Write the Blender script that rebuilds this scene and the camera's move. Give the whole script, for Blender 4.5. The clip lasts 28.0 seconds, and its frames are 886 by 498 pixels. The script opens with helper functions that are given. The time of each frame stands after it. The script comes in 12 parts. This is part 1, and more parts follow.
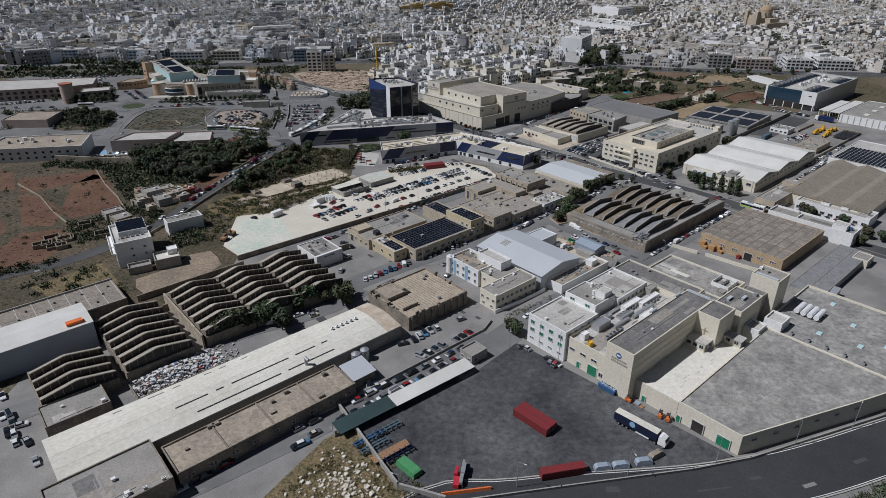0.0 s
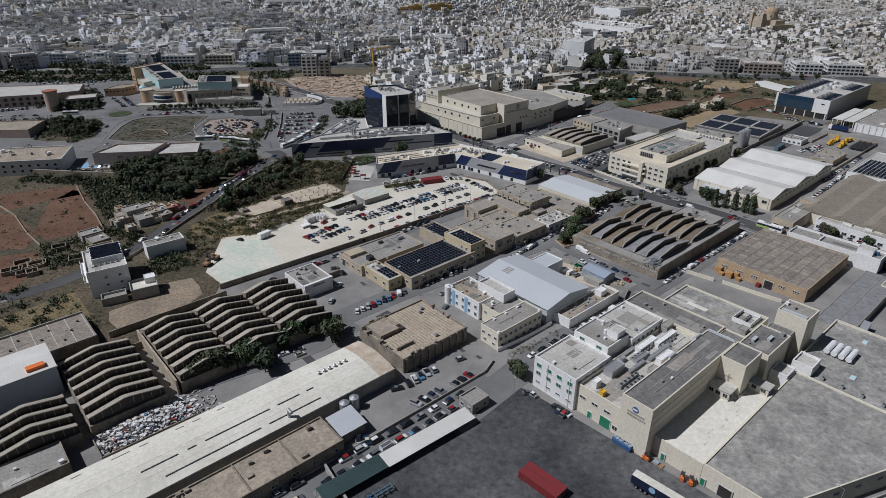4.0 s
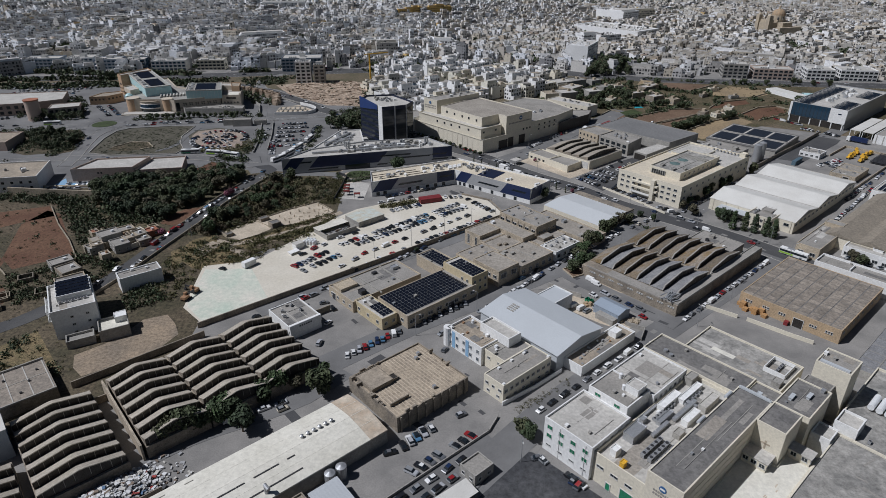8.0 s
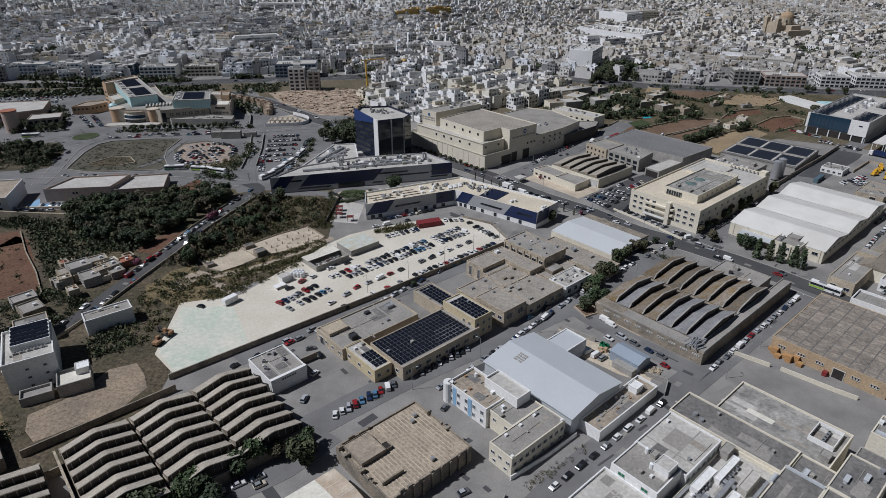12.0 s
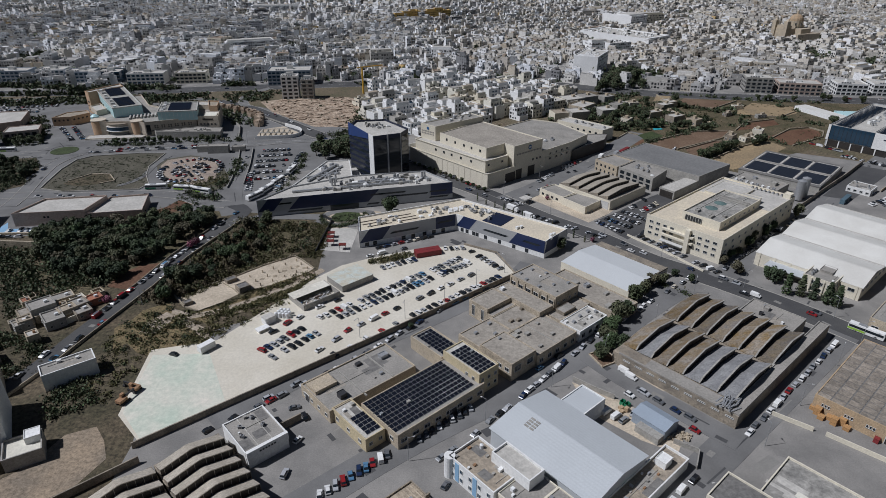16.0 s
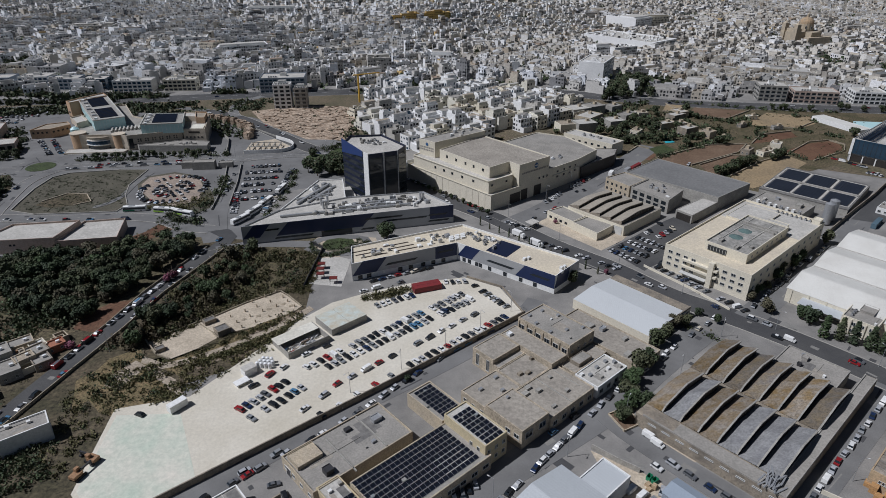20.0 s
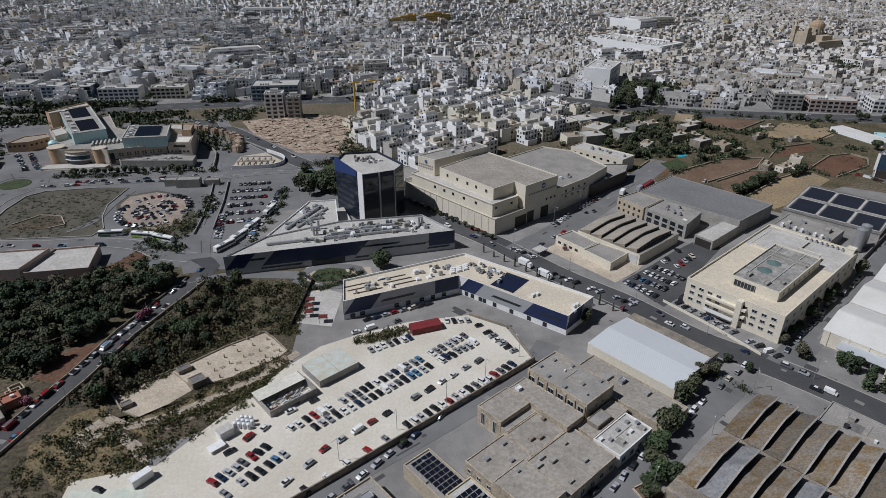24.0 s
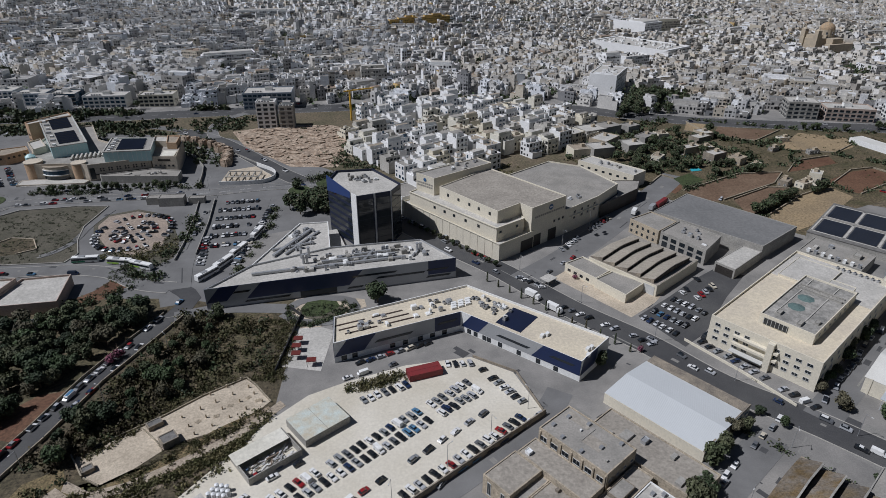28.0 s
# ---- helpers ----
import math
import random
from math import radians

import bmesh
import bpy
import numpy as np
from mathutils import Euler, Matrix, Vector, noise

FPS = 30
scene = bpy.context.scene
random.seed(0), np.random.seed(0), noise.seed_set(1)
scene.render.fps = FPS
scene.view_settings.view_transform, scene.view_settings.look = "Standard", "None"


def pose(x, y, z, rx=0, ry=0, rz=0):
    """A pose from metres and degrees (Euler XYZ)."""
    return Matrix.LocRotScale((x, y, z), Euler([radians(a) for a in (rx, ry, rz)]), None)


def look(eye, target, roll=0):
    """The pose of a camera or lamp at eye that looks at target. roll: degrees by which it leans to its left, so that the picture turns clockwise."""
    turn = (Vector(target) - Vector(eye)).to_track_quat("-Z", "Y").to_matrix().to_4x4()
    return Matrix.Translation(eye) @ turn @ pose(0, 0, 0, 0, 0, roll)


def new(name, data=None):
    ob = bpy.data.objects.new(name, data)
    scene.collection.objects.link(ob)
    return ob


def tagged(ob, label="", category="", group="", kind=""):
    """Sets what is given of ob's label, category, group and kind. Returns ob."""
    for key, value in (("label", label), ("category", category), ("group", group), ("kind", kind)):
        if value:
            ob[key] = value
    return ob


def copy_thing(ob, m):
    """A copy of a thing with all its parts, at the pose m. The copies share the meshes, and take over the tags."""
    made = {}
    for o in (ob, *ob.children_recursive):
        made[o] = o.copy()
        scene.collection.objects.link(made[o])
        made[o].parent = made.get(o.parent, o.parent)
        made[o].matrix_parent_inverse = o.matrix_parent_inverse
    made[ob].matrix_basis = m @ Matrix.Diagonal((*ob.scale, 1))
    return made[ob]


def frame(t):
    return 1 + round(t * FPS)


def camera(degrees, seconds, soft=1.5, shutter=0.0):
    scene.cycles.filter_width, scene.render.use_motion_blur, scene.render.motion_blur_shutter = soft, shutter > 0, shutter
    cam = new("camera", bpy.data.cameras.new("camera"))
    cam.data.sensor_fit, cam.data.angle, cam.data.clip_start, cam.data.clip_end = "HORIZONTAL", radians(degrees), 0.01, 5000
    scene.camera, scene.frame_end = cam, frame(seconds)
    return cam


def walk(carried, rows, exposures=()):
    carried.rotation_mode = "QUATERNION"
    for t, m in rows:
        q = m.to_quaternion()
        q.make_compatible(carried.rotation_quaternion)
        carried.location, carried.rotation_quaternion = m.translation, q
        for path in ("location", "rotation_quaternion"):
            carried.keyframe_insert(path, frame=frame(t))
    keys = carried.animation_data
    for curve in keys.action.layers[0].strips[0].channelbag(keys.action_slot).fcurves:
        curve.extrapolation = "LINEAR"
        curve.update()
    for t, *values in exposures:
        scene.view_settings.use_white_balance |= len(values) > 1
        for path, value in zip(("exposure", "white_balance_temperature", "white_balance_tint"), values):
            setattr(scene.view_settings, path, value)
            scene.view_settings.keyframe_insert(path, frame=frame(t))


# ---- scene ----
cam = camera(71.70, 28.0, soft=0.4)
PATH = [
    (0.0, pose(0.00, 0.00, 126.00, 63.197, 0.0, 0.212)),
    (2.0, pose(0.31, 10.45, 127.04, 63.148, 0.0, 0.182)),
    (4.0, pose(0.52, 21.90, 128.12, 63.099, 0.0, 0.152)),
    (6.0, pose(0.64, 34.23, 129.23, 63.049, 0.0, 0.121)),
    (8.0, pose(0.68, 47.30, 130.36, 63.000, 0.0, 0.091)),
    (10.0, pose(0.65, 60.95, 131.51, 62.950, 0.0, 0.061)),
    (12.0, pose(0.57, 75.07, 132.65, 62.901, 0.0, 0.030)),
    (14.0, pose(0.44, 89.50, 133.78, 62.851, 0.0, -0.000)),
    (16.0, pose(0.27, 104.12, 134.89, 62.802, 0.0, -0.030)),
    (18.0, pose(0.09, 118.78, 135.97, 62.753, 0.0, -0.061)),
    (20.0, pose(-0.11, 133.35, 137.01, 62.703, 0.0, -0.091)),
    (22.0, pose(-0.31, 147.68, 137.98, 62.654, 0.0, -0.121)),
    (24.0, pose(-0.50, 161.65, 138.90, 62.604, 0.0, -0.152)),
    (26.0, pose(-0.67, 175.10, 139.73, 62.555, 0.0, -0.182)),
    (28.0, pose(-0.81, 187.91, 140.48, 62.505, 0.0, -0.212)),
]
walk(cam, PATH, [(0.0, -0.63, 5830, 13), (28.0, -0.63, 5830, 13)])

# ---- light: a clear midday sky, the sun high on the left ----
SUN_TRAVEL = Vector((0.60, 0.105, -0.79)).normalized()
sun_data = bpy.data.lights.new("sun", "SUN")
sun_data.energy, sun_data.angle, sun_data.color = 5.4, radians(0.53), (1.0, 0.965, 0.915)
sun = new("sun", sun_data)
sun.matrix_world = look((0, 0, 400), Vector((0, 0, 400)) + SUN_TRAVEL)
world = bpy.data.worlds.new("sky")
scene.world = world
world.use_nodes = True
wn = world.node_tree
sky = wn.nodes.new("ShaderNodeTexSky")
sky.sky_type, sky.sun_disc = "NISHITA", False
sky.sun_elevation = math.asin(-SUN_TRAVEL.z)
sky.sun_rotation = math.atan2(-SUN_TRAVEL.x, -SUN_TRAVEL.y)
wn.links.new(sky.outputs["Color"], wn.nodes["Background"].inputs["Color"])
wn.nodes["Background"].inputs["Strength"].default_value = 0.0265

# ---- materials ----
def mat(name, col, rough=0.85, var=0.22, fine=3.0, broad=0.12, bump=0.1, metal=0.0, second=None, rnd=0.0, island=None,
        ramp=None, stripes=None, spec=0.35):
    """A weathered surface: broad stains and fine grain round a base colour, by place in the world.
    second: the colour of the stains. rnd: brightness spread between objects. island/ramp: colours picked per loose piece/object.
    stripes: (pitch in metres, axis, depth) for ribbed sheet."""
    m = bpy.data.materials.new(name)
    m.use_nodes = True
    nt = m.node_tree
    b = nt.nodes["Principled BSDF"]
    b.inputs["Roughness"].default_value, b.inputs["Metallic"].default_value = rough, metal
    b.inputs["Specular IOR Level"].default_value = spec
    def node(kind, **kw):
        n = nt.nodes.new(kind)
        for k, v in kw.items():
            n.inputs[k].default_value = v
        return n
    geo = node("ShaderNodeNewGeometry")
    n1 = node("ShaderNodeTexNoise", Scale=broad, Detail=5.0, Roughness=0.62)
    n2 = node("ShaderNodeTexNoise", Scale=fine, Detail=4.0, Roughness=0.75)
    for n in (n1, n2):
        nt.links.new(geo.outputs["Position"], n.inputs["Vector"])
    if island or ramp:
        cr = node("ShaderNodeValToRGB")
        cr.color_ramp.interpolation = "CONSTANT"
        cols = island or ramp
        while len(cr.color_ramp.elements) < len(cols):
            cr.color_ramp.elements.new(0.5)
        for e, (p, c) in zip(cr.color_ramp.elements, cols):
            e.position, e.color = p, (*c, 1)
        if island:
            nt.links.new(geo.outputs["Random Per Island"], cr.inputs["Fac"])
        else:
            oi = node("ShaderNodeObjectInfo")
            nt.links.new(oi.outputs["Random"], cr.inputs["Fac"])
        base = cr.outputs["Color"]
    else:
        rgb = node("ShaderNodeRGB")
        rgb.outputs[0].default_value = (*col, 1)
        base = rgb.outputs[0]
    mr = node("ShaderNodeMapRange")
    for k, v in zip((1, 2, 3, 4), (0.36, 0.66, 0.0, 1.0)):
        mr.inputs[k].default_value = v
    nt.links.new(n1.outputs["Fac"], mr.inputs[0])
    mix = nt.nodes.new("ShaderNodeMix")
    mix.data_type = "RGBA"
    nt.links.new(mr.outputs[0], mix.inputs[0])
    nt.links.new(base, mix.inputs[6])
    if second:
        mix.inputs[7].default_value = (*second, 1)
    else:
        hs = node("ShaderNodeHueSaturation", Value=1.0 - var * 1.2, Saturation=0.95)
        nt.links.new(base, hs.inputs["Color"])
        nt.links.new(hs.outputs[0], mix.inputs[7])
    hv = node("ShaderNodeHueSaturation")
    ma = node("ShaderNodeMapRange")
    for k, v in zip((1, 2, 3, 4), (0.3, 0.7, 1.0 - 2.4 * var, 1.0 + 2.4 * var)):
        ma.inputs[k].default_value = v
    nt.links.new(n2.outputs["Fac"], ma.inputs[0])
    val = ma.outputs[0]
    if rnd:
        oi = node("ShaderNodeObjectInfo")
        mo = node("ShaderNodeMapRange")
        mo.inputs[3].default_value, mo.inputs[4].default_value = 1 - rnd, 1 + rnd
        nt.links.new(oi.outputs["Random"], mo.inputs[0])
        mu = nt.nodes.new("ShaderNodeMath")
        mu.operation = "MULTIPLY"
        nt.links.new(val, mu.inputs[0]), nt.links.new(mo.outputs[0], mu.inputs[1])
        val = mu.outputs[0]
    nt.links.new(mix.outputs[2], hv.inputs["Color"])
    nt.links.new(val, hv.inputs["Value"])
    nt.links.new(hv.outputs[0], b.inputs["Base Color"])
    if bump:
        bp = node("ShaderNodeBump", Strength=bump, Distance=0.06)
        nt.links.new(n2.outputs["Fac"], bp.inputs["Height"])
        if stripes:
            wv = nt.nodes.new("ShaderNodeTexWave")
            wv.wave_type, wv.bands_direction = "BANDS", stripes[1]
            wv.inputs["Scale"].default_value = 0.314 / stripes[0]
            tc = nt.nodes.new("ShaderNodeTexCoord")
            nt.links.new(tc.outputs["Object"], wv.inputs["Vector"])
            bp.inputs["Distance"].default_value = stripes[2]
            bp.inputs["Strength"].default_value = 0.8
            nt.links.new(wv.outputs["Fac"], bp.inputs["Height"])
        nt.links.new(bp.outputs[0], b.inputs["Normal"])
    return m


M = {}
M["ground"] = mat("dry_earth", (0.15, 0.118, 0.08), var=0.3, broad=0.03, fine=0.6, second=(0.085, 0.08, 0.045))
M["estate"] = mat("worn_concrete_paving", (0.182, 0.176, 0.166), var=0.075, broad=0.06, fine=2.2, second=(0.28, 0.267, 0.248))
M["asphalt"] = mat("worn_asphalt", (0.138, 0.136, 0.133), var=0.05, broad=0.05, fine=3.0, second=(0.196, 0.194, 0.19))
M["asphaltdark"] = mat("dark_asphalt", (0.06, 0.06, 0.062), var=0.1, broad=0.04, fine=2.6, second=(0.092, 0.091, 0.089))
M["asphaltnew"] = mat("fresh_dark_asphalt", (0.036, 0.037, 0.04), var=0.1, broad=0.04, fine=2.6, second=(0.052, 0.052, 0.054))
M["stainedsheet"] = mat("rust_stained_sheet", (0.56, 0.49, 0.39), var=0.12, broad=0.25, fine=1.0, second=(0.42, 0.33, 0.24))
M["ribtan"] = mat("ribbed_tan_sheet", (0.40, 0.335, 0.25), var=0.18, broad=0.2, fine=1.1, second=(0.30, 0.25, 0.19), rnd=0.08)
M["yard"] = mat("dark_yard_asphalt", (0.034, 0.036, 0.041), var=0.2, broad=0.022, fine=0.5, second=(0.125, 0.124, 0.123))
M["paint"] = mat("road_paint", (0.72, 0.72, 0.7), var=0.12)
M["kerb"] = mat("kerb_stone", (0.42, 0.40, 0.36), var=0.15)
M["lot"] = mat("crushed_limestone", (0.65, 0.61, 0.52), var=0.045, broad=0.035, fine=1.0, second=(0.55, 0.505, 0.41))
M["lotgreen"] = mat("greenish_slab", (0.49, 0.555, 0.46), var=0.05, broad=0.075, fine=0.6, second=(0.655, 0.62, 0.535))
M["cream"] = mat("cream_render", (0.68, 0.63, 0.51), var=0.06, broad=0.1, fine=1.5)
M["white"] = mat("white_paint", (0.76, 0.76, 0.74), var=0.06, broad=0.12, fine=1.2)
M["stone"] = mat("globigerina_limestone", (0.47, 0.395, 0.285), var=0.16, broad=0.2, fine=2.2, second=(0.37, 0.32, 0.25))
M["oldstone"] = mat("weathered_limestone", (0.31, 0.265, 0.205), var=0.22, broad=0.25, fine=2.0, second=(0.17, 0.15, 0.125))
M["orange"] = mat("orange_limestone", (0.45, 0.335, 0.21), var=0.14, broad=0.3, fine=2.2)
M["concrete"] = mat("concrete", (0.36, 0.345, 0.31), var=0.14, broad=0.2, fine=1.6, second=(0.27, 0.26, 0.24))
M["roofgrey"] = mat("grey_roof_felt", (0.25, 0.238, 0.215), var=0.10, broad=0.13, fine=1.6, second=(0.33, 0.31, 0.28))
M["roofdark"] = mat("dark_roof_felt", (0.145, 0.14, 0.134), var=0.15, broad=0.13, fine=0.8, second=(0.195, 0.187, 0.174))
M["roofslate"] = mat("slate_grey_roof", (0.165, 0.165, 0.162), var=0.08, broad=0.05, fine=0.7, second=(0.205, 0.203, 0.198))
M["rooflight"] = mat("pale_roof_screed", (0.50, 0.48, 0.44), var=0.1, broad=0.12, fine=1.0, second=(0.40, 0.385, 0.35))
M["rooftan"] = mat("tan_roof_screed", (0.36, 0.305, 0.235), var=0.15, broad=0.14, fine=1.0, second=(0.26, 0.225, 0.18))
M["roofcream"] = mat("cream_roof_screed", (0.62, 0.55, 0.42), var=0.08, broad=0.1, fine=1.0, second=(0.54, 0.48, 0.38))
M["membrane"] = mat("white_roof_membrane", (0.70, 0.675, 0.59), var=0.06, broad=0.06, fine=0.8, second=(0.60, 0.575, 0.49))
M["sheetwhite"] = mat("white_steel_sheet", (0.49, 0.515, 0.53), rough=0.5, var=0.05, broad=0.08, bump=0.1, stripes=(1.0, "X", 0.015))
M["silver"] = mat("silver_steel_sheet", (0.56, 0.58, 0.585), rough=0.45, var=0.04, broad=0.05, bump=0.1, stripes=(0.5, "X", 0.03))
M["fabric"] = mat("white_roof_sheet", (0.67, 0.66, 0.615), rough=0.6, var=0.05, broad=0.08, second=(0.58, 0.565, 0.52))
M["sawroof"] = mat("brown_grey_sheet", (0.33, 0.295, 0.24), var=0.14, broad=0.16, fine=1.2, second=(0.41, 0.37, 0.31), rnd=0.1)
M["sawgold"] = mat("lichen_roof", (0.165, 0.115, 0.055), var=0.2, broad=0.22, fine=1.5, second=(0.22, 0.195, 0.165), rnd=0.25)
M["sawbrown"] = mat("brown_grey_roof", (0.15, 0.135, 0.12), var=0.2, broad=0.25, fine=1.5, second=(0.185, 0.145, 0.09), rnd=0.2)
M["sawgrey"] = mat("tarred_grey_roof", (0.25, 0.25, 0.25), var=0.14, broad=0.3, fine=1.5, second=(0.18, 0.18, 0.185))
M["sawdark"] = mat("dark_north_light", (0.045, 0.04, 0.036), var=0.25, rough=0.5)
# tan concrete of the upright tooth faces, with their shade put into the colour
M["sawshade"] = mat("shaded_tooth_face", (0.115, 0.098, 0.08), var=0.2, rough=0.6)
M["navy"] = mat("navy_cladding", (0.012, 0.025, 0.085), rough=0.35, var=0.1, broad=0.1, spec=0.5)
M["silverclad"] = mat("silver_cladding", (0.40, 0.41, 0.42), rough=0.4, var=0.05, metal=0.2)
M["glass"] = mat("dark_window_glass", (0.018, 0.024, 0.03), rough=0.08, var=0.1, bump=0, spec=0.6)
M["glassblue"] = mat("blue_window_glass", (0.02, 0.05, 0.085), rough=0.08, var=0.1, bump=0, spec=0.6)
M["greenglass"] = mat("green_window", (0.02, 0.16, 0.085), rough=0.2, var=0.1, bump=0)
M["frame"] = mat("window_frame", (0.55, 0.55, 0.53), var=0.05)
M["metal"] = mat("galvanised_metal", (0.46, 0.47, 0.48), rough=0.45, metal=0.5, var=0.1)
M["darkmetal"] = mat("dark_metal", (0.06, 0.06, 0.065), rough=0.5, metal=0.3, var=0.15)
M["solar"] = mat("solar_cells", (0.010, 0.013, 0.022), rough=0.12, var=0.15, bump=0, spec=0.6)
M["solargrey"] = mat("matt_solar_cells", (0.026, 0.03, 0.042), rough=0.3, var=0.2, bump=0, spec=0.5)
M["green"] = mat("green_paint", (0.02, 0.20, 0.10), rough=0.5, var=0.1)
M["red"] = mat("oxide_red_steel", (0.21, 0.03, 0.032), rough=0.55, var=0.14, broad=0.5)
M["blue"] = mat("blue_paint", (0.05, 0.13, 0.28), rough=0.5, var=0.12)
M["orangep"] = mat("orange_paint", (0.75, 0.18, 0.04), rough=0.5, var=0.1)
M["yellow"] = mat("yellow_paint", (0.72, 0.42, 0.03), rough=0.5, var=0.1)
M["rubber"] = mat("rubber", (0.018, 0.018, 0.019), rough=0.8, var=0.1)
LEAVES = [(0.0, (0.066, 0.092, 0.043)), (0.24, (0.086, 0.104, 0.050)), (0.45, (0.054, 0.076, 0.040)), (0.62, (0.104, 0.112, 0.058)), (0.78, (0.116, 0.106, 0.064)), (0.90, (0.074, 0.110, 0.046))]
M["leaf"] = mat("dark_foliage", None, rough=0.75, var=0.4, broad=0.3, fine=2.0, ramp=LEAVES, bump=0)
M["leafisl"] = mat("mixed_foliage", None, rough=0.75, var=0.4, broad=0.12, fine=1.5, island=LEAVES, bump=0)
M["shrub"] = mat("dry_shrub", (0.075, 0.08, 0.032), rough=0.85, var=0.4, broad=0.3, fine=1.5, second=(0.14, 0.12, 0.06), rnd=0.3, bump=0)
M["brownbush"] = mat("brown_dry_bush", (0.085, 0.066, 0.04), rough=0.85, var=0.4, broad=0.3, fine=1.5, second=(0.05, 0.046, 0.026), rnd=0.3, bump=0)
M["pinkleaf"] = mat("pink_blossom", (0.28, 0.10, 0.15), rough=0.8, var=0.3, rnd=0.2, bump=0)
M["bark"] = mat("bark", (0.11, 0.085, 0.06), var=0.25)
M["redsoil"] = mat("red_soil", (0.105, 0.052, 0.031), var=0.2, broad=0.06, fine=0.8, second=(0.155, 0.088, 0.052))
M["brownsoil"] = mat("ploughed_brown_soil", (0.13, 0.083, 0.053), var=0.2, broad=0.05, fine=0.7, second=(0.18, 0.122, 0.08))
M["straw"] = mat("straw_field", (0.32, 0.24, 0.14), var=0.2, broad=0.04, fine=0.8, second=(0.24, 0.185, 0.115))
M["scrub"] = mat("dry_scrub_ground", (0.125, 0.098, 0.06), var=0.4, broad=0.08, fine=0.8, second=(0.065, 0.06, 0.03))
M["verge"] = mat("grey_green_scrub", (0.108, 0.098, 0.074), var=0.35, broad=0.09, fine=1.6, second=(0.07, 0.066, 0.046))
M["rock"] = mat("bare_limestone_rock", (0.44, 0.355, 0.27), var=0.3, broad=0.16, fine=0.5, second=(0.24, 0.175, 0.125), bump=0.6)
M["rubble"] = mat("rubble_wall", (0.36, 0.31, 0.23), var=0.3, fine=2.5)
M["brownslab"] = mat("paved_pale_slab", (0.54, 0.465, 0.36), var=0.12, broad=0.12, fine=1.2, second=(0.40, 0.34, 0.26))
M["terracotta"] = mat("red_tiles", (0.36, 0.15, 0.09), var=0.15)
M["pool"] = mat("pool_water", (0.05, 0.42, 0.50), rough=0.1, var=0.05)
M["aqua"] = mat("pale_aqua_cladding", (0.47, 0.68, 0.69), rough=0.4, var=0.05)
M["tankwhite"] = mat("white_plastic", (0.74, 0.75, 0.75), rough=0.45, var=0.05)
M["greenmesh"] = mat("dark_green_netting", (0.035, 0.065, 0.065), rough=0.8, var=0.2)
M["rust"] = mat("rusty_sheet", (0.34, 0.20, 0.11), var=0.25)
CITY = [(0.0, (0.64, 0.63, 0.61)), (0.16, (0.74, 0.735, 0.725)), (0.30, (0.55, 0.53, 0.495)), (0.42, (0.86, 0.87, 0.88)),
        (0.60, (0.63, 0.61, 0.57)), (0.70, (0.40, 0.385, 0.365)), (0.78, (0.78, 0.80, 0.83)), (0.88, (0.24, 0.24, 0.245)),
        (0.92, (0.60, 0.54, 0.44)), (0.992, (0.60, 0.43, 0.18))]
OLDTOWN = [(0.0, (0.57, 0.53, 0.465)), (0.18, (0.64, 0.605, 0.54)), (0.34, (0.47, 0.44, 0.39)), (0.50, (0.72, 0.70, 0.66)),
           (0.62, (0.35, 0.325, 0.29)), (0.72, (0.58, 0.52, 0.42)), (0.80, (0.83, 0.83, 0.83)), (0.94, (0.48, 0.41, 0.32))]
CITYROOF = [(0.0, (0.370, 0.356, 0.334)), (0.26, (0.290, 0.282, 0.264)), (0.46, (0.458, 0.444, 0.418)), (0.60, (0.167, 0.167, 0.163)),
            (0.72, (0.634, 0.634, 0.625)), (0.84, (0.352, 0.317, 0.273)), (0.95, (0.282, 0.211, 0.158))]
M["city"] = mat("town_walls", None, var=0.08, broad=0.06, fine=0.8, island=CITY, bump=0)
M["cityroof"] = mat("town_roofs", None, var=0.14, broad=0.1, fine=0.7, island=CITYROOF, bump=0)
M["oldtown"] = mat("old_town_walls", None, var=0.1, broad=0.06, fine=0.8, island=OLDTOWN, bump=0)
M["house"] = mat("house_walls", None, var=0.08, broad=0.1, fine=0.9, ramp=CITY, bump=0)
M["houseroof"] = mat("house_roofs", None, var=0.14, broad=0.15, fine=0.9, ramp=CITYROOF, bump=0)
CARS = [(0.0, (0.70, 0.70, 0.69)), (0.22, (0.40, 0.41, 0.43)), (0.38, (0.12, 0.125, 0.135)), (0.50, (0.016, 0.017, 0.02)),
        (0.74, (0.015, 0.03, 0.08)), (0.79, (0.26, 0.012, 0.015)), (0.85, (0.08, 0.19, 0.32)), (0.89, (0.24, 0.25, 0.26)),
        (0.985, (0.55, 0.50, 0.40))]
M["car"] = mat("car_paint", None, rough=0.28, var=0.02, ramp=CARS, bump=0, spec=0.6)
M["carisl"] = mat("car_paint_far", None, rough=0.28, var=0.02, island=CARS, bump=0, spec=0.6)
M["roofpanel"] = mat("weathered_roof_panel", (0.29, 0.25, 0.205), var=0.16, broad=0.3, fine=1.0, second=(0.21, 0.185, 0.155), rnd=0.16)
M["yellowstone"] = mat("yellow_limestone", (0.54, 0.455, 0.29), var=0.1, broad=0.2, fine=1.6)
M["bluegrey"] = mat("blue_grey_sheet", (0.30, 0.35, 0.41), rough=0.5, var=0.06, broad=0.1)
M["striproof"] = mat("light_brown_strip_roof", (0.34, 0.305, 0.25), var=0.1, broad=0.2, fine=1.0)
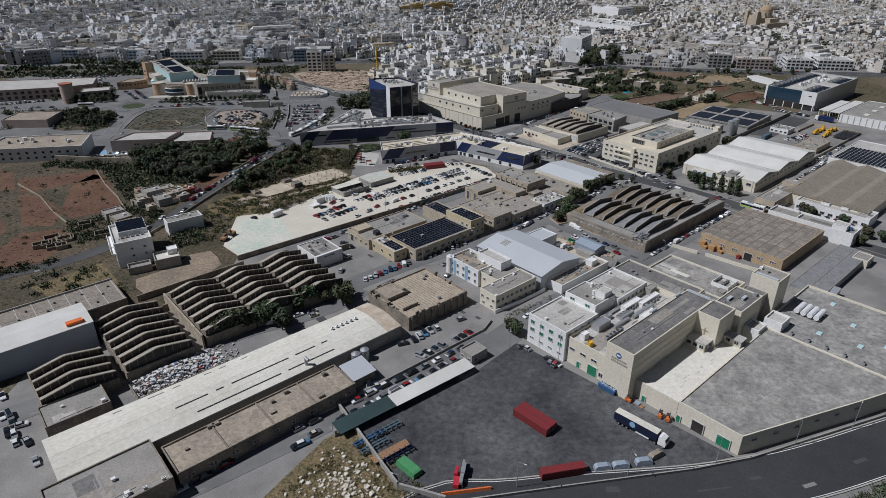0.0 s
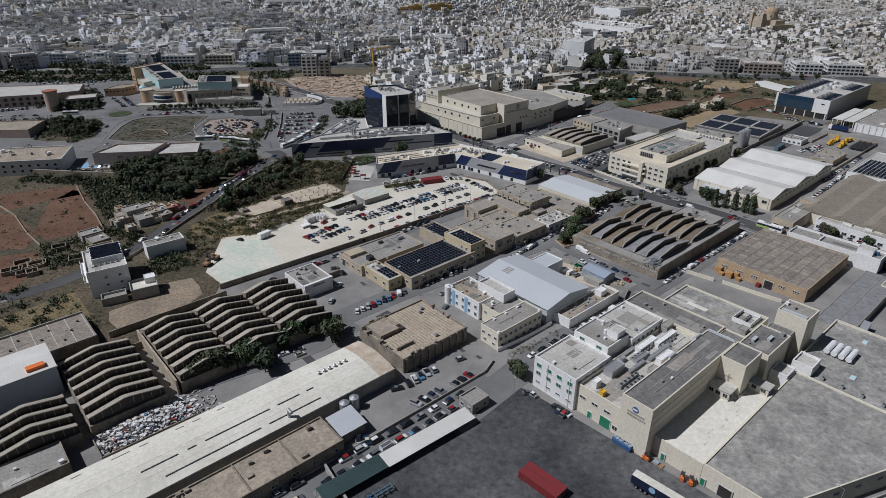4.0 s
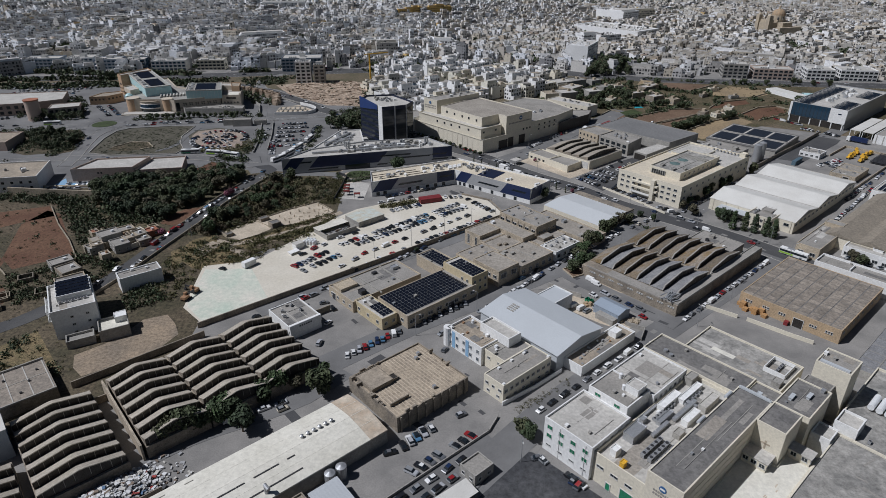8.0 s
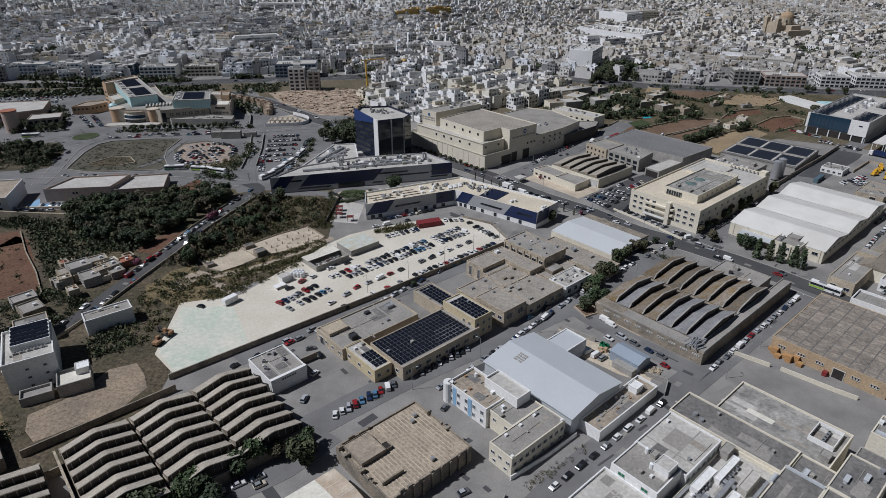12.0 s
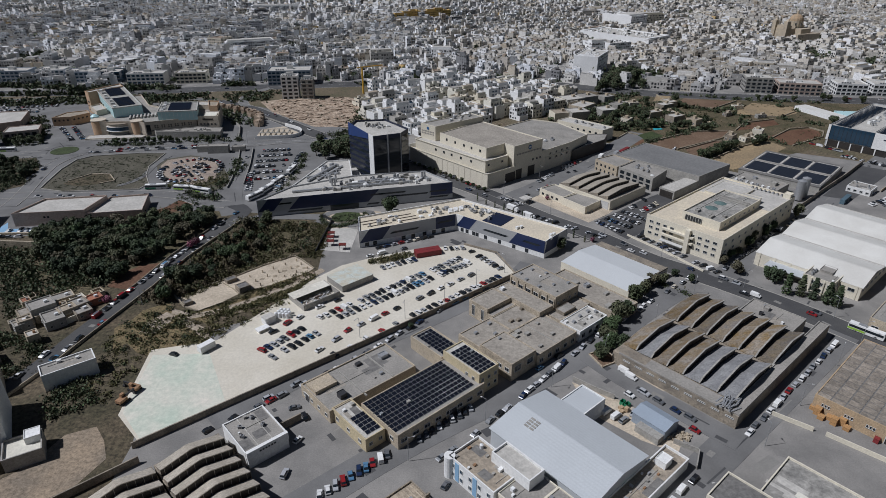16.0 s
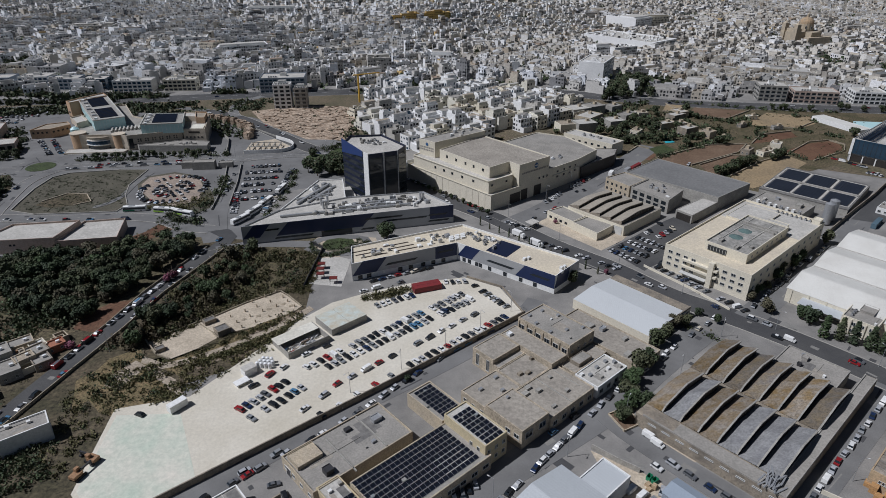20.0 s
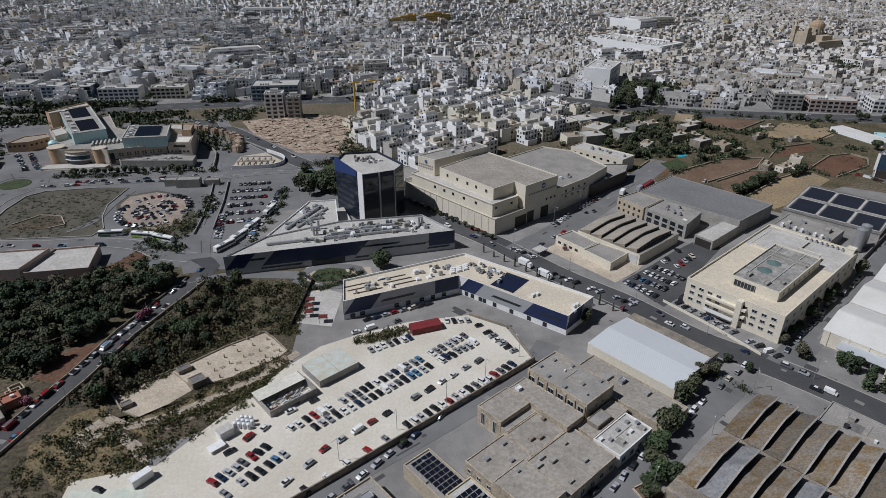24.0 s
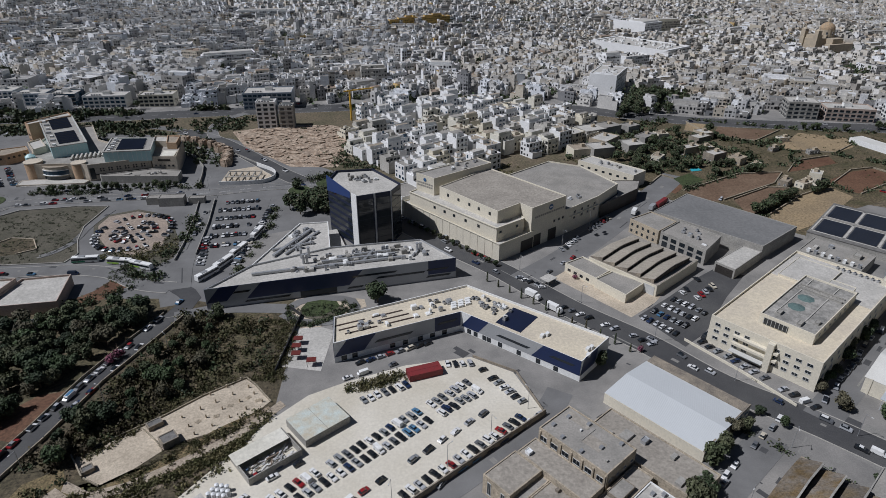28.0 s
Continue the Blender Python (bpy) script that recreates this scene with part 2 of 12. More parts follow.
M["ribbrown"] = mat("brown_ribbed_sheet", (0.27, 0.235, 0.185), var=0.14, broad=0.15, fine=1.0, stripes=(0.7, "X", 0.05))
M["pinkstone"] = mat("pinkish_render", (0.47, 0.37, 0.31), var=0.1, broad=0.15, fine=1.2)
M["sandstone"] = mat("sand_coloured_stone", (0.56, 0.49, 0.39), var=0.1, broad=0.15, fine=1.2)
M["orangestone"] = mat("orange_render", (0.50, 0.34, 0.215), var=0.1, broad=0.2, fine=1.2)
M["flatwhite"] = mat("white_apartment_render", (0.78, 0.78, 0.77), var=0.05, broad=0.1, fine=0.8, bump=0)
M["ochre"] = mat("ochre_render", (0.62, 0.42, 0.13), var=0.08, broad=0.1, fine=0.8, bump=0)
M["limegreen"] = mat("lime_green_paint", (0.30, 0.50, 0.05), rough=0.4, var=0.05)
M["navyp"] = mat("navy_paint", (0.012, 0.018, 0.045), rough=0.45, var=0.1)
M["bluelight"] = mat("light_blue_paint", (0.25, 0.42, 0.60), rough=0.5, var=0.05)
M["steelblue"] = mat("faded_blue_steel", (0.10, 0.16, 0.20), rough=0.6, var=0.2)
M["redp"] = mat("red_paint", (0.50, 0.02, 0.04), rough=0.4, var=0.1)
M["greenp"] = mat("green_tarpaulin", (0.08, 0.28, 0.11), rough=0.6, var=0.12)
SCRAPS = [(0.0, (0.70, 0.70, 0.69)), (0.35, (0.38, 0.38, 0.38)), (0.55, (0.10, 0.10, 0.10)), (0.7, (0.55, 0.53, 0.48)), (0.86, (0.22, 0.17, 0.13)), (0.94, (0.12, 0.20, 0.32)), (0.97, (0.35, 0.06, 0.05))]
M["scrap"] = mat("mixed_scrap", None, rough=0.6, var=0.15, fine=1.2, broad=0.6, island=SCRAPS)
M["goldscrub"] = mat("golden_dry_grass", (0.19, 0.142, 0.075), var=0.35, broad=0.25, fine=1.2, second=(0.12, 0.10, 0.05))
M["palegreen"] = mat("pale_green_sheet", (0.55, 0.60, 0.56), rough=0.5, var=0.08, broad=0.3, second=(0.52, 0.47, 0.36))
M["darkred"] = mat("dark_red_paint", (0.14, 0.025, 0.02), rough=0.6, var=0.1)
M["grass"] = mat("watered_grass", (0.055, 0.075, 0.028), var=0.3, broad=0.2, fine=1.0)
M["westscrub"] = mat("dark_scrubby_earth", (0.105, 0.082, 0.053), var=0.35, broad=0.05, fine=0.7, second=(0.056, 0.050, 0.028))
M["sandyard"] = mat("bare_brown_yard", (0.30, 0.235, 0.165), var=0.2, broad=0.09, fine=0.9, second=(0.20, 0.165, 0.125))
M["opening"] = mat("dark_window_opening", (0.022, 0.024, 0.027), rough=0.5, var=0.3, bump=0, spec=0.25)
M["terrastone"] = mat("weathered_dome_stone", (0.42, 0.29, 0.17), var=0.2, broad=0.4, fine=1.2, second=(0.30, 0.24, 0.17))
M["roofmid"] = mat("brown_grey_roof_screed", (0.34, 0.31, 0.265), var=0.13, broad=0.09, fine=0.9, second=(0.27, 0.245, 0.21))
M["slot"] = mat("dark_roof_slot", (0.05, 0.033, 0.025), var=0.2)
M["gravel"] = mat("pinkish_gravel", (0.36, 0.29, 0.23), var=0.18, broad=0.12, fine=0.9, second=(0.24, 0.20, 0.17))
M["navycrown"] = mat("blue_cladding", (0.022, 0.05, 0.17), rough=0.35, var=0.08, spec=0.5)
M["agedstone"] = mat("aged_limestone", (0.46, 0.39, 0.295), var=0.2, broad=0.25, fine=1.8, second=(0.30, 0.26, 0.20))
M["skyglass"] = mat("grey_green_skylight", (0.13, 0.19, 0.18), rough=0.25, var=0.12)
M["streakroof"] = mat("streaked_grey_roof", (0.21, 0.205, 0.19), var=0.16, broad=0.16, fine=0.7, second=(0.36, 0.345, 0.315))
M["crate"] = mat("orange_timber", (0.42, 0.24, 0.10), var=0.15)

M["patchdark"] = mat("tar_patch", (0.075, 0.075, 0.077), var=0.1, broad=0.2, fine=3.0)
M["patchpale"] = mat("worn_patch", (0.24, 0.232, 0.215), var=0.1, broad=0.2, fine=3.0)
M["paledirt"] = mat("pale_dusty_earth", (0.40, 0.34, 0.265), var=0.2, broad=0.2, fine=1.2, second=(0.30, 0.25, 0.19))

# ---- mesh helpers ----
GRID = 41.5  # the estate's street grid, degrees from +x


class Mesh:
    """Gathers plain polygons, each with a material slot."""

    def __init__(self):
        self.v, self.f, self.m = [], [], []

    def face(self, pts, m=0):
        n = len(self.v)
        self.v += [tuple(p) for p in pts]
        self.f.append(tuple(range(n, n + len(pts))))
        self.m.append(m)

    def prism(self, ring, z0, z1, m=0, top=True, bottom=False, mtop=None):
        """An upright prism over a ring of (x, y), sharing its corners; z1 may be a list."""
        n, k = len(self.v), len(ring)
        zs = z1 if isinstance(z1, (list, tuple)) else [z1] * k
        self.v += [(x, y, z0) for x, y in ring] + [(x, y, z) for (x, y), z in zip(ring, zs)]
        for i in range(k):
            j = (i + 1) % k
            self.f.append((n + i, n + j, n + k + j, n + k + i))
            self.m.append(m)
        if top:
            self.f.append(tuple(n + k + i for i in range(k)))
            self.m.append(m if mtop is None else mtop)
        if bottom:
            self.f.append(tuple(n + i for i in reversed(range(k))))
            self.m.append(m)

    def box(self, x, y, z, sx, sy, sz, rot=0.0, m=0, mtop=None, bottom=True):
        c, s = math.cos(radians(rot)), math.sin(radians(rot))
        ring = [(x + a * sx / 2 * c - b * sy / 2 * s, y + a * sx / 2 * s + b * sy / 2 * c) for a, b in ((-1, -1), (1, -1), (1, 1), (-1, 1))]
        self.prism(ring, z, z + sz, m, bottom=bottom, mtop=mtop)

    def tube(self, x, y, z, r, h, n=12, r2=None, m=0):
        ring = [(x + r * math.cos(a * math.tau / n), y + r * math.sin(a * math.tau / n)) for a in range(n)]
        base = len(self.v)
        r2 = r if r2 is None else r2
        self.v += [(px, py, z) for px, py in ring]
        self.v += [(x + r2 * math.cos(a * math.tau / n), y + r2 * math.sin(a * math.tau / n), z + h) for a in range(n)]
        for i in range(n):
            j = (i + 1) % n
            self.f.append((base + i, base + j, base + n + j, base + n + i))
            self.m.append(m)
        self.f.append(tuple(base + n + i for i in range(n)))
        self.m.append(m)

    def lying(self, x, y, z, r, length, rot=0.0, n=12, m=0):
        """A drum lying along x, turned by rot."""
        c, s = math.cos(radians(rot)), math.sin(radians(rot))
        base = len(self.v)
        for e in (-length / 2, length / 2):
            for a in range(n):
                yy, zz = r * math.cos(a * math.tau / n), r * math.sin(a * math.tau / n)
                self.v.append((x + e * c - yy * s, y + e * s + yy * c, z + zz))
        for i in range(n):
            j = (i + 1) % n
            self.f.append((base + i, base + j, base + n + j, base + n + i))
            self.m.append(m)
        self.f += [tuple(base + i for i in reversed(range(n))), tuple(base + n + i for i in range(n))]
        self.m += [m, m]

    def data(self, name, mats, smooth=False):
        me = bpy.data.meshes.new(name)
        me.from_pydata(self.v, [], self.f)
        for mt in mats if isinstance(mats, (list, tuple)) else [mats]:
            me.materials.append(mt)
        if any(self.m):
            me.polygons.foreach_set("material_index", self.m)
        if smooth:
            me.polygons.foreach_set("use_smooth", [True] * len(self.f))
        me.update()
        return me


def thing(name, x, y, ang=0.0, label="", category="", group="", kind="", z=0.0):
    ob = new(name)
    ob.empty_display_size = 0.5
    ob.matrix_world = pose(x, y, z, 0, 0, ang)
    return tagged(ob, label, category, group, kind)


def part(name, mesh, mats, parent=None, label="", smooth=False, at=None):
    """Links a mesh (or mesh data made before) as one object under a thing."""
    me = mesh if isinstance(mesh, bpy.types.Mesh) else mesh.data(name, mats, smooth)
    ob = new(name, me)
    if parent is not None:
        ob.parent = parent
    if at is not None:
        ob.matrix_basis = at
    return tagged(ob, label)


def sheet(name, pts, z, material, label, category, kind="structure", skirt=0.5):
    """A level area over a ring of world points, with a skirt down into the ground."""
    m = Mesh()
    m.prism(pts, z - skirt, z)
    return tagged(part(name, m, material), label, category, kind=kind)


def inside(x, y, ring):
    hit = False
    for (x0, y0), (x1, y1) in zip(ring, ring[1:] + ring[:1]):
        if (y0 > y) != (y1 > y) and x < (x1 - x0) * (y - y0) / (y1 - y0) + x0:
            hit = not hit
    return hit


def smooth_line(pts, step=6.0):
    """A rounded line through a few points (Catmull-Rom)."""
    p = [Vector(q) for q in pts]
    p = [2 * p[0] - p[1]] + p + [2 * p[-1] - p[-2]]
    out = []
    for i in range(1, len(p) - 2):
        n = max(2, int((p[i + 1] - p[i]).length / step))
        for k in range(n):
            t = k / n
            out.append(0.5 * (2 * p[i] + (p[i + 1] - p[i - 1]) * t + (2 * p[i - 1] - 5 * p[i] + 4 * p[i + 1] - p[i + 2]) * t * t
                              + (3 * p[i] - p[i - 1] - 3 * p[i + 1] + p[i + 2]) * t ** 3))
    return out + [p[-2]]


def offset_line(line, d):
    out = []
    for i, q in enumerate(line):
        t = line[min(i + 1, len(line) - 1)] - line[max(i - 1, 0)]
        n = Vector((-t.y, t.x)).normalized()
        out.append(q + n * d)
    return out


def ribbon(mesh, line, w, z, m=0, side=0.0, drop=0.3):
    a, b = offset_line(line, side + w / 2), offset_line(line, side - w / 2)
    for i in range(len(line) - 1):
        mesh.face([(b[i].x, b[i].y, z), (b[i + 1].x, b[i + 1].y, z), (a[i + 1].x, a[i + 1].y, z), (a[i].x, a[i].y, z)], m)
        if drop:
            mesh.face([(a[i].x, a[i].y, z), (a[i + 1].x, a[i + 1].y, z), (a[i + 1].x, a[i + 1].y, z - drop), (a[i].x, a[i].y, z - drop)], m)
            mesh.face([(b[i + 1].x, b[i + 1].y, z), (b[i].x, b[i].y, z), (b[i].x, b[i].y, z - drop), (b[i + 1].x, b[i + 1].y, z - drop)], m)


ROADS = []
ROAD_LINES = []


def road(name, pts, w, label, z=0.05, centre="dash", edges=False, kerb=0.0):
    line = smooth_line(pts)
    ROADS.append(name)
    z += 0.006 * len(ROADS)
    m = Mesh()
    ribbon(m, line, w, z)
    ROAD_LINES.append((line, w, z))
    ob = tagged(part(name, m, M["asphaltnew" if name == "road_trunk" else "asphaltdark" if edges or name == "road_main" or "rural" in name else "asphalt"]), label, "road", kind="structure")
    if centre or edges:
        p = Mesh()
        if centre:
            for i in range(0, len(line) - 1, 2 if centre == "dash" else 1):
                ribbon(p, line[i:i + 2], 0.22, z + 0.012, drop=0)
        if edges:
            for s in (w / 2 - 0.4, 0.4 - w / 2):
                ribbon(p, line, 0.2, z + 0.012, side=s, drop=0)
        part("road_marking", p, M["paint"], ob)
    if kerb:
        k = Mesh()
        for s in (1, -1):
            ribbon(k, line, kerb, z + 0.12, side=s * (w / 2 + kerb / 2), drop=0.2)
        part("kerb", k, M["kerb"], ob)
    return line


def wall_run(name, pts, h, t, material, label, z=0.0, closed=False):
    """A free-standing wall along a few points."""
    p = [Vector(q) for q in pts] + ([Vector(pts[0])] if closed else [])
    m = Mesh()
    for a, b in zip(p, p[1:]):
        d = b - a
        m.box((a.x + b.x) / 2, (a.y + b.y) / 2, z, d.length + t, t, h, math.degrees(math.atan2(d.y, d.x)))
    return tagged(part(name, m, material), label, "wall", kind="structure")


# ---- buildings ----
def shell(lu, lv, h, par=0.9, t=0.35, z=0.0, holes=()):
    """Outer walls with a parapet, open inside above the roof."""
    m = Mesh()
    a, b = lu / 2, lv / 2
    o = [(-a, -b), (a, -b), (a, b), (-a, b)]
    i = [(-a + t, -b + t), (a - t, -b + t), (a - t, b - t), (-a + t, b - t)]
    m.prism(o, z, h + par, top=False)
    for k in range(4):
        j = (k + 1) % 4
        m.face([(*o[k], h + par), (*o[j], h + par), (*i[j], h + par), (*i[k], h + par)])
        m.face([(*i[k], h + par), (*i[j], h + par), (*i[j], h - 0.2), (*i[k], h - 0.2)])
    return m


def slab(lu, lv, h, t=0.35, thick=0.3):
    m = Mesh()
    m.box(0, 0, h - thick, lu - 2 * t + 0.02, lv - 2 * t + 0.02, thick)
    return m


PANES = {}


def pane(w, h, glass="glass", frame="frame", mull=1, sill=True):
    """Mesh data of one window: a frame proud of the wall, a set-back pane and a sill. It faces -y and its foot is at 0."""
    key = (round(w, 2), round(h, 2), glass, frame, mull)
    if key not in PANES:
        m = Mesh()
        m.box(0, -0.03, 0.06, w - 0.1, 0.04, h - 0.12, m=1)
        for s in (-1, 1):
            m.box(s * (w / 2 - 0.05), -0.04, 0, 0.1, 0.16, h)
        m.box(0, -0.04, h - 0.1, w - 0.2, 0.16, 0.1)
        m.box(0, -0.07, 0, w + 0.2 if sill else w - 0.2, 0.24, 0.1)
        for k in range(1, mull + 1):
            m.box(-w / 2 + w * k / (mull + 1), -0.045, 0.1, 0.07, 0.1, h - 0.2)
        PANES[key] = m.data("window", [M[frame], M[glass]])
    return PANES[key]


SIDES = {"-u": (-1, 0, -90), "+u": (1, 0, 90), "-v": (0, -1, 0), "+v": (0, 1, 180)}


def windows(parent, side, lu, lv, z, n, w, h, start=None, end=None, glass="glass", name="window", frame="frame", mull=1):
    """A row of n like windows on one side of a building, spread between start and end (metres from that side's middle)."""
    sx, sy, rz = SIDES[side]
    span = (lv if sx else lu)
    start = -span / 2 + span / n / 2 if start is None else start
    end = span / 2 - span / n / 2 if end is None else end
    data = pane(w, h, glass, frame, mull)
    for i in range(n):
        s = start + (end - start) * (i / (n - 1) if n > 1 else 0)
        x, y = (sx * (lu / 2 + 0.01), s) if sx else (s, sy * (lv / 2 + 0.01))
        part(name, data, None, parent, at=pose(x, y, z, 0, 0, rz))


def far_windows(parent, side, lu, lv, z, n, w, h, glass="glass"):
    """A row of windows too far off to tell apart: one part of panes with a sill band."""
    sx, sy, rz = SIDES[side]
    span = lv if sx else lu
    m = Mesh()
    for i in range(n):
        m.box(-span / 2 + span * (i + 0.5) / n, -0.03, 0, w, 0.08, h, m=1)
    m.box(0, -0.08, -0.14, span - 0.3, 0.2, 0.12)
    x, y = (sx * (lu / 2 + 0.01), 0) if sx else (0, sy * (lv / 2 + 0.01))
    ob = part("window_row", m, [M["frame"], M[glass]], parent, at=pose(x, y, z, 0, 0, rz))
    return tagged(ob, "", kind="stuff")


def door(parent, side, lu, lv, s, w, h, material="green", z=0.0, label=""):
    sx, sy, rz = SIDES[side]
    x, y = (sx * (lu / 2 + 0.01), s) if sx else (s, sy * (lv / 2 + 0.01))
    m = Mesh()
    m.box(0, -0.02, 0, w, 0.1, h, m=1)
    for e in (-1, 1):
        m.box(e * (w / 2 + 0.1), -0.05, 0, 0.2, 0.2, h + 0.2)
    m.box(0, -0.05, h, w, 0.2, 0.2)
    for k in range(1, int(h / 0.5)):
        m.box(0, -0.075, k * 0.5, w - 0.05, 0.02, 0.06, m=1)
    return part("door", m, [M["frame"], M[material]], parent, label, at=pose(x, y, z, 0, 0, rz))


def block(name, x, y, lu, lv, h, ang=GRID, wall="cream", roof="roofgrey", label="", category="building", par=0.9, z=0.0, parent=None):
    """A flat-roofed block as a thing, or as a part-group of another thing when a parent is given."""
    ob = thing(name, x, y, ang, label, category)
    part("wall", shell(lu, lv, h, par, z=z), M[wall], ob)
    part("roof", slab(lu, lv, h), M[roof], ob)
    if roof in ("roofgrey", "roofdark", "rooflight", "rooftan") and lu * lv > 90 and y < 470:
        # felt patches, pipes and small vents that years of repairs leave on a flat roof
        rng = random.Random(int(x * 7 + y * 13))
        for k in range(min(5, 2 + int(lu * lv / 130))):
            w, d = rng.uniform(0.12, 0.38) * lu, rng.uniform(0.12, 0.38) * lv
            p = Mesh()
            p.box(rng.uniform(-0.5, 0.5) * (lu - w - 1.2), rng.uniform(-0.5, 0.5) * (lv - d - 1.2), h, w, d, 0.02 + 0.006 * k)
            part("roof_patch", p, M[rng.choice(("roofgrey", "roofdark", "roofmid", "rooflight" if rng.random() < 0.4 and roof != "roofdark" else "roofgrey"))], ob)
        for k in range(3):
            p = Mesh()
            px, py = rng.uniform(-0.45, 0.45) * lu, rng.uniform(-0.45, 0.45) * lv
            if k == 0:
                p.box(px * 0.3, py, h + 0.05, lu * 0.5, 0.14, 0.14)
                part("roof_pipe", p, M["concrete"], ob)
            else:
                s = rng.uniform(0.5, 1.2)
                p.box(px, py, h, s, s * 0.8, s * 0.8), p.box(px, py, h + s * 0.8, s * 1.15, s * 0.95, 0.08)
                part("roof_vent", p, M[rng.choice(("metal", "concrete", "white"))], ob)
    return ob


def roof_box(parent, x, y, z, sx, sy, sz, material="concrete", name="roof_unit", label="", cap=True, roof=None):
    m = Mesh()
    m.box(x, y, z, sx, sy, sz, mtop=1)
    if cap:
        for a, b, c, d in ((0, -sy / 2, sx + 0.1, 0.15), (0, sy / 2, sx + 0.1, 0.15), (-sx / 2, 0, 0.15, sy - 0.16), (sx / 2, 0, 0.15, sy - 0.16)):
            m.box(x + a, y + b, z + sz, c, d, 0.22)
    return part(name, m, [M[material], M[roof or material]], parent, label)


AC = {}


def ac_unit(parent, x, y, z, rot=0.0, s=1.0):
    """A rooftop cooling unit: a casing on feet, a fan ring on top and a grille."""
    if not AC:
        m = Mesh()
        m.box(0, 0, 0.15, 1.5, 1.0, 1.1)
        for a in (-0.6, 0.6):
            m.box(a, 0, 0, 0.12, 0.9, 0.15, m=1)
        m.tube(0, 0, 1.25, 0.4, 0.12, 10, m=1)
        for k in range(4):
            m.box(0, -0.51, 0.3 + k * 0.22, 1.3, 0.03, 0.1, m=1)
        AC["ac"] = m.data("air_conditioner", [M["metal"], M["darkmetal"]])
    part("air_conditioner", AC["ac"], None, parent, at=pose(x, y, z, 0, 0, rot) @ Matrix.Scale(s, 4))


def ducts(parent, runs, z, material="metal"):
    """Square ducts on stilts along (x0, y0, x1, y1, width) runs."""
    for x0, y0, x1, y1, w in runs:
        d = Vector((x1 - x0, y1 - y0))
        m = Mesh()
        a = math.degrees(math.atan2(d.y, d.x))
        m.box((x0 + x1) / 2, (y0 + y1) / 2, z + 0.4, d.length, w, w * 0.8, a)
        n = max(2, int(d.length / 3))
        for i in range(n):
            q = Vector((x0, y0)) + d * ((i + 0.5) / n)
            m.box(q.x, q.y, z, 0.15, w, 0.4, a)
            m.box(q.x, q.y, z + 0.36, 0.12, w + 0.12, w * 0.8 + 0.1, a)
        part("duct", m, M[material], parent)

# ---- ground ----
def area(name, ring, z, material, label, category="ground"):
    return sheet(name, ring, z, M[material], label, category)


g = Mesh()
g.prism([(-4500, -700), (4500, -700), (4500, 4900), (-4500, 4900)], -3, 0.0)
tagged(part("ground", g, M["ground"]), "dry pale brown earth stretching to the horizon", "ground", kind="structure")
area("estate_ground", [(-135, 90), (60, 60), (330, 150), (420, 420), (230, 520), (110, 540), (-30, 505), (-100, 470), (-100, 440), (-60, 420), (-56, 345), (-64, 314), (-106, 286), (-92, 240), (-91, 211), (-136, 172)],
     0.02, "estate", "worn grey concrete and asphalt paving of the industrial estate", "paving")
area("town_ground", [(-1500, 700), (-380, 690), (-100, 732), (70, 745), (152, 700), (350, 662), (1500, 640), (1700, 2600), (-1700, 2600)],
     0.02, "estate", "grey paved streets of the town", "paving")
area("civic_paving", [(-440, 360), (-225, 372), (-150, 396), (-95, 405), (-60, 440), (-60, 560), (-160, 640), (-300, 660), (-440, 640)], 0.015, "asphalt", "grey paving and asphalt round the public buildings", "paving")
area("car_park", [(-102, 252), (-90, 240), (-28, 291), (33, 341), (25, 362), (10, 371), (-14, 366), (-34, 357), (-46, 350), (-56, 338), (-68, 318), (-84, 292), (-106, 286)],
     0.10, "lot", "pale crushed limestone car park", "car park")
area("green_slab", [(-101, 253), (-90, 241), (-70, 258), (-84, 284), (-104, 283)], 0.13, "lotgreen", "pale green stained concrete slab in the car park", "slab")
area("lorry_yard", [(-31, 133), (8, 164.5), (17, 178), (26, 176), (79, 124), (50, 117), (-2, 109.5), (-12, 112)],
     0.08, "yard", "dark asphalt lorry yard with tyre marks", "yard")
area("staff_car_park", [(-36, 140), (-14, 157), (16, 181), (18, 195), (-24, 166), (-46, 149)], 0.06, "estate", "grey asphalt car park strip", "car park")
area("woodland_floor", [(-205, 362), (-193, 412), (-122, 412), (-108, 384), (-135, 345), (-158, 295)], 0.05, "scrub", "dark woodland floor", "ground")
area("scrub_ground", [(-1000, 60), (-150, 60), (-136, 172), (-91, 211), (-92, 240), (-106, 286), (-64, 314), (-56, 345), (-60, 400), (-104, 410), (-150, 394), (-192, 384), (-260, 372), (-1000, 400)], 0.03, "westscrub", "dark scrubby earth of fields and waste ground", "ground")
area("pale_yard", [(-111.3, 322.5), (-99.9, 332.2), (-91.4, 339.3), (-81.7, 349.3), (-69.5, 358.7), (-65.3, 355), (-58.3, 347), (-61, 342.5), (-68.7, 337), (-74.5, 332), (-81.6, 328.8), (-85.7, 325), (-90.8, 318.4), (-98.4, 312), (-104.3, 314.8)], 0.12, "brownslab", "pale bare paved yard with low broken walls", "slab")
area("dirt_track", [(-109, 314), (-100, 309.8), (-98, 310.5), (-91, 313.2), (-81, 320.3), (-71, 328.3), (-65, 334), (-59, 341.5), (-55, 347.5), (-52.5, 345), (-56, 340), (-63, 331), (-70, 325), (-80, 317.6), (-90, 309.5), (-99, 306.5), (-108, 310)], 0.105, "paledirt", "pale dusty track beside the bare yard", "track")
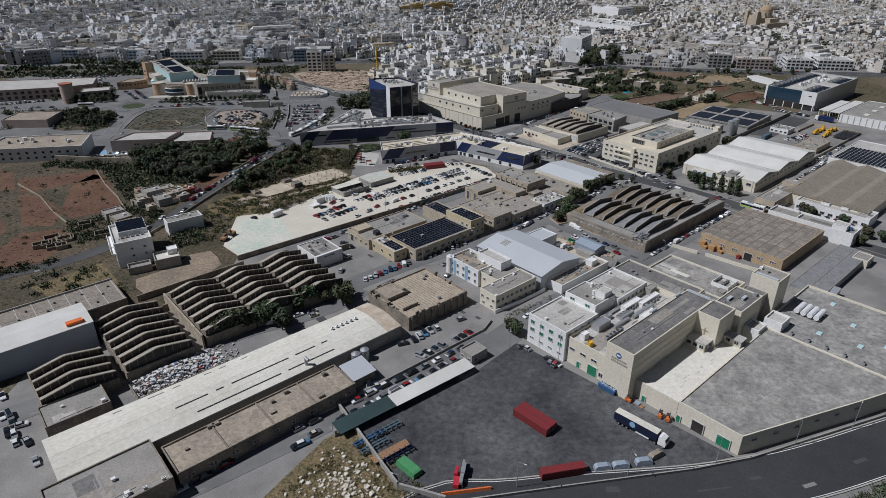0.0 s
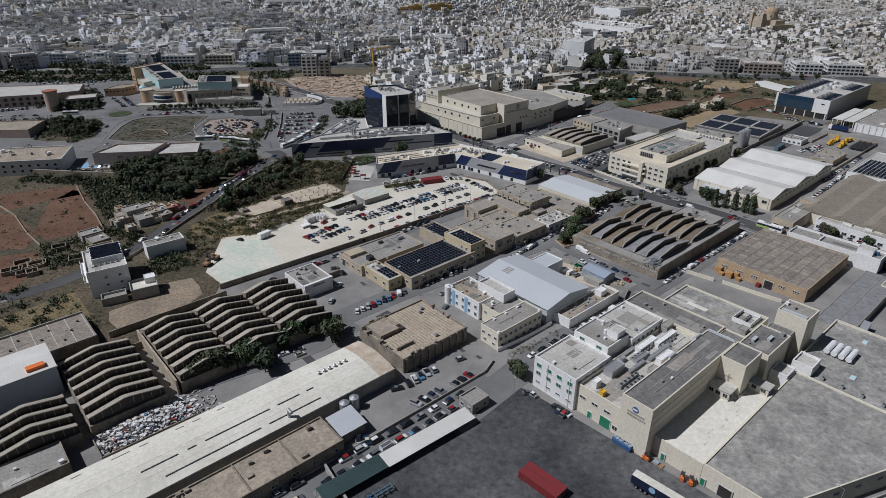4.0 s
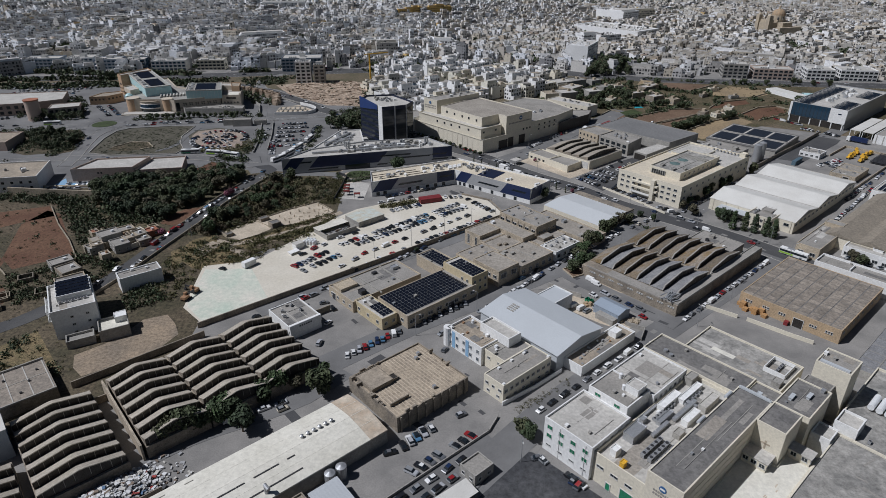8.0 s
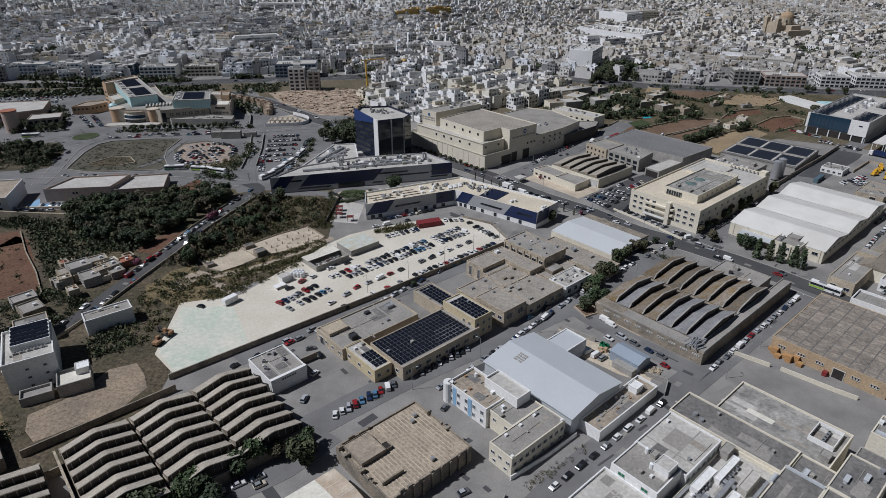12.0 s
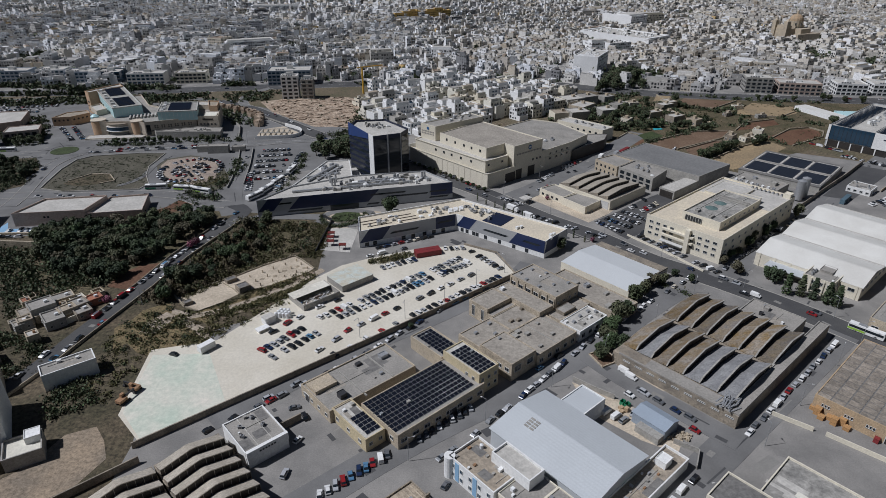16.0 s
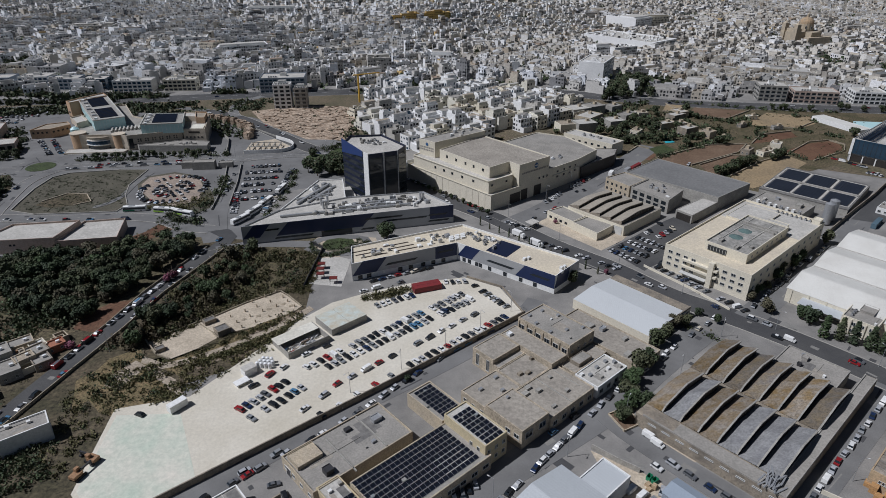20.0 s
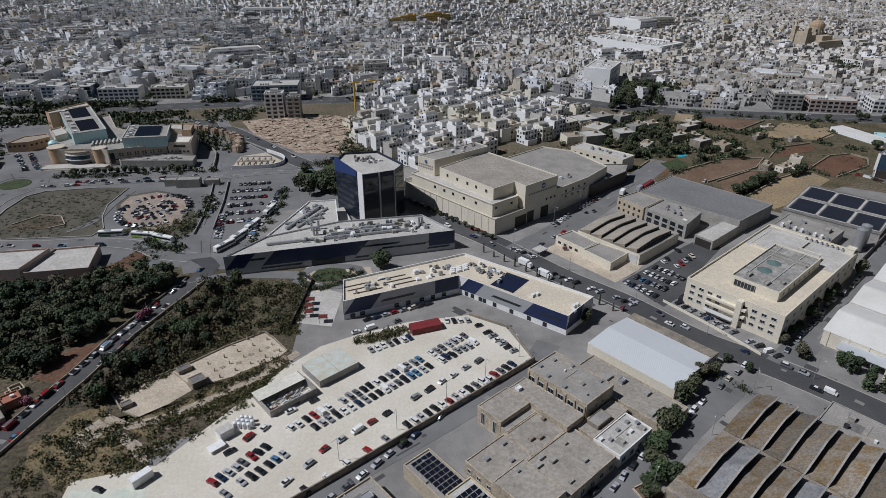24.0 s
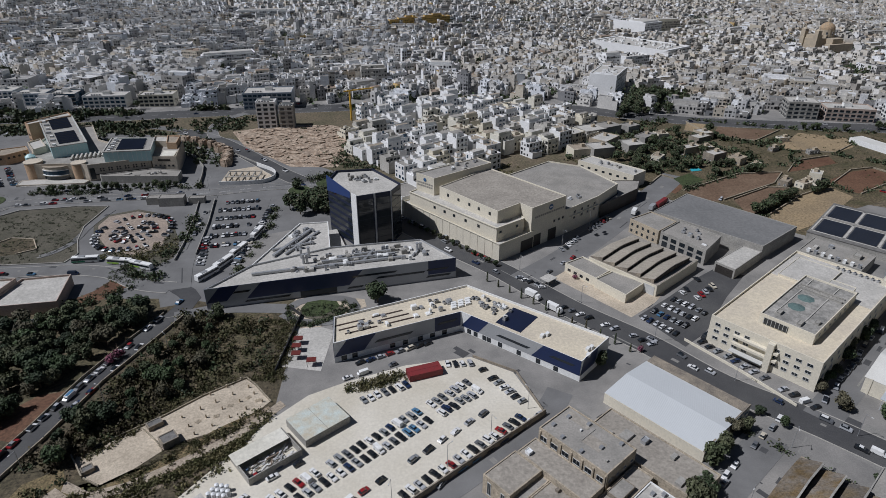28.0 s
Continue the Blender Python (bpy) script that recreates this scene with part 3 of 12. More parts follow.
area("red_field", [(-200, 293), (-214, 330), (-211, 348), (-202, 344), (-169, 297), (-189, 283)], 0.05, "redsoil", "brown ploughed field with rubble walls", "field")
area("red_soil_patch", [(-143.9, 331.1), (-143.8, 341.4), (-137.8, 350.1), (-128.6, 352.9), (-130.1, 336.7), (-133.7, 328.7)], 0.08, "redsoil", "strip of red soil among trees", "field")
area("waste_ground", [(-122.5, 301.7), (-120.5, 312.4), (-112.0, 318.7), (-106.8, 310.2), (-91.8, 300.1), (-87.1, 294.7), (-88.3, 289.0), (-92.2, 279.9), (-101.3, 281.1), (-110.3, 284.3), (-118.3, 291.8)], 0.065, "goldscrub", "dry tan weeds on waste ground", "ground")
area("dirt_patch", [(-115.2, 297.7), (-114.3, 304.9), (-110.4, 311.3), (-104.9, 308.1), (-107.0, 302.2), (-109.4, 294.7)], 0.075, "paledirt", "bare pale dirt in the waste ground", "ground")
area("dirt_patch", [(-106.8, 308.7), (-98.6, 304.9), (-92.0, 300.7), (-86.7, 294.1), (-88.2, 290.3), (-94.1, 297.7), (-102.3, 303.4)], 0.078, "paledirt", "bare pale dirt track over the waste ground", "ground")
area("brown_slope", [(-124.3, 319.2), (-117.4, 333.7), (-109.0, 362.5), (-105.3, 389.9), (-92.4, 404.3), (-74.2, 412.0), (-65.5, 386.5), (-71.0, 361.1), (-80.1, 351.8), (-92.6, 344.1), (-100.1, 329.9), (-109.7, 321.5), (-113.5, 316.9)], 0.06, "scrub", "dry brown grass slope behind the trees", "ground")
area("fields", [(110, 545), (125, 640), (170, 690), (205, 695), (285, 662), (420, 645), (420, 470), (300, 540), (232, 505), (188, 472), (145, 508)], 0.03, "scrub", "dry scrubby farmland", "field")
area("brown_field", [(147, 534), (192, 562), (221, 564), (207, 545), (165, 519), (153, 516)], 0.07, "brownsoil", "ploughed brown field", "field")
area("straw_field", [(178, 495), (214, 526), (238, 540), (244, 524), (209, 491), (187, 478)], 0.07, "straw", "dry straw-coloured field", "field")
area("red_soil_field", [(240, 548), (269, 567), (286, 572), (290, 563), (282, 548), (250, 529)], 0.07, "redsoil", "red soil field", "field")
area("rocky_plot", [(-164, 657), (-131, 676), (-89, 676), (-59, 650), (-70, 576), (-101, 577), (-145, 622)], 0.06, "rock", "bare excavated limestone rock plot", "ground")
area("verge", [(-239, 445), (-241, 455), (-245, 478), (-245, 497), (-238, 505), (-209, 511), (-191, 511), (-190, 498), (-191, 484), (-186, 468), (-178, 453), (-180, 444), (-223, 440)], 0.05, "verge", "grey-green scrubby traffic island", "verge")
area("round_car_park", [(-184, 485), (-184, 497), (-171, 504), (-153, 497), (-143, 478), (-141, 462), (-149, 451), (-165, 457), (-177, 471)], 0.09, "gravel", "round pale gravel car park", "car park")

area("brown_field", [(-221, 293), (-235, 315), (-222, 313), (-197, 290), (-193, 274), (-208, 273)], 0.05, "redsoil", "brown ploughed field between rubble walls", "field")
area("brown_field", [(-237, 318), (-251, 339), (-213, 354), (-203, 341), (-216, 332), (-231, 318)], 0.05, "redsoil", "brown ploughed field between rubble walls", "field")
area("brown_field", [(-205, 210), (-203, 265), (-187, 271), (-175, 260), (-176, 236)], 0.05, "redsoil", "brown ploughed field beside the country road", "field")
area("brown_field", [(-330, 230), (-300, 300), (-245, 312), (-226, 284), (-212, 268), (-212, 214)], 0.05, "redsoil", "red-brown ploughed field", "field")
area("brown_field", [(-330, 305), (-320, 350), (-262, 352), (-242, 322), (-300, 306)], 0.05, "redsoil", "brown ploughed field", "field")
area("dirt_track", [(-84.1, 314.7), (-68.9, 333.7), (-58.3, 344.7), (-55.8, 342.3), (-65.9, 329.6), (-78.3, 313.1), (-87.2, 305.8), (-91.5, 307.9)], 0.075, "sandyard", "pale dirt track along the bare yard", "track")
area("civic_garden", [(-317.2, 494.7), (-290.7, 499.3), (-274.6, 502.1), (-257.6, 475.6), (-251.3, 450.5), (-258.7, 443.2), (-284.1, 446.1)], 0.08, "westscrub", "dark planted garden with clipped beds", "garden")
area("bare_yard", [(-128.4, 221), (-125, 214), (-119.8, 209.5), (-110, 217), (-101, 223.6), (-97, 234), (-101, 241), (-106.2, 247), (-114, 243.5), (-116.5, 236), (-120, 229)], 0.06, "sandyard", "bare brown yard behind the white house", "yard")
area("planted_bed", [(-155, 405), (-146, 411), (-140, 422), (-142, 431), (-150, 437), (-154, 434), (-150, 427), (-153, 418), (-158, 412)], 0.12, "redsoil", "curved planted bed of red soil", "bed")
area("car_park_bank", [(-186, 499), (-172, 507), (-151, 499), (-134, 467), (-130, 449), (-135, 442), (-149, 444), (-167, 455), (-178, 468), (-187, 486)], 0.06, "verge", "scrubby bank round the car park", "verge")
area("garden", [(-291, 446), (-305, 474), (-299, 497), (-267, 487), (-256, 460), (-258, 446), (-280, 441)], 0.06, "westscrub", "planted garden beds beside the road", "garden")
area("brown_field", [(171, 520), (200, 539), (212, 537), (183, 507), (170, 497)], 0.07, "brownsoil", "ploughed brown field", "field")
area("red_soil_field", [(226, 566), (242, 586), (270, 596), (268, 583), (242, 571)], 0.07, "redsoil", "red soil field", "field")
area("green_plot", [(147, 554), (161, 564), (166, 552), (150, 539)], 0.08, "grass", "square green vegetable plot", "field")
area("red_soil_field", [(129, 544), (141, 559), (149, 540), (140, 529)], 0.07, "redsoil", "red soil plot", "field")
area("straw_field", [(190, 657), (201, 682), (220, 676), (206, 651)], 0.07, "straw", "dry straw-coloured field", "field")
area("brown_field", [(208, 647), (223, 671), (264, 658), (235, 632), (224, 636)], 0.07, "brownsoil", "dry brown field beside the bypass", "field")
area("brown_field", [(245, 618), (278, 653), (318, 636), (299, 617), (279, 604), (253, 609)], 0.07, "straw", "dry rocky field", "field")
area("tennis_court", [(322, 602), (336, 626), (362, 622), (345, 588), (330, 590)], 0.1, "aqua", "pale blue-green sports court", "court")
area("cream_yard", [(48, 432), (58, 420), (77, 397), (90, 408), (97, 417), (78, 430), (62, 446)], 0.06, "brownslab", "pale dusty yard of the workshops", "yard")
area("tan_strip", [(-107, 311), (-92, 303), (-75, 317), (-60, 337), (-58, 344), (-66, 340), (-86, 320), (-103, 308)], 0.07, "goldscrub", "dry tan weeds beside the bare yard", "ground")
area("tan_strip", [(-126, 300), (-118, 312), (-112, 314), (-112, 296), (-120, 286)], 0.06, "goldscrub", "dry tan weeds beside the road", "ground")
area("tan_strip", [(-150, 236), (-132, 216), (-128, 212), (-142, 198), (-168, 214)], 0.05, "goldscrub", "dry tan weeds before the white house", "ground")
area("dusty_yard", [(44, 268), (51, 263), (57, 259.5), (61, 256), (72, 241), (69, 236), (60, 241), (48, 252), (46, 259)], 0.07, "brownslab", "pale dusty yard behind the white shed", "yard")
area("office_car_park", [(80, 398), (92, 377), (103, 386), (122, 412), (138, 431), (129, 439), (112, 426), (98, 413)], 0.075, "asphaltdark", "dark asphalt car park beside the workshop", "car park")
area("oval_drive", [(-64.6, 405.6), (-62.8, 412.8), (-47.6, 414.4), (-33.6, 411.1), (-32.1, 405.5), (-43.5, 397.9), (-48.8, 390.6), (-58.8, 389.3), (-63.6, 395.0)], 0.085, "brownslab", "pale paved oval drive before the long office", "drive")
area("oval_bed", [(-59.3, 404.0), (-57.7, 408.7), (-52.2, 410.6), (-45.2, 409.5), (-43.4, 405.5), (-47.2, 400.9), (-50.1, 398.2), (-55.7, 397.9), (-58.2, 400.2)], 0.2, "grass", "oval planted island in the drive", "bed")
OVAL_HEDGE = [(-64.3, 404.0), (-63.4, 397.9), (-59.7, 393.5), (-52.9, 391.8), (-47.9, 394.9), (-42.9, 399.4), (-38.0, 405.5)]
area("corner_bed", [(53, 283), (59, 286), (62.5, 279), (56, 275.5)], 0.25, "brownsoil", "planted corner bed of brown soil", "bed")
area("factory_forecourt", [(60, 277), (68, 281), (79, 268), (72, 262)], 0.065, "brownslab", "pale dusty forecourt of the factory", "yard")
area("sunken_yard", [(-139, 545), (-112, 548), (-108, 556), (-113, 568), (-125, 578), (-140, 570)], 0.05, "brownslab", "bare concrete yard inside the curved wall", "yard")

# ---- roads ----
HIGHWAY = road("road_bypass", [(-1600, 600), (-1300, 625), (-1000, 650), (-700, 672), (-520, 684), (-371, 692), (-290, 698), (-223, 710), (-152, 722), (-98, 730), (-42, 739), (30, 743), (80, 737), (125, 722), (170, 700), (220, 684), (285, 674), (354, 664), (520, 645), (750, 615), (1000, 585), (1300, 550)],
               25, "dual carriageway bypass of grey asphalt", edges=True)
RAMP = road("road_main", [(-203, 658), (-185, 648), (-167, 634), (-146, 612), (-128, 592), (-105, 566), (-84, 546), (-48, 514), (-19, 484), (5, 458), (27, 436), (53, 404), (78, 379), (97, 355), (121, 335), (147, 308), (178, 268), (225, 215)],
            13, "main estate road of grey asphalt", z=0.06, kerb=0.3, centre=None)
road("road_warehouse", [(36, 426), (66, 456), (121, 522), (150, 560)], 15, "side street of worn asphalt beside the warehouse", z=0.055, centre=None)
road("road_office", [(122, 338), (196, 404), (258, 463), (330, 530)], 11, "estate street of worn asphalt", z=0.055, centre=None)
road("road_lane", [(-72, 249), (-52, 267), (-28, 288), (4, 313), (31, 338), (40, 352)], 9, "narrow estate lane along the car park wall", z=0.055, centre=None)
road("road_middle", [(-50, 207), (-13, 238), (17, 259), (54, 286), (76, 307), (102, 330)], 11, "estate street of worn grey asphalt", z=0.055, centre=None)
road("road_south", [(2, 160), (18, 177), (37, 197), (70, 226), (111, 261), (152, 296)], 11, "estate street of worn grey asphalt", z=0.055, centre=None)
road("road_west", [(-140, 132), (-100, 160), (-74, 182), (-58, 191), (-44, 200), (-33, 213)], 9, "narrow estate street", z=0.055, centre=None)
road("road_front", [(-125, 80), (-80, 104), (-40, 133), (-8, 160), (16, 180)], 9, "estate street beside the parking strip", z=0.055, centre=None)
road("road_rural", [(-330, 120), (-250, 180), (-195, 218), (-166, 237), (-153, 254), (-142, 273), (-138, 290), (-134, 308), (-128, 331), (-123, 358), (-116, 382), (-111, 398), (-108, 412), (-117, 421)], 8, "country road lined with parked cars", z=0.06, centre=None)
road("road_hospital", [(-440, 495), (-380, 503), (-301, 509), (-279, 509)], 10, "road towards the public buildings", z=0.06, kerb=0.3, centre=None)
road("road_hospital", [(-251, 513), (-228, 519), (-191, 524), (-153, 529), (-134, 533), (-110, 540), (-76, 545)], 10, "road before the large public building", z=0.06, kerb=0.3)
road("road_loop", [(-300, 424), (-262, 432), (-239, 435), (-204, 434), (-176, 437), (-152, 434), (-135, 424), (-120, 421)], 9, "winding access road", z=0.06, centre=None, kerb=0.35)
road("road_loop", [(-241, 418), (-243, 432), (-247, 447), (-253, 470), (-256, 488), (-254, 502), (-250, 510)], 8, "winding access road", z=0.065, centre=None, kerb=0.3)
road("road_loop", [(-279, 517), (-277, 528), (-266, 533), (-254, 528), (-249, 517), (-255, 506), (-266, 502), (-276, 507), (-279, 517)], 8, "ring of asphalt round the traffic island", z=0.07, centre=None)
road("road_loop", [(-272, 530), (-281, 545), (-291, 558), (-302, 572), (-325, 590), (-352, 608)], 8, "access road to the upper car park", z=0.065, centre=None)
road("road_bus_lane", [(-116, 420), (-123, 444), (-127, 469), (-131, 495), (-136, 516), (-138, 526)], 9, "bus lane of grey asphalt", z=0.065, centre=None)
road("road_trunk", [(-60, 40), (-10, 100), (20, 108), (75, 114), (120, 127), (200, 160), (330, 235)], 16, "wide two-lane trunk road of dark asphalt", z=0.1, edges=True, kerb=0.4, centre=None)
area("bus_car_park", [(-120, 453), (-124, 480), (-130, 518), (-101, 524), (-98, 493), (-102, 455), (-108, 436), (-119, 436)], 0.07, "asphalt", "asphalt car park beside the bus lane", "car park")

road("road_slip", [(-172, 640), (-179, 655), (-183, 675), (-180, 695), (-168, 712)], 8, "curved slip road up to the bypass", z=0.07, centre=None, kerb=0.3)
road("road_slip", [(-330, 655), (-280, 668), (-240, 672), (-203, 660)], 8, "slip road beside the bypass", z=0.065, centre=None)
road("road_circle_feed", [(-110, 398), (-92, 404), (-66, 404)], 7, "drive towards the offices", z=0.065, centre=None)
area("upper_car_park", [(-383, 592), (-425, 654), (-374, 676), (-322, 664), (-316, 644), (-342, 610)], 0.05, "asphalt", "asphalt car park behind the public building", "car park")
area("side_car_park", [(-297, 562), (-301, 584), (-285, 577), (-259, 543), (-262, 533), (-272, 534)], 0.05, "asphalt", "asphalt car park beside the public building", "car park")
area("school_car_park", [(-232, 380), (-228, 398), (-222, 390), (-186, 394), (-158, 398), (-166, 388), (-190, 386)], 0.07, "asphalt", "asphalt car park before the school", "car park")
area("blue_bays", [(-229, 383), (-228, 397), (-223, 389), (-206, 390), (-206, 386)], 0.09, "bluelight", "parking bays painted light blue", "car park")

road("road_cross", [(52, 284), (57, 276), (66, 265), (74, 256), (82, 247), (89, 240)], 8.5, "short cross street of worn asphalt beside the factory", z=0.055, centre=None)
road("path_island", [(-195, 450), (-190, 456), (-187, 466), (-188, 480), (-188, 492), (-186, 506)], 3.5, "pale curved track over the traffic island", z=0.07, centre=None)
area("rock_garden", [(-229, 458), (-221, 470), (-209, 469), (-201, 458), (-208, 453), (-219, 449), (-230, 453)], 0.09, "westscrub", "oval planted bed on the traffic island", "bed")
wall_run("wall_garden", [(-229, 458), (-221, 470), (-209, 469), (-201, 458), (-208, 453)], 0.6, 0.5, M["stone"], "low curved rubble wall of the planted oval")

# tar repairs, trench scars and worn spots along the estate streets
RP = random.Random(404)
dark_m, pale_m = Mesh(), Mesh()
for line, w, z in ROAD_LINES:
    for a, b in zip(line, line[1:]):
        if not (-320 < a.x < 330 and 90 < a.y < 570) or RP.random() > 0.42:
            continue
        d = b - a
        ang = math.degrees(math.atan2(d.y, d.x))
        n_ = Vector((-d.y, d.x)).normalized() * RP.uniform(-0.38, 0.38) * w
        long_ = RP.random() < 0.35
        (dark_m if RP.random() < 0.6 else pale_m).box(a.x + n_.x, a.y + n_.y, z - 0.02, RP.uniform(6, 16) if long_ else RP.uniform(1.2, 4.5), RP.uniform(0.35, 0.7) if long_ else RP.uniform(0.8, 2.4), 0.028 + RP.random() * 0.003, ang + RP.gauss(0, 3))
ESTATE = [(-30, 140), (40, 180), (160, 290), (220, 400), (100, 430), (0, 400), (-60, 260), (-100, 180)]
for _ in range(420):
    x, y = RP.uniform(-100, 220), RP.uniform(140, 430)
    if inside(x, y, ESTATE):
        (dark_m if RP.random() < 0.55 else pale_m).box(x, y, 0.0, RP.uniform(1.0, 9), RP.uniform(0.5, 4), 0.028 + RP.random() * 0.02, GRID + RP.choice((0, 90)) + RP.gauss(0, 4))
tagged(part("asphalt_repairs", dark_m, M["patchdark"]), "dark tar repairs in the worn street surface", "asphalt patch", kind="stuff")
tagged(part("worn_spots", pale_m, M["patchpale"]), "pale worn spots in the street surface", "asphalt patch", kind="stuff")

# ---- the estate's buildings ----
def poly_block(name, ring, h, wall, roof, label, category="building", par=0.9, t=0.35, z=0.0):
    """A flat-roofed block over any convex-ish ring of world points (counter-clockwise), with a parapet."""
    cx, cy = sum(p[0] for p in ring) / len(ring), sum(p[1] for p in ring) / len(ring)
    ob = thing(name, cx, cy, 0, label, category)
    r = [(x - cx, y - cy) for x, y in ring]
    k = len(r)
    inner = []
    for i in range(k):
        a, b, c = Vector(r[i - 1]), Vector(r[i]), Vector(r[(i + 1) % k])
        d1, d2 = (b - a).normalized(), (c - b).normalized()
        n1, n2 = Vector((-d1.y, d1.x)), Vector((-d2.y, d2.x))
        q = b + (n1 + n2) * t / max(0.3, 1 + n1.dot(n2))
        inner.append((q.x, q.y))
    m = Mesh()
    m.prism(r, z, h + par, top=False)
    for i in range(k):
        j = (i + 1) % k
        m.face([(*r[i], h + par), (*r[j], h + par), (*inner[j], h + par), (*inner[i], h + par)])
        m.face([(*inner[i], h + par), (*inner[j], h + par), (*inner[j], h - 0.2), (*inner[i], h - 0.2)])
    part("wall", m, M[wall], ob)
    s = Mesh()
    s.prism(inner, h - 0.3, h)
    part("roof", s, M[roof], ob)
    return ob


p_ = Mesh()
p_.box(0, 0, 0, 0.14, 0.08, 1.0)
MULLION = p_.data("mullion", M["roofgrey"])


def saw_block(ob, x0, y0, lu, lv, h, n, rise=2.6, mats=("sawroof",), dark="sawdark", flat=0.3, drop=1.9, end=0.3):
    """North-light roofs: n strips along u, side by side along v. Each strip slopes up towards -v, rises to a crest in the middle
    of its length, and ends in a dark upright light of even height."""
    pitch = lv / n
    xs = [x0 - lu / 2, x0 - lu * flat / 2, x0 + lu * flat / 2, x0 + lu / 2]
    zs = [h + drop + rise * end, h + drop + rise, h + drop + rise, h + drop + rise * end]
    for i in range(n):
        ya = y0 + lv / 2 - i * pitch          # the low edge
        yb = ya - pitch * 0.93                # the high edge
        yc = yb - 0.28
        m = Mesh()
        for k in range(3):
            a, b, za, zb = xs[k], xs[k + 1], zs[k], zs[k + 1]
            m.face([(a, ya, za - drop), (a, yb, za), (b, yb, zb), (b, ya, zb - drop)], 0)
            m.face([(a, yb, za), (a, yc, za), (b, yc, zb), (b, yb, zb)], 0)
            m.face([(a, yc, za), (a, yc, za - 0.3), (b, yc, zb - 0.3), (b, yc, zb)], 0)
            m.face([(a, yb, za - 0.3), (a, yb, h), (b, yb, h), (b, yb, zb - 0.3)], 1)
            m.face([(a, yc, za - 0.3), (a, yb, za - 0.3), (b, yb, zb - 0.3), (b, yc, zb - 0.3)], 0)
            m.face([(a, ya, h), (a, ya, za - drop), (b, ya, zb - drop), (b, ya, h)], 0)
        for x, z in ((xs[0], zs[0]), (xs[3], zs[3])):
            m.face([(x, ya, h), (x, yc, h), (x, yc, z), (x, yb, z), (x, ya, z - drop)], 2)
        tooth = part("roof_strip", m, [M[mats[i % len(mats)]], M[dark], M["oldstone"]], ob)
        for k in (0, 2) if flat < 0.1 else (0, 1, 2):
            for j in range(4):
                f = (j + 0.5) / 4
                xx, zz = xs[k] + (xs[k + 1] - xs[k]) * f, zs[k] + (zs[k + 1] - zs[k]) * f
                part("mullion", MULLION, None, tooth, at=pose(xx, yb - 0.03, zz - 0.3 - drop) @ Matrix.Diagonal((1, 1, drop, 1)))


def gable_roof(ob, x0, y0, lu, lv, h, rise, material, ridge="v", over=0.3, name="roof", label="", thick=0.15):
    """A low double-pitch roof whose ridge runs along u or v."""
    a, b = lu / 2 + over, lv / 2 + over
    m = Mesh()
    if ridge == "v":
        prof = [(-a, h), (0, h + rise), (a, h)]
        for (x1, z1), (x2, z2) in zip(prof, prof[1:]):
            m.face([(x0 + x1, y0 - b, z1), (x0 + x2, y0 - b, z2), (x0 + x2, y0 + b, z2), (x0 + x1, y0 + b, z1)])
            m.face([(x0 + x1, y0 - b, z1 - thick), (x0 + x1, y0 + b, z1 - thick), (x0 + x2, y0 + b, z2 - thick), (x0 + x2, y0 - b, z2 - thick)])
        for s in (-b, b):
            m.face([(x0 - a, y0 + s, h - thick), (x0 - a, y0 + s, h), (x0, y0 + s, h + rise), (x0 + a, y0 + s, h), (x0 + a, y0 + s, h - thick), (x0, y0 + s, h + rise - thick)])
        g1 = [(x0 - lu / 2, h - 0.1), (x0 + lu / 2, h - 0.1), (x0, h + rise - thick - 0.02)]
        gm = Mesh()
        for s in (-lv / 2, lv / 2):
            gm.face([(x, y0 + s, z) for x, z in g1])
    else:
        prof = [(-b, h), (0, h + rise), (b, h)]
        for (y1, z1), (y2, z2) in zip(prof, prof[1:]):
            m.face([(x0 - a, y0 + y1, z1), (x0 + a, y0 + y1, z1), (x0 + a, y0 + y2, z2), (x0 - a, y0 + y2, z2)])
            m.face([(x0 - a, y0 + y1, z1 - thick), (x0 - a, y0 + y2, z2 - thick), (x0 + a, y0 + y2, z2 - thick), (x0 + a, y0 + y1, z1 - thick)])
        for s in (-a, a):
            m.face([(x0 + s, y0 - b, h - thick), (x0 + s, y0 - b, h), (x0 + s, y0, h + rise), (x0 + s, y0 + b, h), (x0 + s, y0 + b, h - thick), (x0 + s, y0, h + rise - thick)])
        gm = Mesh()
        for s in (-lu / 2, lu / 2):
            gm.face([(x0 + s, y0 - lv / 2, h - 0.1), (x0 + s, y0 + lv / 2, h - 0.1), (x0 + s, y0, h + rise - thick - 0.02)])
    part(name, m, M[material], ob, label)
    return gm


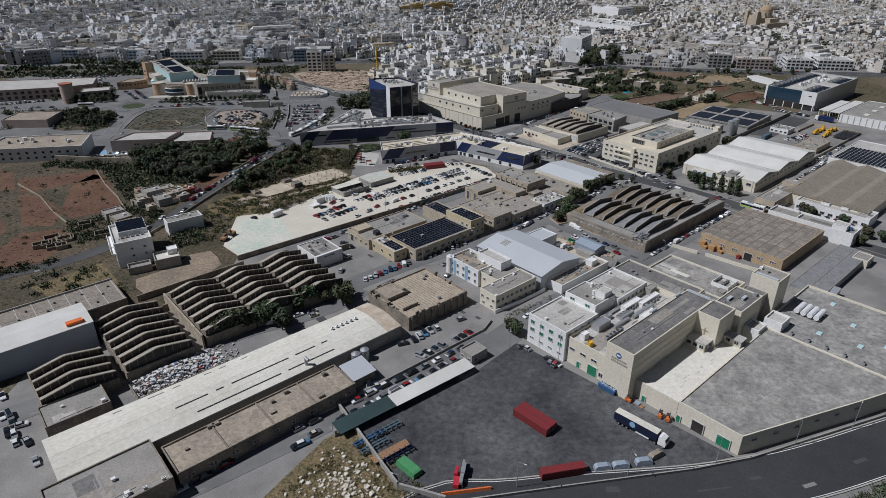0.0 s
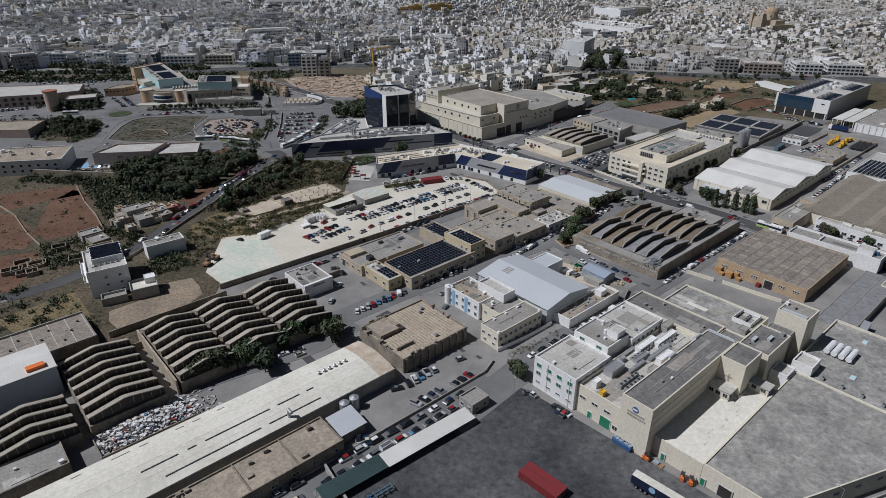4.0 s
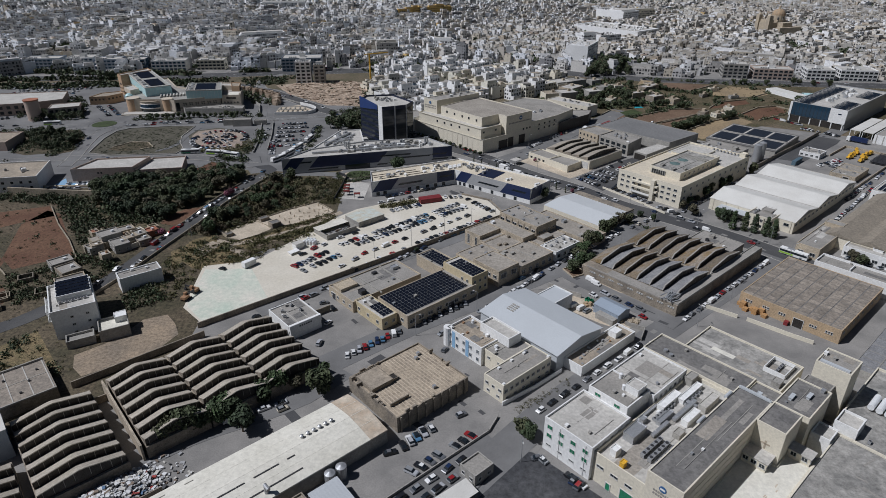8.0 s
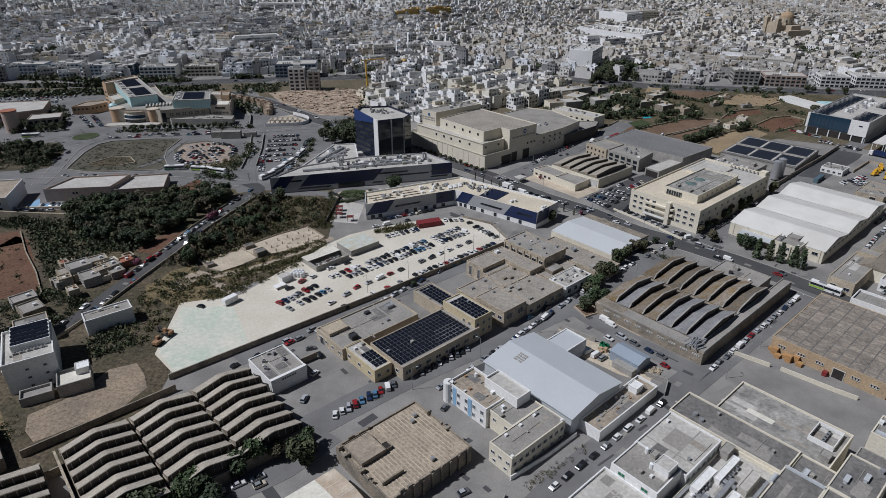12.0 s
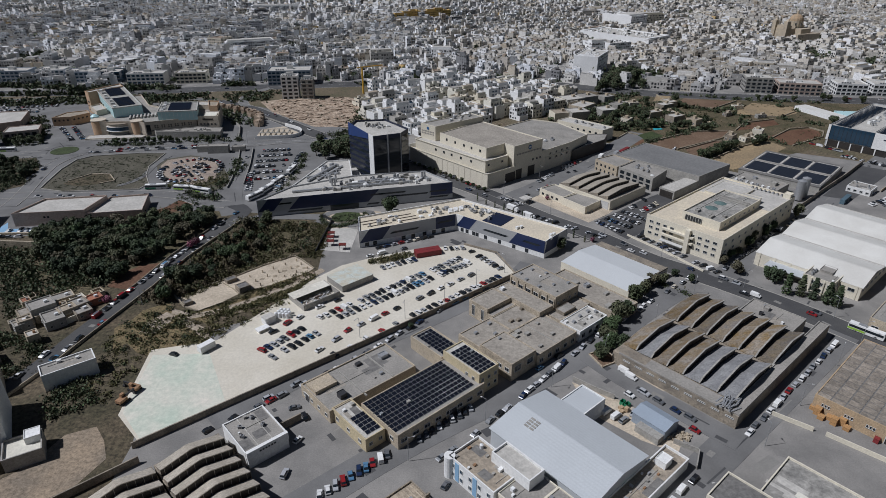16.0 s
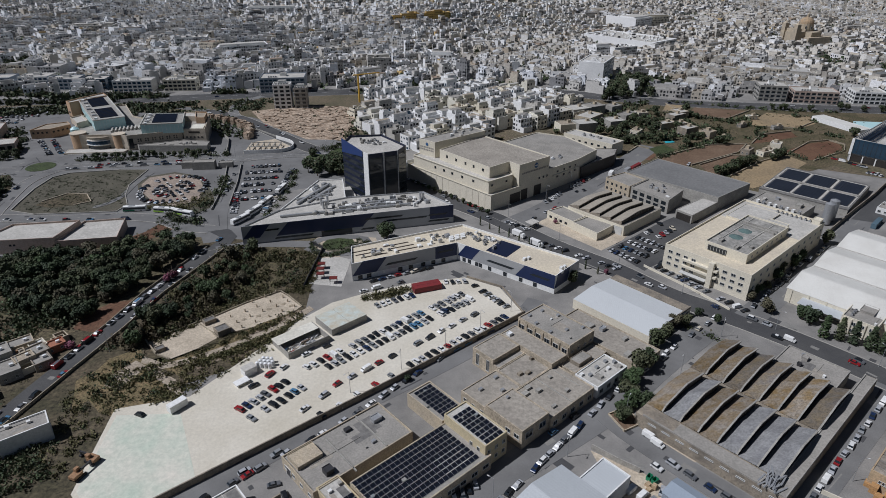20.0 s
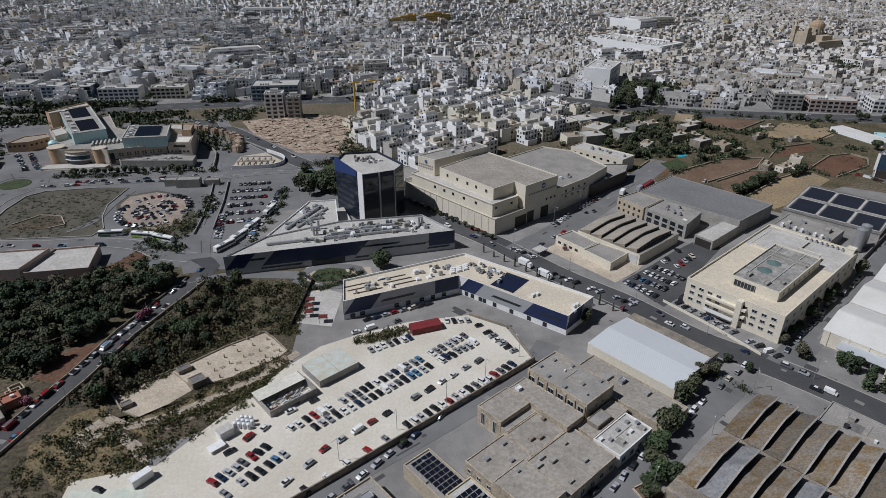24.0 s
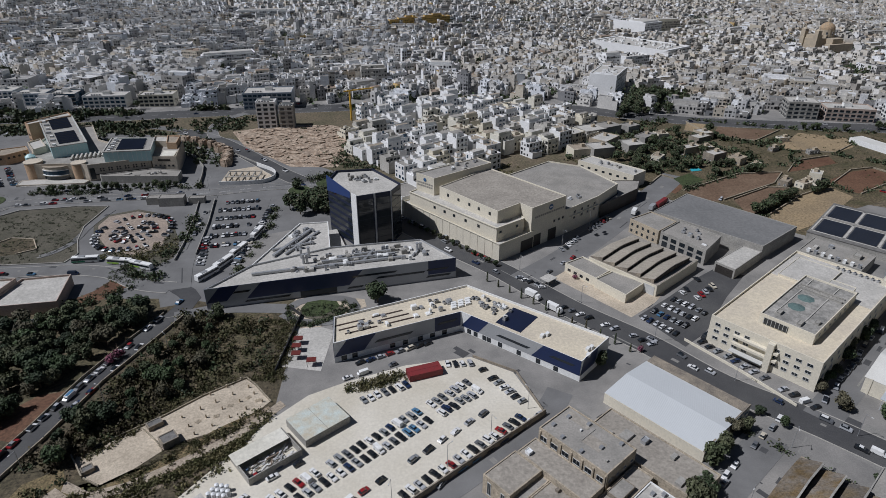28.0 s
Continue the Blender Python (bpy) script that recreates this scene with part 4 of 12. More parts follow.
def panels(ob, x0, y0, nx, ny, px, py, z, w, d, tilt=0.25, material="solar"):
    """Rows of tilted solar panels, each a part."""
    m = Mesh()
    m.face([(-w / 2, -d / 2, 0.15), (w / 2, -d / 2, 0.15), (w / 2, d / 2, 0.15 + tilt), (-w / 2, d / 2, 0.15 + tilt)], 1)
    m.face([(-w / 2, d / 2, 0), (-w / 2, d / 2, 0.15 + tilt), (w / 2, d / 2, 0.15 + tilt), (w / 2, d / 2, 0)], 0)
    for s in (-1, 1):
        m.box(s * w / 2, -d / 2 + 0.03, 0, 0.06, 0.06, 0.2)
        m.face([(s * w / 2, -d / 2, 0.1), (s * w / 2, d / 2, 0.1 + tilt), (s * w / 2, d / 2, 0.16 + tilt), (s * w / 2, -d / 2, 0.16)], 0)
    m.face([(-w / 2, -d / 2, 0.1), (w / 2, -d / 2, 0.1), (w / 2, -d / 2, 0.16), (-w / 2, -d / 2, 0.16)], 0)
    data = m.data("solar_panel", [M["metal"], M[material]])
    for i in range(nx):
        for j in range(ny):
            part("solar_panel", data, None, ob, at=pose(x0 + (i - (nx - 1) / 2) * px, y0 + (j - (ny - 1) / 2) * py, z))


# the long white hall
ob = thing("long_hall", -62.1, 151.8, GRID, "long low factory hall with a cream-white sheet roof", "factory")
LU, LV, H = 106.9, 19.8, 5.2
m = Mesh()
m.box(0, 0, 0, LU, LV, H)
part("wall", m, M["concrete"], ob)
for i in range(18):
    m = Mesh()
    w = LU / 18
    x = -LU / 2 + w * i
    prof = [(-LV / 2 - 0.3, H), (-LV / 4, H + 0.9), (0, H + 1.4), (LV / 4, H + 0.9), (LV / 2 + 0.3, H)]
    for (y1, z1), (y2, z2) in zip(prof, prof[1:]):
        m.face([(x, y1, z1), (x + w - 0.01, y1, z1), (x + w - 0.01, y2, z2), (x, y2, z2)])
    m.face([(x, -LV / 2 - 0.3, H), (x + w, -LV / 2 - 0.3, H), (x + w, -LV / 2 - 0.3, H - 0.4), (x, -LV / 2 - 0.3, H - 0.4)])
    part("roof_sheet", m, M["stainedsheet"] if i > 16 else M["membrane"], ob)
m = Mesh()
prof = [(-LV / 2, H - 0.1), (-LV / 4, H + 0.86), (0, H + 1.36), (LV / 4, H + 0.86), (LV / 2, H - 0.1)]
for s in (-LU / 2, LU / 2):
    m.face([(s, y, z) for y, z in prof])
part("gable", m, M["membrane"], ob)
VR = random.Random(14)
for y, zz, a, b in ((-7.2, H + 0.5, -20, 30), (-2.4, H + 1.15, -22, 30), (8.0, H + 0.38, -36, 7)):
    n = int((b - a) / 2.4)
    for i in range(n):
        if VR.random() < (0.14 if y < 0 else 0.5):
            continue
        m = Mesh()
        m.box(a + 2.4 * i + 1.2, y, zz - 0.05, 2.3, 0.38 if y < 0 else 0.2, 0.2)
        part("ridge_vent", m, M["darkmetal" if y < 0 else "roofgrey"], ob)
for i in range(6):
    m = Mesh()
    m.tube(33 + 1.9 * i, 2.0, H + 1.1, 0.45, 0.9, 10)
    m.tube(33 + 1.9 * i, 2.0, H + 2.0, 0.62, 0.3, 10, 0.1)
    part("roof_ventilator", m, M["metal"], ob)
m = Mesh()
m.tube(17, -8.2, H, 0.5, 3.0, 10), m.lying(17, -9.0, H + 3, 0.5, 2.2, 90, 10)
part("chimney", m, M["metal"], ob)
for x in (33, 36.5):
    tk = thing("water_tank", *(Matrix.Translation((-62.1, 151.8, 0)) @ pose(0, 0, 0, 0, 0, GRID) @ Vector((x, -12.0, 0))).xy, GRID, "grey cylindrical tank beside the long hall", "tank", "tanks beside the hall")
    m = Mesh()
    m.tube(0, 0, 0, 1.5, 4.2, 16), m.tube(0, 0, 4.2, 1.5, 0.5, 16, 0.2)
    part("drum", m, M["metal"], tk, smooth=False)
    m = Mesh()
    m.box(1.5, 0, 0, 0.1, 0.5, 4.4)
    part("ladder", m, M["darkmetal"], tk)

ob = bpy.data.objects["long_hall"]
for k in (2, 4, 6):
    yy = -LV / 2 + LV * k / 8
    f_ = abs(yy) / (LV / 2)
    m = Mesh()
    m.box(0, yy, H + (1.4 - f_ * 1.0 if f_ < 0.5 else 0.9 - (f_ - 0.5) * 1.8) - 0.06, LU - 1, 0.12, 0.09)
    part("roof_rib", m, M["membrane"], ob)
# brown flat-roofed strip before the hall, in four bays
ob = thing("workshop_row", -51.5, 135.2, GRID, "row of flat brown-roofed workshops with stained stone walls", "workshop")
part("wall", shell(54, 12.3, 4.6, 0.5), M["oldstone"], ob)
for i in range(4):
    m = Mesh()
    m.box(-27 + 13.5 * i + 6.75, 0, 4.3, 13.1, 11.5, 0.32)
    part("roof", m, M["rooftan"], ob)
    if i:
        m = Mesh()
        m.box(-27 + 13.5 * i, 0, 4.3, 0.35, 11.5, 0.7)
        part("party_wall", m, M["oldstone"], ob)
for x, y, a, b, c in ((-14, 5, 1.4, 1.0, 0.9), (-12, 5, 1.2, 1.0, 0.8), (2, -1, 1.6, 1.1, 0.6), (4, 3, 1.0, 0.8, 0.9), (16, -4, 1.8, 1.4, 0.8), (22, 4, 1.2, 1.2, 1.2), (-22, 1, 1.0, 0.8, 0.6), (9, 4.2, 1.4, 0.9, 1.0)):
    roof_box(ob, x, y, 4.62, a, b, c, "oldstone", cap=False)
for i in range(9):
    m = Mesh()
    m.box(-24 + 6 * i, -6.2, 0, 0.5, 0.3, 4.6)
    part("buttress", m, M["oldstone"], ob)
windows(ob, "-v", 54, 12.3, 2.2, 9, 2.0, 1.1, glass="glass")
ob = thing("annex", -27.8, 157.2, GRID, "low annex with a ribbed white sheet roof", "shed")
m = Mesh()
m.box(0, 0, 0, 8, 7.5, 3.4)
part("wall", m, M["oldstone"], ob)
m = Mesh()
m.face([(-4.4, -4.2, 3.5), (4.4, -4.2, 3.5), (4.4, 4.2, 4.6), (-4.4, 4.2, 4.6)])
m.box(0, 4.0, 3.2, 8.6, 0.2, 1.3)
part("roof", m, M["sheetwhite"], ob)

# grey building at the south-west
ob = block("grey_warehouse", -83, 108.2, 26, 17.5, 6.2, wall="oldstone", roof="roofgrey", label="flat grey-roofed warehouse with stained walls", category="warehouse", par=0.5)
for i in range(6):
    roof_box(ob, -11 + 4.4 * i, -8, 6.2, 0.9, 0.5, 1.0, "white", "roof_vent")
m = Mesh()
m.box(-1, 0.5, 6.2, 0.25, 7, 0.08), m.box(-2.2, 0.5, 6.2, 0.25, 7, 0.08)
part("roof_pipe", m, M["metal"], ob)

# the food factory: offices, plant deck, tall block, terrace and low hall
def grid(u, v):
    """World place of a point given along the street grid."""
    c, s_ = math.cos(radians(GRID)), math.sin(radians(GRID))
    return u * c - v * s_, u * s_ + v * c


def gblock(name, u0, u1, v0, v1, h, **kw):
    """A flat-roofed block between two grid lines each way."""
    return block(name, *grid((u0 + u1) / 2, (v0 + v1) / 2), u1 - u0, v1 - v0, h, **kw)


FW = "cream"
ob = gblock("factory_office", 139.6, 157.0, 98.2, 114.2, 11.0, wall="white", roof="rooflight", label="white three-storey factory office with green windows", category="office", par=0.6)
for z, n in ((8.2, 4), (5.2, 4)):
    windows(ob, "-u", 17.4, 16.0, z, n, 1.8, 1.5, glass="greenglass")
windows(ob, "-u", 17.4, 16.0, 2.2, 4, 1.7, 0.7, glass="glass")
windows(ob, "-v", 17.4, 16.0, 9.2, 5, 1.4, 1.2)
windows(ob, "+v", 17.4, 16.0, 7.6, 4, 1.4, 1.2)
m = Mesh()
m.box(-3, 0, 11.0, 0.3, 14, 0.06), m.box(3.5, 0, 11.0, 0.3, 14, 0.06), m.box(0, 1, 11.0, 16, 0.3, 0.06)
part("roof_seam", m, M["rooflight"], ob)
for y in (-6.0, 2.5):
    m = Mesh()
    m.tube(-8.85, y, 0.3, 0.07, 10.8, 8)
    part("drain_pipe", m, M["white"], ob)
ob = gblock("factory_penthouse", 157.05, 168.6, 99.6, 112.6, 13.6, wall="white", roof="roofgrey", label="raised white plant room with a grey roof", category="building", par=0.4)
windows(ob, "-u", 11.5, 13.0, 11.9, 2, 2.0, 1.2, glass="greenglass")
roof_box(ob, 2.6, -3.6, 13.6, 4.4, 4.0, 2.3, "white", "stair_head", roof="rooflight")
roof_box(ob, 4.6, 0.6, 13.6, 2, 1.5, 1.2, "concrete", "roof_unit")
for x, y in ((0.6, -1.0), (4.4, 2.6)):
    m = Mesh()
    m.tube(x, y, 13.6, 0.6, 1.6, 10), m.tube(x, y, 15.2, 0.6, 0.25, 10, 0.15)
    part("water_tank", m, M["tankwhite"], ob)
ob = gblock("factory_store", 168.65, 187.0, 98.2, 113.4, 12.2, wall="white", roof="rooflight", label="white flat-roofed factory store", category="building", par=0.5)
windows(ob, "-v", 18.3, 15.2, 9.9, 7, 1.3, 1.2)
m = Mesh()
m.box(0, -2, 12.2, 17.4, 0.25, 0.05), m.box(-4, 0, 12.2, 0.25, 14.4, 0.055)
part("roof_seam", m, M["roofgrey"], ob)
ob = gblock("plant_deck", 140.8, 189.9, 82.6, 98.15, 8.8, wall=FW, roof="rooflight", label="cream plant deck crowded with cooling units", category="building", par=1.1)
DU, DV = 49.1, 15.5
windows(ob, "-u", DU, DV, 5.4, 3, 2.2, 1.0, start=-3.0, end=5.6)
windows(ob, "-u", DU, DV, 1.2, 1, 1.8, 1.6, start=-6.2, end=-6.2)
door(ob, "-u", DU, DV, -2.8, 3.4, 3.6, "green", label="green roller door")
door(ob, "-u", DU, DV, 2.6, 1.2, 2.3, "green")
random.seed(11)
for i in range(5):
    for j in range(3):
        ac_unit(ob, -15.6 + i * 1.9, -5.4 + j * 2.1, 8.8, 0, 1.15)
for x, y, a, b, c, mm in ((-20.5, 4.2, 2.4, 1.8, 2.2, "white"), (-11, 4.6, 6.5, 3.2, 2.4, "metal"), (-2, -3.4, 3.0, 2.0, 1.6, "concrete"), (1, 2.6, 7, 1.4, 1.2, "metal"), (6, -2.4, 7, 2.0, 2.0, "white"), (8, 5.4, 9.5, 2.2, 1.7, "white"), (-4.5, 6.2, 2.0, 1.5, 1.5, "metal"), (15.5, -2.8, 8, 2.2, 2.2, "rooflight"), (16, 3.2, 11, 1.8, 1.4, "white"), (21.5, 6, 4, 2.4, 2.6, "concrete"), (-22.6, 0.4, 1.6, 1.2, 1.6, "yellow")):
    roof_box(ob, x, y, 8.8, a, b, c, mm, "plant_unit")
ducts(ob, [(-8, 1, 0, 1, 1.0), (2, 0.4, 14, 0.4, 1.1), (3, -5.6, 20, -5.6, 0.8), (-6, 7, 4, 7, 0.7), (12, -1.2, 12, 5.5, 0.9)], 8.8)
for i in range(7):
    ac_unit(ob, -1.5 + i * 1.6, 4.2, 8.8, 90, 0.8)
for i in range(5):
    ac_unit(ob, 11 + i * 2.0, 1.6, 8.8, 0, 0.75)

ob = gblock("factory_block", 138.8, 186.0, 73.0, 82.4, 16.7, wall=FW, roof="roofdark", label="tall cream factory block with a dark roof and a sign", category="factory", par=0.35)
BU, BV = 47.2, 9.4
for x in (2.0, 17.0):
    m = Mesh()
    m.lying(x, 4.9, 17.1, 0.5, 3.2, 0, 10)
    part("vent_duct", m, M["sheetwhite"], ob)
for z in (9.0, 11.6, 14.2):
    m = Mesh()
    m.box(-5.5, -BV / 2 - 0.03, z, 36, 0.12, 0.16)
    part("string_course", m, M[FW], ob)
for k, (w, z) in enumerate(((5.4, 12.4), (5.9, 11.4))):
    n = 9
    for i in range(n):
        m = Mesh()
        m.box(0, -0.03, 0, w / n * 0.7, 0.06, 0.62)
        part("sign_bar", m, M["roofgrey"], ob, at=pose(-BU / 2 - 0.02, 2.6 - (i + 0.5) * w / n, z, 0, 0, -90))
m = Mesh()
m.lying(0, 0, 0, 0.95, 0.1, 0, 20), m.box(-0.06, 0, -0.25, 0.06, 1.3, 0.5, m=1)
part("sign_disc", m, [M["blue"], M["white"]], ob, at=pose(-BU / 2 - 0.05, 0.2, 14.2))
for y0, y1 in ((-4.6, 4.6),):
    m = Mesh()
    m.box(0, 0, 0, 0.5, 9, 0.6), m.box(0, 0, 0.6, 0.3, 8, 0.25)
    part("roof_duct", m, M["sheetwhite"], ob, at=pose(BU / 2 - 0.9, 0, 16.9))
m = Mesh()
m.box(8, -1.5, 16.72, 20, 0.18, 0.08), m.box(-9, 1.0, 16.72, 16, 0.18, 0.08)
part("roof_pipe", m, M["concrete"], ob)
ob = gblock("factory_wing", 175.6, 186.4, 65.4, 72.96, 16.7, wall=FW, roof="roofdark", label="cream projecting wing of the factory block", category="factory", par=0.35)
m = Mesh()
m.box(-5.45, 0.2, 9.5, 0.08, 0.5, 2.6), m.box(-5.45, 0.2, 10.9, 0.08, 2.4, 0.5)
part("wall_mark", m, M["stone"], ob)
ob = gblock("factory_annex", 189.0, 205.0, 64.2, 73.6, 14.6, wall=FW, roof="roofdark", label="cream annex with a dark felt roof", category="factory", par=0.35)
for x, y in ((-2.5, 2.2), (1.5, -1)):
    m = Mesh()
    m.box(0, 0, 0, 2.6, 0.8, 0.8), m.box(0, 0, 0.8, 2.9, 1.1, 0.12)
    part("roof_vent", m, M["sheetwhite"], ob, at=pose(x, y, 14.6))
windows(ob, "-u", 16, 9.4, 9.5, 1, 1.2, 1.2)
ob = gblock("factory_link", 186.45, 188.95, 66.5, 73.4, 11.0, wall=FW, roof="roofgrey", label="narrow cream link between two factory blocks", category="factory", par=0.3)
ob = gblock("factory_link", 205.05, 212.45, 65.4, 73.0, 12.4, wall="concrete", roof="roofdark", label="grey link block before the tower", category="factory", par=0.3)
ob = gblock("factory_tower", 212.5, 222.2, 62.6, 72.2, 17.8, wall=FW, roof="roofgrey", label="cream tower-like factory block", category="factory", par=0.35)
m = Mesh()
m.box(-3.2, 0, 17.8, 1.0, 8, 0.5)
part("roof_duct", m, M["sheetwhite"], ob)
ob = gblock("factory_rear_hall", 190.0, 201.3, 83.0, 115.0, 10.2, wall=FW, roof="roofdark", label="flat grey-roofed rear hall of the factory", category="factory", par=0.5)
for x, y in ((-2, 10), (-3, 7.6)):
    m = Mesh()
    m.tube(x, y, 10.2, 0.7, 0.8, 10)
    part("roof_vent", m, M["metal"], ob)
ob = gblock("factory_rear_store", 201.4, 219.4, 76.0, 107.0, 9.2, wall=FW, roof="streakroof", label="flat patch-roofed factory store", category="factory", par=0.6)
PR = random.Random(8)
for k in range(9):
    m = Mesh()
    m.box(PR.uniform(-6, 6), PR.uniform(-12, 13), 9.2, PR.uniform(1.0, 3.2), PR.uniform(3, 10), 0.02 + k * 0.006)
    part("roof_patch", m, M[PR.choice(("rooflight", "membrane", "roofgrey", "roofmid"))], ob)
m = shell(8, 6.5, 9.9, 0.9, 0.25, 9.2)
part("plant_room", m, M["white"], ob, at=pose(2.5, -10.5, 0))
for i in range(4):
    ac_unit(ob, 0.4 + i * 1.5, -10.6, 9.2, 0, 0.8)
roof_box(ob, -5.5, -13.2, 9.2, 3, 2.5, 1.6, "concrete", "roof_unit")
ob = gblock("factory_rear_block", 190.0, 201.3, 74.0, 82.95, 9.6, wall=FW, roof="roofdark", label="low dark-roofed part behind the factory block", category="factory", par=0.4)
roof_box(ob, -1, 1, 9.6, 3, 1.2, 0.9, "sheetwhite", "roof_unit")

ob = poly_block("factory_terrace", [grid(*p) for p in ((142.3, 72.95), (142.4, 58.9), (186.6, 58.9), (186.6, 65.3), (175.5, 65.3), (175.5, 72.95))], 6.0, FW, "membrane", "low cream wing with a white terrace roof", "factory", par=0.5)
for k in range(9):
    m = Mesh()
    m.box(grid(150 + 2.4 * k, 63 + PR.uniform(-2, 2))[0] - ob.location.x, grid(150 + 2.4 * k, 63 + PR.uniform(-2, 2))[1] - ob.location.y, 6.0, PR.uniform(0.6, 1.8), 0.3, 0.03, GRID)
    part("rust_stain_strip", m, M["stainedsheet"], ob)
def kiosk(u, v, a, b, h, lab):
    ob2 = thing("roof_kiosk", *grid(u, v), GRID, lab, "kiosk", z=6.0)
    m = Mesh()
    m.box(0, 0, 0, a, b, h)
    part("wall", m, M[FW], ob2)
    m = Mesh()
    m.box(0, 0, h, a + 0.6, b + 0.6, 0.22)
    part("roof", m, M["rooflight"], ob2)
    windows(ob2, "-u", a, b, 1.0, max(2, int(b / 1.9)), 1.5, 1.4)
    windows(ob2, "-v", a, b, 1.0, max(2, int(a / 1.9)), 1.5, 1.4)


kiosk(173.2, 69.6, 4.4, 6.4, 2.9, "cream glazed kiosk on the terrace")
kiosk(183.4, 62.4, 3.4, 5.6, 2.6, "small cream kiosk beside the terrace")
HALL = [grid(*p) for p in ((142.5, 58.85), (142.5, 40.2), (184.1, 23.4), (200.0, 17.4), (200.0, 58.85))]
ob = poly_block("factory_low_hall", HALL, 6.4, FW, "streakroof", "large low cream hall with a streaked grey roof", "factory", par=0.4)
base = Vector((ob.location.x, ob.location.y))
for v, w, h, mm, lb in ((69.5, 1.0, 2.2, "green", ""), (58.0, 1.1, 2.2, "green", ""), (52.2, 3.4, 3.6, "sawdark", "open dark doorway"), (44.6, 3.6, 3.4, "green", "green roller door")):
    c = Vector(grid(142.3 if v < 58.9 else 142.2, v))
    d = Mesh()
    d.box(0, -0.04, 0, w, 0.1, h, m=1), d.box(0, -0.06, h, w + 0.4, 0.18, 0.2)
    for e in (-1, 1):
        d.box(e * (w / 2 + 0.1), -0.06, 0, 0.2, 0.18, h)
    part("door", d, [M["frame"], M[mm]], ob, lb, at=pose(c.x - base.x, c.y - base.y, 0, 0, 0, GRID - 90))
p, q = Vector(HALL[1]), Vector(HALL[2])
for i in range(6):
    c = p + (q - p) * ((i + 0.6) / 6)
    part("window", pane(1.8, 0.8), None, ob, at=pose(c.x - base.x, c.y - base.y, 4.0, 0, 0, math.degrees(math.atan2(q.y - p.y, q.x - p.x))))
m = Mesh()
for _ in range(26):
    u_ = PR.uniform(146, 197)
    x, y = grid(u_, PR.uniform(46 - (u_ - 142.5) * 0.4, 56))
    m.box(x - base.x, y - base.y, 6.4, PR.uniform(1.2, 6), PR.uniform(0.2, 1.4), 0.012 + PR.random() * 0.02, GRID + PR.choice((0, 90)) + PR.gauss(0, 12))
tagged(part("felt_patch", m, M["roofgrey"], ob), "", kind="stuff")
ob = poly_block("factory_east_hall", [grid(*p) for p in ((201.0, 61.5), (201.0, 20.0), (243.0, 12.0), (243.0, 61.5))], 5.4, FW, "streakroof", "low cream hall with rooflights", "factory", par=0.8)
for u, v in ((212, 46), (226, 40), (220, 28), (214, 34), (236, 50)):
    x, y = grid(u, v)
    m = Mesh()
    m.box(x - ob.location.x, y - ob.location.y, 5.4, 2.2, 1.5, 0.3, GRID, mtop=1)
    part("rooflight", m, [M["white"], M["aqua"]], ob)
for i in range(5):
    x, y = grid(204, 52 - 5.5 * i)
    ac_unit(ob, x - ob.location.x, y - ob.location.y, 5.4, GRID, 0.8)
ob = gblock("roof_plant_room", 202.0, 209.0, 55.0, 61.0, 8.4, wall="white", roof="rooflight", label="white plant room behind a parapet", category="building", par=0.7)
ob = gblock("roof_plant_room", 193.5, 199.8, 58.9, 64.0, 7.6, wall="white", roof="rooflight", label="white plant room beside the annex", category="building", par=0.5)
TANKG = thing("gas_tanks", *grid(222, 54), GRID, "rack of white horizontal storage tanks", "tank", z=5.4)
for k in range(4):
    m = Mesh()
    m.lying(0, -4.2 + 2.2 * k, 1.5, 0.95, 7.0, 0, 14)
    part("tank", m, M["tankwhite"], TANKG, smooth=False)
m = Mesh()
for x in (-2.4, 2.4):
    m.box(x, -0.9, 0, 0.3, 9.2, 0.7)
part("cradle", m, M["concrete"], TANKG)

# ---- middle of the estate ----
def sawtooth_hall(name, x, y, lu, lv, h, n, label, mats, rise=2.6):
    ob = thing(name, x, y, GRID, label, "factory")
    m = Mesh()
    m.box(0, 0, 0, lu, lv, h)
    part("wall", m, M["oldstone"], ob)
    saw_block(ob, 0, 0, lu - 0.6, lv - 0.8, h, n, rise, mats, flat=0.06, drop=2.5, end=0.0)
    return ob


# three dark north-light halls in the west
for u_, v_, lu, lv, n in ((100.4, 203.7, 18.6, 39.2, 7), (81.5, 203.7, 18.2, 39.2, 7), (62.8, 203.7, 18.2, 39.2, 7), (37.9, 201.4, 21.6, 39.2, 7), (14.2, 191.9, 21.2, 22.0, 4)):
    sawtooth_hall("sawtooth_hall", *grid(u_, v_), lu, lv, 4.2, n, "dark weathered factory hall with sawtooth north-light roofs", ("sawroof",), 1.9)
wall_run("wall_hall", [grid(52.6, 184.5), grid(52.6, 221.0)], 5.6, 0.6, M["agedstone"], "stone gable parapet along the alley between the sawtooth halls")
wall_run("wall_lane", [grid(45.5, 231.6), grid(89.0, 231.6)], 2.6, 0.4, M["oldstone"], "weathered stone wall behind the sawtooth halls")
# the golden sawtooth hall, two rows deep
ob = thing("sawtooth_factory", 97.3, 280.0, GRID, "stone factory with gold and grey sawtooth roofs", "factory")
m = Mesh()
m.box(0.75, 1.7, 0, 58.5, 44.6, 4.9)
part("wall", m, M["oldstone"], ob)


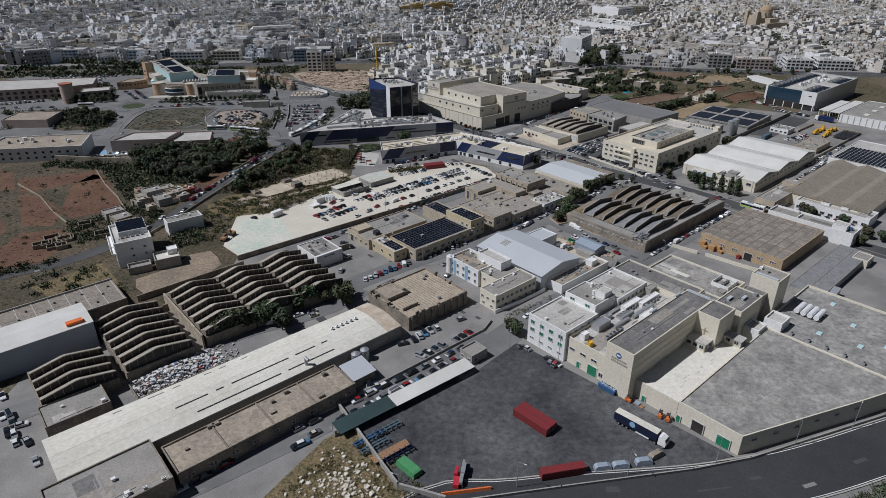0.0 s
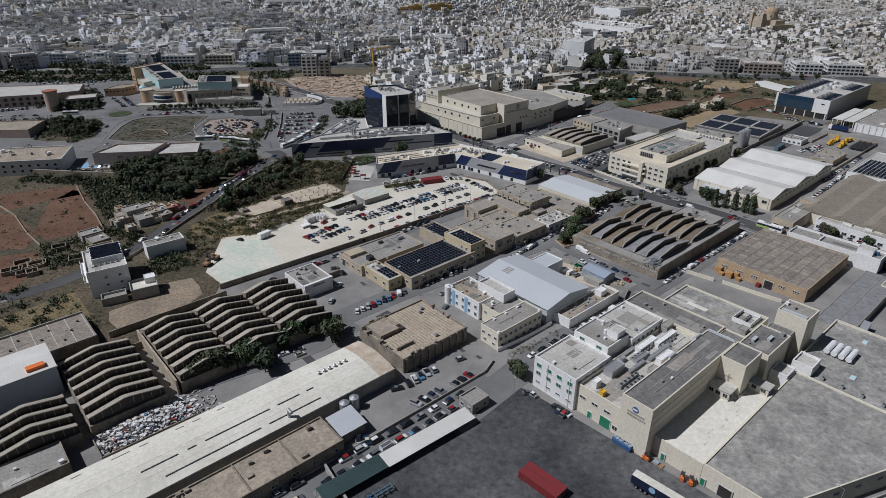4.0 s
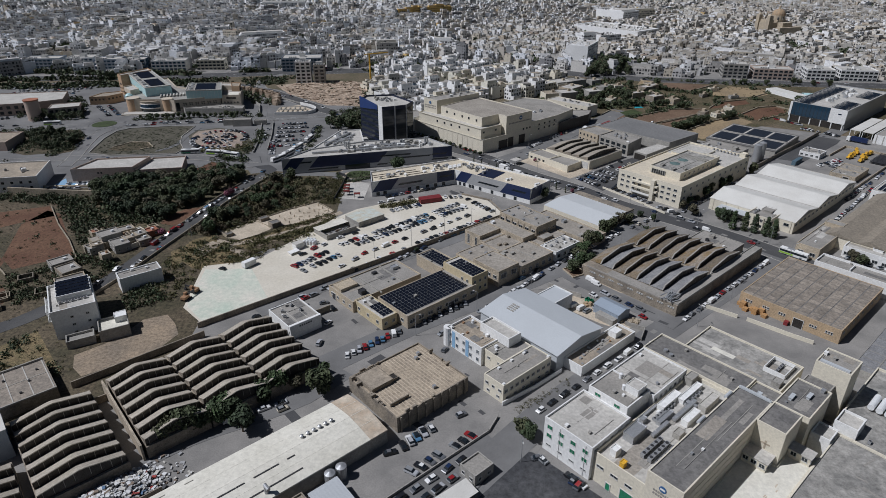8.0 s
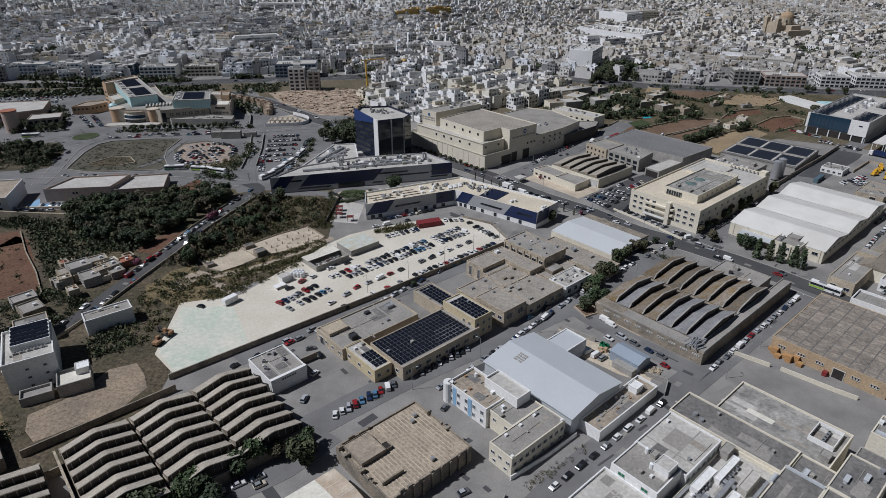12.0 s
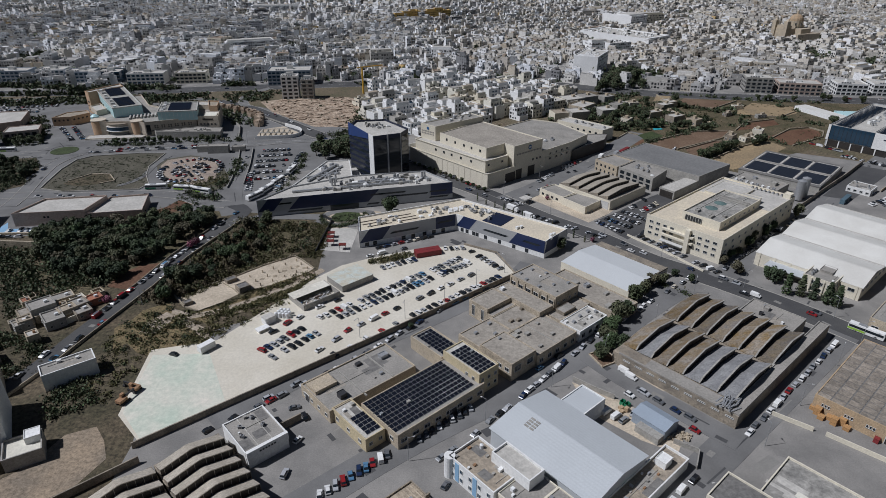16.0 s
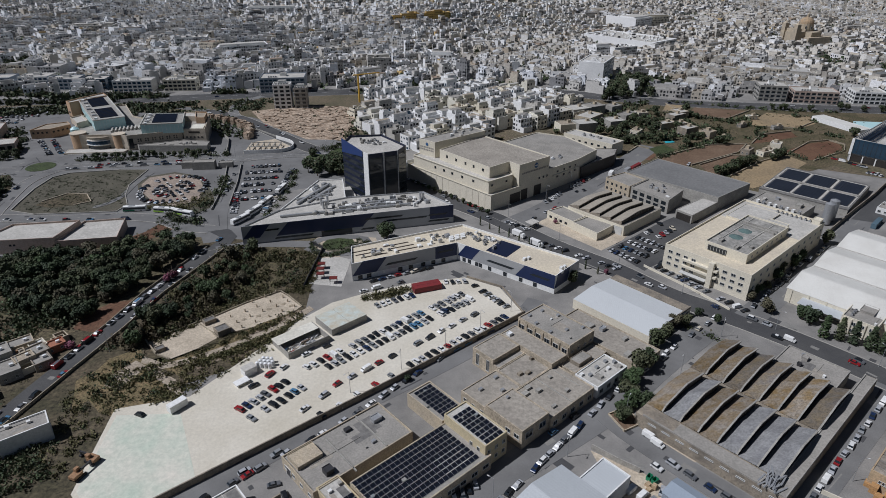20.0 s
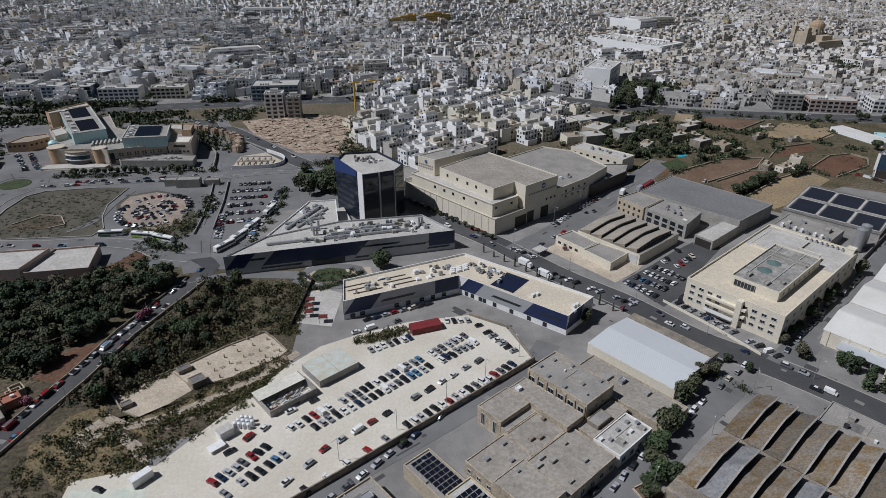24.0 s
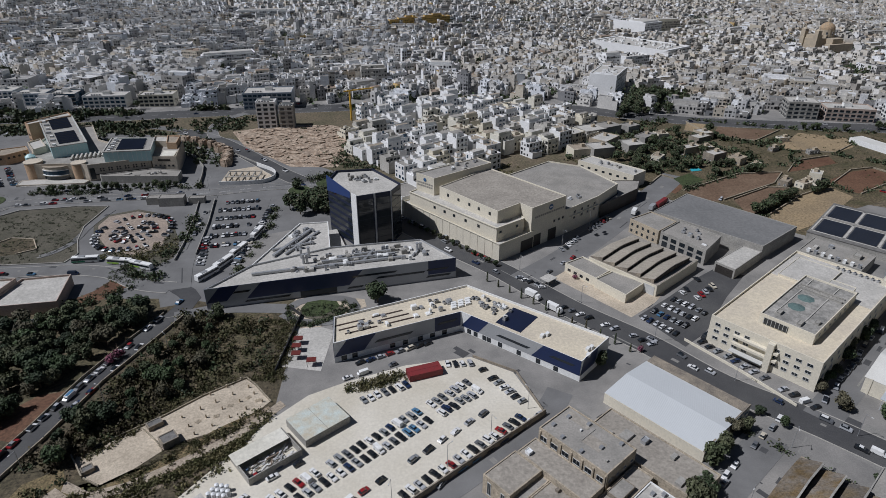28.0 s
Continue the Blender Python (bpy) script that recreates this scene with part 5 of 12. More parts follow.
def folded_tooth(u0, u1, vlow, vhigh, z, mat_top):
    """One north-light roof: hipped at its near end, rising to a fold near the middle, falling again; the high side's
    upright face is coloured as concrete in shade.
    """
    fold = u0 + (u1 - u0) * 0.53
    us = [u0, u0 + 0.9, fold, u1]
    lows = [z, z, z + 1.3, z + 0.1]
    highs = [z + 0.3, z + 2.6, z + 4.4, z + 2.6]
    vh = [vhigh + 0.4, vhigh, vhigh, vhigh]
    m = Mesh()
    for k in range(3):
        m.face([(us[k], vlow, lows[k]), (us[k], vh[k], highs[k]), (us[k + 1], vh[k + 1], highs[k + 1]), (us[k + 1], vlow, lows[k + 1])], 0)
        m.face([(us[k], vh[k], highs[k]), (us[k], vh[k] - 0.5, highs[k]), (us[k + 1], vh[k + 1] - 0.5, highs[k + 1]), (us[k + 1], vh[k + 1], highs[k + 1])], 2)
        m.face([(us[k], vh[k] - 0.5, highs[k]), (us[k], vh[k] - 0.5, highs[k] - 0.35), (us[k + 1], vh[k + 1] - 0.5, highs[k + 1] - 0.35), (us[k + 1], vh[k + 1] - 0.5, highs[k + 1])], 2)
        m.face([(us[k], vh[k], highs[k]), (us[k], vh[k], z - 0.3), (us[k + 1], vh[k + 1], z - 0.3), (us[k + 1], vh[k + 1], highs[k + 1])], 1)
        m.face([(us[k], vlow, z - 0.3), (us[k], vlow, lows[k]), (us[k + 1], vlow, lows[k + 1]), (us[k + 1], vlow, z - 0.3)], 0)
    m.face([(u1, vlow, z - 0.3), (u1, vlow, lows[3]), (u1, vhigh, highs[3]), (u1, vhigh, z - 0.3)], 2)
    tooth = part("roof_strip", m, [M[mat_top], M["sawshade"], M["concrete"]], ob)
    for k in range(8):
        f = (k + 0.7) / 8
        uu = u0 + (u1 - u0) * f
        hz = highs[1] + (highs[2] - highs[1]) * (uu - us[1]) / (fold - us[1]) if uu < fold else highs[2] + (highs[3] - highs[2]) * (uu - fold) / (u1 - fold)
        part("mullion", MULLION, None, tooth, at=pose(uu, vhigh - 0.03, z) @ Matrix.Diagonal((1, 1, max(0.5, hz - z - 0.3), 1)))


for u0, u1, tops in ((-22.8, 1.6, ("sawgold", "sawgrey", "sawgold", "sawgold", "sawgrey", "sawgrey", "sawgrey")), (4.4, 28.6, ("sawgold", "sawgold", "sawbrown", "sawbrown", "sawgold", "sawgold", "sawbrown"))):
    for i in range(7):
        folded_tooth(u0, u1, 24.2 - 5.87 * i - 0.1, 18.4 - 5.87 * i, 5.0, tops[i])
for s, lu, x, y in (("-u", 57, 0, 0),):
    windows(ob, s, 57, 41, 3.2, 9, 2.6, 0.5)
m = Mesh()
m.box(8, -18.8, 4.9, 72, 3.0, 0.5), m.box(-28.2, 1.5, 4.9, 0.5, 40.5, 0.45), m.box(-25.6, -3, 4.9, 4.6, 30, 0.2)
part("roof_edge", m, M["roofgrey"], ob)
m = Mesh()
m.box(37.5, -18.7, 0, 15, 3.8, 4.9)
part("side_store", m, M["oldstone"], ob)
m = Mesh()
for y in (-20.5, -17.2):
    m.box(8, y, 4.9, 72, 0.3, 0.9)
part("parapet", m, M["concrete"], ob)
m = Mesh()
for i in range(26):
    m.box(-25 + random.uniform(-2.6, 2.6), -15.5 + random.uniform(-3.4, 2), 5.3 + i * 0.05, random.uniform(3, 5.5), 0.4, 0.3, random.uniform(-20, 35))
part("scrap_pile", m, M["metal"], ob)
ob = block("sawtooth_annex", 126.5, 301.5, 13, 20, 5.0, wall="concrete", roof="roofgrey", label="low grey annex with a felt roof", par=0.4)
roof_box(ob, 2, 3, 5.0, 2, 2, 1.2, "roofgrey")
roof_box(ob, -3, 3, 5.0, 1.2, 1.2, 1.0, "darkmetal")

# orange limestone workshop
ob = thing("stone_workshop", 146.8, 256.5, GRID, "orange limestone workshop with a panelled concrete roof", "workshop")
part("wall", shell(45, 36.4, 5.6, 0.15), M["orange"], ob)
for i in range(15):
    for j in range(9):
        m = Mesh()
        m.box(0, 0, 5.3, 2.62, 3.62, 0.26 + 0.03 * ((i * 7 + j * 3) % 3))
        part("roof_panel", m, M["roofpanel"], ob, at=pose(-21 + 3 * i, -16 + 4 * j, 0))
m = Mesh()
m.box(0, 0, 5.2, 44, 35.4, 0.3)
part("roof", m, M["roofdark"], ob)
for k in (-14.5, -9, 2, 8, 14.5):
    for e in (-0.9, 0, 0.9):
        windows(ob, "-u", 45, 36.4, 2.6, 1, 0.7, 1.1, start=k + e, end=k + e, mull=0)
door(ob, "-u", 45, 36.4, -4, 3.4, 3.6, "sawdark", label="open dark doorway")
windows(ob, "-v", 45, 36.4, 3.6, 9, 1.6, 0.7)
ob = block("workshop_office", 176.0, 268.5, 10, 38, 6.0, wall="white", roof="roofgrey", label="white flat-roofed office behind the workshop", category="office", par=0.9)
windows(ob, "-v", 10, 38, 2.5, 2, 1.5, 1.3)
roof_box(ob, 0, -12, 6.0, 5, 6, 2.4, "white", "stair_head", roof="rooflight")
roof_box(ob, 0, 6, 6.0, 6, 0.4, 1.0, "white", "parapet", cap=False)
m = Mesh()
m.tube(1, -16, 6.0, 0.8, 1.4, 10)
part("water_tank", m, M["blue"], ob)
ob = thing("blue_roof_shed", 161.5, 225.5, GRID, "long low shed with a faded blue-grey roof", "shed")
m = Mesh()
m.box(0, 0, 0, 56, 12.5, 3.2, mtop=1)
part("wall", m, [M["concrete"], M["sawgrey"]], ob)
m = Mesh()
for s in (-6, 0, 6):
    m.box(0, s, 3.2, 55.5, 0.3, 0.16)
for i in range(10):
    m.box(-25 + 5.5 * i, 0, 3.2, 0.2, 11, 0.1)
part("roof_batten", m, M["roofgrey"], ob)
ob = block("sand_kiosk", 181, 236, 8, 6, 3.4, wall="cream", roof="roofgrey", label="small cream kiosk beside the hall", par=0.3)
windows(ob, "-v", 8, 6, 1.2, 2, 1.2, 1.1)
ob = thing("lorry_trailer", 150.5, 205, GRID + 4, "parked grey box trailer", "trailer")
m = Mesh()
m.box(0, 0, 1.1, 12, 2.5, 2.7)
part("box", m, M["silverclad"], ob)
m = Mesh()
for s in (-4.5, -3.2, 4):
    for e in (-1, 1):
        m.lying(s, e * 1.0, 0.5, 0.5, 0.3, 90, 12)
m.box(0, 0, 0.7, 11.6, 0.9, 0.4)
part("running_gear", m, M["rubber"], ob)
for i in range(3):
    ob = thing("storage_tank", 143.0 + 3.0 * i, 197.2 + 0.9 * i, GRID + 52, "white cylindrical gas tank lying on saddles", "tank", "white tanks in a row")
    m = Mesh()
    m.lying(0, 0, 2.0, 1.25, 7.6, 0, 18)
    part("drum", m, M["tankwhite"], ob)
    for s in (-2.6, 2.6):
        m = Mesh()
        m.box(s, 0, 0, 0.5, 2.2, 1.2)
        part("saddle", m, M["concrete"], ob)

# white-roofed industrial hall with three gables
ob = thing("triple_hall", *grid(382.0, 147.0), GRID, "large industrial hall with three white gabled roofs", "warehouse")
m = Mesh()
m.box(0, 0, 0, 84, 43, 6.2)
part("wall", m, M["cream"], ob)
for k in range(3):
    x = -28 + 28 * k
    m = Mesh()
    prof = [(-14.1, 6.2), (-0.6, 8.9), (0.6, 8.9), (14.1, 6.2)]
    for (x1, z1), (x2, z2) in zip(prof, prof[1:]):
        m.face([(x + x1, -21.9, z1), (x + x2, -21.9, z2), (x + x2, 21.9, z2), (x + x1, 21.9, z1)])
        for y in (-21.9, 21.9):
            m.face([(x + x1, y, z1 - 0.35), (x + x2, y, z2 - 0.35), (x + x2, y, z2), (x + x1, y, z1)])
    part("roof", m, M["fabric"], ob)
    for y in (-21.52, 21.52):
        m = Mesh()
        m.face([(x + p, y, z - 0.1) for p, z in prof])
        part("gable", m, M["concrete"], ob)
    m = Mesh()
    m.box(x + 14, 0, 6.1, 0.7, 43, 0.35)
    part("valley_gutter", m, M["rooflight"], ob)
for k in range(7):
    m = Mesh()
    m.box(-42.1, -20 + 6.6 * k, 0, 0.3, 0.6, 6.4)
    part("pilaster", m, M["cream"], ob)
windows(ob, "-u", 84, 43, 3.2, 4, 2.6, 1.6, start=-18, end=2)
windows(ob, "-v", 84, 43, 3.8, 16, 2.6, 1.2)
m = Mesh()
m.box(-45, 6, 4.4, 6.5, 18, 0.25)
for k in range(4):
    m.box(-47.8, -2 + 5.4 * k, 0, 0.2, 0.2, 4.4)
part("canopy", m, M["sheetwhite"], ob)
ob = block("stone_office", 163.0, 331.0, 16, 12, 6.6, wall="cream", roof="roofgrey", label="two-storey cream office behind cypress trees", category="office", par=0.5)
for k in range(5):
    m = Mesh()
    m.box(-8.2, -5 + 2.5 * k, 0, 0.7, 0.5, 6.6)
    part("fin", m, M["cream"], ob)
for z in (1.2, 4.2):
    windows(ob, "-u", 16, 12, z, 4, 1.4, 1.5)
    windows(ob, "-v", 16, 12, z, 5, 1.3, 1.4)
roof_box(ob, 3, 0, 6.6, 6, 5, 0.9, "roofgrey", "roof_unit")
for i in range(3):
    ac_unit(ob, -5 + 2 * i, 3.5, 6.6, 0, 0.8)

# cream office block
ob = block("office_block", 143.1, 391.6, 78.3, 39, 11.5, wall="cream", roof="roofcream", label="cream three-storey office and factory block", category="office", par=0.9)
for z in (8.8, 5.9, 2.9):
    windows(ob, "-u", 78.3, 39, z, 4, 2.0, 1.3, start=5.5, end=16.5)
    windows(ob, "-u", 78.3, 39, z, 4, 2.0, 1.3, start=-16, end=-5)
windows(ob, "-v", 78.3, 39, 8.4, 12, 1.6, 1.4)
windows(ob, "-v", 78.3, 39, 4.6, 10, 1.6, 1.4)
m = Mesh()
for z in (4.9, 8.0):
    m.box(-39.9, 2, z, 1.6, 16, 0.9)
part("balcony", m, M["cream"], ob)
m = Mesh()
m.box(-40, -3.2, 0, 2.0, 2.2, 11.9)
part("stair_tower", m, M["cream"], ob)
m = Mesh()
m.box(-40.5, 4, 2.4, 2.4, 12, 0.3)
part("canopy", m, M["frame"], ob)
pent = part("penthouse", shell(42, 19, 15.2, 0.7, z=11.5), M["cream"], ob, at=pose(-9, -3.2, 0))
part("penthouse_roof", slab(42, 19, 15.2), M["streakroof"], pent)
for y, w_ in ((-3.5, 0.35), (6.2, 0.35)):
    m = Mesh()
    m.box(2, y, 15.2, 36, w_, 0.3)
    part("roof_kerb", m, M["rooflight"], pent)
windows(pent, "-v", 42, 19, 13.0, 7, 1.3, 1.1, start=-16, end=14)
m = Mesh()
m.box(-21.1, 3.5, 12.2, 0.3, 8.5, 2.4)
part("glazing", m, M["glass"], pent)
m = Mesh()
for k in range(7):
    m.box(-21.3, -0.5 + 1.35 * k, 12.2, 0.15, 0.12, 2.5)
part("glazing_bar", m, M["frame"], pent)
for x in (-6, 3):
    m = Mesh()
    m.tube(x, 2.5, 15.2, 3.1, 0.8, 8, 0.3)
    part("skylight", m, M["skyglass"], pent)
for x, y, a, b, c in ((-15, 5, 3, 1.6, 0.9), (-17, -3, 3.4, 1.4, 0.9), (-12, -7, 2.2, 1.4, 0.8), (9, 0, 1, 16, 0.7), (12, 0, 0.6, 16, 0.5)):
    roof_box(pent, x, y, 15.2, a, b, c, "concrete")
m = Mesh()
m.box(24.6, 0, 11.48, 27, 37.6, 0.12)
part("roof_screed", m, M["rooflight"], ob)
roof_box(ob, 22, 7.5, 11.5, 22, 17, 0.9, "cream", "roof_deck", roof="rooflight")
roof_box(ob, 14, -6, 11.5, 10, 9, 2.6, "cream", "stair_head", roof="rooflight")
for i in range(8):
    ac_unit(ob, 36, -14 + 2.2 * i, 11.5, 0, 0.9)
roof_box(ob, 36.5, -17, 11.5, 4, 3.5, 2.4, "cream", "stair_head")
m = Mesh()
m.lying(0, 0, 0, 1.0, 0.08, 0, 18)
part("sign_disc", m, M["blue"], ob, at=pose(-30, 19.6, 9.5, 0, 0, 90))

# silver-roofed hall
ob = thing("silver_hall", 76.3, 343.0, GRID, "low hall with a pale silver sheet roof", "warehouse")
m = Mesh()
m.box(0, 0, 0, 30, 35, 4.0)
part("wall", m, M["cream"], ob)
gm = gable_roof(ob, -2.2, 0, 25, 35, 4.1, 1.3, "silver", "v", over=0.2)
part("gable", gm, M["cream"], ob)
m = Mesh()
m.box(12.7, 0, 4.0, 4.4, 34.6, 0.5), m.box(0, -17.3, 4.0, 30, 0.5, 0.8)
part("parapet", m, M["oldstone"], ob)
windows(ob, "-v", 30, 35, 2.2, 6, 2.2, 1.0)

# buildings between the two streets
ob = block("solar_workshop", -5.6, 256.0, 35.5, 18.5, 5.3, wall="stone", roof="roofgrey", label="limestone workshop covered in solar panels", category="workshop", par=0.35)
panels(ob, -1.5, 0.6, 20, 9, 1.62, 1.85, 5.3, 1.5, 1.35)
windows(ob, "-v", 35.5, 18.5, 2.0, 8, 2.4, 1.5, glass="glass")
windows(ob, "-u", 35.5, 18.5, 2.0, 3, 1.6, 1.4)
door(ob, "-v", 35.5, 18.5, 4, 3, 3.2, "darkmetal")
ob = block("yellow_workshop", -25.4, 245.4, 7.0, 18, 4.6, wall="yellowstone", roof="rooflight", label="small yellow stone workshop with solar panels on its roof", category="workshop", par=0.4)
panels(ob, 0.6, -3, 3, 5, 1.62, 1.85, 4.6, 1.5, 1.35)
windows(ob, "-u", 7, 18, 1.8, 3, 1.5, 1.4)
windows(ob, "-v", 7, 18, 1.8, 2, 1.3, 1.3)
ob = block("yellow_office", 9.6, 270.4, 9.0, 17.5, 8.4, wall="yellowstone", roof="rooflight", label="yellow two-storey office with solar panels", category="office", par=0.4)
panels(ob, 0, -1, 4, 8, 1.75, 1.85, 8.4, 1.6, 1.35)
for z in (1.8, 5.2):
    windows(ob, "-v", 9, 17.5, z, 3, 1.2, 1.4)
    windows(ob, "-u", 9, 17.5, z, 2, 1.2, 1.4, start=-6, end=-3)
ob = block("rear_workshop", -2.2, 284.0, 9.5, 17, 5.0, wall="stone", roof="roofgrey", label="low workshop with solar panels", category="workshop", par=0.4)
panels(ob, 0.4, 0, 4, 8, 1.75, 1.85, 5.0, 1.6, 1.35)
ob = block("low_workshop", -27.4, 266.0, 34, 17.2, 4.4, wall="stone", roof="roofgrey", label="long low limestone workshop with patched grey roofs", category="workshop", par=0.5)
for x, y, a, b, c, mm in ((-12, 4, 8, 6, 1.2, "stone"), (-4, -2, 0.4, 16, 0.5, "concrete"), (8, 0, 0.4, 16, 0.5, "concrete"), (3, 5, 2, 1.4, 0.9, "darkmetal"), (12, 3, 3, 2.2, 1.2, "metal"), (-10, -5, 2.4, 2.4, 1.6, "darkmetal"), (6, -4, 1.3, 1.0, 0.8, "metal")):
    roof_box(ob, x, y, 4.4, a, b, c, mm, cap=c > 1.1)
windows(ob, "-u", 34, 17.2, 1.6, 4, 1.4, 1.3)
door(ob, "-u", 34, 17.2, 5, 2.4, 3.0, "darkmetal")
ob = gblock("raised_workshop", 195.2, 207.5, 185.4, 200.6, 7.0, wall="agedstone", roof="roofmid", label="stone workshop with a flat grey roof", category="workshop", par=0.25)
windows(ob, "-v", 12.3, 15.2, 3.2, 2, 3.2, 2.4)
windows(ob, "-u", 12.3, 15.2, 3.2, 2, 2.0, 1.6, start=-5.5, end=-2)
roof_box(ob, 1.5, 5.5, 7.0, 1.0, 0.8, 0.7, "metal", cap=False)
ob = gblock("flat_workshop", 195.8, 212.0, 200.7, 212.2, 5.0, wall="agedstone", roof="roofmid", label="flat-roofed stone workshop beside the lane", category="workshop", par=0.3)
for x, y in ((-3, 2), (2, -3), (5, 3)):
    roof_box(ob, x, y, 5.0, 1.4, 1.0, 0.8, "metal", cap=False)
windows(ob, "-u", 16.2, 11.5, 2.0, 3, 1.4, 1.4)
ob = gblock("flat_workshop", 207.6, 229.4, 184.6, 200.6, 5.0, wall="agedstone", roof="roofmid", label="flat-roofed stone workshop with vents", category="workshop", par=0.3)
windows(ob, "-v", 21.8, 16, 1.4, 5, 2.0, 1.8)
for x, y, a, b, c in ((-4, 3, 2, 1.4, 0.9), (3, -3, 1.6, 1.2, 0.8), (4, 5, 1.2, 1.2, 0.7), (-6, -5, 1.8, 1.0, 0.7), (0, 0, 0.3, 15, 0.3), (-8.5, 4.8, 2.6, 1.8, 0.8), (-5.6, 6.2, 2.2, 1.6, 0.8), (8, 2, 0.25, 12, 0.25)):
    roof_box(ob, x, y, 5.0, a, b, c, "concrete", cap=False)
ob = gblock("flat_workshop", 212.1, 230.6, 200.7, 211.8, 5.0, wall="agedstone", roof="roofmid", label="low flat-roofed stone workshop between higher ones", category="workshop", par=0.25)
for x, y, a, b, c in ((-5, -1, 1.8, 1.2, 0.9), (-2.5, -2.4, 1.8, 1.2, 0.9), (4, 2, 1.0, 1.0, 1.0)):
    roof_box(ob, x, y, 5.0, a, b, c, "oldstone", cap=False)
ob = gblock("corner_workshop", 213.0, 226.2, 214.6, 224.6, 7.0, wall="agedstone", roof="roofmid", label="stone workshop with a plain grey roof", category="workshop", par=0.25)
windows(ob, "-u", 13.2, 10.0, 1.2, 2, 1.4, 4.6)
ob = gblock("corner_workshop", 226.3, 234.4, 199.9, 224.0, 7.0, wall="agedstone", roof="roofmid", label="long stone workshop beside the taller one", category="workshop", par=0.25)
roof_box(ob, -2, 9.4, 7.0, 1.6, 1.6, 0.9, "tankwhite")
ob = gblock("low_workshop", 213.0, 226.2, 211.9, 214.5, 5.2, wall="agedstone", roof="roofgrey", label="narrow low bay between two workshops", category="workshop", par=0.2)
ob = gblock("tall_workshop", 236.2, 250.4, 200.4, 224.4, 9.4, wall="agedstone", roof="roofgrey", label="two-storey stone workshop with buttressed walls", category="workshop", par=0.4)
for k in range(7):
    m = Mesh()
    m.box(-7.25, -11.4 + 3.8 * k, 0, 0.4, 0.6, 9.0)
    part("buttress", m, M["agedstone"], ob)
windows(ob, "-u", 14.2, 24.0, 5.6, 6, 2.4, 1.9)
windows(ob, "-v", 14.2, 24.0, 6.0, 4, 1.2, 0.9)
for x, y in ((-5, 5), (5, 3), (0, -5), (5.5, -8), (-5.4, -2), (3, 9), (-3, 10)):
    roof_box(ob, x, y, 9.4, 1.3, 1.0, 0.7, "metal", cap=False)
ob = gblock("street_garage", 230.7, 247.6, 184.0, 193.4, 4.4, wall="white", roof="rooflight", label="small white garage with a pale roof", category="garage", par=0.35)
windows(ob, "-v", 16.9, 9.4, 1.4, 4, 2.0, 1.8)
for x, y, mm in ((-5, 1, "metal"), (-3, -2, "concrete"), (0, 2, "metal"), (2.5, -1, "white"), (5, 2, "metal"), (6.4, -3, "concrete"), (-7, 3, "white")):
    roof_box(ob, x, y, 4.4, 1.3, 1.0, 0.8, mm, cap=False)
ob = gblock("lane_workshop", 230.7, 249.4, 193.5, 199.8, 4.6, wall="agedstone", roof="roofmid", label="low stone workshop along the street", category="workshop", par=0.3)
roof_box(ob, -2, 0, 4.6, 7, 4, 1.4, "oldstone", "roof_store", roof="roofgrey")
ob = gblock("silver_annex", 250.6, 264.4, 181.4, 218.0, 4.4, wall="agedstone", roof="roofmid", label="flat-roofed annex of the silver hall", par=0.4)
roof_box(ob, 2, 3, 4.4, 2.4, 1.6, 1.2, "metal")
for x, y, a, b in ((-3, 12, 1.8, 1.4), (0, 8, 4, 3), (3, -6, 2.4, 1.4), (-4, -12, 3, 2), (2, -15, 1.6, 1.2)):
    roof_box(ob, x, y, 4.4, a, b, 0.9, "concrete", cap=False)
windows(ob, "-v", 13.8, 36.6, 1.4, 3, 1.8, 1.6)

# white villa, white shed, grey roof, ruin
ob = gblock("white_villa", 152.6, 164.0, 152.4, 169.6, 6.7, wall="white", roof="rooftan", label="white two-storey office with light blue strips and tan terrace", category="office", par=0.8)
VU, VV = 11.4, 17.2
for z in (1.2, 4.3):
    windows(ob, "-u", VU, VV, z, 5, 1.2, 1.5, glass="glassblue")
    windows(ob, "-v", VU, VV, z, 2, 1.3, 1.4)
for y in (-1.7, 5.2):
    m = Mesh()
    m.box(-VU / 2 - 0.06, y, 0.3, 0.12, 1.5, 6.6)
    part("blue_strip", m, M["bluelight"], ob, "light blue wall strip")
m = Mesh()
m.tube(-VU / 2 + 0.2, VV / 2 - 0.2, 0, 1.6, 7.5, 16)
part("corner_drum", m, M["white"], ob)
for k in range(6):
    roof_box(ob, -4 + 1.6 * k, 7.2 - (k % 3) * 5.5, 6.7, 0.9, 0.7, 0.5, "rust" if k % 2 else "concrete", "roof_clutter", cap=False)
st = part("stair_room", shell(6.0, 13.6, 9.6, 0.7, z=6.7), M["white"], ob, at=pose(5.0, -7.0, 0))
part("stair_roof", slab(6.0, 13.6, 9.6), M["rooflight"], st)
m = Mesh()
m.tube(3.4, 5.0, 6.7, 0.55, 1.3, 10), m.tube(3.4, 5.0, 8.0, 0.55, 0.2, 10, 0.1)
part("water_tank", m, M["tankwhite"], ob)
ob = thing("white_shed", 35.5, 234.0, GRID, "white sheet-metal shed with a wide low gable", "shed")
m = Mesh()
m.box(0, 0, 0, 24.5, 36, 6.6)
part("wall", m, M["sheetwhite"], ob)
gm = gable_roof(ob, 0, 0, 24.5, 36, 6.7, 2.3, "sheetwhite", "v", over=0.5)
part("gable", gm, M["sheetwhite"], ob)
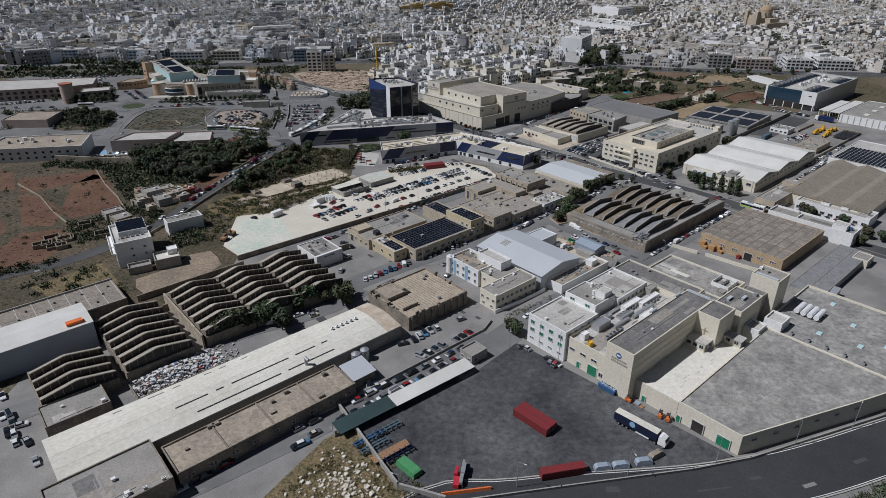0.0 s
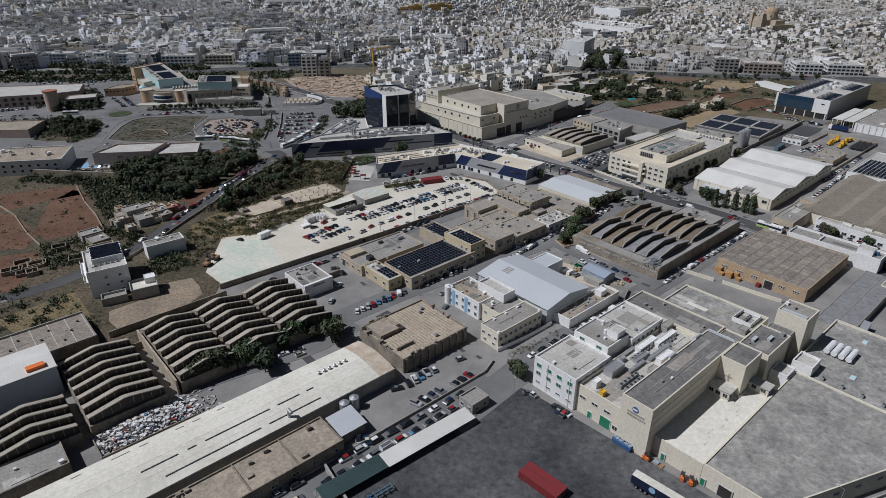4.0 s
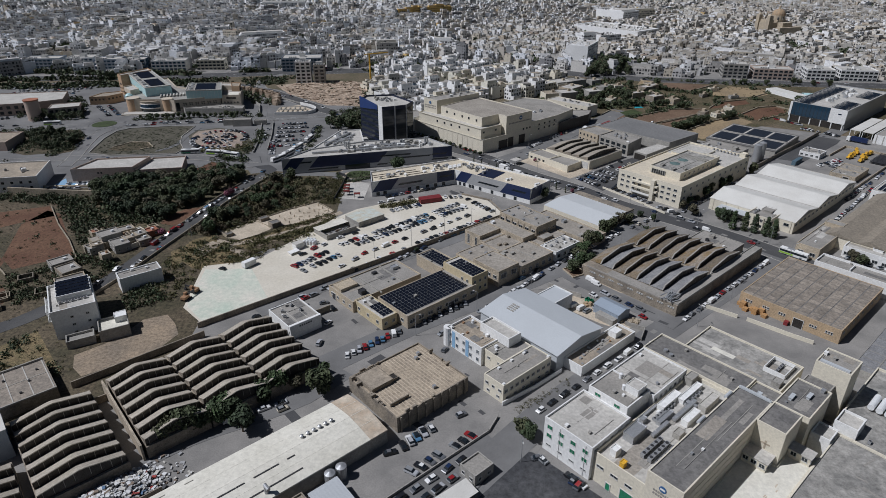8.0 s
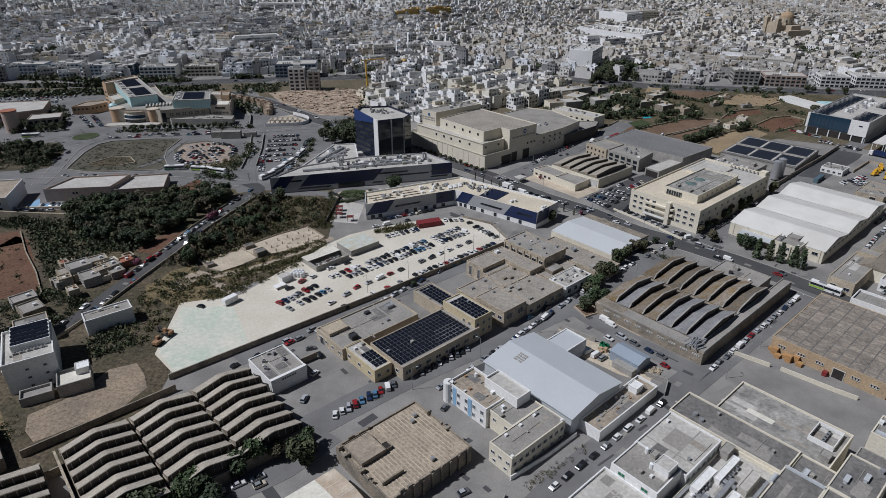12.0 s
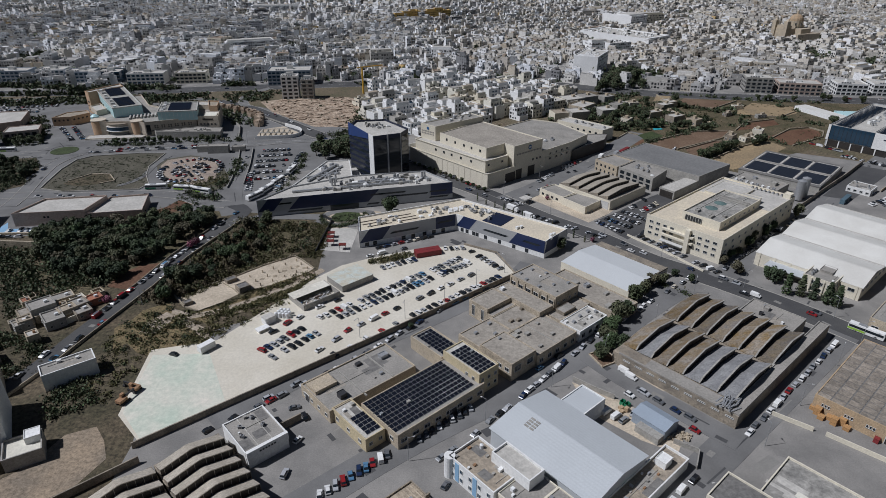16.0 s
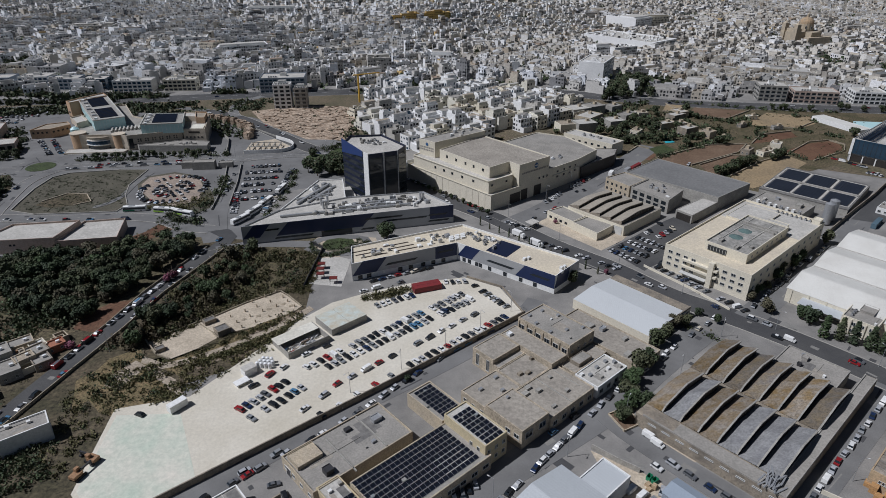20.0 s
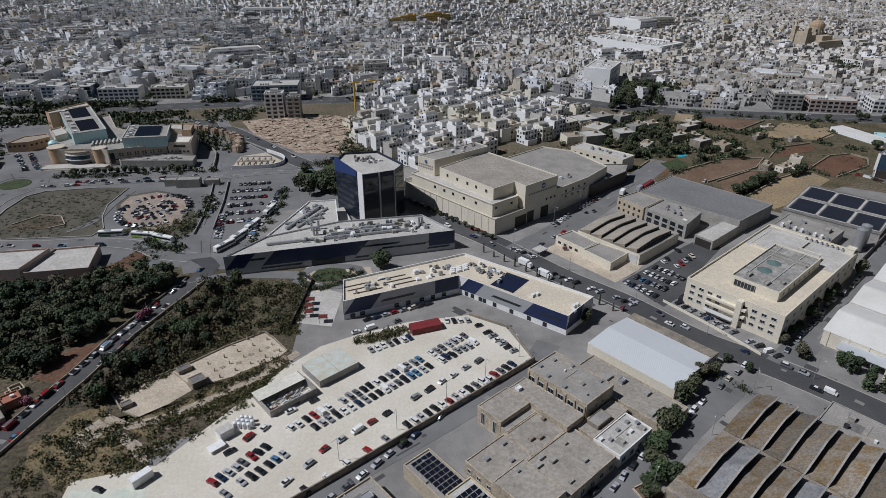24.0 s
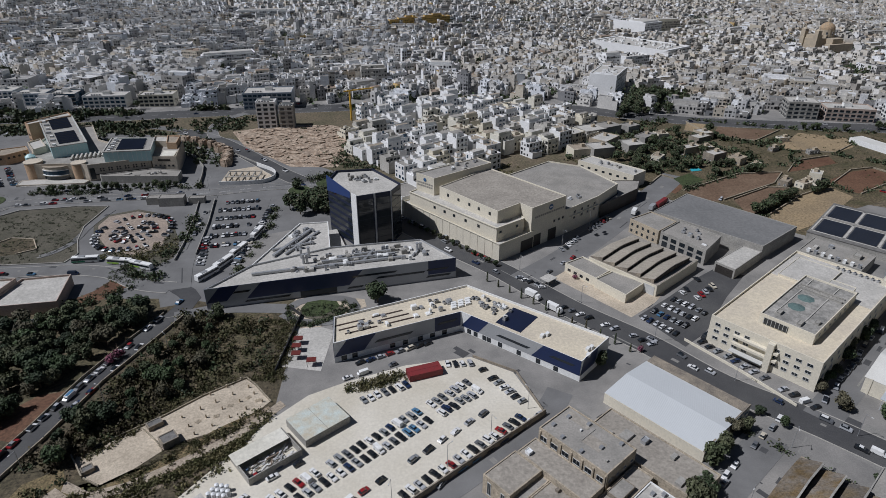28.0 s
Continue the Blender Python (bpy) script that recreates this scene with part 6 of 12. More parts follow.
for i in range(4):
    for j in range(2):
        m = Mesh()
        m.box(-5.0 + 1.0 * i, 9 + 1.9 * j, 7.95 + 0.19 * i, 0.7, 1.5, 0.25)
        part("skylight", m, M["concrete"], ob)
ob = block("shed_rear", 43.5, 252.0, 12, 9, 6.0, wall="white", roof="sheetwhite", label="white rear bay of the shed", par=0.3)
ob = gblock("grey_roof_store", 144.4, 167.2, 134.4, 142.9, 6.7, wall="cream", roof="roofgrey", label="cream store with a flat dark grey roof", category="store", par=0.3)
windows(ob, "-u", 22.8, 8.5, 3.8, 3, 1.3, 1.1)
windows(ob, "-u", 22.8, 8.5, 1.2, 2, 1.3, 1.0)
windows(ob, "-v", 22.8, 8.5, 3.8, 9, 1.4, 1.2)
windows(ob, "-v", 22.8, 8.5, 1.0, 6, 1.2, 1.0)
for x in (-10.6, -6, 0, 6, 10.6):
    roof_box(ob, x, -3.6 if x in (-10.6, 10.6) else 3, 6.7, 0.9, 0.8, 0.6, "white", cap=False)
ob = gblock("store_annex", 153.8, 167.2, 142.95, 152.3, 6.5, wall="cream", roof="roofgrey", label="low annex behind the store", par=0.3)
roof_box(ob, -3, 2.6, 6.5, 1.0, 1.0, 1.0, "tankwhite", "water_tank", cap=False)
windows(ob, "-u", 13.4, 9.3, 3.8, 2, 1.3, 1.1)
ob = block("old_depot", -10.5, 202.4, 28.5, 25, 5.2, wall="oldstone", roof="ribtan", label="derelict stone depot with a ribbed tan roof", category="depot", par=0.5)
for i in range(23):
    m = Mesh()
    long_ = 23.6 if i > 9 else 13.0
    m.box(-13.4 + i * 1.2, -0.2 if i > 9 else -5.2, 5.2, 0.22, long_, 0.1)
    part("roof_rib", m, M["brownslab"], ob)
roof_box(ob, -9, 6, 5.2, 8, 9, 1.4, "oldstone", "roof_store", roof="rooftan")
roof_box(ob, -9, -7, 5.2, 7, 0.4, 1.2, "oldstone", "parapet", cap=False)
# stands in for a sunken pit: a rimmed box, the pit's shade painted on top
roof_box(ob, -4, 3, 5.2, 2.5, 2.5, 0.9, "oldstone", cap=True, roof="sawdark")
for i in range(9):
    m = Mesh()
    m.box(-13 + 3.2 * i, -12.7, 0, 0.6, 0.5, 5.4 + 0.3 * (i % 3))
    part("buttress", m, M["oldstone"], ob)
DP = random.Random(8)
for i in range(18):
    sx_, sy_ = (DP.uniform(-14, 14), DP.choice((-12.2, 12.2))) if i % 2 else (DP.choice((-13.9, 13.9)), DP.uniform(-12, 12))
    roof_box(ob, sx_, sy_, 5.6, DP.uniform(0.5, 2.2), DP.uniform(0.4, 0.9), DP.uniform(0.4, 1.3), "oldstone", "broken_parapet", cap=False)
for x, y in ((8, 6), (10, 7.5), (-11, 10), (3, -9)):
    roof_box(ob, x, y, 5.5, 1.1, 0.9, 0.8, "metal", "roof_unit", cap=False)
ob = block("walled_yard", 55.4, 222.7, 31, 7.5, 3.2, wall="white", roof="rooftan", label="low annex with a stained tan roof and white parapets", category="annex", par=0.8)
roof_box(ob, 9, 0.5, 3.2, 3.6, 3.2, 2.2, "white", "stair_head")
for i in range(9):
    roof_box(ob, -13 + 2.2 * i + DP.uniform(-0.6, 0.6), DP.uniform(-2.5, 2.5), 3.2, DP.uniform(0.5, 1.4), DP.uniform(0.4, 1.0), DP.uniform(0.3, 0.8), DP.choice(("rust", "concrete", "metal")), "roof_clutter", cap=False)
ob = gblock("small_white_store", 111.6, 124.6, 209.4, 224.6, 5.0, wall="white", roof="roofgrey", label="small store with a grey flat roof and white walls", category="store", par=0.4)
for x, y in ((-3, 3), (1.5, 4.6), (-4.2, -1), (2.6, -0.4)):
    ac_unit(ob, x, y, 5.0, 12 * x, 0.8)
m = Mesh()
for x in (-2.1, 2.2):
    m.box(x, 0, 5.0, 0.2, 14.6, 0.1)
part("roof_seam", m, M["rooflight"], ob)
m = Mesh()
m.box(0, -8.1, 0, 12.6, 0.9, 3.4), m.box(0, -8.1, 3.4, 12.9, 1.1, 2.4)
part("sign_front", m, M["white"], ob)
for k in range(6):
    m = Mesh()
    m.box(-2.4 + 0.9 * k, -8.68, 4.3, 0.6, 0.06, 0.55)
    part("sign_bar", m, M["darkmetal"], ob)

# pale halls at the west edge
ob = thing("blue_grey_hall", -138.5, 168.6, GRID, "tall blue-grey sheet hall with a white roof", "warehouse")
m = Mesh()
m.box(0, 0, 0, 36, 16, 10.0)
part("wall", m, M["bluegrey"], ob)
gm = gable_roof(ob, 0, 0, 36, 16, 10.0, 0.8, "fabric", "u", over=0.2)
part("gable", gm, M["bluegrey"], ob)
roof_box(ob, 13, -5.5, 10.2, 5, 2.2, 1.0, "orangep", "roof_unit", cap=False)
ob = thing("skylight_shed", -142.4, 193.3, GRID, "low shed with a gridded pale roof", "shed")
m = Mesh()
m.box(0, 0, 0, 40, 20, 4.0, mtop=1)
part("wall", m, [M["oldstone"], M["roofpanel"]], ob)
for i in range(8):
    m = Mesh()
    m.box(-19.5 + 5.55 * i, 0, 4.0, 0.3, 19.6, 0.12)
    part("roof_rib", m, M["rooflight"], ob)
m = Mesh()
m.box(0, 9.8, 4.0, 40, 0.4, 0.7), m.box(0, -9.8, 4.0, 40, 0.4, 0.5), m.box(0, 1, 4.0, 39, 0.25, 0.1)
part("parapet", m, M["concrete"], ob)
for i in range(12):
    roof_box(ob, -17 + 3.1 * i, (i % 3) * 5 - 5.5, 4.0, 0.7, 0.6, 0.5, "darkmetal", "roof_vent", cap=False)
ob = block("grey_store", -108.1, 138.7, 17, 11, 4.6, wall="oldstone", roof="roofgrey", label="grey flat-roofed store in two bays", category="store", par=0.4)

# ---- the north of the estate ----
def wall_panel(ob, p, q, z0, z1, material, a=0.0, b=1.0, skew=0.0, out=0.06, name="cladding", thick=0.1):
    """A cladding panel on the wall from p to q (ob's own axes), between the shares a and b of its length; skew slides its top."""
    p, q = Vector(p), Vector(q)
    d = q - p
    n = Vector((d.y, -d.x)).normalized()
    x0, x1 = p + d * a, p + d * b
    t0, t1 = p + d * min(1, max(0, a + skew)), p + d * min(1, max(0, b + skew))
    o0, o1 = n * (out - thick), n * out
    pts = [(x0, z0), (x1, z0), (t1, z1), (t0, z1)]
    m = Mesh()
    m.face([(*(w + o1), z) for w, z in pts])
    for (w1, z1_), (w2, z2_) in zip(pts, pts[1:] + pts[:1]):
        m.face([(*(w1 + o0), z1_), (*(w2 + o0), z2_), (*(w2 + o1), z2_), (*(w1 + o1), z1_)])
    return part(name, m, M[material], ob)


def local(ob, *pts):
    return [(x - ob.location.x, y - ob.location.y) for x, y in pts]


def roof_clutter(ob, ring, z, n, seed, kinds=("metal", "concrete", "white"), smin=0.8, smax=2.4, hmax=1.8, rot=GRID):
    """Plant on a roof: units of mixed size inside a four-cornered ring (ob's own axes)."""
    random.seed(seed)
    a, b, c, d = (Vector(p) for p in ring)
    for i in range(n):
        s, t = random.uniform(0.06, 0.94), random.uniform(0.12, 0.88)
        p = (a * (1 - s) + b * s) * (1 - t) + (d * (1 - s) + c * s) * t
        if random.random() < 0.4:
            ac_unit(ob, p.x, p.y, z, rot + random.choice((0, 90)), random.uniform(0.8, 1.2))
        else:
            m = Mesh()
            sx, sy, sz = random.uniform(smin, smax), random.uniform(smin, smax), random.uniform(0.4, hmax)
            m.box(p.x, p.y, z, sx, sy, sz, rot)
            m.box(p.x, p.y, z + sz, sx * 0.7, sy * 0.7, 0.18, rot)
            part("roof_unit", m, M[random.choice(kinds)], ob)


# the L-shaped office with navy and silver cladding
LH = 8.0
ob = poly_block("angled_office", [(-39.6, 367.6), (7.0, 388.0), (47.5, 356.8), (60.5, 371.0), (10.0, 408.5), (-42.0, 384.6)], LH, "white", "roofcream",
                "angled two-storey office with navy and silver cladding", "office", par=0.9)
a, b, c, d, e, f = local(ob, (-39.6, 367.6), (7.0, 388.0), (47.5, 356.8), (60.5, 371.0), (10.0, 408.5), (-42.0, 384.6))
for p, q, spec in ((a, b, (("navy", 0, 0.22, 0.10), ("silverclad", 0.22, 0.78, 0.10), ("navy", 0.78, 0.995, 0.0))),
                   (b, c, (("navy", 0.005, 0.16, 0.09), ("silverclad", 0.16, 0.62, 0.09), ("navy", 0.62, 0.998, 0.09))),
                   (c, d, (("navy", 0.002, 0.5, 0.1), ("silverclad", 0.5, 0.99, 0.0))),
                   (f, a, (("navy", 0.0, 1.0, 0.0),))):
    for mm, s, t, k in spec:
        wall_panel(ob, p, q, 2.6, LH + 1.0, mm, s, t, k, out=0.06 if mm == "silverclad" else 0.10)
wall_panel(ob, a, b, 4.6, 5.6, "glass", 0.30, 0.58, 0.03, 0.16, "window_strip")
wall_panel(ob, a, b, 5.4, 6.4, "glass", 0.80, 0.95, 0.02, 0.16, "window_strip")
wall_panel(ob, b, c, 4.8, 5.8, "glass", 0.32, 0.58, 0.03, 0.16, "window_strip")
wall_panel(ob, b, c, 5.4, 6.4, "glass", 0.76, 0.93, 0.03, 0.16, "window_strip")
for s in (0.05, 0.13, 0.42, 0.52, 0.64, 0.74, 0.84):
    wall_panel(ob, a, b, 0.3, 2.3, "glass", s, s + 0.04, 0, 0.08, "window")
for s in (0.06, 0.12, 0.2, 0.24, 0.34, 0.5, 0.66, 0.8):
    wall_panel(ob, b, c, 0.3, 2.3, "glass", s, s + 0.035, 0, 0.08, "window")
roof_clutter(ob, [Vector(a) + Vector((2, 3)), Vector(b) + Vector((-2, 2)), Vector(e) + Vector((-3, -4)), Vector(f) + Vector((2, -3))], LH, 26, 5, ("white", "metal", "rooflight"), rot=25)
roof_clutter(ob, [Vector(b) + Vector((1, 3)), Vector(b) + (Vector(c) - Vector(b)) * 0.4, Vector(e) + (Vector(d) - Vector(e)) * 0.4, Vector(e)], LH, 22, 6, ("white", "white", "metal"), rot=-38)
for i in range(6):
    m = Mesh()
    w_ = Vector(a) + (Vector(b) - Vector(a)).normalized() * (12 + 15.5 * (i // 3) - 1.5 * (i % 3)) + Vector((-0.4, 0.916)) * (5.0 + 3.2 * (i % 3))
    m.box(w_.x, w_.y, LH, 12.5, 0.8, 0.12, 23.6)
    part("roof_trench", m, M["slot"], ob)
m = Mesh()
m.box(28.2 - ob.location.x, 383.6 - ob.location.y, LH, 11, 13, 0.12, -37.6)
part("roof_membrane", m, M["navyp"], ob)
for i in range(3):
    m = Mesh()
    for k in range(3):
        m.box(-3 + i * 2.8, 12 + i * 1.6 + k * 1.7, LH, 2.2, 1.3, 0.9, 25)
    part("cooling_bank", m, M["white"], ob)
for x, y in ((44, -15), (45.5, -14), (43.5, -18.5), (29, -7), (31, -6)):
    m = Mesh()
    m.box(x, y, LH, 1.8, 1.2, 1.2, 52)
    part("roof_unit", m, M["white"], ob)

# the long navy building, a wedge with a diagonal wing
BH = 9.2
ob = poly_block("long_office", [(-97.9, 403.0), (5.9, 430.0), (-10.5, 449.0), (-52, 441), (-84, 424)], BH, "silverclad", "rooflight", "long low office with navy and silver cladding and crowded roof plant", "office", par=0.8)
a, b, c, d, e = local(ob, (-97.9, 403.0), (5.9, 430.0), (-10.5, 449.0), (-52, 441), (-84, 424))
for mm, s, t, k in (("navy", 0.0, 0.075, 0.055), ("silverclad", 0.075, 0.15, 0.055), ("navy", 0.15, 0.55, 0.06), ("silverclad", 0.55, 0.86, 0.06), ("navy", 0.88, 0.999, 0.0)):
    wall_panel(ob, a, b, 3.2, BH + 0.9, mm, s, t, k if t + k <= 1 else 0, out=0.10 if mm == "navy" else 0.06)
wall_panel(ob, a, b, 0.2, 3.2, "silverclad", 0.09, 0.35, 0, 0.06)
wall_panel(ob, a, b, 0.2, 3.2, "glass", 0.355, 0.50, 0, 0.06)
wall_panel(ob, a, b, 0.2, 3.2, "silverclad", 0.505, 0.85, 0, 0.06)
for z, s, t in ((6.4, 0.10, 0.16), (6.6, 0.56, 0.74), (4.6, 0.66, 0.86), (1.6, 0.14, 0.31), (1.4, 0.54, 0.60), (1.8, 0.87, 0.97), (5.2, 0.87, 0.96)):
    wall_panel(ob, a, b, z, z + 0.9, "glass", s, t, 0.01, 0.17, "window_strip")
wall_panel(ob, e, a, 0.2, BH + 0.8, "navy", 0.0, 1.0, 0, 0.08)
roof_clutter(ob, [Vector(a) + (Vector(b) - Vector(a)) * 0.25 + Vector((0, 3)), Vector(b) + Vector((-6, 1)), Vector(c) + Vector((-2, -3)), Vector(d) + Vector((4, -2))], BH, 42, 8, ("metal", "white", "concrete"), 1.0, 3.2, 2.4, rot=15)
ducts(ob, [(-10, -8, 30, 2, 1.1), (-6, -3, 26, 5, 1.3), (0, 2, 22, 8, 0.9), (-34, -14, -12, -8, 1.1), (12, -3, 16, 9, 1.0), (34, 3, 38, 12, 0.8)], BH)
roof_clutter(ob, [Vector(a) + (Vector(b) - Vector(a)) * 0.1 + Vector((2, 4)), Vector(b) + Vector((-10, 0)), Vector(c) + Vector((-6, -3)), Vector(d) + Vector((-8, -6))], BH, 30, 18, ("metal", "concrete", "rooflight"), 0.8, 2.6, 1.6, rot=15)
for x, y in ((-14, -3), (-12.5, -2.6), (36, 8), (37.5, 8.4), (-16, 2), (-13, 4)):
    m = Mesh()
    m.tube(x, y, BH, 0.6, 4.2, 10), m.tube(x, y, BH + 4.2, 0.75, 0.4, 10)
    part("flue", m, M["metal"], ob)
ob = poly_block("long_office_wing", [(-84.5, 424.3), (-52.3, 441.3), (-58, 470), (-72, 468)], BH - 0.4, "white", "rooflight", "diagonal wing of the long office with roof plant", "office", par=0.7)
roof_clutter(ob, [(-14, -22), (8, -10), (6, 14), (-6, 14)], BH - 0.4, 20, 9, ("metal", "white", "concrete"), 1.0, 3.0, 2.6, rot=60)
ducts(ob, [(-10, -18, 2, 10, 1.3), (-5, -16, 6, 8, 0.9), (-12, -12, 6, -4, 0.9)], BH - 0.4)

# the blue glass tower
TH = 28.0
TWR = [(-58.5, 480.0), (-44.0, 462.0), (-41.0, 458.5), (-25.0, 465.5), (-21.0, 475.5), (-37.0, 497.0), (-56.0, 494.0)]
ob = poly_block("glass_tower", TWR, TH - 1.2, "navyp", "rooflight", "seven-storey dark glass office tower with a navy crown", "office tower", par=1.2)
r = local(ob, *TWR)
for i in range(7):
    z = 1.2 + i * 3.5
    wall_panel(ob, r[0], r[1], z, z + 2.0, "glass", 0.03, 0.97, 0, 0.10, "window_strip")
    wall_panel(ob, r[0], r[1], z + 2.05, z + 3.45, "navyp", 0.0, 0.98, 0, 0.06, "spandrel")
    for p, q, s, t in ((r[2], r[3], 0.03, 0.46), (r[2], r[3], 0.56, 0.97), (r[3], r[4], 0.05, 0.95)):
        wall_panel(ob, p, q, z, z + 3.3, "glass", s, t, 0, 0.10, "window_strip")
m = Mesh()
p_, q_ = Vector(r[0]), Vector(r[0]).lerp(Vector(r[1]), 0.97)
o_ = Vector((q_.y - p_.y, p_.x - q_.x)).normalized()
for k in (0.15, 0.4):
    m.face([(*(p_ + o_ * k), 22.6), (*(q_ + o_ * k), 25.4), (*(q_ + o_ * k), TH + 0.6), (*(p_ + o_ * k), TH + 2.8)])
m.face([(*(p_ + o_ * 0.15), 22.6), (*(p_ + o_ * 0.4), 22.6), (*(p_ + o_ * 0.4), TH + 2.8), (*(p_ + o_ * 0.15), TH + 2.8)])
m.face([(*(p_ + o_ * 0.15), TH + 2.8), (*(p_ + o_ * 0.4), TH + 2.8), (*(q_ + o_ * 0.4), TH + 0.6), (*(q_ + o_ * 0.15), TH + 0.6)])
part("crown", m, M["navycrown"], ob, "slanting navy blue crown panel")
wall_panel(ob, r[1], r[2], 0.3, TH + 0.4, "white", -0.05, 1.0, 0, 0.3, "white_fin", 0.4)
wall_panel(ob, r[2], r[3], 0.3, TH + 0.2, "silverclad", 0.485, 0.53, 0, 0.45, "fin", 0.5)
wall_panel(ob, r[2], r[3], 0.3, TH + 0.2, "silverclad", 0.97, 1.0, 0, 0.3, "fin", 0.3)
roof_clutter(ob, [(-12, 4), (14, 0), (8, 16), (-12, 14)], TH - 1.2, 22, 12, ("white", "metal", "concrete"), 0.8, 2.6, 1.8, rot=15)
tb = thing("tower_podium", -52, 462, 20, "pale paved podium beside the tower", "podium")
m = Mesh()
m.box(-6, 4, 0, 16, 20, 2.4)
part("base", m, M["rooflight"], tb)

# the big cream warehouse in tiers
ob = poly_block("cream_warehouse", [(26.7, 444.6), (45.0, 459.5), (38.0, 468.0), (-8.0, 510.0), (-21.5, 497.5)], 8.4, "cream", "rooflight", "cream warehouse in stepped tiers with a pale roof", "warehouse", par=0.7)
a, b, c, d, e = local(ob, (26.7, 444.6), (45.0, 459.5), (38.0, 468.0), (-8.0, 510.0), (-21.5, 497.5))
for i in range(14):
    wall_panel(ob, e, a, 0.0, 8.9, "cream", 0.02 + i * 0.07, 0.028 + i * 0.07, 0, 0.14, "pilaster")
wall_panel(ob, e, a, 9.1, 9.5, "cream", 0, 1, 0, 0.35, "cornice", 0.3)
wall_panel(ob, a, b, 9.1, 9.5, "cream", 0, 1, 0, 0.35, "cornice", 0.3)
wall_panel(ob, a, b, 0.1, 6.0, "sawdark", 0.62, 0.98, 0, 0.08, "loading_bay")
ob = poly_block("warehouse_middle_tier", [(25.5, 448.6), (39.8, 459.8), (37.5, 467), (-5, 508), (-17.5, 494.0)], 15.4, "cream", "rooflight", "middle tier of the cream warehouse with a ledge", "warehouse", par=0.6, z=8.4)
a, b, c, d, e = local(ob, (25.5, 448.6), (39.8, 459.8), (37.5, 467), (-5, 508), (-17.5, 494.0))
wall_panel(ob, e, a, 15.6, 16.1, "cream", 0, 1, 0, 0.4, "cornice", 0.3)
wall_panel(ob, a, b, 15.6, 16.1, "cream", 0, 1, 0, 0.4, "cornice", 0.3)
for s in (0.30, 0.42, 0.53, 0.66, 0.80):
    wall_panel(ob, e, a, 12.2, 13.7, "glass", s, s + 0.025, 0, 0.1, "window")
for s in (0.1, 0.7):
    wall_panel(ob, a, b, 12.4, 13.6, "glass", s, s + 0.08, 0, 0.1, "window")
ob = poly_block("warehouse_upper_hall", [(26.2, 454.6), (38.0, 464.5), (43.2, 458.2), (62.5, 474.0), (26.5, 514.5), (-1.5, 486.5)], 21.4, "cream", "roofmid", "upper hall of the cream warehouse with a flat pale roof", "warehouse", par=0.5, z=0.0)
r = local(ob, (26.2, 454.6), (38.0, 464.5), (43.2, 458.2), (62.5, 474.0), (26.5, 514.5), (-1.5, 486.5))
for s in (0.14, 0.33, 0.52, 0.68, 0.86):
    wall_panel(ob, r[5], r[0], 18.2, 19.8, "glass", s, s + 0.035, 0, 0.1, "window")
for s in (0.06, 0.52):
    wall_panel(ob, r[2], r[3], 0.1, 6.5, "sawdark", s, s + 0.24, 0, 0.1, "loading_bay")
for s in (0.66, 0.8, 0.92):
    wall_panel(ob, r[2], r[3], 9.5, 10.8, "glass", s, s + 0.05, 0, 0.1, "window")
for i in range(16):
    wall_panel(ob, r[2], r[3], 15.6, 16.6, "roofgrey", 0.10 + i * 0.054, 0.14 + i * 0.054, 0, 0.08, "sign_bar", 0.05)
m = Mesh()
m.lying(0, 0, 0, 1.5, 0.12, 0, 20), m.box(0.04, 0, -0.35, 0.1, 2.0, 0.7, m=1)
q = Vector(r[2]) + (Vector(r[3]) - Vector(r[2])) * 0.55
part("sign_disc", m, [M["blue"], M["white"]], ob, at=pose(q.x + 0.1, q.y - 0.1, 18.8, 0, 0, -51))
roof_clutter(ob, [(30, -8), (38, -4), (36, 0), (28, -4)], 21.4, 5, 13, ("white", "metal"))
ob = poly_block("warehouse_sign_tower", [(-14.0, 498.0), (-4.4, 489.6), (27.5, 514.5), (20, 523)], 24.6, "cream", "roofgrey", "cream sign tower wing at the warehouse's back", "warehouse", par=0.5)
r = local(ob, (-14.0, 498.0), (-4.4, 489.6), (27.5, 514.5), (20, 523))
for k in range(2):
    for i in range(8):
        wall_panel(ob, r[0], r[1], 20.2 - 1.5 * k, 21.1 - 1.5 * k, "roofgrey", 0.06 + i * 0.11, 0.14 + i * 0.11, 0, 0.08, "sign_bar", 0.05)
m = Mesh()
m.lying(0, 0, 0, 1.0, 0.12, 0, 18)
q = (Vector(r[0]) + Vector(r[1])) / 2
part("sign_disc", m, M["blue"], ob, at=pose(q.x - 0.12, q.y - 0.12, 22.8, 0, 0, 48.8))
roof_clutter(ob, [(-12, -2), (-4, -8), (20, 8), (14, 14)], 24.6, 9, 14, ("white", "metal", "rooflight"))
ob = poly_block("warehouse_rear_annex", [(-34, 513), (-22, 499), (-10, 509), (-20, 522)], 10, "white", "roofgrey", "pale annex behind the warehouse", "building", par=0.6)
ob = poly_block("warehouse_east_hall", [(65.5, 476.5), (84, 493), (99, 511), (84, 540), (66, 549), (40.5, 527), (27, 514.8), (62.6, 474.5)], 13.2, "cream", "roofgrey", "long low eastern hall of the warehouse with a grey roof", "warehouse", par=0.6)
r = local(ob, (65.5, 476.5), (84, 493))
for z in (9.8, 6.6):
    for s in (0.15, 0.4, 0.62, 0.84):
        wall_panel(ob, r[0], r[1], z, z + 1.3, "glass", s, s + 0.06, 0, 0.1, "window")
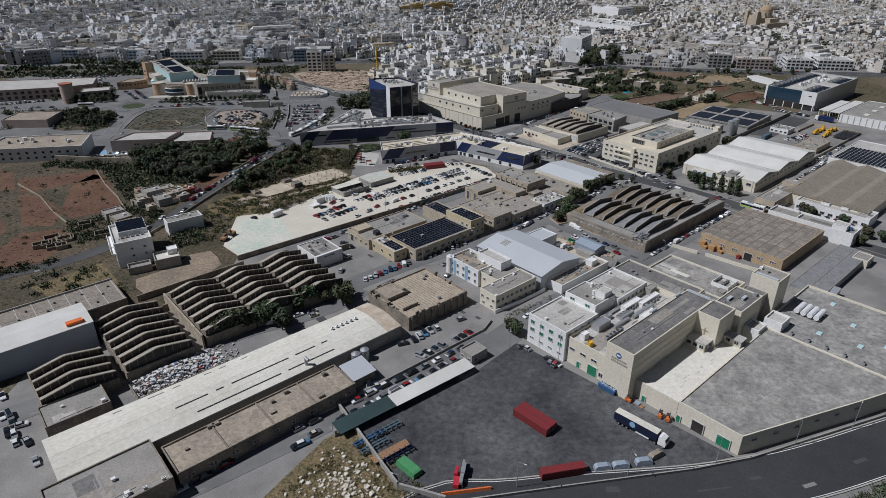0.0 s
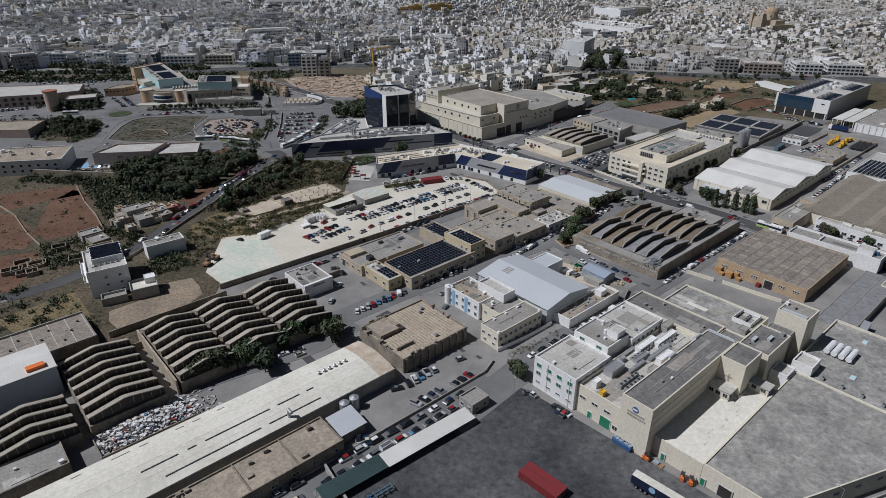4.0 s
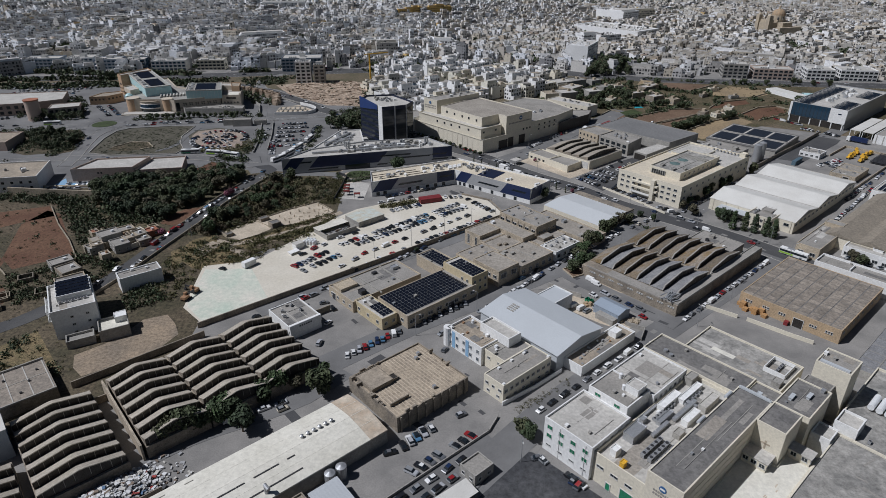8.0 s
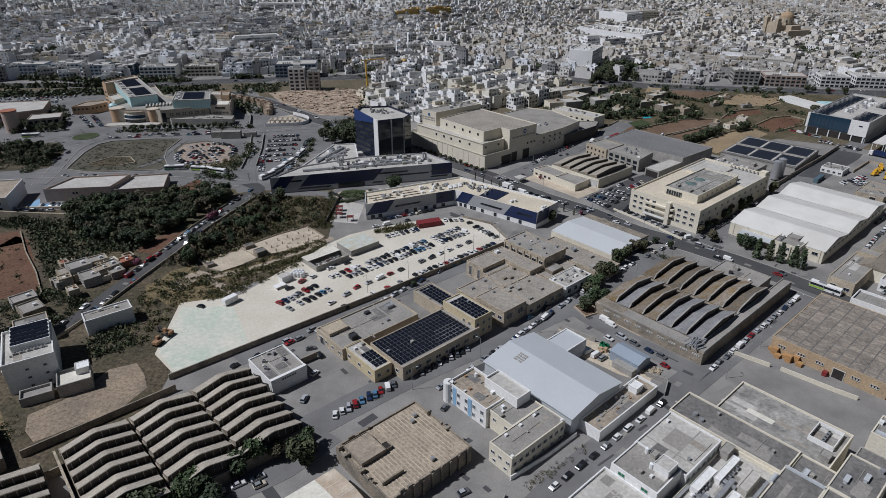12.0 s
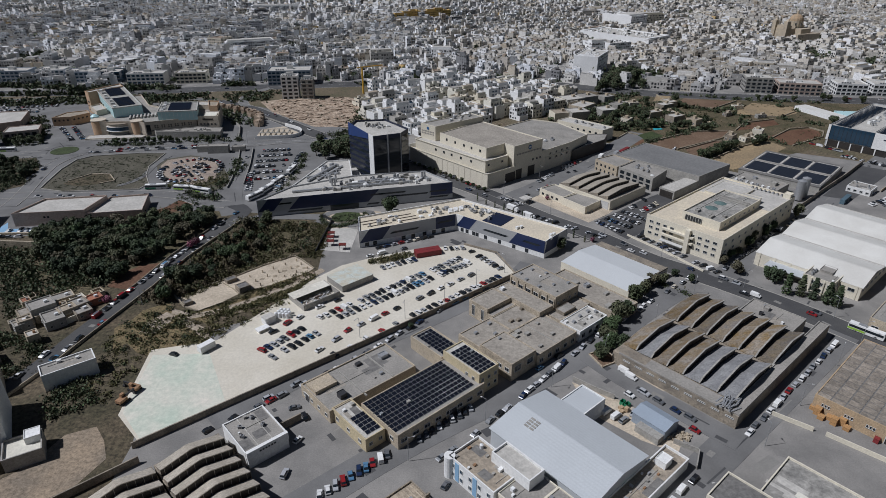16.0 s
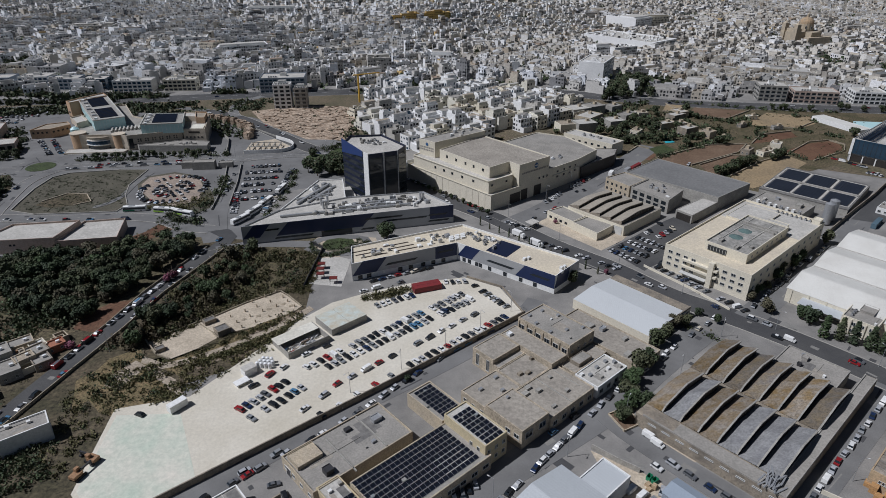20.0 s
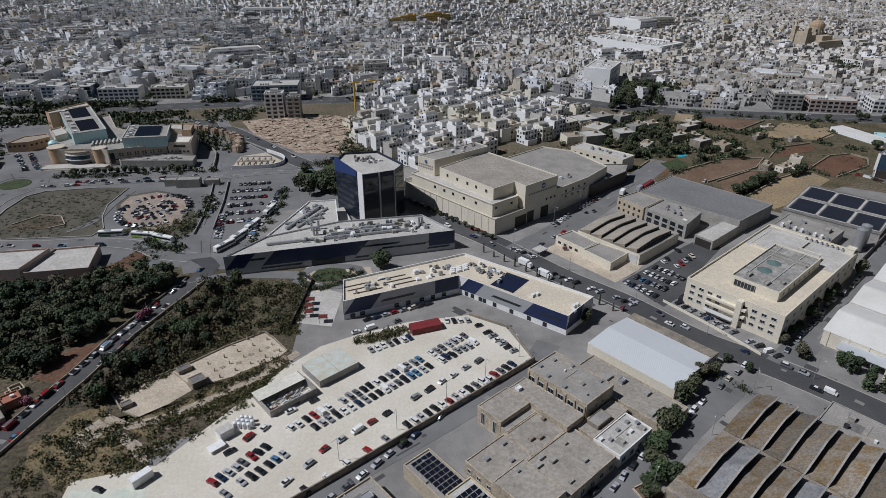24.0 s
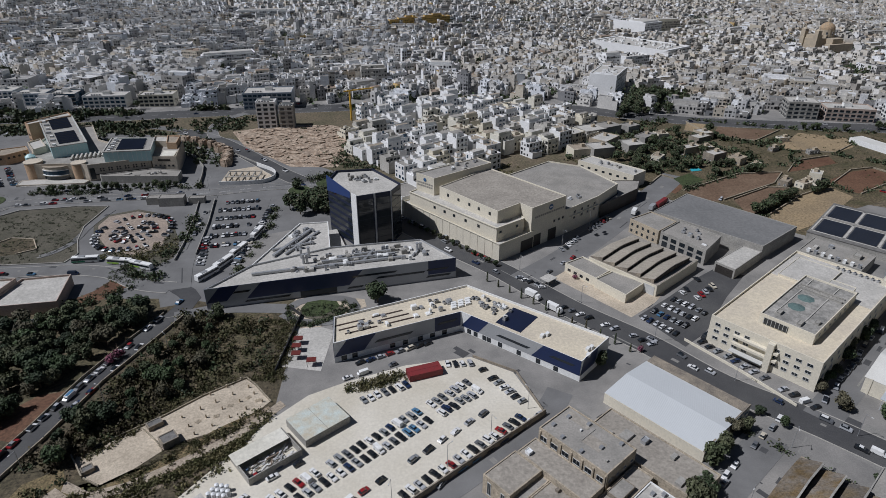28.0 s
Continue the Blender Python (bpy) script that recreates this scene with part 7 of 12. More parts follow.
wall_panel(ob, r[0], r[1], 8.6, 9.0, "cream", 0, 1, 0, 0.5, "ledge", 0.5)
for i in range(12):
    m = Mesh()
    m.box(-12 + 2.4 * i, 6, 13.2, 0.15, 38, 0.1, GRID)
    part("roof_seam", m, M["roofgrey"], ob)
ob = poly_block("loading_dock", [(86, 494), (113, 518), (118, 531), (100, 531), (99.5, 511)], 7.6, "sawdark", "roofgrey", "open loading dock with a grey canopy roof", "loading dock", par=0.3)
ob = poly_block("dock_office", [(87.8, 564.7), (115.8, 536.6), (125.9, 545.6), (97.9, 573.7)], 8.4, "cream", "rooflight", "cream dock office with a flat roof", "office", par=0.5)
r = local(ob, (87.8, 564.7), (115.8, 536.6), (125.9, 545.6))
for k in range(7):
    for z in (1.0, 5.0):
        wall_panel(ob, r[0], r[1], z, z + 1.3, "glass", 0.06 + k * 0.13, 0.11 + k * 0.13, 0, 0.07, "window")
roof_clutter(ob, [(-12, 8), (12, -14), (16, -10), (-8, 12)], 8.4, 10, 71, ("white", "metal", "concrete"), 0.8, 2.2, 1.6)

# curved-strip workshop, yard buildings
ob = thing("curved_strip_workshop", 93.0, 437.6, GRID, "workshop with folded light-brown north-light roof strips", "workshop")
m = Mesh()
m.box(0, 0, 0, 35.2, 35.4, 5.4)
part("wall", m, M["cream"], ob)
m = Mesh()
m.box(0, 0, 5.4, 34.8, 35.0, 0.15)
part("roof", m, M["roofmid"], ob)
saw_block(ob, -2.2, 0.6, 30, 33, 5.5, 5, 1.7, ("striproof",), flat=0.12, drop=1.7, end=0.3)
door(ob, "-u", 35.2, 35.4, -14, 5, 4.2, "frame")
ob = poly_block("yard_workshop", [(56.5, 435.5), (67.5, 421.5), (75.5, 428.5), (66.0, 442)], 3.8, "cream", "roofgrey", "low flat-roofed yard workshop", "workshop", par=0.5)
r = local(ob, (56.5, 435.5), (67.5, 421.5))
for s in (0.1, 0.3, 0.5, 0.7):
    wall_panel(ob, r[0], r[1], 1.0, 2.3, "glass", s, s + 0.1, 0, 0.08, "window")
ob = poly_block("yard_workshop", [(67.0, 421.0), (77.0, 407.5), (88.0, 417.8), (76.5, 428.0)], 3.8, "cream", "roofgrey", "low flat-roofed workshop with dark panels", "workshop", par=0.5)
ob = poly_block("grey_distribution_hall", [(112.5, 486.5), (151.8, 445.4), (179.0, 467.0), (139, 511)], 7.4, "concrete", "roofslate", "wide flat hall with a plain dark grey roof", "warehouse", par=0.3)
ob = poly_block("grey_office_row", [(108.2, 461.0), (122.7, 440.3), (136.0, 455.5), (121.5, 473)], 7.6, "concrete", "roofgrey", "grey two-storey office row with dark windows", "office", par=0.6)
r = local(ob, (108.2, 461.0), (122.7, 440.3))
for z in (4.6, 0.6):
    for k in range(5):
        wall_panel(ob, r[0], r[1], z, z + (2.0 if z > 2 else 3.0), "glass", 0.06 + k * 0.19, 0.18 + k * 0.19, 0, 0.08, "window")
roof_clutter(ob, [(-10, 2), (2, -14), (12, 0), (0, 12)], 7.6, 8, 15)
ob = poly_block("stone_terrace", [(97.5, 477), (107.5, 462), (120.5, 473.5), (111, 486)], 7.2, "stone", "roofgrey", "old stone two-storey building", "building", par=0.5)
r = local(ob, (97.5, 477), (107.5, 462))
for z in (4.4, 1.0):
    for k in range(5):
        wall_panel(ob, r[0], r[1], z, z + 1.5, "glass", 0.06 + k * 0.19, 0.13 + k * 0.19, 0, 0.06, "window")
ob = poly_block("open_shed", [(131.5, 427.6), (151.5, 445.0), (145.5, 451.5), (125.5, 435.5)], 4.8, "concrete", "rooflight", "pale open-fronted shed with a flat roof", "shed", par=0.2)
r = local(ob, (125.5, 435.5), (131.5, 427.6))
wall_panel(ob, r[0], r[1], 0.1, 4.0, "sawdark", 0.08, 0.92, 0, 0.07, "opening")

# solar-roofed hall, silos, far eastern halls
ob = thing("solar_hall", 219.5, 470.5, 46.3, "dark hall roofed entirely in solar panels", "warehouse")
m = Mesh()
m.box(0, 0, 0, 50, 46, 4.0)
part("wall", m, M["concrete"], ob)
m = Mesh()
m.box(0, 0, 4.0, 50.4, 46.4, 0.3)
part("roof", m, M["roofdark"], ob)
panel = Mesh()
panel.box(0, 0, 0, 18.6, 1.36, 0.08), panel.box(0, -0.70, 0.0, 18.6, 0.05, 0.11, m=1)
PANELROW = panel.data("solar_panel_row", [M["solargrey"], M["darkmetal"]])
for i in range(2):
    for j in range(3):
        for k in range(8):
            part("solar_panel", PANELROW, None, ob, at=pose(-11.6 + 23.2 * i, -20.6 + 14.8 * j + k * 1.6, 4.42))
m = Mesh()
m.box(0, 0, 4.3, 2.2, 45, 0.35)
part("ridge_strip", m, M["roofgrey"], ob)
for x, y, lx, ly in ((-11.6, -22.2, 20.6, 0.6), (11.6, -22.2, 20.6, 0.6), (-11.6, -7.55, 20.6, 1.2), (11.6, -7.55, 20.6, 1.2), (-11.6, 7.25, 20.6, 1.2), (11.6, 7.25, 20.6, 1.2), (-11.6, 22, 20.6, 0.8), (11.6, 22, 20.6, 0.8), (-21.6, 0, 0.7, 44.6), (21.6, 0, 0.7, 44.6), (-1.7, 0, 0.6, 44.6), (1.7, 0, 0.6, 44.6)):
    m = Mesh()
    m.box(x, y, 4.3, lx, ly, 0.16)
    part("white_strip", m, M["rooflight"], ob)
ob = gblock("solar_hall_office", 423.0, 443.0, 195.0, 222.0, 5.0, wall="concrete", roof="roofgrey", label="low grey office wing before the solar hall", category="building", par=0.4)
for k in range(8):
    roof_box(ob, -8.2, -12 + 3.1 * k, 5.0, 1.6, 1.3, 1.6, "white" if k % 3 else "metal", "cooling_unit")
for x, y, lu, lv, h_, mm in ((2, -8, 4, 3, 1.6, "concrete"), (4, 4, 2, 2, 1.2, "metal"), (-2, 9, 3, 2, 1.0, "rooflight")):
    roof_box(ob, x, y, 5.0, lu, lv, h_, mm, "roof_unit")
for x, y in ((202, 427), (207, 431.5)):
    ob = thing("silo", x, y, 0, "grey steel silo beside the office block", "silo", "steel silos")
    m = Mesh()
    m.tube(0, 0, 0.8, 2.3, 11, 18), m.tube(0, 0, 11.8, 2.3, 0.8, 18, 0.4)
    part("drum", m, M["metal"], ob)
    for k in range(4):
        m = Mesh()
        m.box(1.6 * math.cos(k * 1.57 + 0.8), 1.6 * math.sin(k * 1.57 + 0.8), 0, 0.25, 0.25, 0.9)
        part("leg", m, M["darkmetal"], ob)
ob = block("glass_front_hall", *grid(603.0, 195.0), 93, 40.5, 14.4, wall="silverclad", roof="rooflight", label="modern silver hall with a dark blue glass front", category="warehouse", par=0.7)
m = Mesh()
m.box(-46.7, 5.2, 5.4, 0.5, 27, 9.6)
part("glazing", m, M["glassblue"], ob)
for k in range(11):
    m = Mesh()
    m.box(-47.0, -8.3 + 2.7 * k, 5.4, 0.12, 0.14, 9.6)
    part("glazing_bar", m, M["darkmetal"], ob)
m = Mesh()
m.box(-46.9, -14.4, 4.6, 0.9, 11.6, 10.6), m.box(-46.9, 19.6, 4.6, 0.9, 1.6, 10.6)
part("front_panel", m, M["white"], ob)
m = Mesh()
m.box(-46.65, 0, 0.1, 0.3, 39, 4.6)
part("open_bay", m, M["sawdark"], ob)
for k in range(6):
    m = Mesh()
    m.box(-46.9, -19 + 7.6 * k, 0.05, 0.7, 0.7, 4.6)
    part("column", m, M["white"], ob)
m = Mesh()
m.box(-46.95, -15.5, 11.2, 0.95, 2.4, 0.9)
part("emblem", m, M["navyp"], ob)
for i in range(24):
    for s in (-13, 13):
        if s < 0 and 8 < i < 15:
            continue
        m = Mesh()
        m.face([(-43 + 3.4 * i, s - 5.5, 14.6), (-41 + 3.4 * i, s - 5.5, 14.6), (-41 + 3.4 * i, s + 5.5, 15.2), (-43 + 3.4 * i, s + 5.5, 15.2)])
        part("solar_panel", m, M["solar"], ob)
roof_clutter(ob, [(-30, -5), (40, -5), (40, 6), (-30, 6)], 14.4, 34, 21, ("white", "metal"), 1.2, 3.4, 1.8, rot=0)
wall_run("wall_east", [(198.3, 416.1), (225.0, 440.9), (251.4, 464.6), (276.9, 489.2)], 2.6, 0.4, M["oldstone"], "long weathered stone wall along the office street")
ob = gblock("far_hall", 538.0, 603.0, 113.0, 149.6, 6.0, wall="white", roof="roofgrey", label="white flat hall with a grey roof", category="warehouse", par=0.3)
for k in range(9):
    m = Mesh()
    m.box(-32.6, -17 + 4.2 * k, 0, 0.3, 0.5, 6.2)
    part("pilaster", m, M["rooflight"], ob)
for k in range(3):
    m = Mesh()
    m.box(-20 + 18 * k, 4, 6.0, 5, 3.2, 0.4)
    part("rooflight", m, M["membrane"], ob)
for u0, u1, v0, v1 in ((542.5, 590.0, 159.4, 166.6), (542.5, 598.0, 151.6, 158.6)):
    ob = thing("open_canopy", *grid((u0 + u1) / 2, (v0 + v1) / 2), GRID, "long white open canopy on steel posts", "canopy", "open canopies beside the far hall")
    m = Mesh()
    m.box(0, 0, 5.3, u1 - u0, v1 - v0, 0.35)
    part("roof", m, M["fabric"], ob)
    for k in range(5):
        for y in (-0.45, 0.45):
            m = Mesh()
            m.box((k / 4 - 0.5) * (u1 - u0 - 1), y * (v1 - v0), 0, 0.35, 0.35, 5.3)
            part("post", m, M["white"], ob)
ob = thing("brown_roof_hall", 222, 318, GRID, "long hall with brown ribbed low-pitched roofs", "warehouse")
m = Mesh()
m.box(0, 0, 0, 74, 42, 5.6)
part("wall", m, M["cream"], ob)
for k in range(3):
    m = Mesh()
    y0 = -14 + 14 * k
    m.face([(-37.3, y0 - 7, 5.6), (37.3, y0 - 7, 5.6), (37.3, y0 + 2.5, 7.6), (-37.3, y0 + 2.5, 7.6)])
    m.face([(-37.3, y0 + 2.5, 7.6), (37.3, y0 + 2.5, 7.6), (37.3, y0 + 7, 5.6), (-37.3, y0 + 7, 5.6)])
    for x in (-37.3, 37.3):
        m.face([(x, y0 - 7, 5.6), (x, y0 + 2.5, 7.6), (x, y0 + 7, 5.6)])
    part("roof_bay", m, M["ribbrown"], ob)
ob = block("white_front_offices", 198.5, 288.0, 13, 34, 4.8, wall="white", roof="rooflight", label="low white offices with a row of dark windows", category="office", par=0.6)
windows(ob, "-u", 13, 34, 1.4, 9, 2.2, 1.5)
roof_box(ob, 1, 5, 4.8, 4, 4, 0.9, "white", "roof_curb", roof="sawdark")
roof_box(ob, 1, -4, 4.8, 3, 3, 0.9, "white", "roof_curb", roof="sawdark")
ob = block("sand_store", 178.3, 306.3, 35, 10, 5.6, wall="stone", roof="roofgrey", label="sand-coloured store with a flat grey roof", category="store", par=0.4)
roof_box(ob, 15, 0, 5.6, 5, 8, 2.0, "stone", "stair_head", roof="roofgrey")
windows(ob, "-u", 35, 10, 1.6, 2, 2.4, 1.6)
ob = block("panel_roof_store", *grid(442.5, 98.0), 55, 34, 6.5, wall="white", roof="rooflight", label="white store with solar panels", category="store", par=0.4)
panels(ob, -8, 0, 16, 14, 2.0, 2.2, 6.5, 1.9, 1.6)
windows(ob, "-u", 55, 34, 3.5, 8, 1.6, 1.2)
ob = block("grey_far_store", 270, 290, 60, 40, 6.5, wall="concrete", roof="roofgrey", label="wide grey store at the estate's edge", category="store", par=0.4)
# the machine yard beyond the triple hall
area("yard_street", [(219.8, 433.3), (273.5, 485.6), (286, 476), (277.9, 466.7), (233.3, 427.2)], 0.09, "asphaltdark", "dark asphalt street beside the machine yard", "road")
ob = gblock("yard_office", 471.0, 483.0, 160.6, 173.2, 3.2, wall="white", roof="roofgrey", label="low white yard office with a grey roof", category="office", par=0.3)
windows(ob, "-u", 12, 12.6, 1.0, 4, 1.6, 1.2)
windows(ob, "-v", 12, 12.6, 1.0, 3, 1.6, 1.2)
for x, y in ((-3, 2), (1, -3), (3, 4)):
    ac_unit(ob, x, y, 3.2, 0, 0.8)
for u0, u1, mm in ((440.0, 451.4, "roofgrey"), (451.8, 464.0, "roofmid")):
    ob = gblock("yard_workshop", u0, u1, 130.0, 144.0, 3.4, wall="agedstone", roof=mm, label="low flat-roofed workshop beside the machine yard", category="workshop", par=0.4)
    door(ob, "-u", u1 - u0, 14, -2, 3, 2.6, "sawdark")
    for x, y in ((-2, 3), (2, -4)):
        ac_unit(ob, x, y, 3.4, 20, 0.8)
ob = thing("steel_container", *grid(452.8, 167.4), GRID + 2, "faded blue steel container in the yard", "container", z=0.1)
m = Mesh()
m.box(0, 0, 0, 12.0, 2.4, 2.6)
for k in range(18):
    for y in (-1.22, 1.22):
        m.box(-5.6 + 0.66 * k, y, 0.15, 0.25, 0.06, 2.3)
part("body", m, M["steelblue"], ob)
for k in range(10):
    ob = thing("steel_rack", *grid(488.5 + 2.4 * k, 131.0), GRID, "row of dark steel racking stored in the yard", "racking", "rows of steel racking")
    m = Mesh()
    for z in (0.6, 1.6):
        m.box(0, 0, z, 1.1, 11.0, 0.12)
    for y in (-5.2, -1.7, 1.7, 5.2):
        for x in (-0.5, 0.5):
            m.box(x, y, 0, 0.1, 0.1, 2.0)
    part("rack", m, M["darkmetal"], ob)
ob = thing("lorry", *grid(531.0, 157.5), GRID + 90, "articulated lorry with a navy trailer", "lorry", z=0.1)
m = Mesh()
m.box(-1.5, 0, 1.1, 10.5, 2.5, 2.8)
part("trailer", m, M["navy"], ob)
m = Mesh()
m.box(5.4, 0, 0.5, 2.2, 2.4, 2.9)
part("cab", m, M["white"], ob)
for x in (-5.2, -4.0, 3.6, 5.6):
    for y in (-1.05, 1.05):
        m = Mesh()
        m.lying(x, y, 0.5, 0.5, 0.35, 90, 10)
        part("wheel", m, M["rubber"], ob)
wall_run("wall_yard", [grid(484.0, 158.6), grid(513.0, 158.6), grid(513.0, 126.4), grid(400.0, 126.2)], 1.6, 0.35, M["agedstone"], "pale stone wall round the machine yard")
random.seed(31)
for i in range(10):
    ob = thing("site_machine", *grid(487 + 5.2 * (i % 5) + random.uniform(-1, 1), 142 + 7 * (i // 5) + random.uniform(-1.5, 1.5)), GRID + random.uniform(-25, 25), "yellow lifting machine parked in a yard", "machine", "yellow machines in the yard")
    m = Mesh()
    m.box(0, 0, 0.9, 4.2, 2.0, 0.9), m.box(-0.6, 0, 1.8, 1.5, 1.5, 1.2)
    part("body", m, M["yellow"], ob)
    for s in (-1.4, 1.4):
        for e in (-0.9, 0.9):
            m = Mesh()
            m.lying(s, e, 0.5, 0.5, 0.4, 90, 10)
            part("wheel", m, M["rubber"], ob)
    m = Mesh()
    m.box(1.5, 0, 1.8, 4.0, 0.5, 0.5)
    part("boom", m, M["yellow"], ob)

# the west: houses, low pink school, white building
ob = block("white_house", -138.6, 243.2, 14.7, 22, 10.8, 32, wall="white", roof="rooflight", label="white three-storey house with roof solar panels", category="house", par=0.9)
for z in (1.2, 4.4, 7.6):
    windows(ob, "-u", 14.7, 22, z, 4, 1.6, 1.5)
    windows(ob, "-v", 14.7, 22, z, 2, 1.1, 0.9, -1, 4)
for z in (3.4, 6.6):
    m = Mesh()
    m.box(-8.2, 4, z, 1.8, 13, 0.2), m.box(-9.0, 4, z + 0.2, 0.15, 13, 0.9)
    part("balcony", m, M["white"], ob)
top = part("roof_room", shell(11.5, 13, 12.9, 0.3, z=10.4), M["white"], ob, at=pose(1.2, 3.5, 0))
part("roof_room_slab", slab(11.5, 13, 12.9), M["rooflight"], top)
windows(ob, "-v", 11.5, -6, 10.9, 4, 1.4, 1.2, -3, 5)
for k in range(5):
    m = Mesh()
    m.face([(-5.6, -6.2 + 2.6 * k, 13.2), (5.6, -6.2 + 2.6 * k, 13.2), (5.6, -4.9 + 2.6 * k, 13.55), (-5.6, -4.9 + 2.6 * k, 13.55)])
    m.box(-5.0, -5.0 + 2.6 * k, 12.9, 0.1, 0.1, 0.6), m.box(5.0, -5.0 + 2.6 * k, 12.9, 0.1, 0.1, 0.6), m.box(0, -5.0 + 2.6 * k, 12.9, 0.1, 0.1, 0.6)
    part("solar_panel", m, M["solar"], top)
for k in range(5):
    ac_unit(ob, -3.5 + 2.0 * k, -4.6, 10.4, 0, 0.9)
ob = block("white_annex", -120.5, 235.0, 10, 9, 3.8, 30, wall="concrete", roof="membrane", label="low white annex with a bright terrace", category="annex", par=0.9)
roof_box(ob, 2.8, 2.2, 3.8, 4, 4, 2.2, "white", "stair_head")
ob = block("white_terrace", -129.5, 228.5, 9, 5, 2.4, 30, wall="concrete", roof="roofgrey", label="low walled terrace before the white house", category="terrace", par=0.9)
ob = block("white_garage", -126.6, 270.8, 16.4, 7, 6.0, 37.6, wall="white", roof="roofgrey", label="plain white garage with a grey roof", category="garage", par=0.5)
ob = block("country_house", -150.5, 262.5, 11, 10, 6.2, 36, wall="stone", roof="roofdark", label="stone country house with a dark roof", category="house", par=0.5)
windows(ob, "-u", 11, 10, 3.4, 3, 1.0, 1.2)
random.seed(41)
for x, y, lu, lv, h, w in ((-158, 309, 9, 8, 5.5, "concrete"), (-150.5, 303, 7, 9, 3.6, "concrete"), (-155, 318, 8, 6, 3.4, "stone"), (-147, 313, 8, 7, 3.2, "oldstone"), (-142.5, 309, 6, 7, 2.8, "oldstone"), (-161, 300, 6, 6, 3.0, "concrete"), (-143, 318, 7, 5, 2.6, "terracotta"), (-168, 285, 9, 7, 3.4, "concrete"), (-160, 277, 8, 9, 4.0, "oldstone")):
    ob = block("farm_house", x, y, lu, lv, h, 46 + random.uniform(-6, 6), wall=w, roof="roofgrey" if w != "terracotta" else "terracotta", label="small flat-roofed farm house beside the country road", category="house", par=0.5)
    windows(ob, "-v", lu, lv, 1.1, 2, 0.9, 1.1)
    windows(ob, "-u", lu, lv, 1.1, 2, 0.9, 1.1)
    roof_box(ob, lu * 0.2, 0, h, 1.2, 1.0, 0.9, "tankwhite", "water_tank", cap=False)
FARM = random.Random(19)
for k in range(26):
    x, y = FARM.uniform(-172, -140), FARM.uniform(288, 327)
    if not inside(x, y, [(-171, 309), (-172, 325), (-156, 320), (-146, 329), (-139, 318), (-142, 298), (-147, 288), (-158, 292)]):
        continue
    lu, lv, h = FARM.uniform(3.5, 8), FARM.uniform(3, 6.5), FARM.uniform(2.2, 4.2)
    w = FARM.choice(("stone", "concrete", "rubble", "oldstone", "cream", "agedstone"))
    if k % 3 == 0:
        ob = thing("roofless_ruin", x, y, 46 + FARM.uniform(-5, 5), "roofless stone walls of an old farm room", "ruin", "ruined farm rooms")
        part("wall", shell(lu, lv, h * 0.6, 0.2), M[w], ob)
    else:
        ob = block("farm_room", x, y, lu, lv, h, 46 + FARM.uniform(-5, 5), wall=w, roof=FARM.choice(("roofgrey", "rooftan", "roofmid", "rooflight", "terracotta" if k == 7 else "rooftan")), label="small stone farm room with a flat roof", category="outbuilding", par=0.4)
        roof_box(ob, lu * 0.2, 0, h, 0.9, 0.8, 0.8, FARM.choice(("tankwhite", "concrete", "rust")), "roof_unit", cap=False)
for k in range(9):
    x, y = FARM.uniform(-186, -160), FARM.uniform(246, 276)
    if x + 0.9 * y > 78:
        continue
    ob = thing("roofless_ruin", x, y, 36 + FARM.uniform(-8, 8), "roofless stone walls of an old farm room", "ruin", "ruined farm rooms")
    part("wall", shell(FARM.uniform(4, 8), FARM.uniform(4, 7), FARM.uniform(1.2, 2.2), 0.2), M[FARM.choice(("rubble", "oldstone"))], ob)
ob = poly_block("school", [(-221, 392), (-186.2, 396.6), (-184, 417), (-215, 412)], 6.6, "pinkstone", "rooflight", "long low pinkish school with a pale flat roof", "school", par=0.9)
r = local(ob, (-221, 392), (-186.2, 396.6))
for k in range(8):
    wall_panel(ob, r[0], r[1], 1.2, 1.9, "glass", 0.55 + k * 0.05, 0.57 + k * 0.05, 0, 0.06, "window")
for k in range(2):
    wall_panel(ob, r[0], r[1], 4.0, 5.0, "glass", 0.42 + k * 0.05, 0.45 + k * 0.05, 0, 0.06, "window")
ob = poly_block("school_wing", [(-186, 396.6), (-158.5, 401.6), (-164.5, 424), (-184, 420)], 4.6, "pinkstone", "rooflight", "lower wing of the school with a pale roof", "school", par=0.9)
ob = poly_block("white_institute", [(-290, 366), (-231, 376), (-239, 404), (-292, 395)], 8.4, "white", "rooftan", "white institute with many small windows", "institute", par=0.8)
r = local(ob, (-290, 366), (-231, 376))
for z in (2.0, 5.2):
    for k in range(12):
        wall_panel(ob, r[0], r[1], z, z + 1.4, "glass", 0.04 + k * 0.08, 0.065 + k * 0.08, 0, 0.06, "window")
roof_clutter(ob, [(-24, -10), (24, -4), (22, 12), (-22, 8)], 8.4, 12, 22, ("concrete", "rooftan", "white"))
ob = poly_block("garden_pavilion", [(-330, 448), (-297, 450), (-300, 476), (-332, 472)], 5.6, "pinkstone", "rooftan", "low pink pavilion with a tan roof", "pavilion", par=0.6)
ob = poly_block("arcade_building", [(-425, 520), (-338, 547), (-318, 560), (-330, 590), (-430, 570)], 9.0, "pinkstone", "rooflight", "long dark pink arcaded building", "public building", par=0.6)
r = local(ob, (-425, 520), (-338, 547))
for z in (1.2, 5.2):
    for k in range(16):
        wall_panel(ob, r[0], r[1], z, z + 2.4, "glass", 0.02 + k * 0.061, 0.05 + k * 0.061, 0, 0.06, "window")
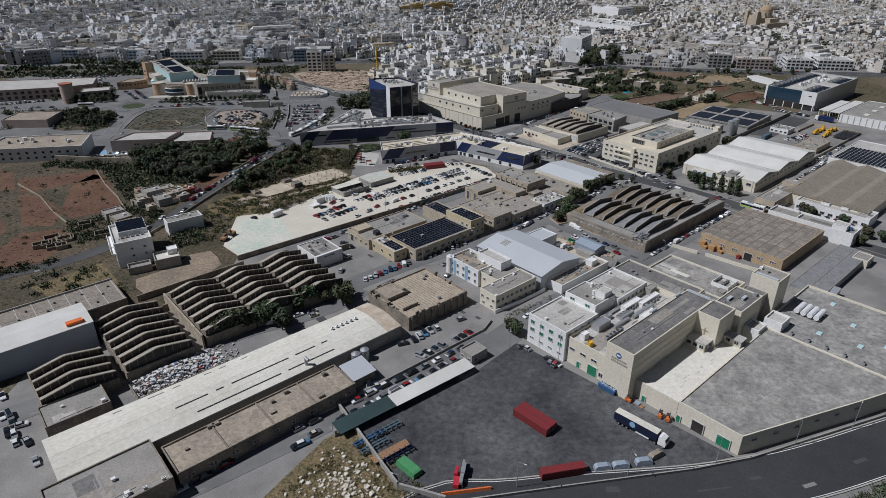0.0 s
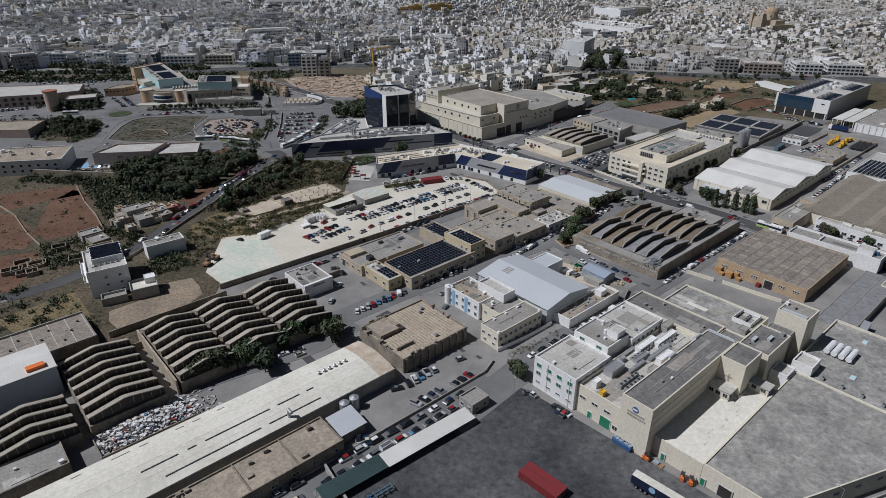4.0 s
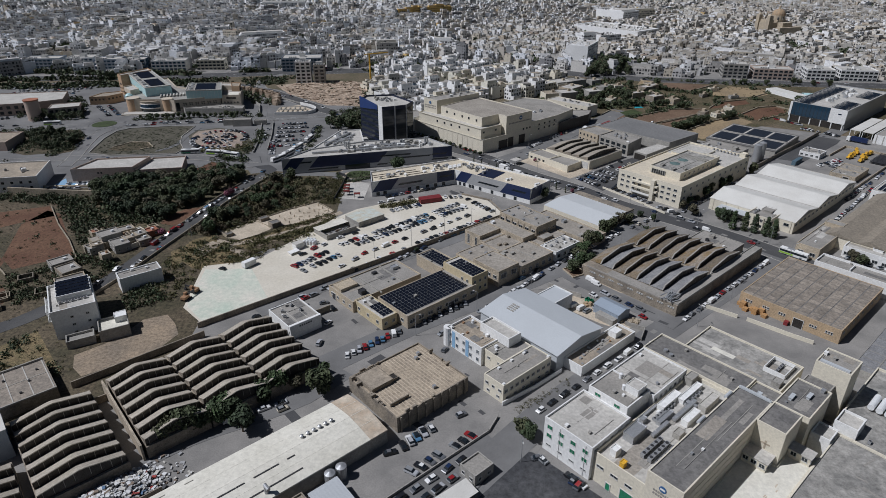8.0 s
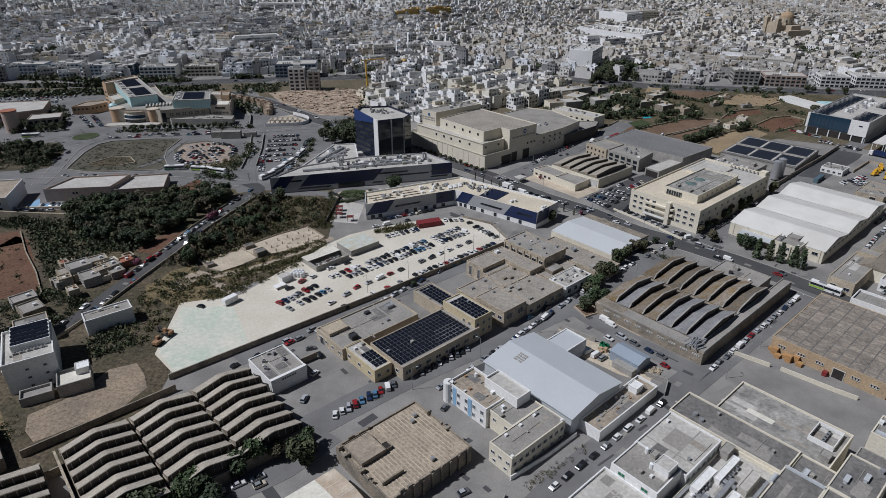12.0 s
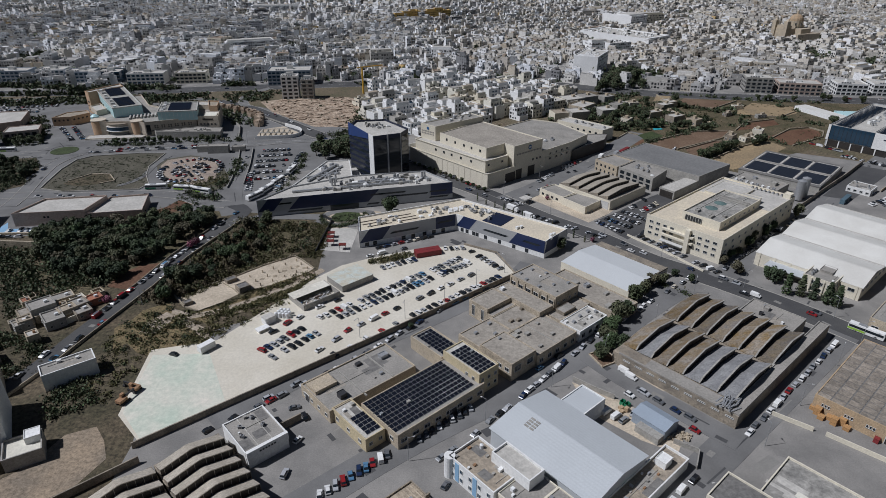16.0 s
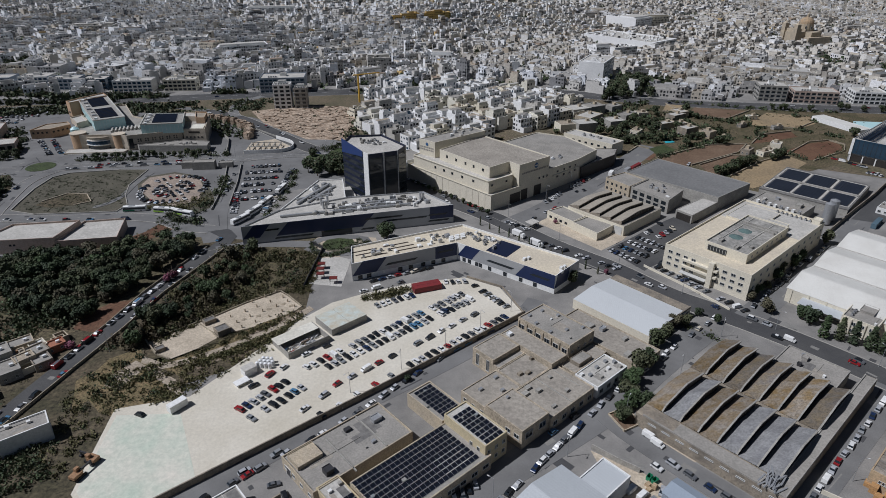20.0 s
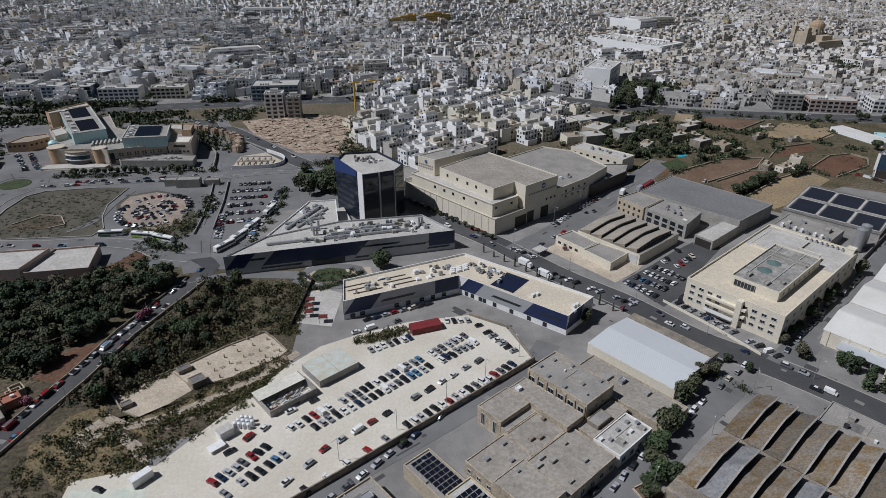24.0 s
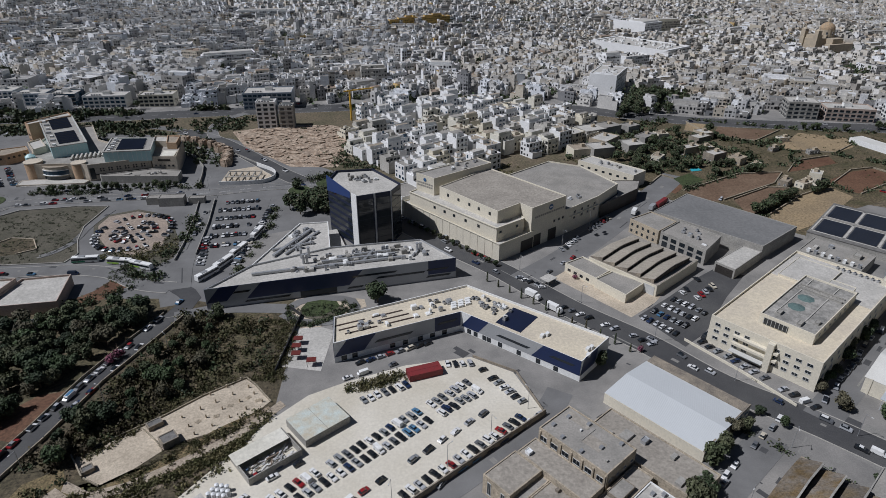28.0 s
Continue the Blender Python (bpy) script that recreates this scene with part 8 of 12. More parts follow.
ob = thing("round_tower", -325, 530, 0, "tall round tower of pinkish stone", "tower")
m = Mesh()
m.tube(0, 0, 0, 5.2, 15.5, 24)
part("shaft", m, M["pinkstone"], ob)
m = Mesh()
m.tube(0, 0, 15.5, 5.5, 0.8, 24)
part("cap", m, M["terracotta"], ob)
ob = poly_block("arcade_wing", [(-317, 535), (-296, 544), (-302, 558), (-322, 550)], 7.2, "pinkstone", "rooflight", "narrow arcaded wing on pillars", "public building", par=0.5)
r = local(ob, (-317, 535), (-296, 544))
for k in range(5):
    wall_panel(ob, r[0], r[1], 3.6, 6.0, "glass", 0.04 + k * 0.19, 0.16 + k * 0.19, 0, 0.06, "window")

# the large public building with aqua glass halls
PB = [(-257, 552), (-247, 552.5), (-238, 553.5), (-229, 553.5), (-221, 551), (-187.4, 564.7), (-199, 601), (-221, 592), (-240, 604), (-262, 640), (-281, 627), (-277, 590)]
ob = poly_block("public_building", PB, 9.8, "sandstone", "roofgrey", "large sandstone public building with aqua glass halls", "public building", par=1.1)
r = local(ob, *PB)
for k in range(6):
    for z, hh in ((6.9, 0.9), (5.6, 0.9)):
        wall_panel(ob, r[4], r[5], z, z + hh, "glass", 0.18 + k * 0.13, 0.205 + k * 0.13, 0, 0.08, "window")
        wall_panel(ob, r[4], r[5], z, z + hh, "glass", 0.225 + k * 0.13, 0.25 + k * 0.13, 0, 0.08, "window")
# a flat dark strip drawn as the shadow under a ledge
wall_panel(ob, r[4], r[5], 3.4, 4.2, "sawdark", 0.02, 0.98, 0, 0.1, "ledge_shadow_gap")
wall_panel(ob, r[4], r[5], 1.2, 8.4, "glass", 0.02, 0.10, 0, 0.1, "tall_window")
for k in range(7):
    for z in (2.0, 6.2):
        wall_panel(ob, r[11], r[0], z, z + 1.5, "glass", 0.10 + k * 0.12, 0.15 + k * 0.12, 0, 0.08, "window")
for cx, cy, rr, hh, mm in ((-243, 561, 11.0, 9.0, "sandstone"), (-257.5, 556.5, 5.2, 11.0, "orangestone"), (-228.6, 555.6, 4.2, 10.6, "orangestone")):
    m = Mesh()
    m.tube(cx - ob.location.x, cy - ob.location.y, 0, rr, hh, 28)
    part("drum", m, M[mm], ob)
    m = Mesh()
    m.tube(cx - ob.location.x, cy - ob.location.y, hh, rr + 0.3, 0.5, 28)
    part("drum_cap", m, M["sandstone" if mm == "orangestone" else "rooftan"], ob)
for z, rr, hh, mm in ((4.4, 11.3, 2.6, "glassblue"), (7.0, 11.5, 0.4, "white"), (4.0, 11.9, 0.4, "white"), (0.4, 11.2, 2.8, "glass")):
    m = Mesh()
    m.tube(-243 - ob.location.x, 561 - ob.location.y, z, rr, hh, 28)
    part("drum_glazing" if "glass" in mm else "drum_band", m, M[mm], ob)
m = Mesh()
m.tube(-265 - ob.location.x, 566 - ob.location.y, 9.8, 3.0, 1.6, 16), m.tube(-265 - ob.location.x, 566 - ob.location.y, 11.4, 3.0, 1.4, 16, 1.2)
part("small_dome", m, M["aqua"], ob)
for ring, h0, hh, cols in ((((-250, 566), (-232.6, 577), (-277.6, 642.6), (-294, 629)), 9.8, 17.0, 2), (((-213, 558), (-185, 562), (-193, 588), (-221, 587)), 9.8, 16.5, 1)):
    q = [(x - ob.location.x, y - ob.location.y) for x, y in ring]
    m = Mesh()
    m.prism(q, h0, hh)
    hall = part("aqua_hall", m, M["aqua"], ob, "pale aqua glass hall")
    cxm, cym = sum(p[0] for p in q) / 4, sum(p[1] for p in q) / 4
    m = Mesh()
    m.prism([(cxm + (x - cxm) * 0.95, cym + (y - cym) * 0.95) for x, y in q], hh, hh + 0.12)
    part("hall_roof", m, M["concrete"], hall)
    for (x0, y0), (x1, y1) in zip(q, q[1:] + q[:1]):
        m = Mesh()
        m.box((x0 + x1) / 2, (y0 + y1) / 2, hh, math.hypot(x1 - x0, y1 - y0), 0.7, 0.6, math.degrees(math.atan2(y1 - y0, x1 - x0)))
        part("roof_rim", m, M["rooflight"], hall)
    Q = [Vector(p) for p in q]
    for k in range(8 * cols):
        t = (k + 1.2) / (8 * cols + 2)
        if cols == 2 and 0.44 < t < 0.56:
            continue
        a_, d_ = Q[0].lerp(Q[3], t), Q[1].lerp(Q[2], t)
        p1, p2 = a_.lerp(d_, 0.26), a_.lerp(d_, 0.84)
        e_ = (Q[3] - Q[0]).normalized() * 1.6
        m = Mesh()
        m.face([(*p1, hh + 0.5), (*p2, hh + 0.5), (*(p2 + e_), hh + 0.9), (*(p1 + e_), hh + 0.9)])
        m.face([(*p1, hh + 0.1), (*p2, hh + 0.1), (*p2, hh + 0.5), (*p1, hh + 0.5)])
        part("solar_panel", m, M["solar"], hall)
    for k in range(7):
        m = Mesh()
        w_ = Q[0].lerp(Q[3], 0.05 + 0.14 * k).lerp(Q[1].lerp(Q[2], 0.05 + 0.14 * k), 0.12 + 0.02 * (k % 3))
        m.box(w_.x, w_.y, hh + 0.1, 2.0 + k % 2, 1.6, 1.2, 20)
        part("roof_unit", m, M["metal" if k % 2 else "white"], hall)
    for k in range(9):
        for u_, v_ in ((Q[0], Q[1]), (Q[3], Q[0])):
            wall_panel(hall, u_, v_, h0 + 0.2, hh - 0.1, "white", 0.1 * (k + 1) - 0.003, 0.1 * (k + 1) + 0.003, 0, 0.06, "glazing_bar")
for k in range(9):
    m = Mesh()
    m.box(-238 + 2.3 * k - ob.location.x, 566 + 1.1 * k - ob.location.y, 9.8, 1.0, 9, 1.4, 20)
    part("roof_baffle", m, M["rooflight"], ob)
for ring, h0, hh, wall_, roof_ in ((((-186, 563), (-170, 563), (-178.5, 598), (-199, 601)), 0.0, 11.4, "sandstone", "roofgrey"), (((-182, 580), (-175.5, 580), (-179, 596), (-188, 597)), 11.4, 15.0, "orangestone", "rooftan"), (((-193, 586), (-184, 585), (-187, 597), (-197, 598)), 11.4, 14.4, "sandstone", "rooflight"),
                                   (((-299.5, 621), (-294, 616), (-276, 640), (-284, 650)), 0.0, 17.2, "orangestone", "rooflight"), (((-279, 588), (-266, 572), (-262, 580), (-275, 596)), 9.8, 13.0, "sandstone", "rooflight"), (((-181, 565), (-172, 565), (-174, 576), (-183, 576)), 11.4, 11.9, "membrane", "membrane")):
    ub = poly_block("upper_block", list(ring), hh, wall_, roof_, "stepped block of the sandstone public building", "public building", par=0.9 if hh != 11.9 else 0.1, z=h0)
    if h0 == 0.0:
        r_ = local(ub, ring[0], ring[1])
        for k in range(5):
            for z in (2.2, 5.6):
                wall_panel(ub, r_[0], r_[1], z, z + 1.1, "glass", 0.1 + k * 0.17, 0.18 + k * 0.17, 0, 0.08, "window")
        wall_panel(ub, r_[0], r_[1], 9.0, 10.4, "sawdark", 0.25, 0.75, 0, 0.08, "loggia")
ob = poly_block("public_forecourt", [(-212, 547.5), (-164.4, 547.4), (-166, 558), (-186, 561), (-214, 550)], 4.4, "concrete", "roofgrey", "low forecourt terrace of grey stone before the public building", "terrace", par=0.5)
roof_clutter(ob, [(-16, -4), (18, -4), (16, 5), (-4, 3)], 4.4, 9, 61, ("concrete", "rooflight"), 1.0, 3.0, 1.0, rot=5)
ob = poly_block("entrance_terrace", [(-262, 541), (-222, 545), (-221, 550), (-231, 552.5), (-256, 551), (-263, 549)], 1.1, "sandstone", "rooflight", "pale stone entrance terrace with steps", "terrace", par=0.2)
for k in range(3):
    m = Mesh()
    m.box(-2, -5.2 - 0.45 * k, 0, 30, 0.5, 0.9 - 0.28 * k, 5)
    part("step", m, M["rooflight"], ob)
ob = poly_block("orange_annex", [(-306, 578), (-292.6, 581), (-284, 593.6), (-290, 601), (-303, 594)], 6.4, "orangestone", "rooftan", "orange stone annex with a tan roof", "annex", par=0.6)
r = local(ob, (-306, 578), (-292.6, 581), (-284, 593.6))
for k in range(4):
    wall_panel(ob, r[0], r[1], 3.6, 5.0, "sawdark", 0.1 + 0.22 * k, 0.2 + 0.22 * k, 0, 0.07, "opening")
    wall_panel(ob, r[1], r[2], 3.6, 5.0, "sawdark", 0.1 + 0.22 * k, 0.2 + 0.22 * k, 0, 0.07, "opening")

# ---- the town beyond the bypass ----
TRND = random.Random(77)


def bypass_y(x):
    p = [(-1500, 625), (-371, 690), (-223, 712), (-98, 728), (30, 744), (72, 740), (117, 730), (153, 700), (285, 672), (354, 660), (1500, 520)]
    for (x0, y0), (x1, y1) in zip(p, p[1:]):
        if x0 <= x <= x1:
            return y0 + (y1 - y0) * (x - x0) / (x1 - x0)
    return 600


CHURCH = (497, 1022)
OFFICES = ((302, 701, 24, 20, 4, "concrete", "grey five-storey office with ribbon windows"), (337, 693, 37, 20, 3, "pinkstone", "pink and white office with dark glass"), (384, 690, 26, 20, 3, "white", "white office with rows of windows"),
           (420, 686, 34, 20, 3, "white", "white arcaded office beside the bypass"), (-154, 738, 42, 24, 4, "bluegrey", "dark glazed office with white bands"), (-405, 758, 28, 20, 3, "white", "white glazed office with green glass"),
           (-370, 748, 28, 20, 3, "bluegrey", "glazed office with grey bands"), (-340, 746, 24, 20, 3, "glassblue", "small dark glass office"), (-445, 752, 40, 20, 3, "bluegrey", "low glazed office with grey bands"), (-299, 738, 36, 16, 3, "white", "white apartment row with blue windows"),
           (-255, 742, 30, 16, 3, "cream", "cream apartment row with balconies"), (-139, 672, 15, 12, 6, "flatwhite", "half-built cream apartment tower"), (-123.5, 673, 11, 12, 5, "concrete", "plain concrete apartment tower"))
ESTATE_FLATS = [(-74, 640), (-50, 708), (-10, 724), (40, 728), (72, 722), (118, 696), (122, 650), (96, 612), (78, 603), (44, 588), (20, 564), (-4, 538), (-24, 538), (-44, 560), (-62, 590)]


def bend(s, t, turn=0.30):
    """Bends a plain street grid so that its blocks turn this way and that."""
    x = s + 46 * math.sin(t / 190 + 0.6) + 22 * math.sin(s / 140 + t / 320)
    y = t + 40 * math.sin(s / 230 - 0.4) + 18 * math.sin(s / 95 + 1.3) + 14 * math.sin(t / 120)
    c, s_ = math.cos(turn), math.sin(turn)
    return c * x - s_ * (y - 1000), s_ * x + c * (y - 1000) + 1000


def lot_block(m, a, b, c, d, h, par, rot, mw, mr):
    """Walls with a parapet and a sunken roof over four corners."""
    n = len(m.v)
    ring = (a, b, c, d)
    g = (a + b + c + d) / 4
    inner = [g + (p - g) * 0.94 for p in ring]
    m.v += [(p.x, p.y, 0) for p in ring] + [(p.x, p.y, h + par) for p in ring] + [(p.x, p.y, h + par) for p in inner] + [(p.x, p.y, h) for p in inner]
    for i in range(4):
        j = (i + 1) % 4
        m.f += [(n + i, n + j, n + 4 + j, n + 4 + i), (n + 4 + i, n + 4 + j, n + 8 + j, n + 8 + i), (n + 8 + i, n + 8 + j, n + 12 + j, n + 12 + i)]
        m.m += [mw, mw, mw]
    m.f.append((n + 12, n + 13, n + 14, n + 15))
    m.m.append(mr)


def house_mesh(m, ring, h, rng, near, mw=0, mr=1, mg=2):
    """One flat-roofed town house over a four-cornered lot: a full-height front, a lower rear wing beside a yard, roof rooms and
    screen walls, tanks, windows and balconies."""
    a, b, c, d = (Vector(p) for p in ring)
    rot = math.degrees(math.atan2(b.y - a.y, b.x - a.x))
    w, dp = (b - a).length, (d - a).length
    at = lambda u, v: (a * (1 - u) + b * u) * (1 - v) + (d * (1 - u) + c * u) * v
    f0, f1 = (0.0, rng.uniform(0.52, 0.72)) if rng.random() < 0.5 else (rng.uniform(0.28, 0.48), 1.0)
    if dp < 11 or w > 13:
        f0, f1 = 0.0, 1.0
    lot_block(m, at(0, f0), at(1, f0), at(1, f1), at(0, f1), h, rng.uniform(0.4, 1.3), rot, mw, mr)
    if f1 - f0 < 0.95:
        r0, r1 = (f1, rng.uniform(0.85, 1.0)) if f0 == 0 else (rng.uniform(0.0, 0.12), f0)
        u0, u1 = (0, rng.uniform(0.45, 1.0)) if rng.random() < 0.5 else (rng.uniform(0.0, 0.55), 1)
        lot_block(m, at(u0, r0), at(u1, r0), at(u1, r1), at(u0, r1), max(2.8, h - rng.choice((3.0, 3.0, 6.0))), rng.uniform(0.3, 1.1), rot, mw, mr)
    md, fd = (f0 + f1) / 2, (f1 - f0) * dp
    if rng.random() < 0.85:
        p = at(rng.uniform(0.25, 0.75), rng.uniform(f0 + 0.12, f1 - 0.12))
        m.box(p.x, p.y, h, min(w * 0.5, rng.uniform(2.2, 4.5)), min(fd * 0.45, rng.uniform(2.2, 4.5)), rng.uniform(2.2, 3.0), rot, mw, mr, bottom=False)
    if rng.random() < 0.42:
        p = at(0.5, md + (f1 - f0) * rng.choice((-0.18, 0.18)))
        m.box(p.x, p.y, h, w * 0.9, fd * rng.uniform(0.35, 0.55), rng.uniform(2.6, 3.1), rot, mw, mr, bottom=False)
    if rng.random() < 0.5:
        p = at(rng.choice((0.04, 0.96)), md)
        m.box(p.x, p.y, h, 0.25, fd * rng.uniform(0.5, 0.95), rng.uniform(1.4, 2.6), rot, mw, bottom=False)
    for _ in range(rng.choice((2, 3, 4)) if near else rng.choice((0, 1, 1, 2))):
        q = at(rng.uniform(0.12, 0.88), rng.uniform(f0 + 0.1, f1 - 0.1))
        m.box(q.x, q.y, h, rng.choice((0.9, 1.1, 1.6, 2.6)), rng.choice((0.25, 0.9, 1.1, 1.4)), rng.uniform(0.8, 2.0), rot, mw if rng.random() < 0.7 else mg, bottom=False)
    fl = max(1, int(h / 3.1))
    for e, (p0, p1) in enumerate(((at(0, f0), at(1, f0)), (at(1, f1), at(0, f1)), (at(0, f1), at(0, f0)), (at(1, f0), at(1, f1)))):
        dd = p1 - p0
        length = dd.length
        nn = Vector((dd.y, -dd.x)).normalized() * 0.05
        if nn.y > 0.025 or e > 1 and rng.random() < 0.6:
            continue
        cnt = max(1, int(length / (2.7 if near else 3.6)))
        for f in range(fl):
            z = 0.9 + f * h / fl
            for i in range(cnt):
                if rng.random() < 0.15:
                    continue
                s = (i + 0.5) / cnt
                hw = rng.choice((0.45, 0.6, 0.9, 1.1) if near else (0.7, 0.9, 1.3, 1.5)) / length
                tall = rng.choice((1.2, 1.6, 2.1))
                q0, q1 = p0 + dd * (s - hw) + nn, p0 + dd * (s + hw) + nn
                m.face([(q0.x, q0.y, z), (q1.x, q1.y, z), (q1.x, q1.y, z + tall), (q0.x, q0.y, z + tall)], mg)
            if f and rng.random() < (0.6 if e < 2 else 0.3):
                q = p0 + dd * rng.uniform(0.3, 0.7) + nn.normalized() * 0.6
                m.box(q.x, q.y, z - 1.0, min(length * 0.7, rng.uniform(2.2, 5.0)), 1.2, 1.1, math.degrees(math.atan2(dd.y, dd.x)), mw)


def old_share(x, y):
    """How far a place belongs to the old village core round the church (0: new streets, 1: old core)."""
    return min(0.92, max(0.08, 0.42 + 1.9 * x / max(y, 300.0) + 0.25 * noise.noise(Vector((x / 150, y / 150, 7.0)))))


def lots(turn):
    """Yields the rings of town lots, row by row along bent streets, with their height and whether they stand near."""
    rng = TRND
    t = -640.0
    row = 0
    while t < 1000:
        depth = rng.uniform(13, 18)
        s = -1900.0
        while s < 1900:
            run = rng.randint(5, 13)
            core = old_share(*bend(s, t + 1000, turn)) > 0.5
            tall = rng.uniform(0, 0.9)
            base = rng.choice((2, 2, 2, 2, 3)) if core else rng.choice((2, 2, 3, 3, 4))
            for _ in range(run):
                w = rng.uniform(4.6, 8.0) if core else rng.uniform(5.4, 10)
                if rng.random() < 0.05:
                    w = rng.uniform(13, 22)
                fl = max(1 if core else 2, base + rng.choice((-1, 0, 0, 0, 0, 0, 0, 1, 1 if core else 2)))
                ring = [bend(s + p, t + 1000 + q, turn) for p, q in ((0, 0), (w - 0.12, 0), (w - 0.12, depth), (0, depth))]
                yield ring, fl * 3.05 + tall + rng.uniform(0, 0.25), rng
                s += w
                if rng.random() < 0.05:
                    s += rng.uniform(4, 12)
            s += rng.uniform(5, 9)
        row += 1
        t += depth + (rng.uniform(0.2, 1.2) if row % 2 else rng.uniform(6.0, 8.5))


def in_view(x, y):
    return abs(x) < 60 + 0.70 * max(0, y + 20) and y < 1980


far, old = Mesh(), Mesh()
near_count = 0
HOUSE_SITES = []
for turn, (ring, h, rng) in ((k, lot) for k in (0.30, -0.50, 0.85) for lot in lots(k)):
    cx, cy = sum(p[0] for p in ring) / 4, sum(p[1] for p in ring) / 4
    ward = noise.noise(Vector((cx / 210, cy / 260, 11.0)))
    if turn != (0.30 if abs(ward) < 0.17 else -0.50 if ward > 0 else 0.85):
        continue
    if not in_view(cx, cy) or min(p[1] - bypass_y(p[0]) for p in ring) < 13:
        continue
    if math.hypot(cx - CHURCH[0], cy - CHURCH[1]) < 45 or any(abs(cx - o[0]) < o[2] / 2 + 6 and abs(cy - o[1]) < o[3] / 2 + 9 for o in OFFICES):
        continue
    if any(math.hypot(cx - x, cy - y) < r for x, y, r in ((163, 797, 30), (255, 1008, 50), (192, 914, 18), (219, 914, 20), (341, 1186, 26), (300, 1178, 34), (186, 740, 22), (-250, 930, 28))):
        continue
    g_ = noise.noise(Vector((cx / 90, cy / 90, 0.3)))
    if g_ > 0.44:      # gardens and open plots
        HOUSE_SITES.append((cx, cy))
        continue
    h *= 1.0 + 0.22 * noise.noise(Vector((cx / 160, cy / 160, 4.0)))
    if cy - bypass_y(cx) < 62 and near_count < 170 and abs(cx) < 430:
        near_count += 1
        hm = Mesh()
        x0, y0 = cx, cy
        house_mesh(hm, [(x - x0, y - y0) for x, y in ring], h, rng, True)
        ob = part("town_house", hm, [M["house"], M["houseroof"], M["opening"]])
        ob.location = (x0, y0, 0)
        tagged(ob, "flat-roofed limestone town house with balconies and roof tanks", "house", "town houses along the bypass")
    else:
        house_mesh(old if rng.random() < old_share(cx, cy) else far, ring, h, rng, cy < 1150)
tagged(part("town", old, [M["oldtown"], M["cityroof"], M["opening"]]), "old limestone town round the church, flat roofs crowded together", "town", kind="stuff")
tagged(part("town", far, [M["city"], M["cityroof"], M["opening"]]), "dense flat-roofed limestone town reaching to the horizon", "town", kind="stuff")

# the flats between the bypass and the warehouse
FR = random.Random(5)
for i in range(14):
    for j in range(13):
        u, v = -96 + i * 13.6 + FR.uniform(-0.4, 0.4), -20 + j * 16.5 + FR.uniform(-1.2, 1.2)
        cx, cy = 20 + 0.80 * u - 0.60 * (v - 70), 660 + 0.60 * u + 0.80 * (v - 70)
        if not inside(cx, cy, ESTATE_FLATS):
            continue
        w, d = FR.uniform(10, 13.4), FR.uniform(10.5, 14)
        fl = FR.choice((2, 3, 3, 4)) + (1 if cy > 670 and cx < 45 else 0)
        hm = Mesh()
        a_ = math.atan2(0.60, 0.80)
        c_, s_ = math.cos(a_), math.sin(a_)
        ring = [(x * c_ - y * s_, x * s_ + y * c_) for x, y in ((-w / 2, -d / 2), (w / 2, -d / 2), (w / 2, d / 2), (-w / 2, d / 2))]
        house_mesh(hm, ring, fl * 3.1 + 0.4, FR, True)
        white = cy > 672 and cx < 50 or FR.random() < 0.2
        ob = part("apartment_block", hm, [M["flatwhite"] if white else M[FR.choice(("cream", "rooflight", "membrane", "flatwhite", "flatwhite"))], M[FR.choice(("rooflight", "roofgrey", "rooftan"))], M["glassblue"] if white else M["opening"]])
        ob.location = (cx, cy, 0)
        tagged(ob, "white apartment block with balconies" if white else "limestone apartment block with balconies and roof rooms", "apartments", "apartment blocks beside the bypass")
# offices along the bypass
for x, y, lu, lv, fl, mm, lab in OFFICES:
    ob = block("roadside_office", x, y, lu, lv, fl * 3.4, -12 if x > 0 else 6, wall=mm, roof="rooflight", label=lab, category="office", par=0.8)
    for f in range(fl):
        for side in ("-v", "-u"):
            n = int((lu if side == "-v" else lv) / 4.2)
            far_windows(ob, side, lu, lv, 0.8 + f * 3.4, n, 3.2, 1.9, "glassblue" if mm in ("white", "bluegrey") and x < 0 else "glass")
    roof_box(ob, 0, 2, fl * 3.4, 6, 5, 2.6, "white", "stair_head", roof="roofgrey")
    for k in range(4):
        ac_unit(ob, -lu * 0.3 + k * 2.2, -lv * 0.25, fl * 3.4, 0, 1.0)

# the domed church
ob = thing("church", CHURCH[0], CHURCH[1], 20, "large stone church with a ribbed dome and square towers", "church")
m = Mesh()
m.box(0, 0, 0, 46, 20, 17), m.box(4, 0, 0, 18, 40, 17), m.box(-18, 0, 17, 8, 22, 4), m.box(6, -21, 0, 40, 8, 11), m.box(4, 0, 17, 16, 16, 3)
part("nave", m, M["stone"], ob)
m = Mesh()
m.tube(4, 0, 17, 9.5, 9, 16)
part("drum", m, M["stone"], ob)
m = Mesh()
for k in range(6):
    t0, t1 = k * math.pi / 12, (k + 1) * math.pi / 12
    m.tube(4, 0, 26 + 9 * math.sin(t0), 9.5 * math.cos(t0), 9 * (math.sin(t1) - math.sin(t0)), 16, max(0.3, 9.5 * math.cos(t1)))
part("dome", m, M["terrastone"], ob)
m = Mesh()
m.tube(4, 0, 35, 1.6, 3.5, 10), m.tube(4, 0, 38.5, 1.6, 1.6, 10, 0.1)
part("lantern", m, M["stone"], ob)
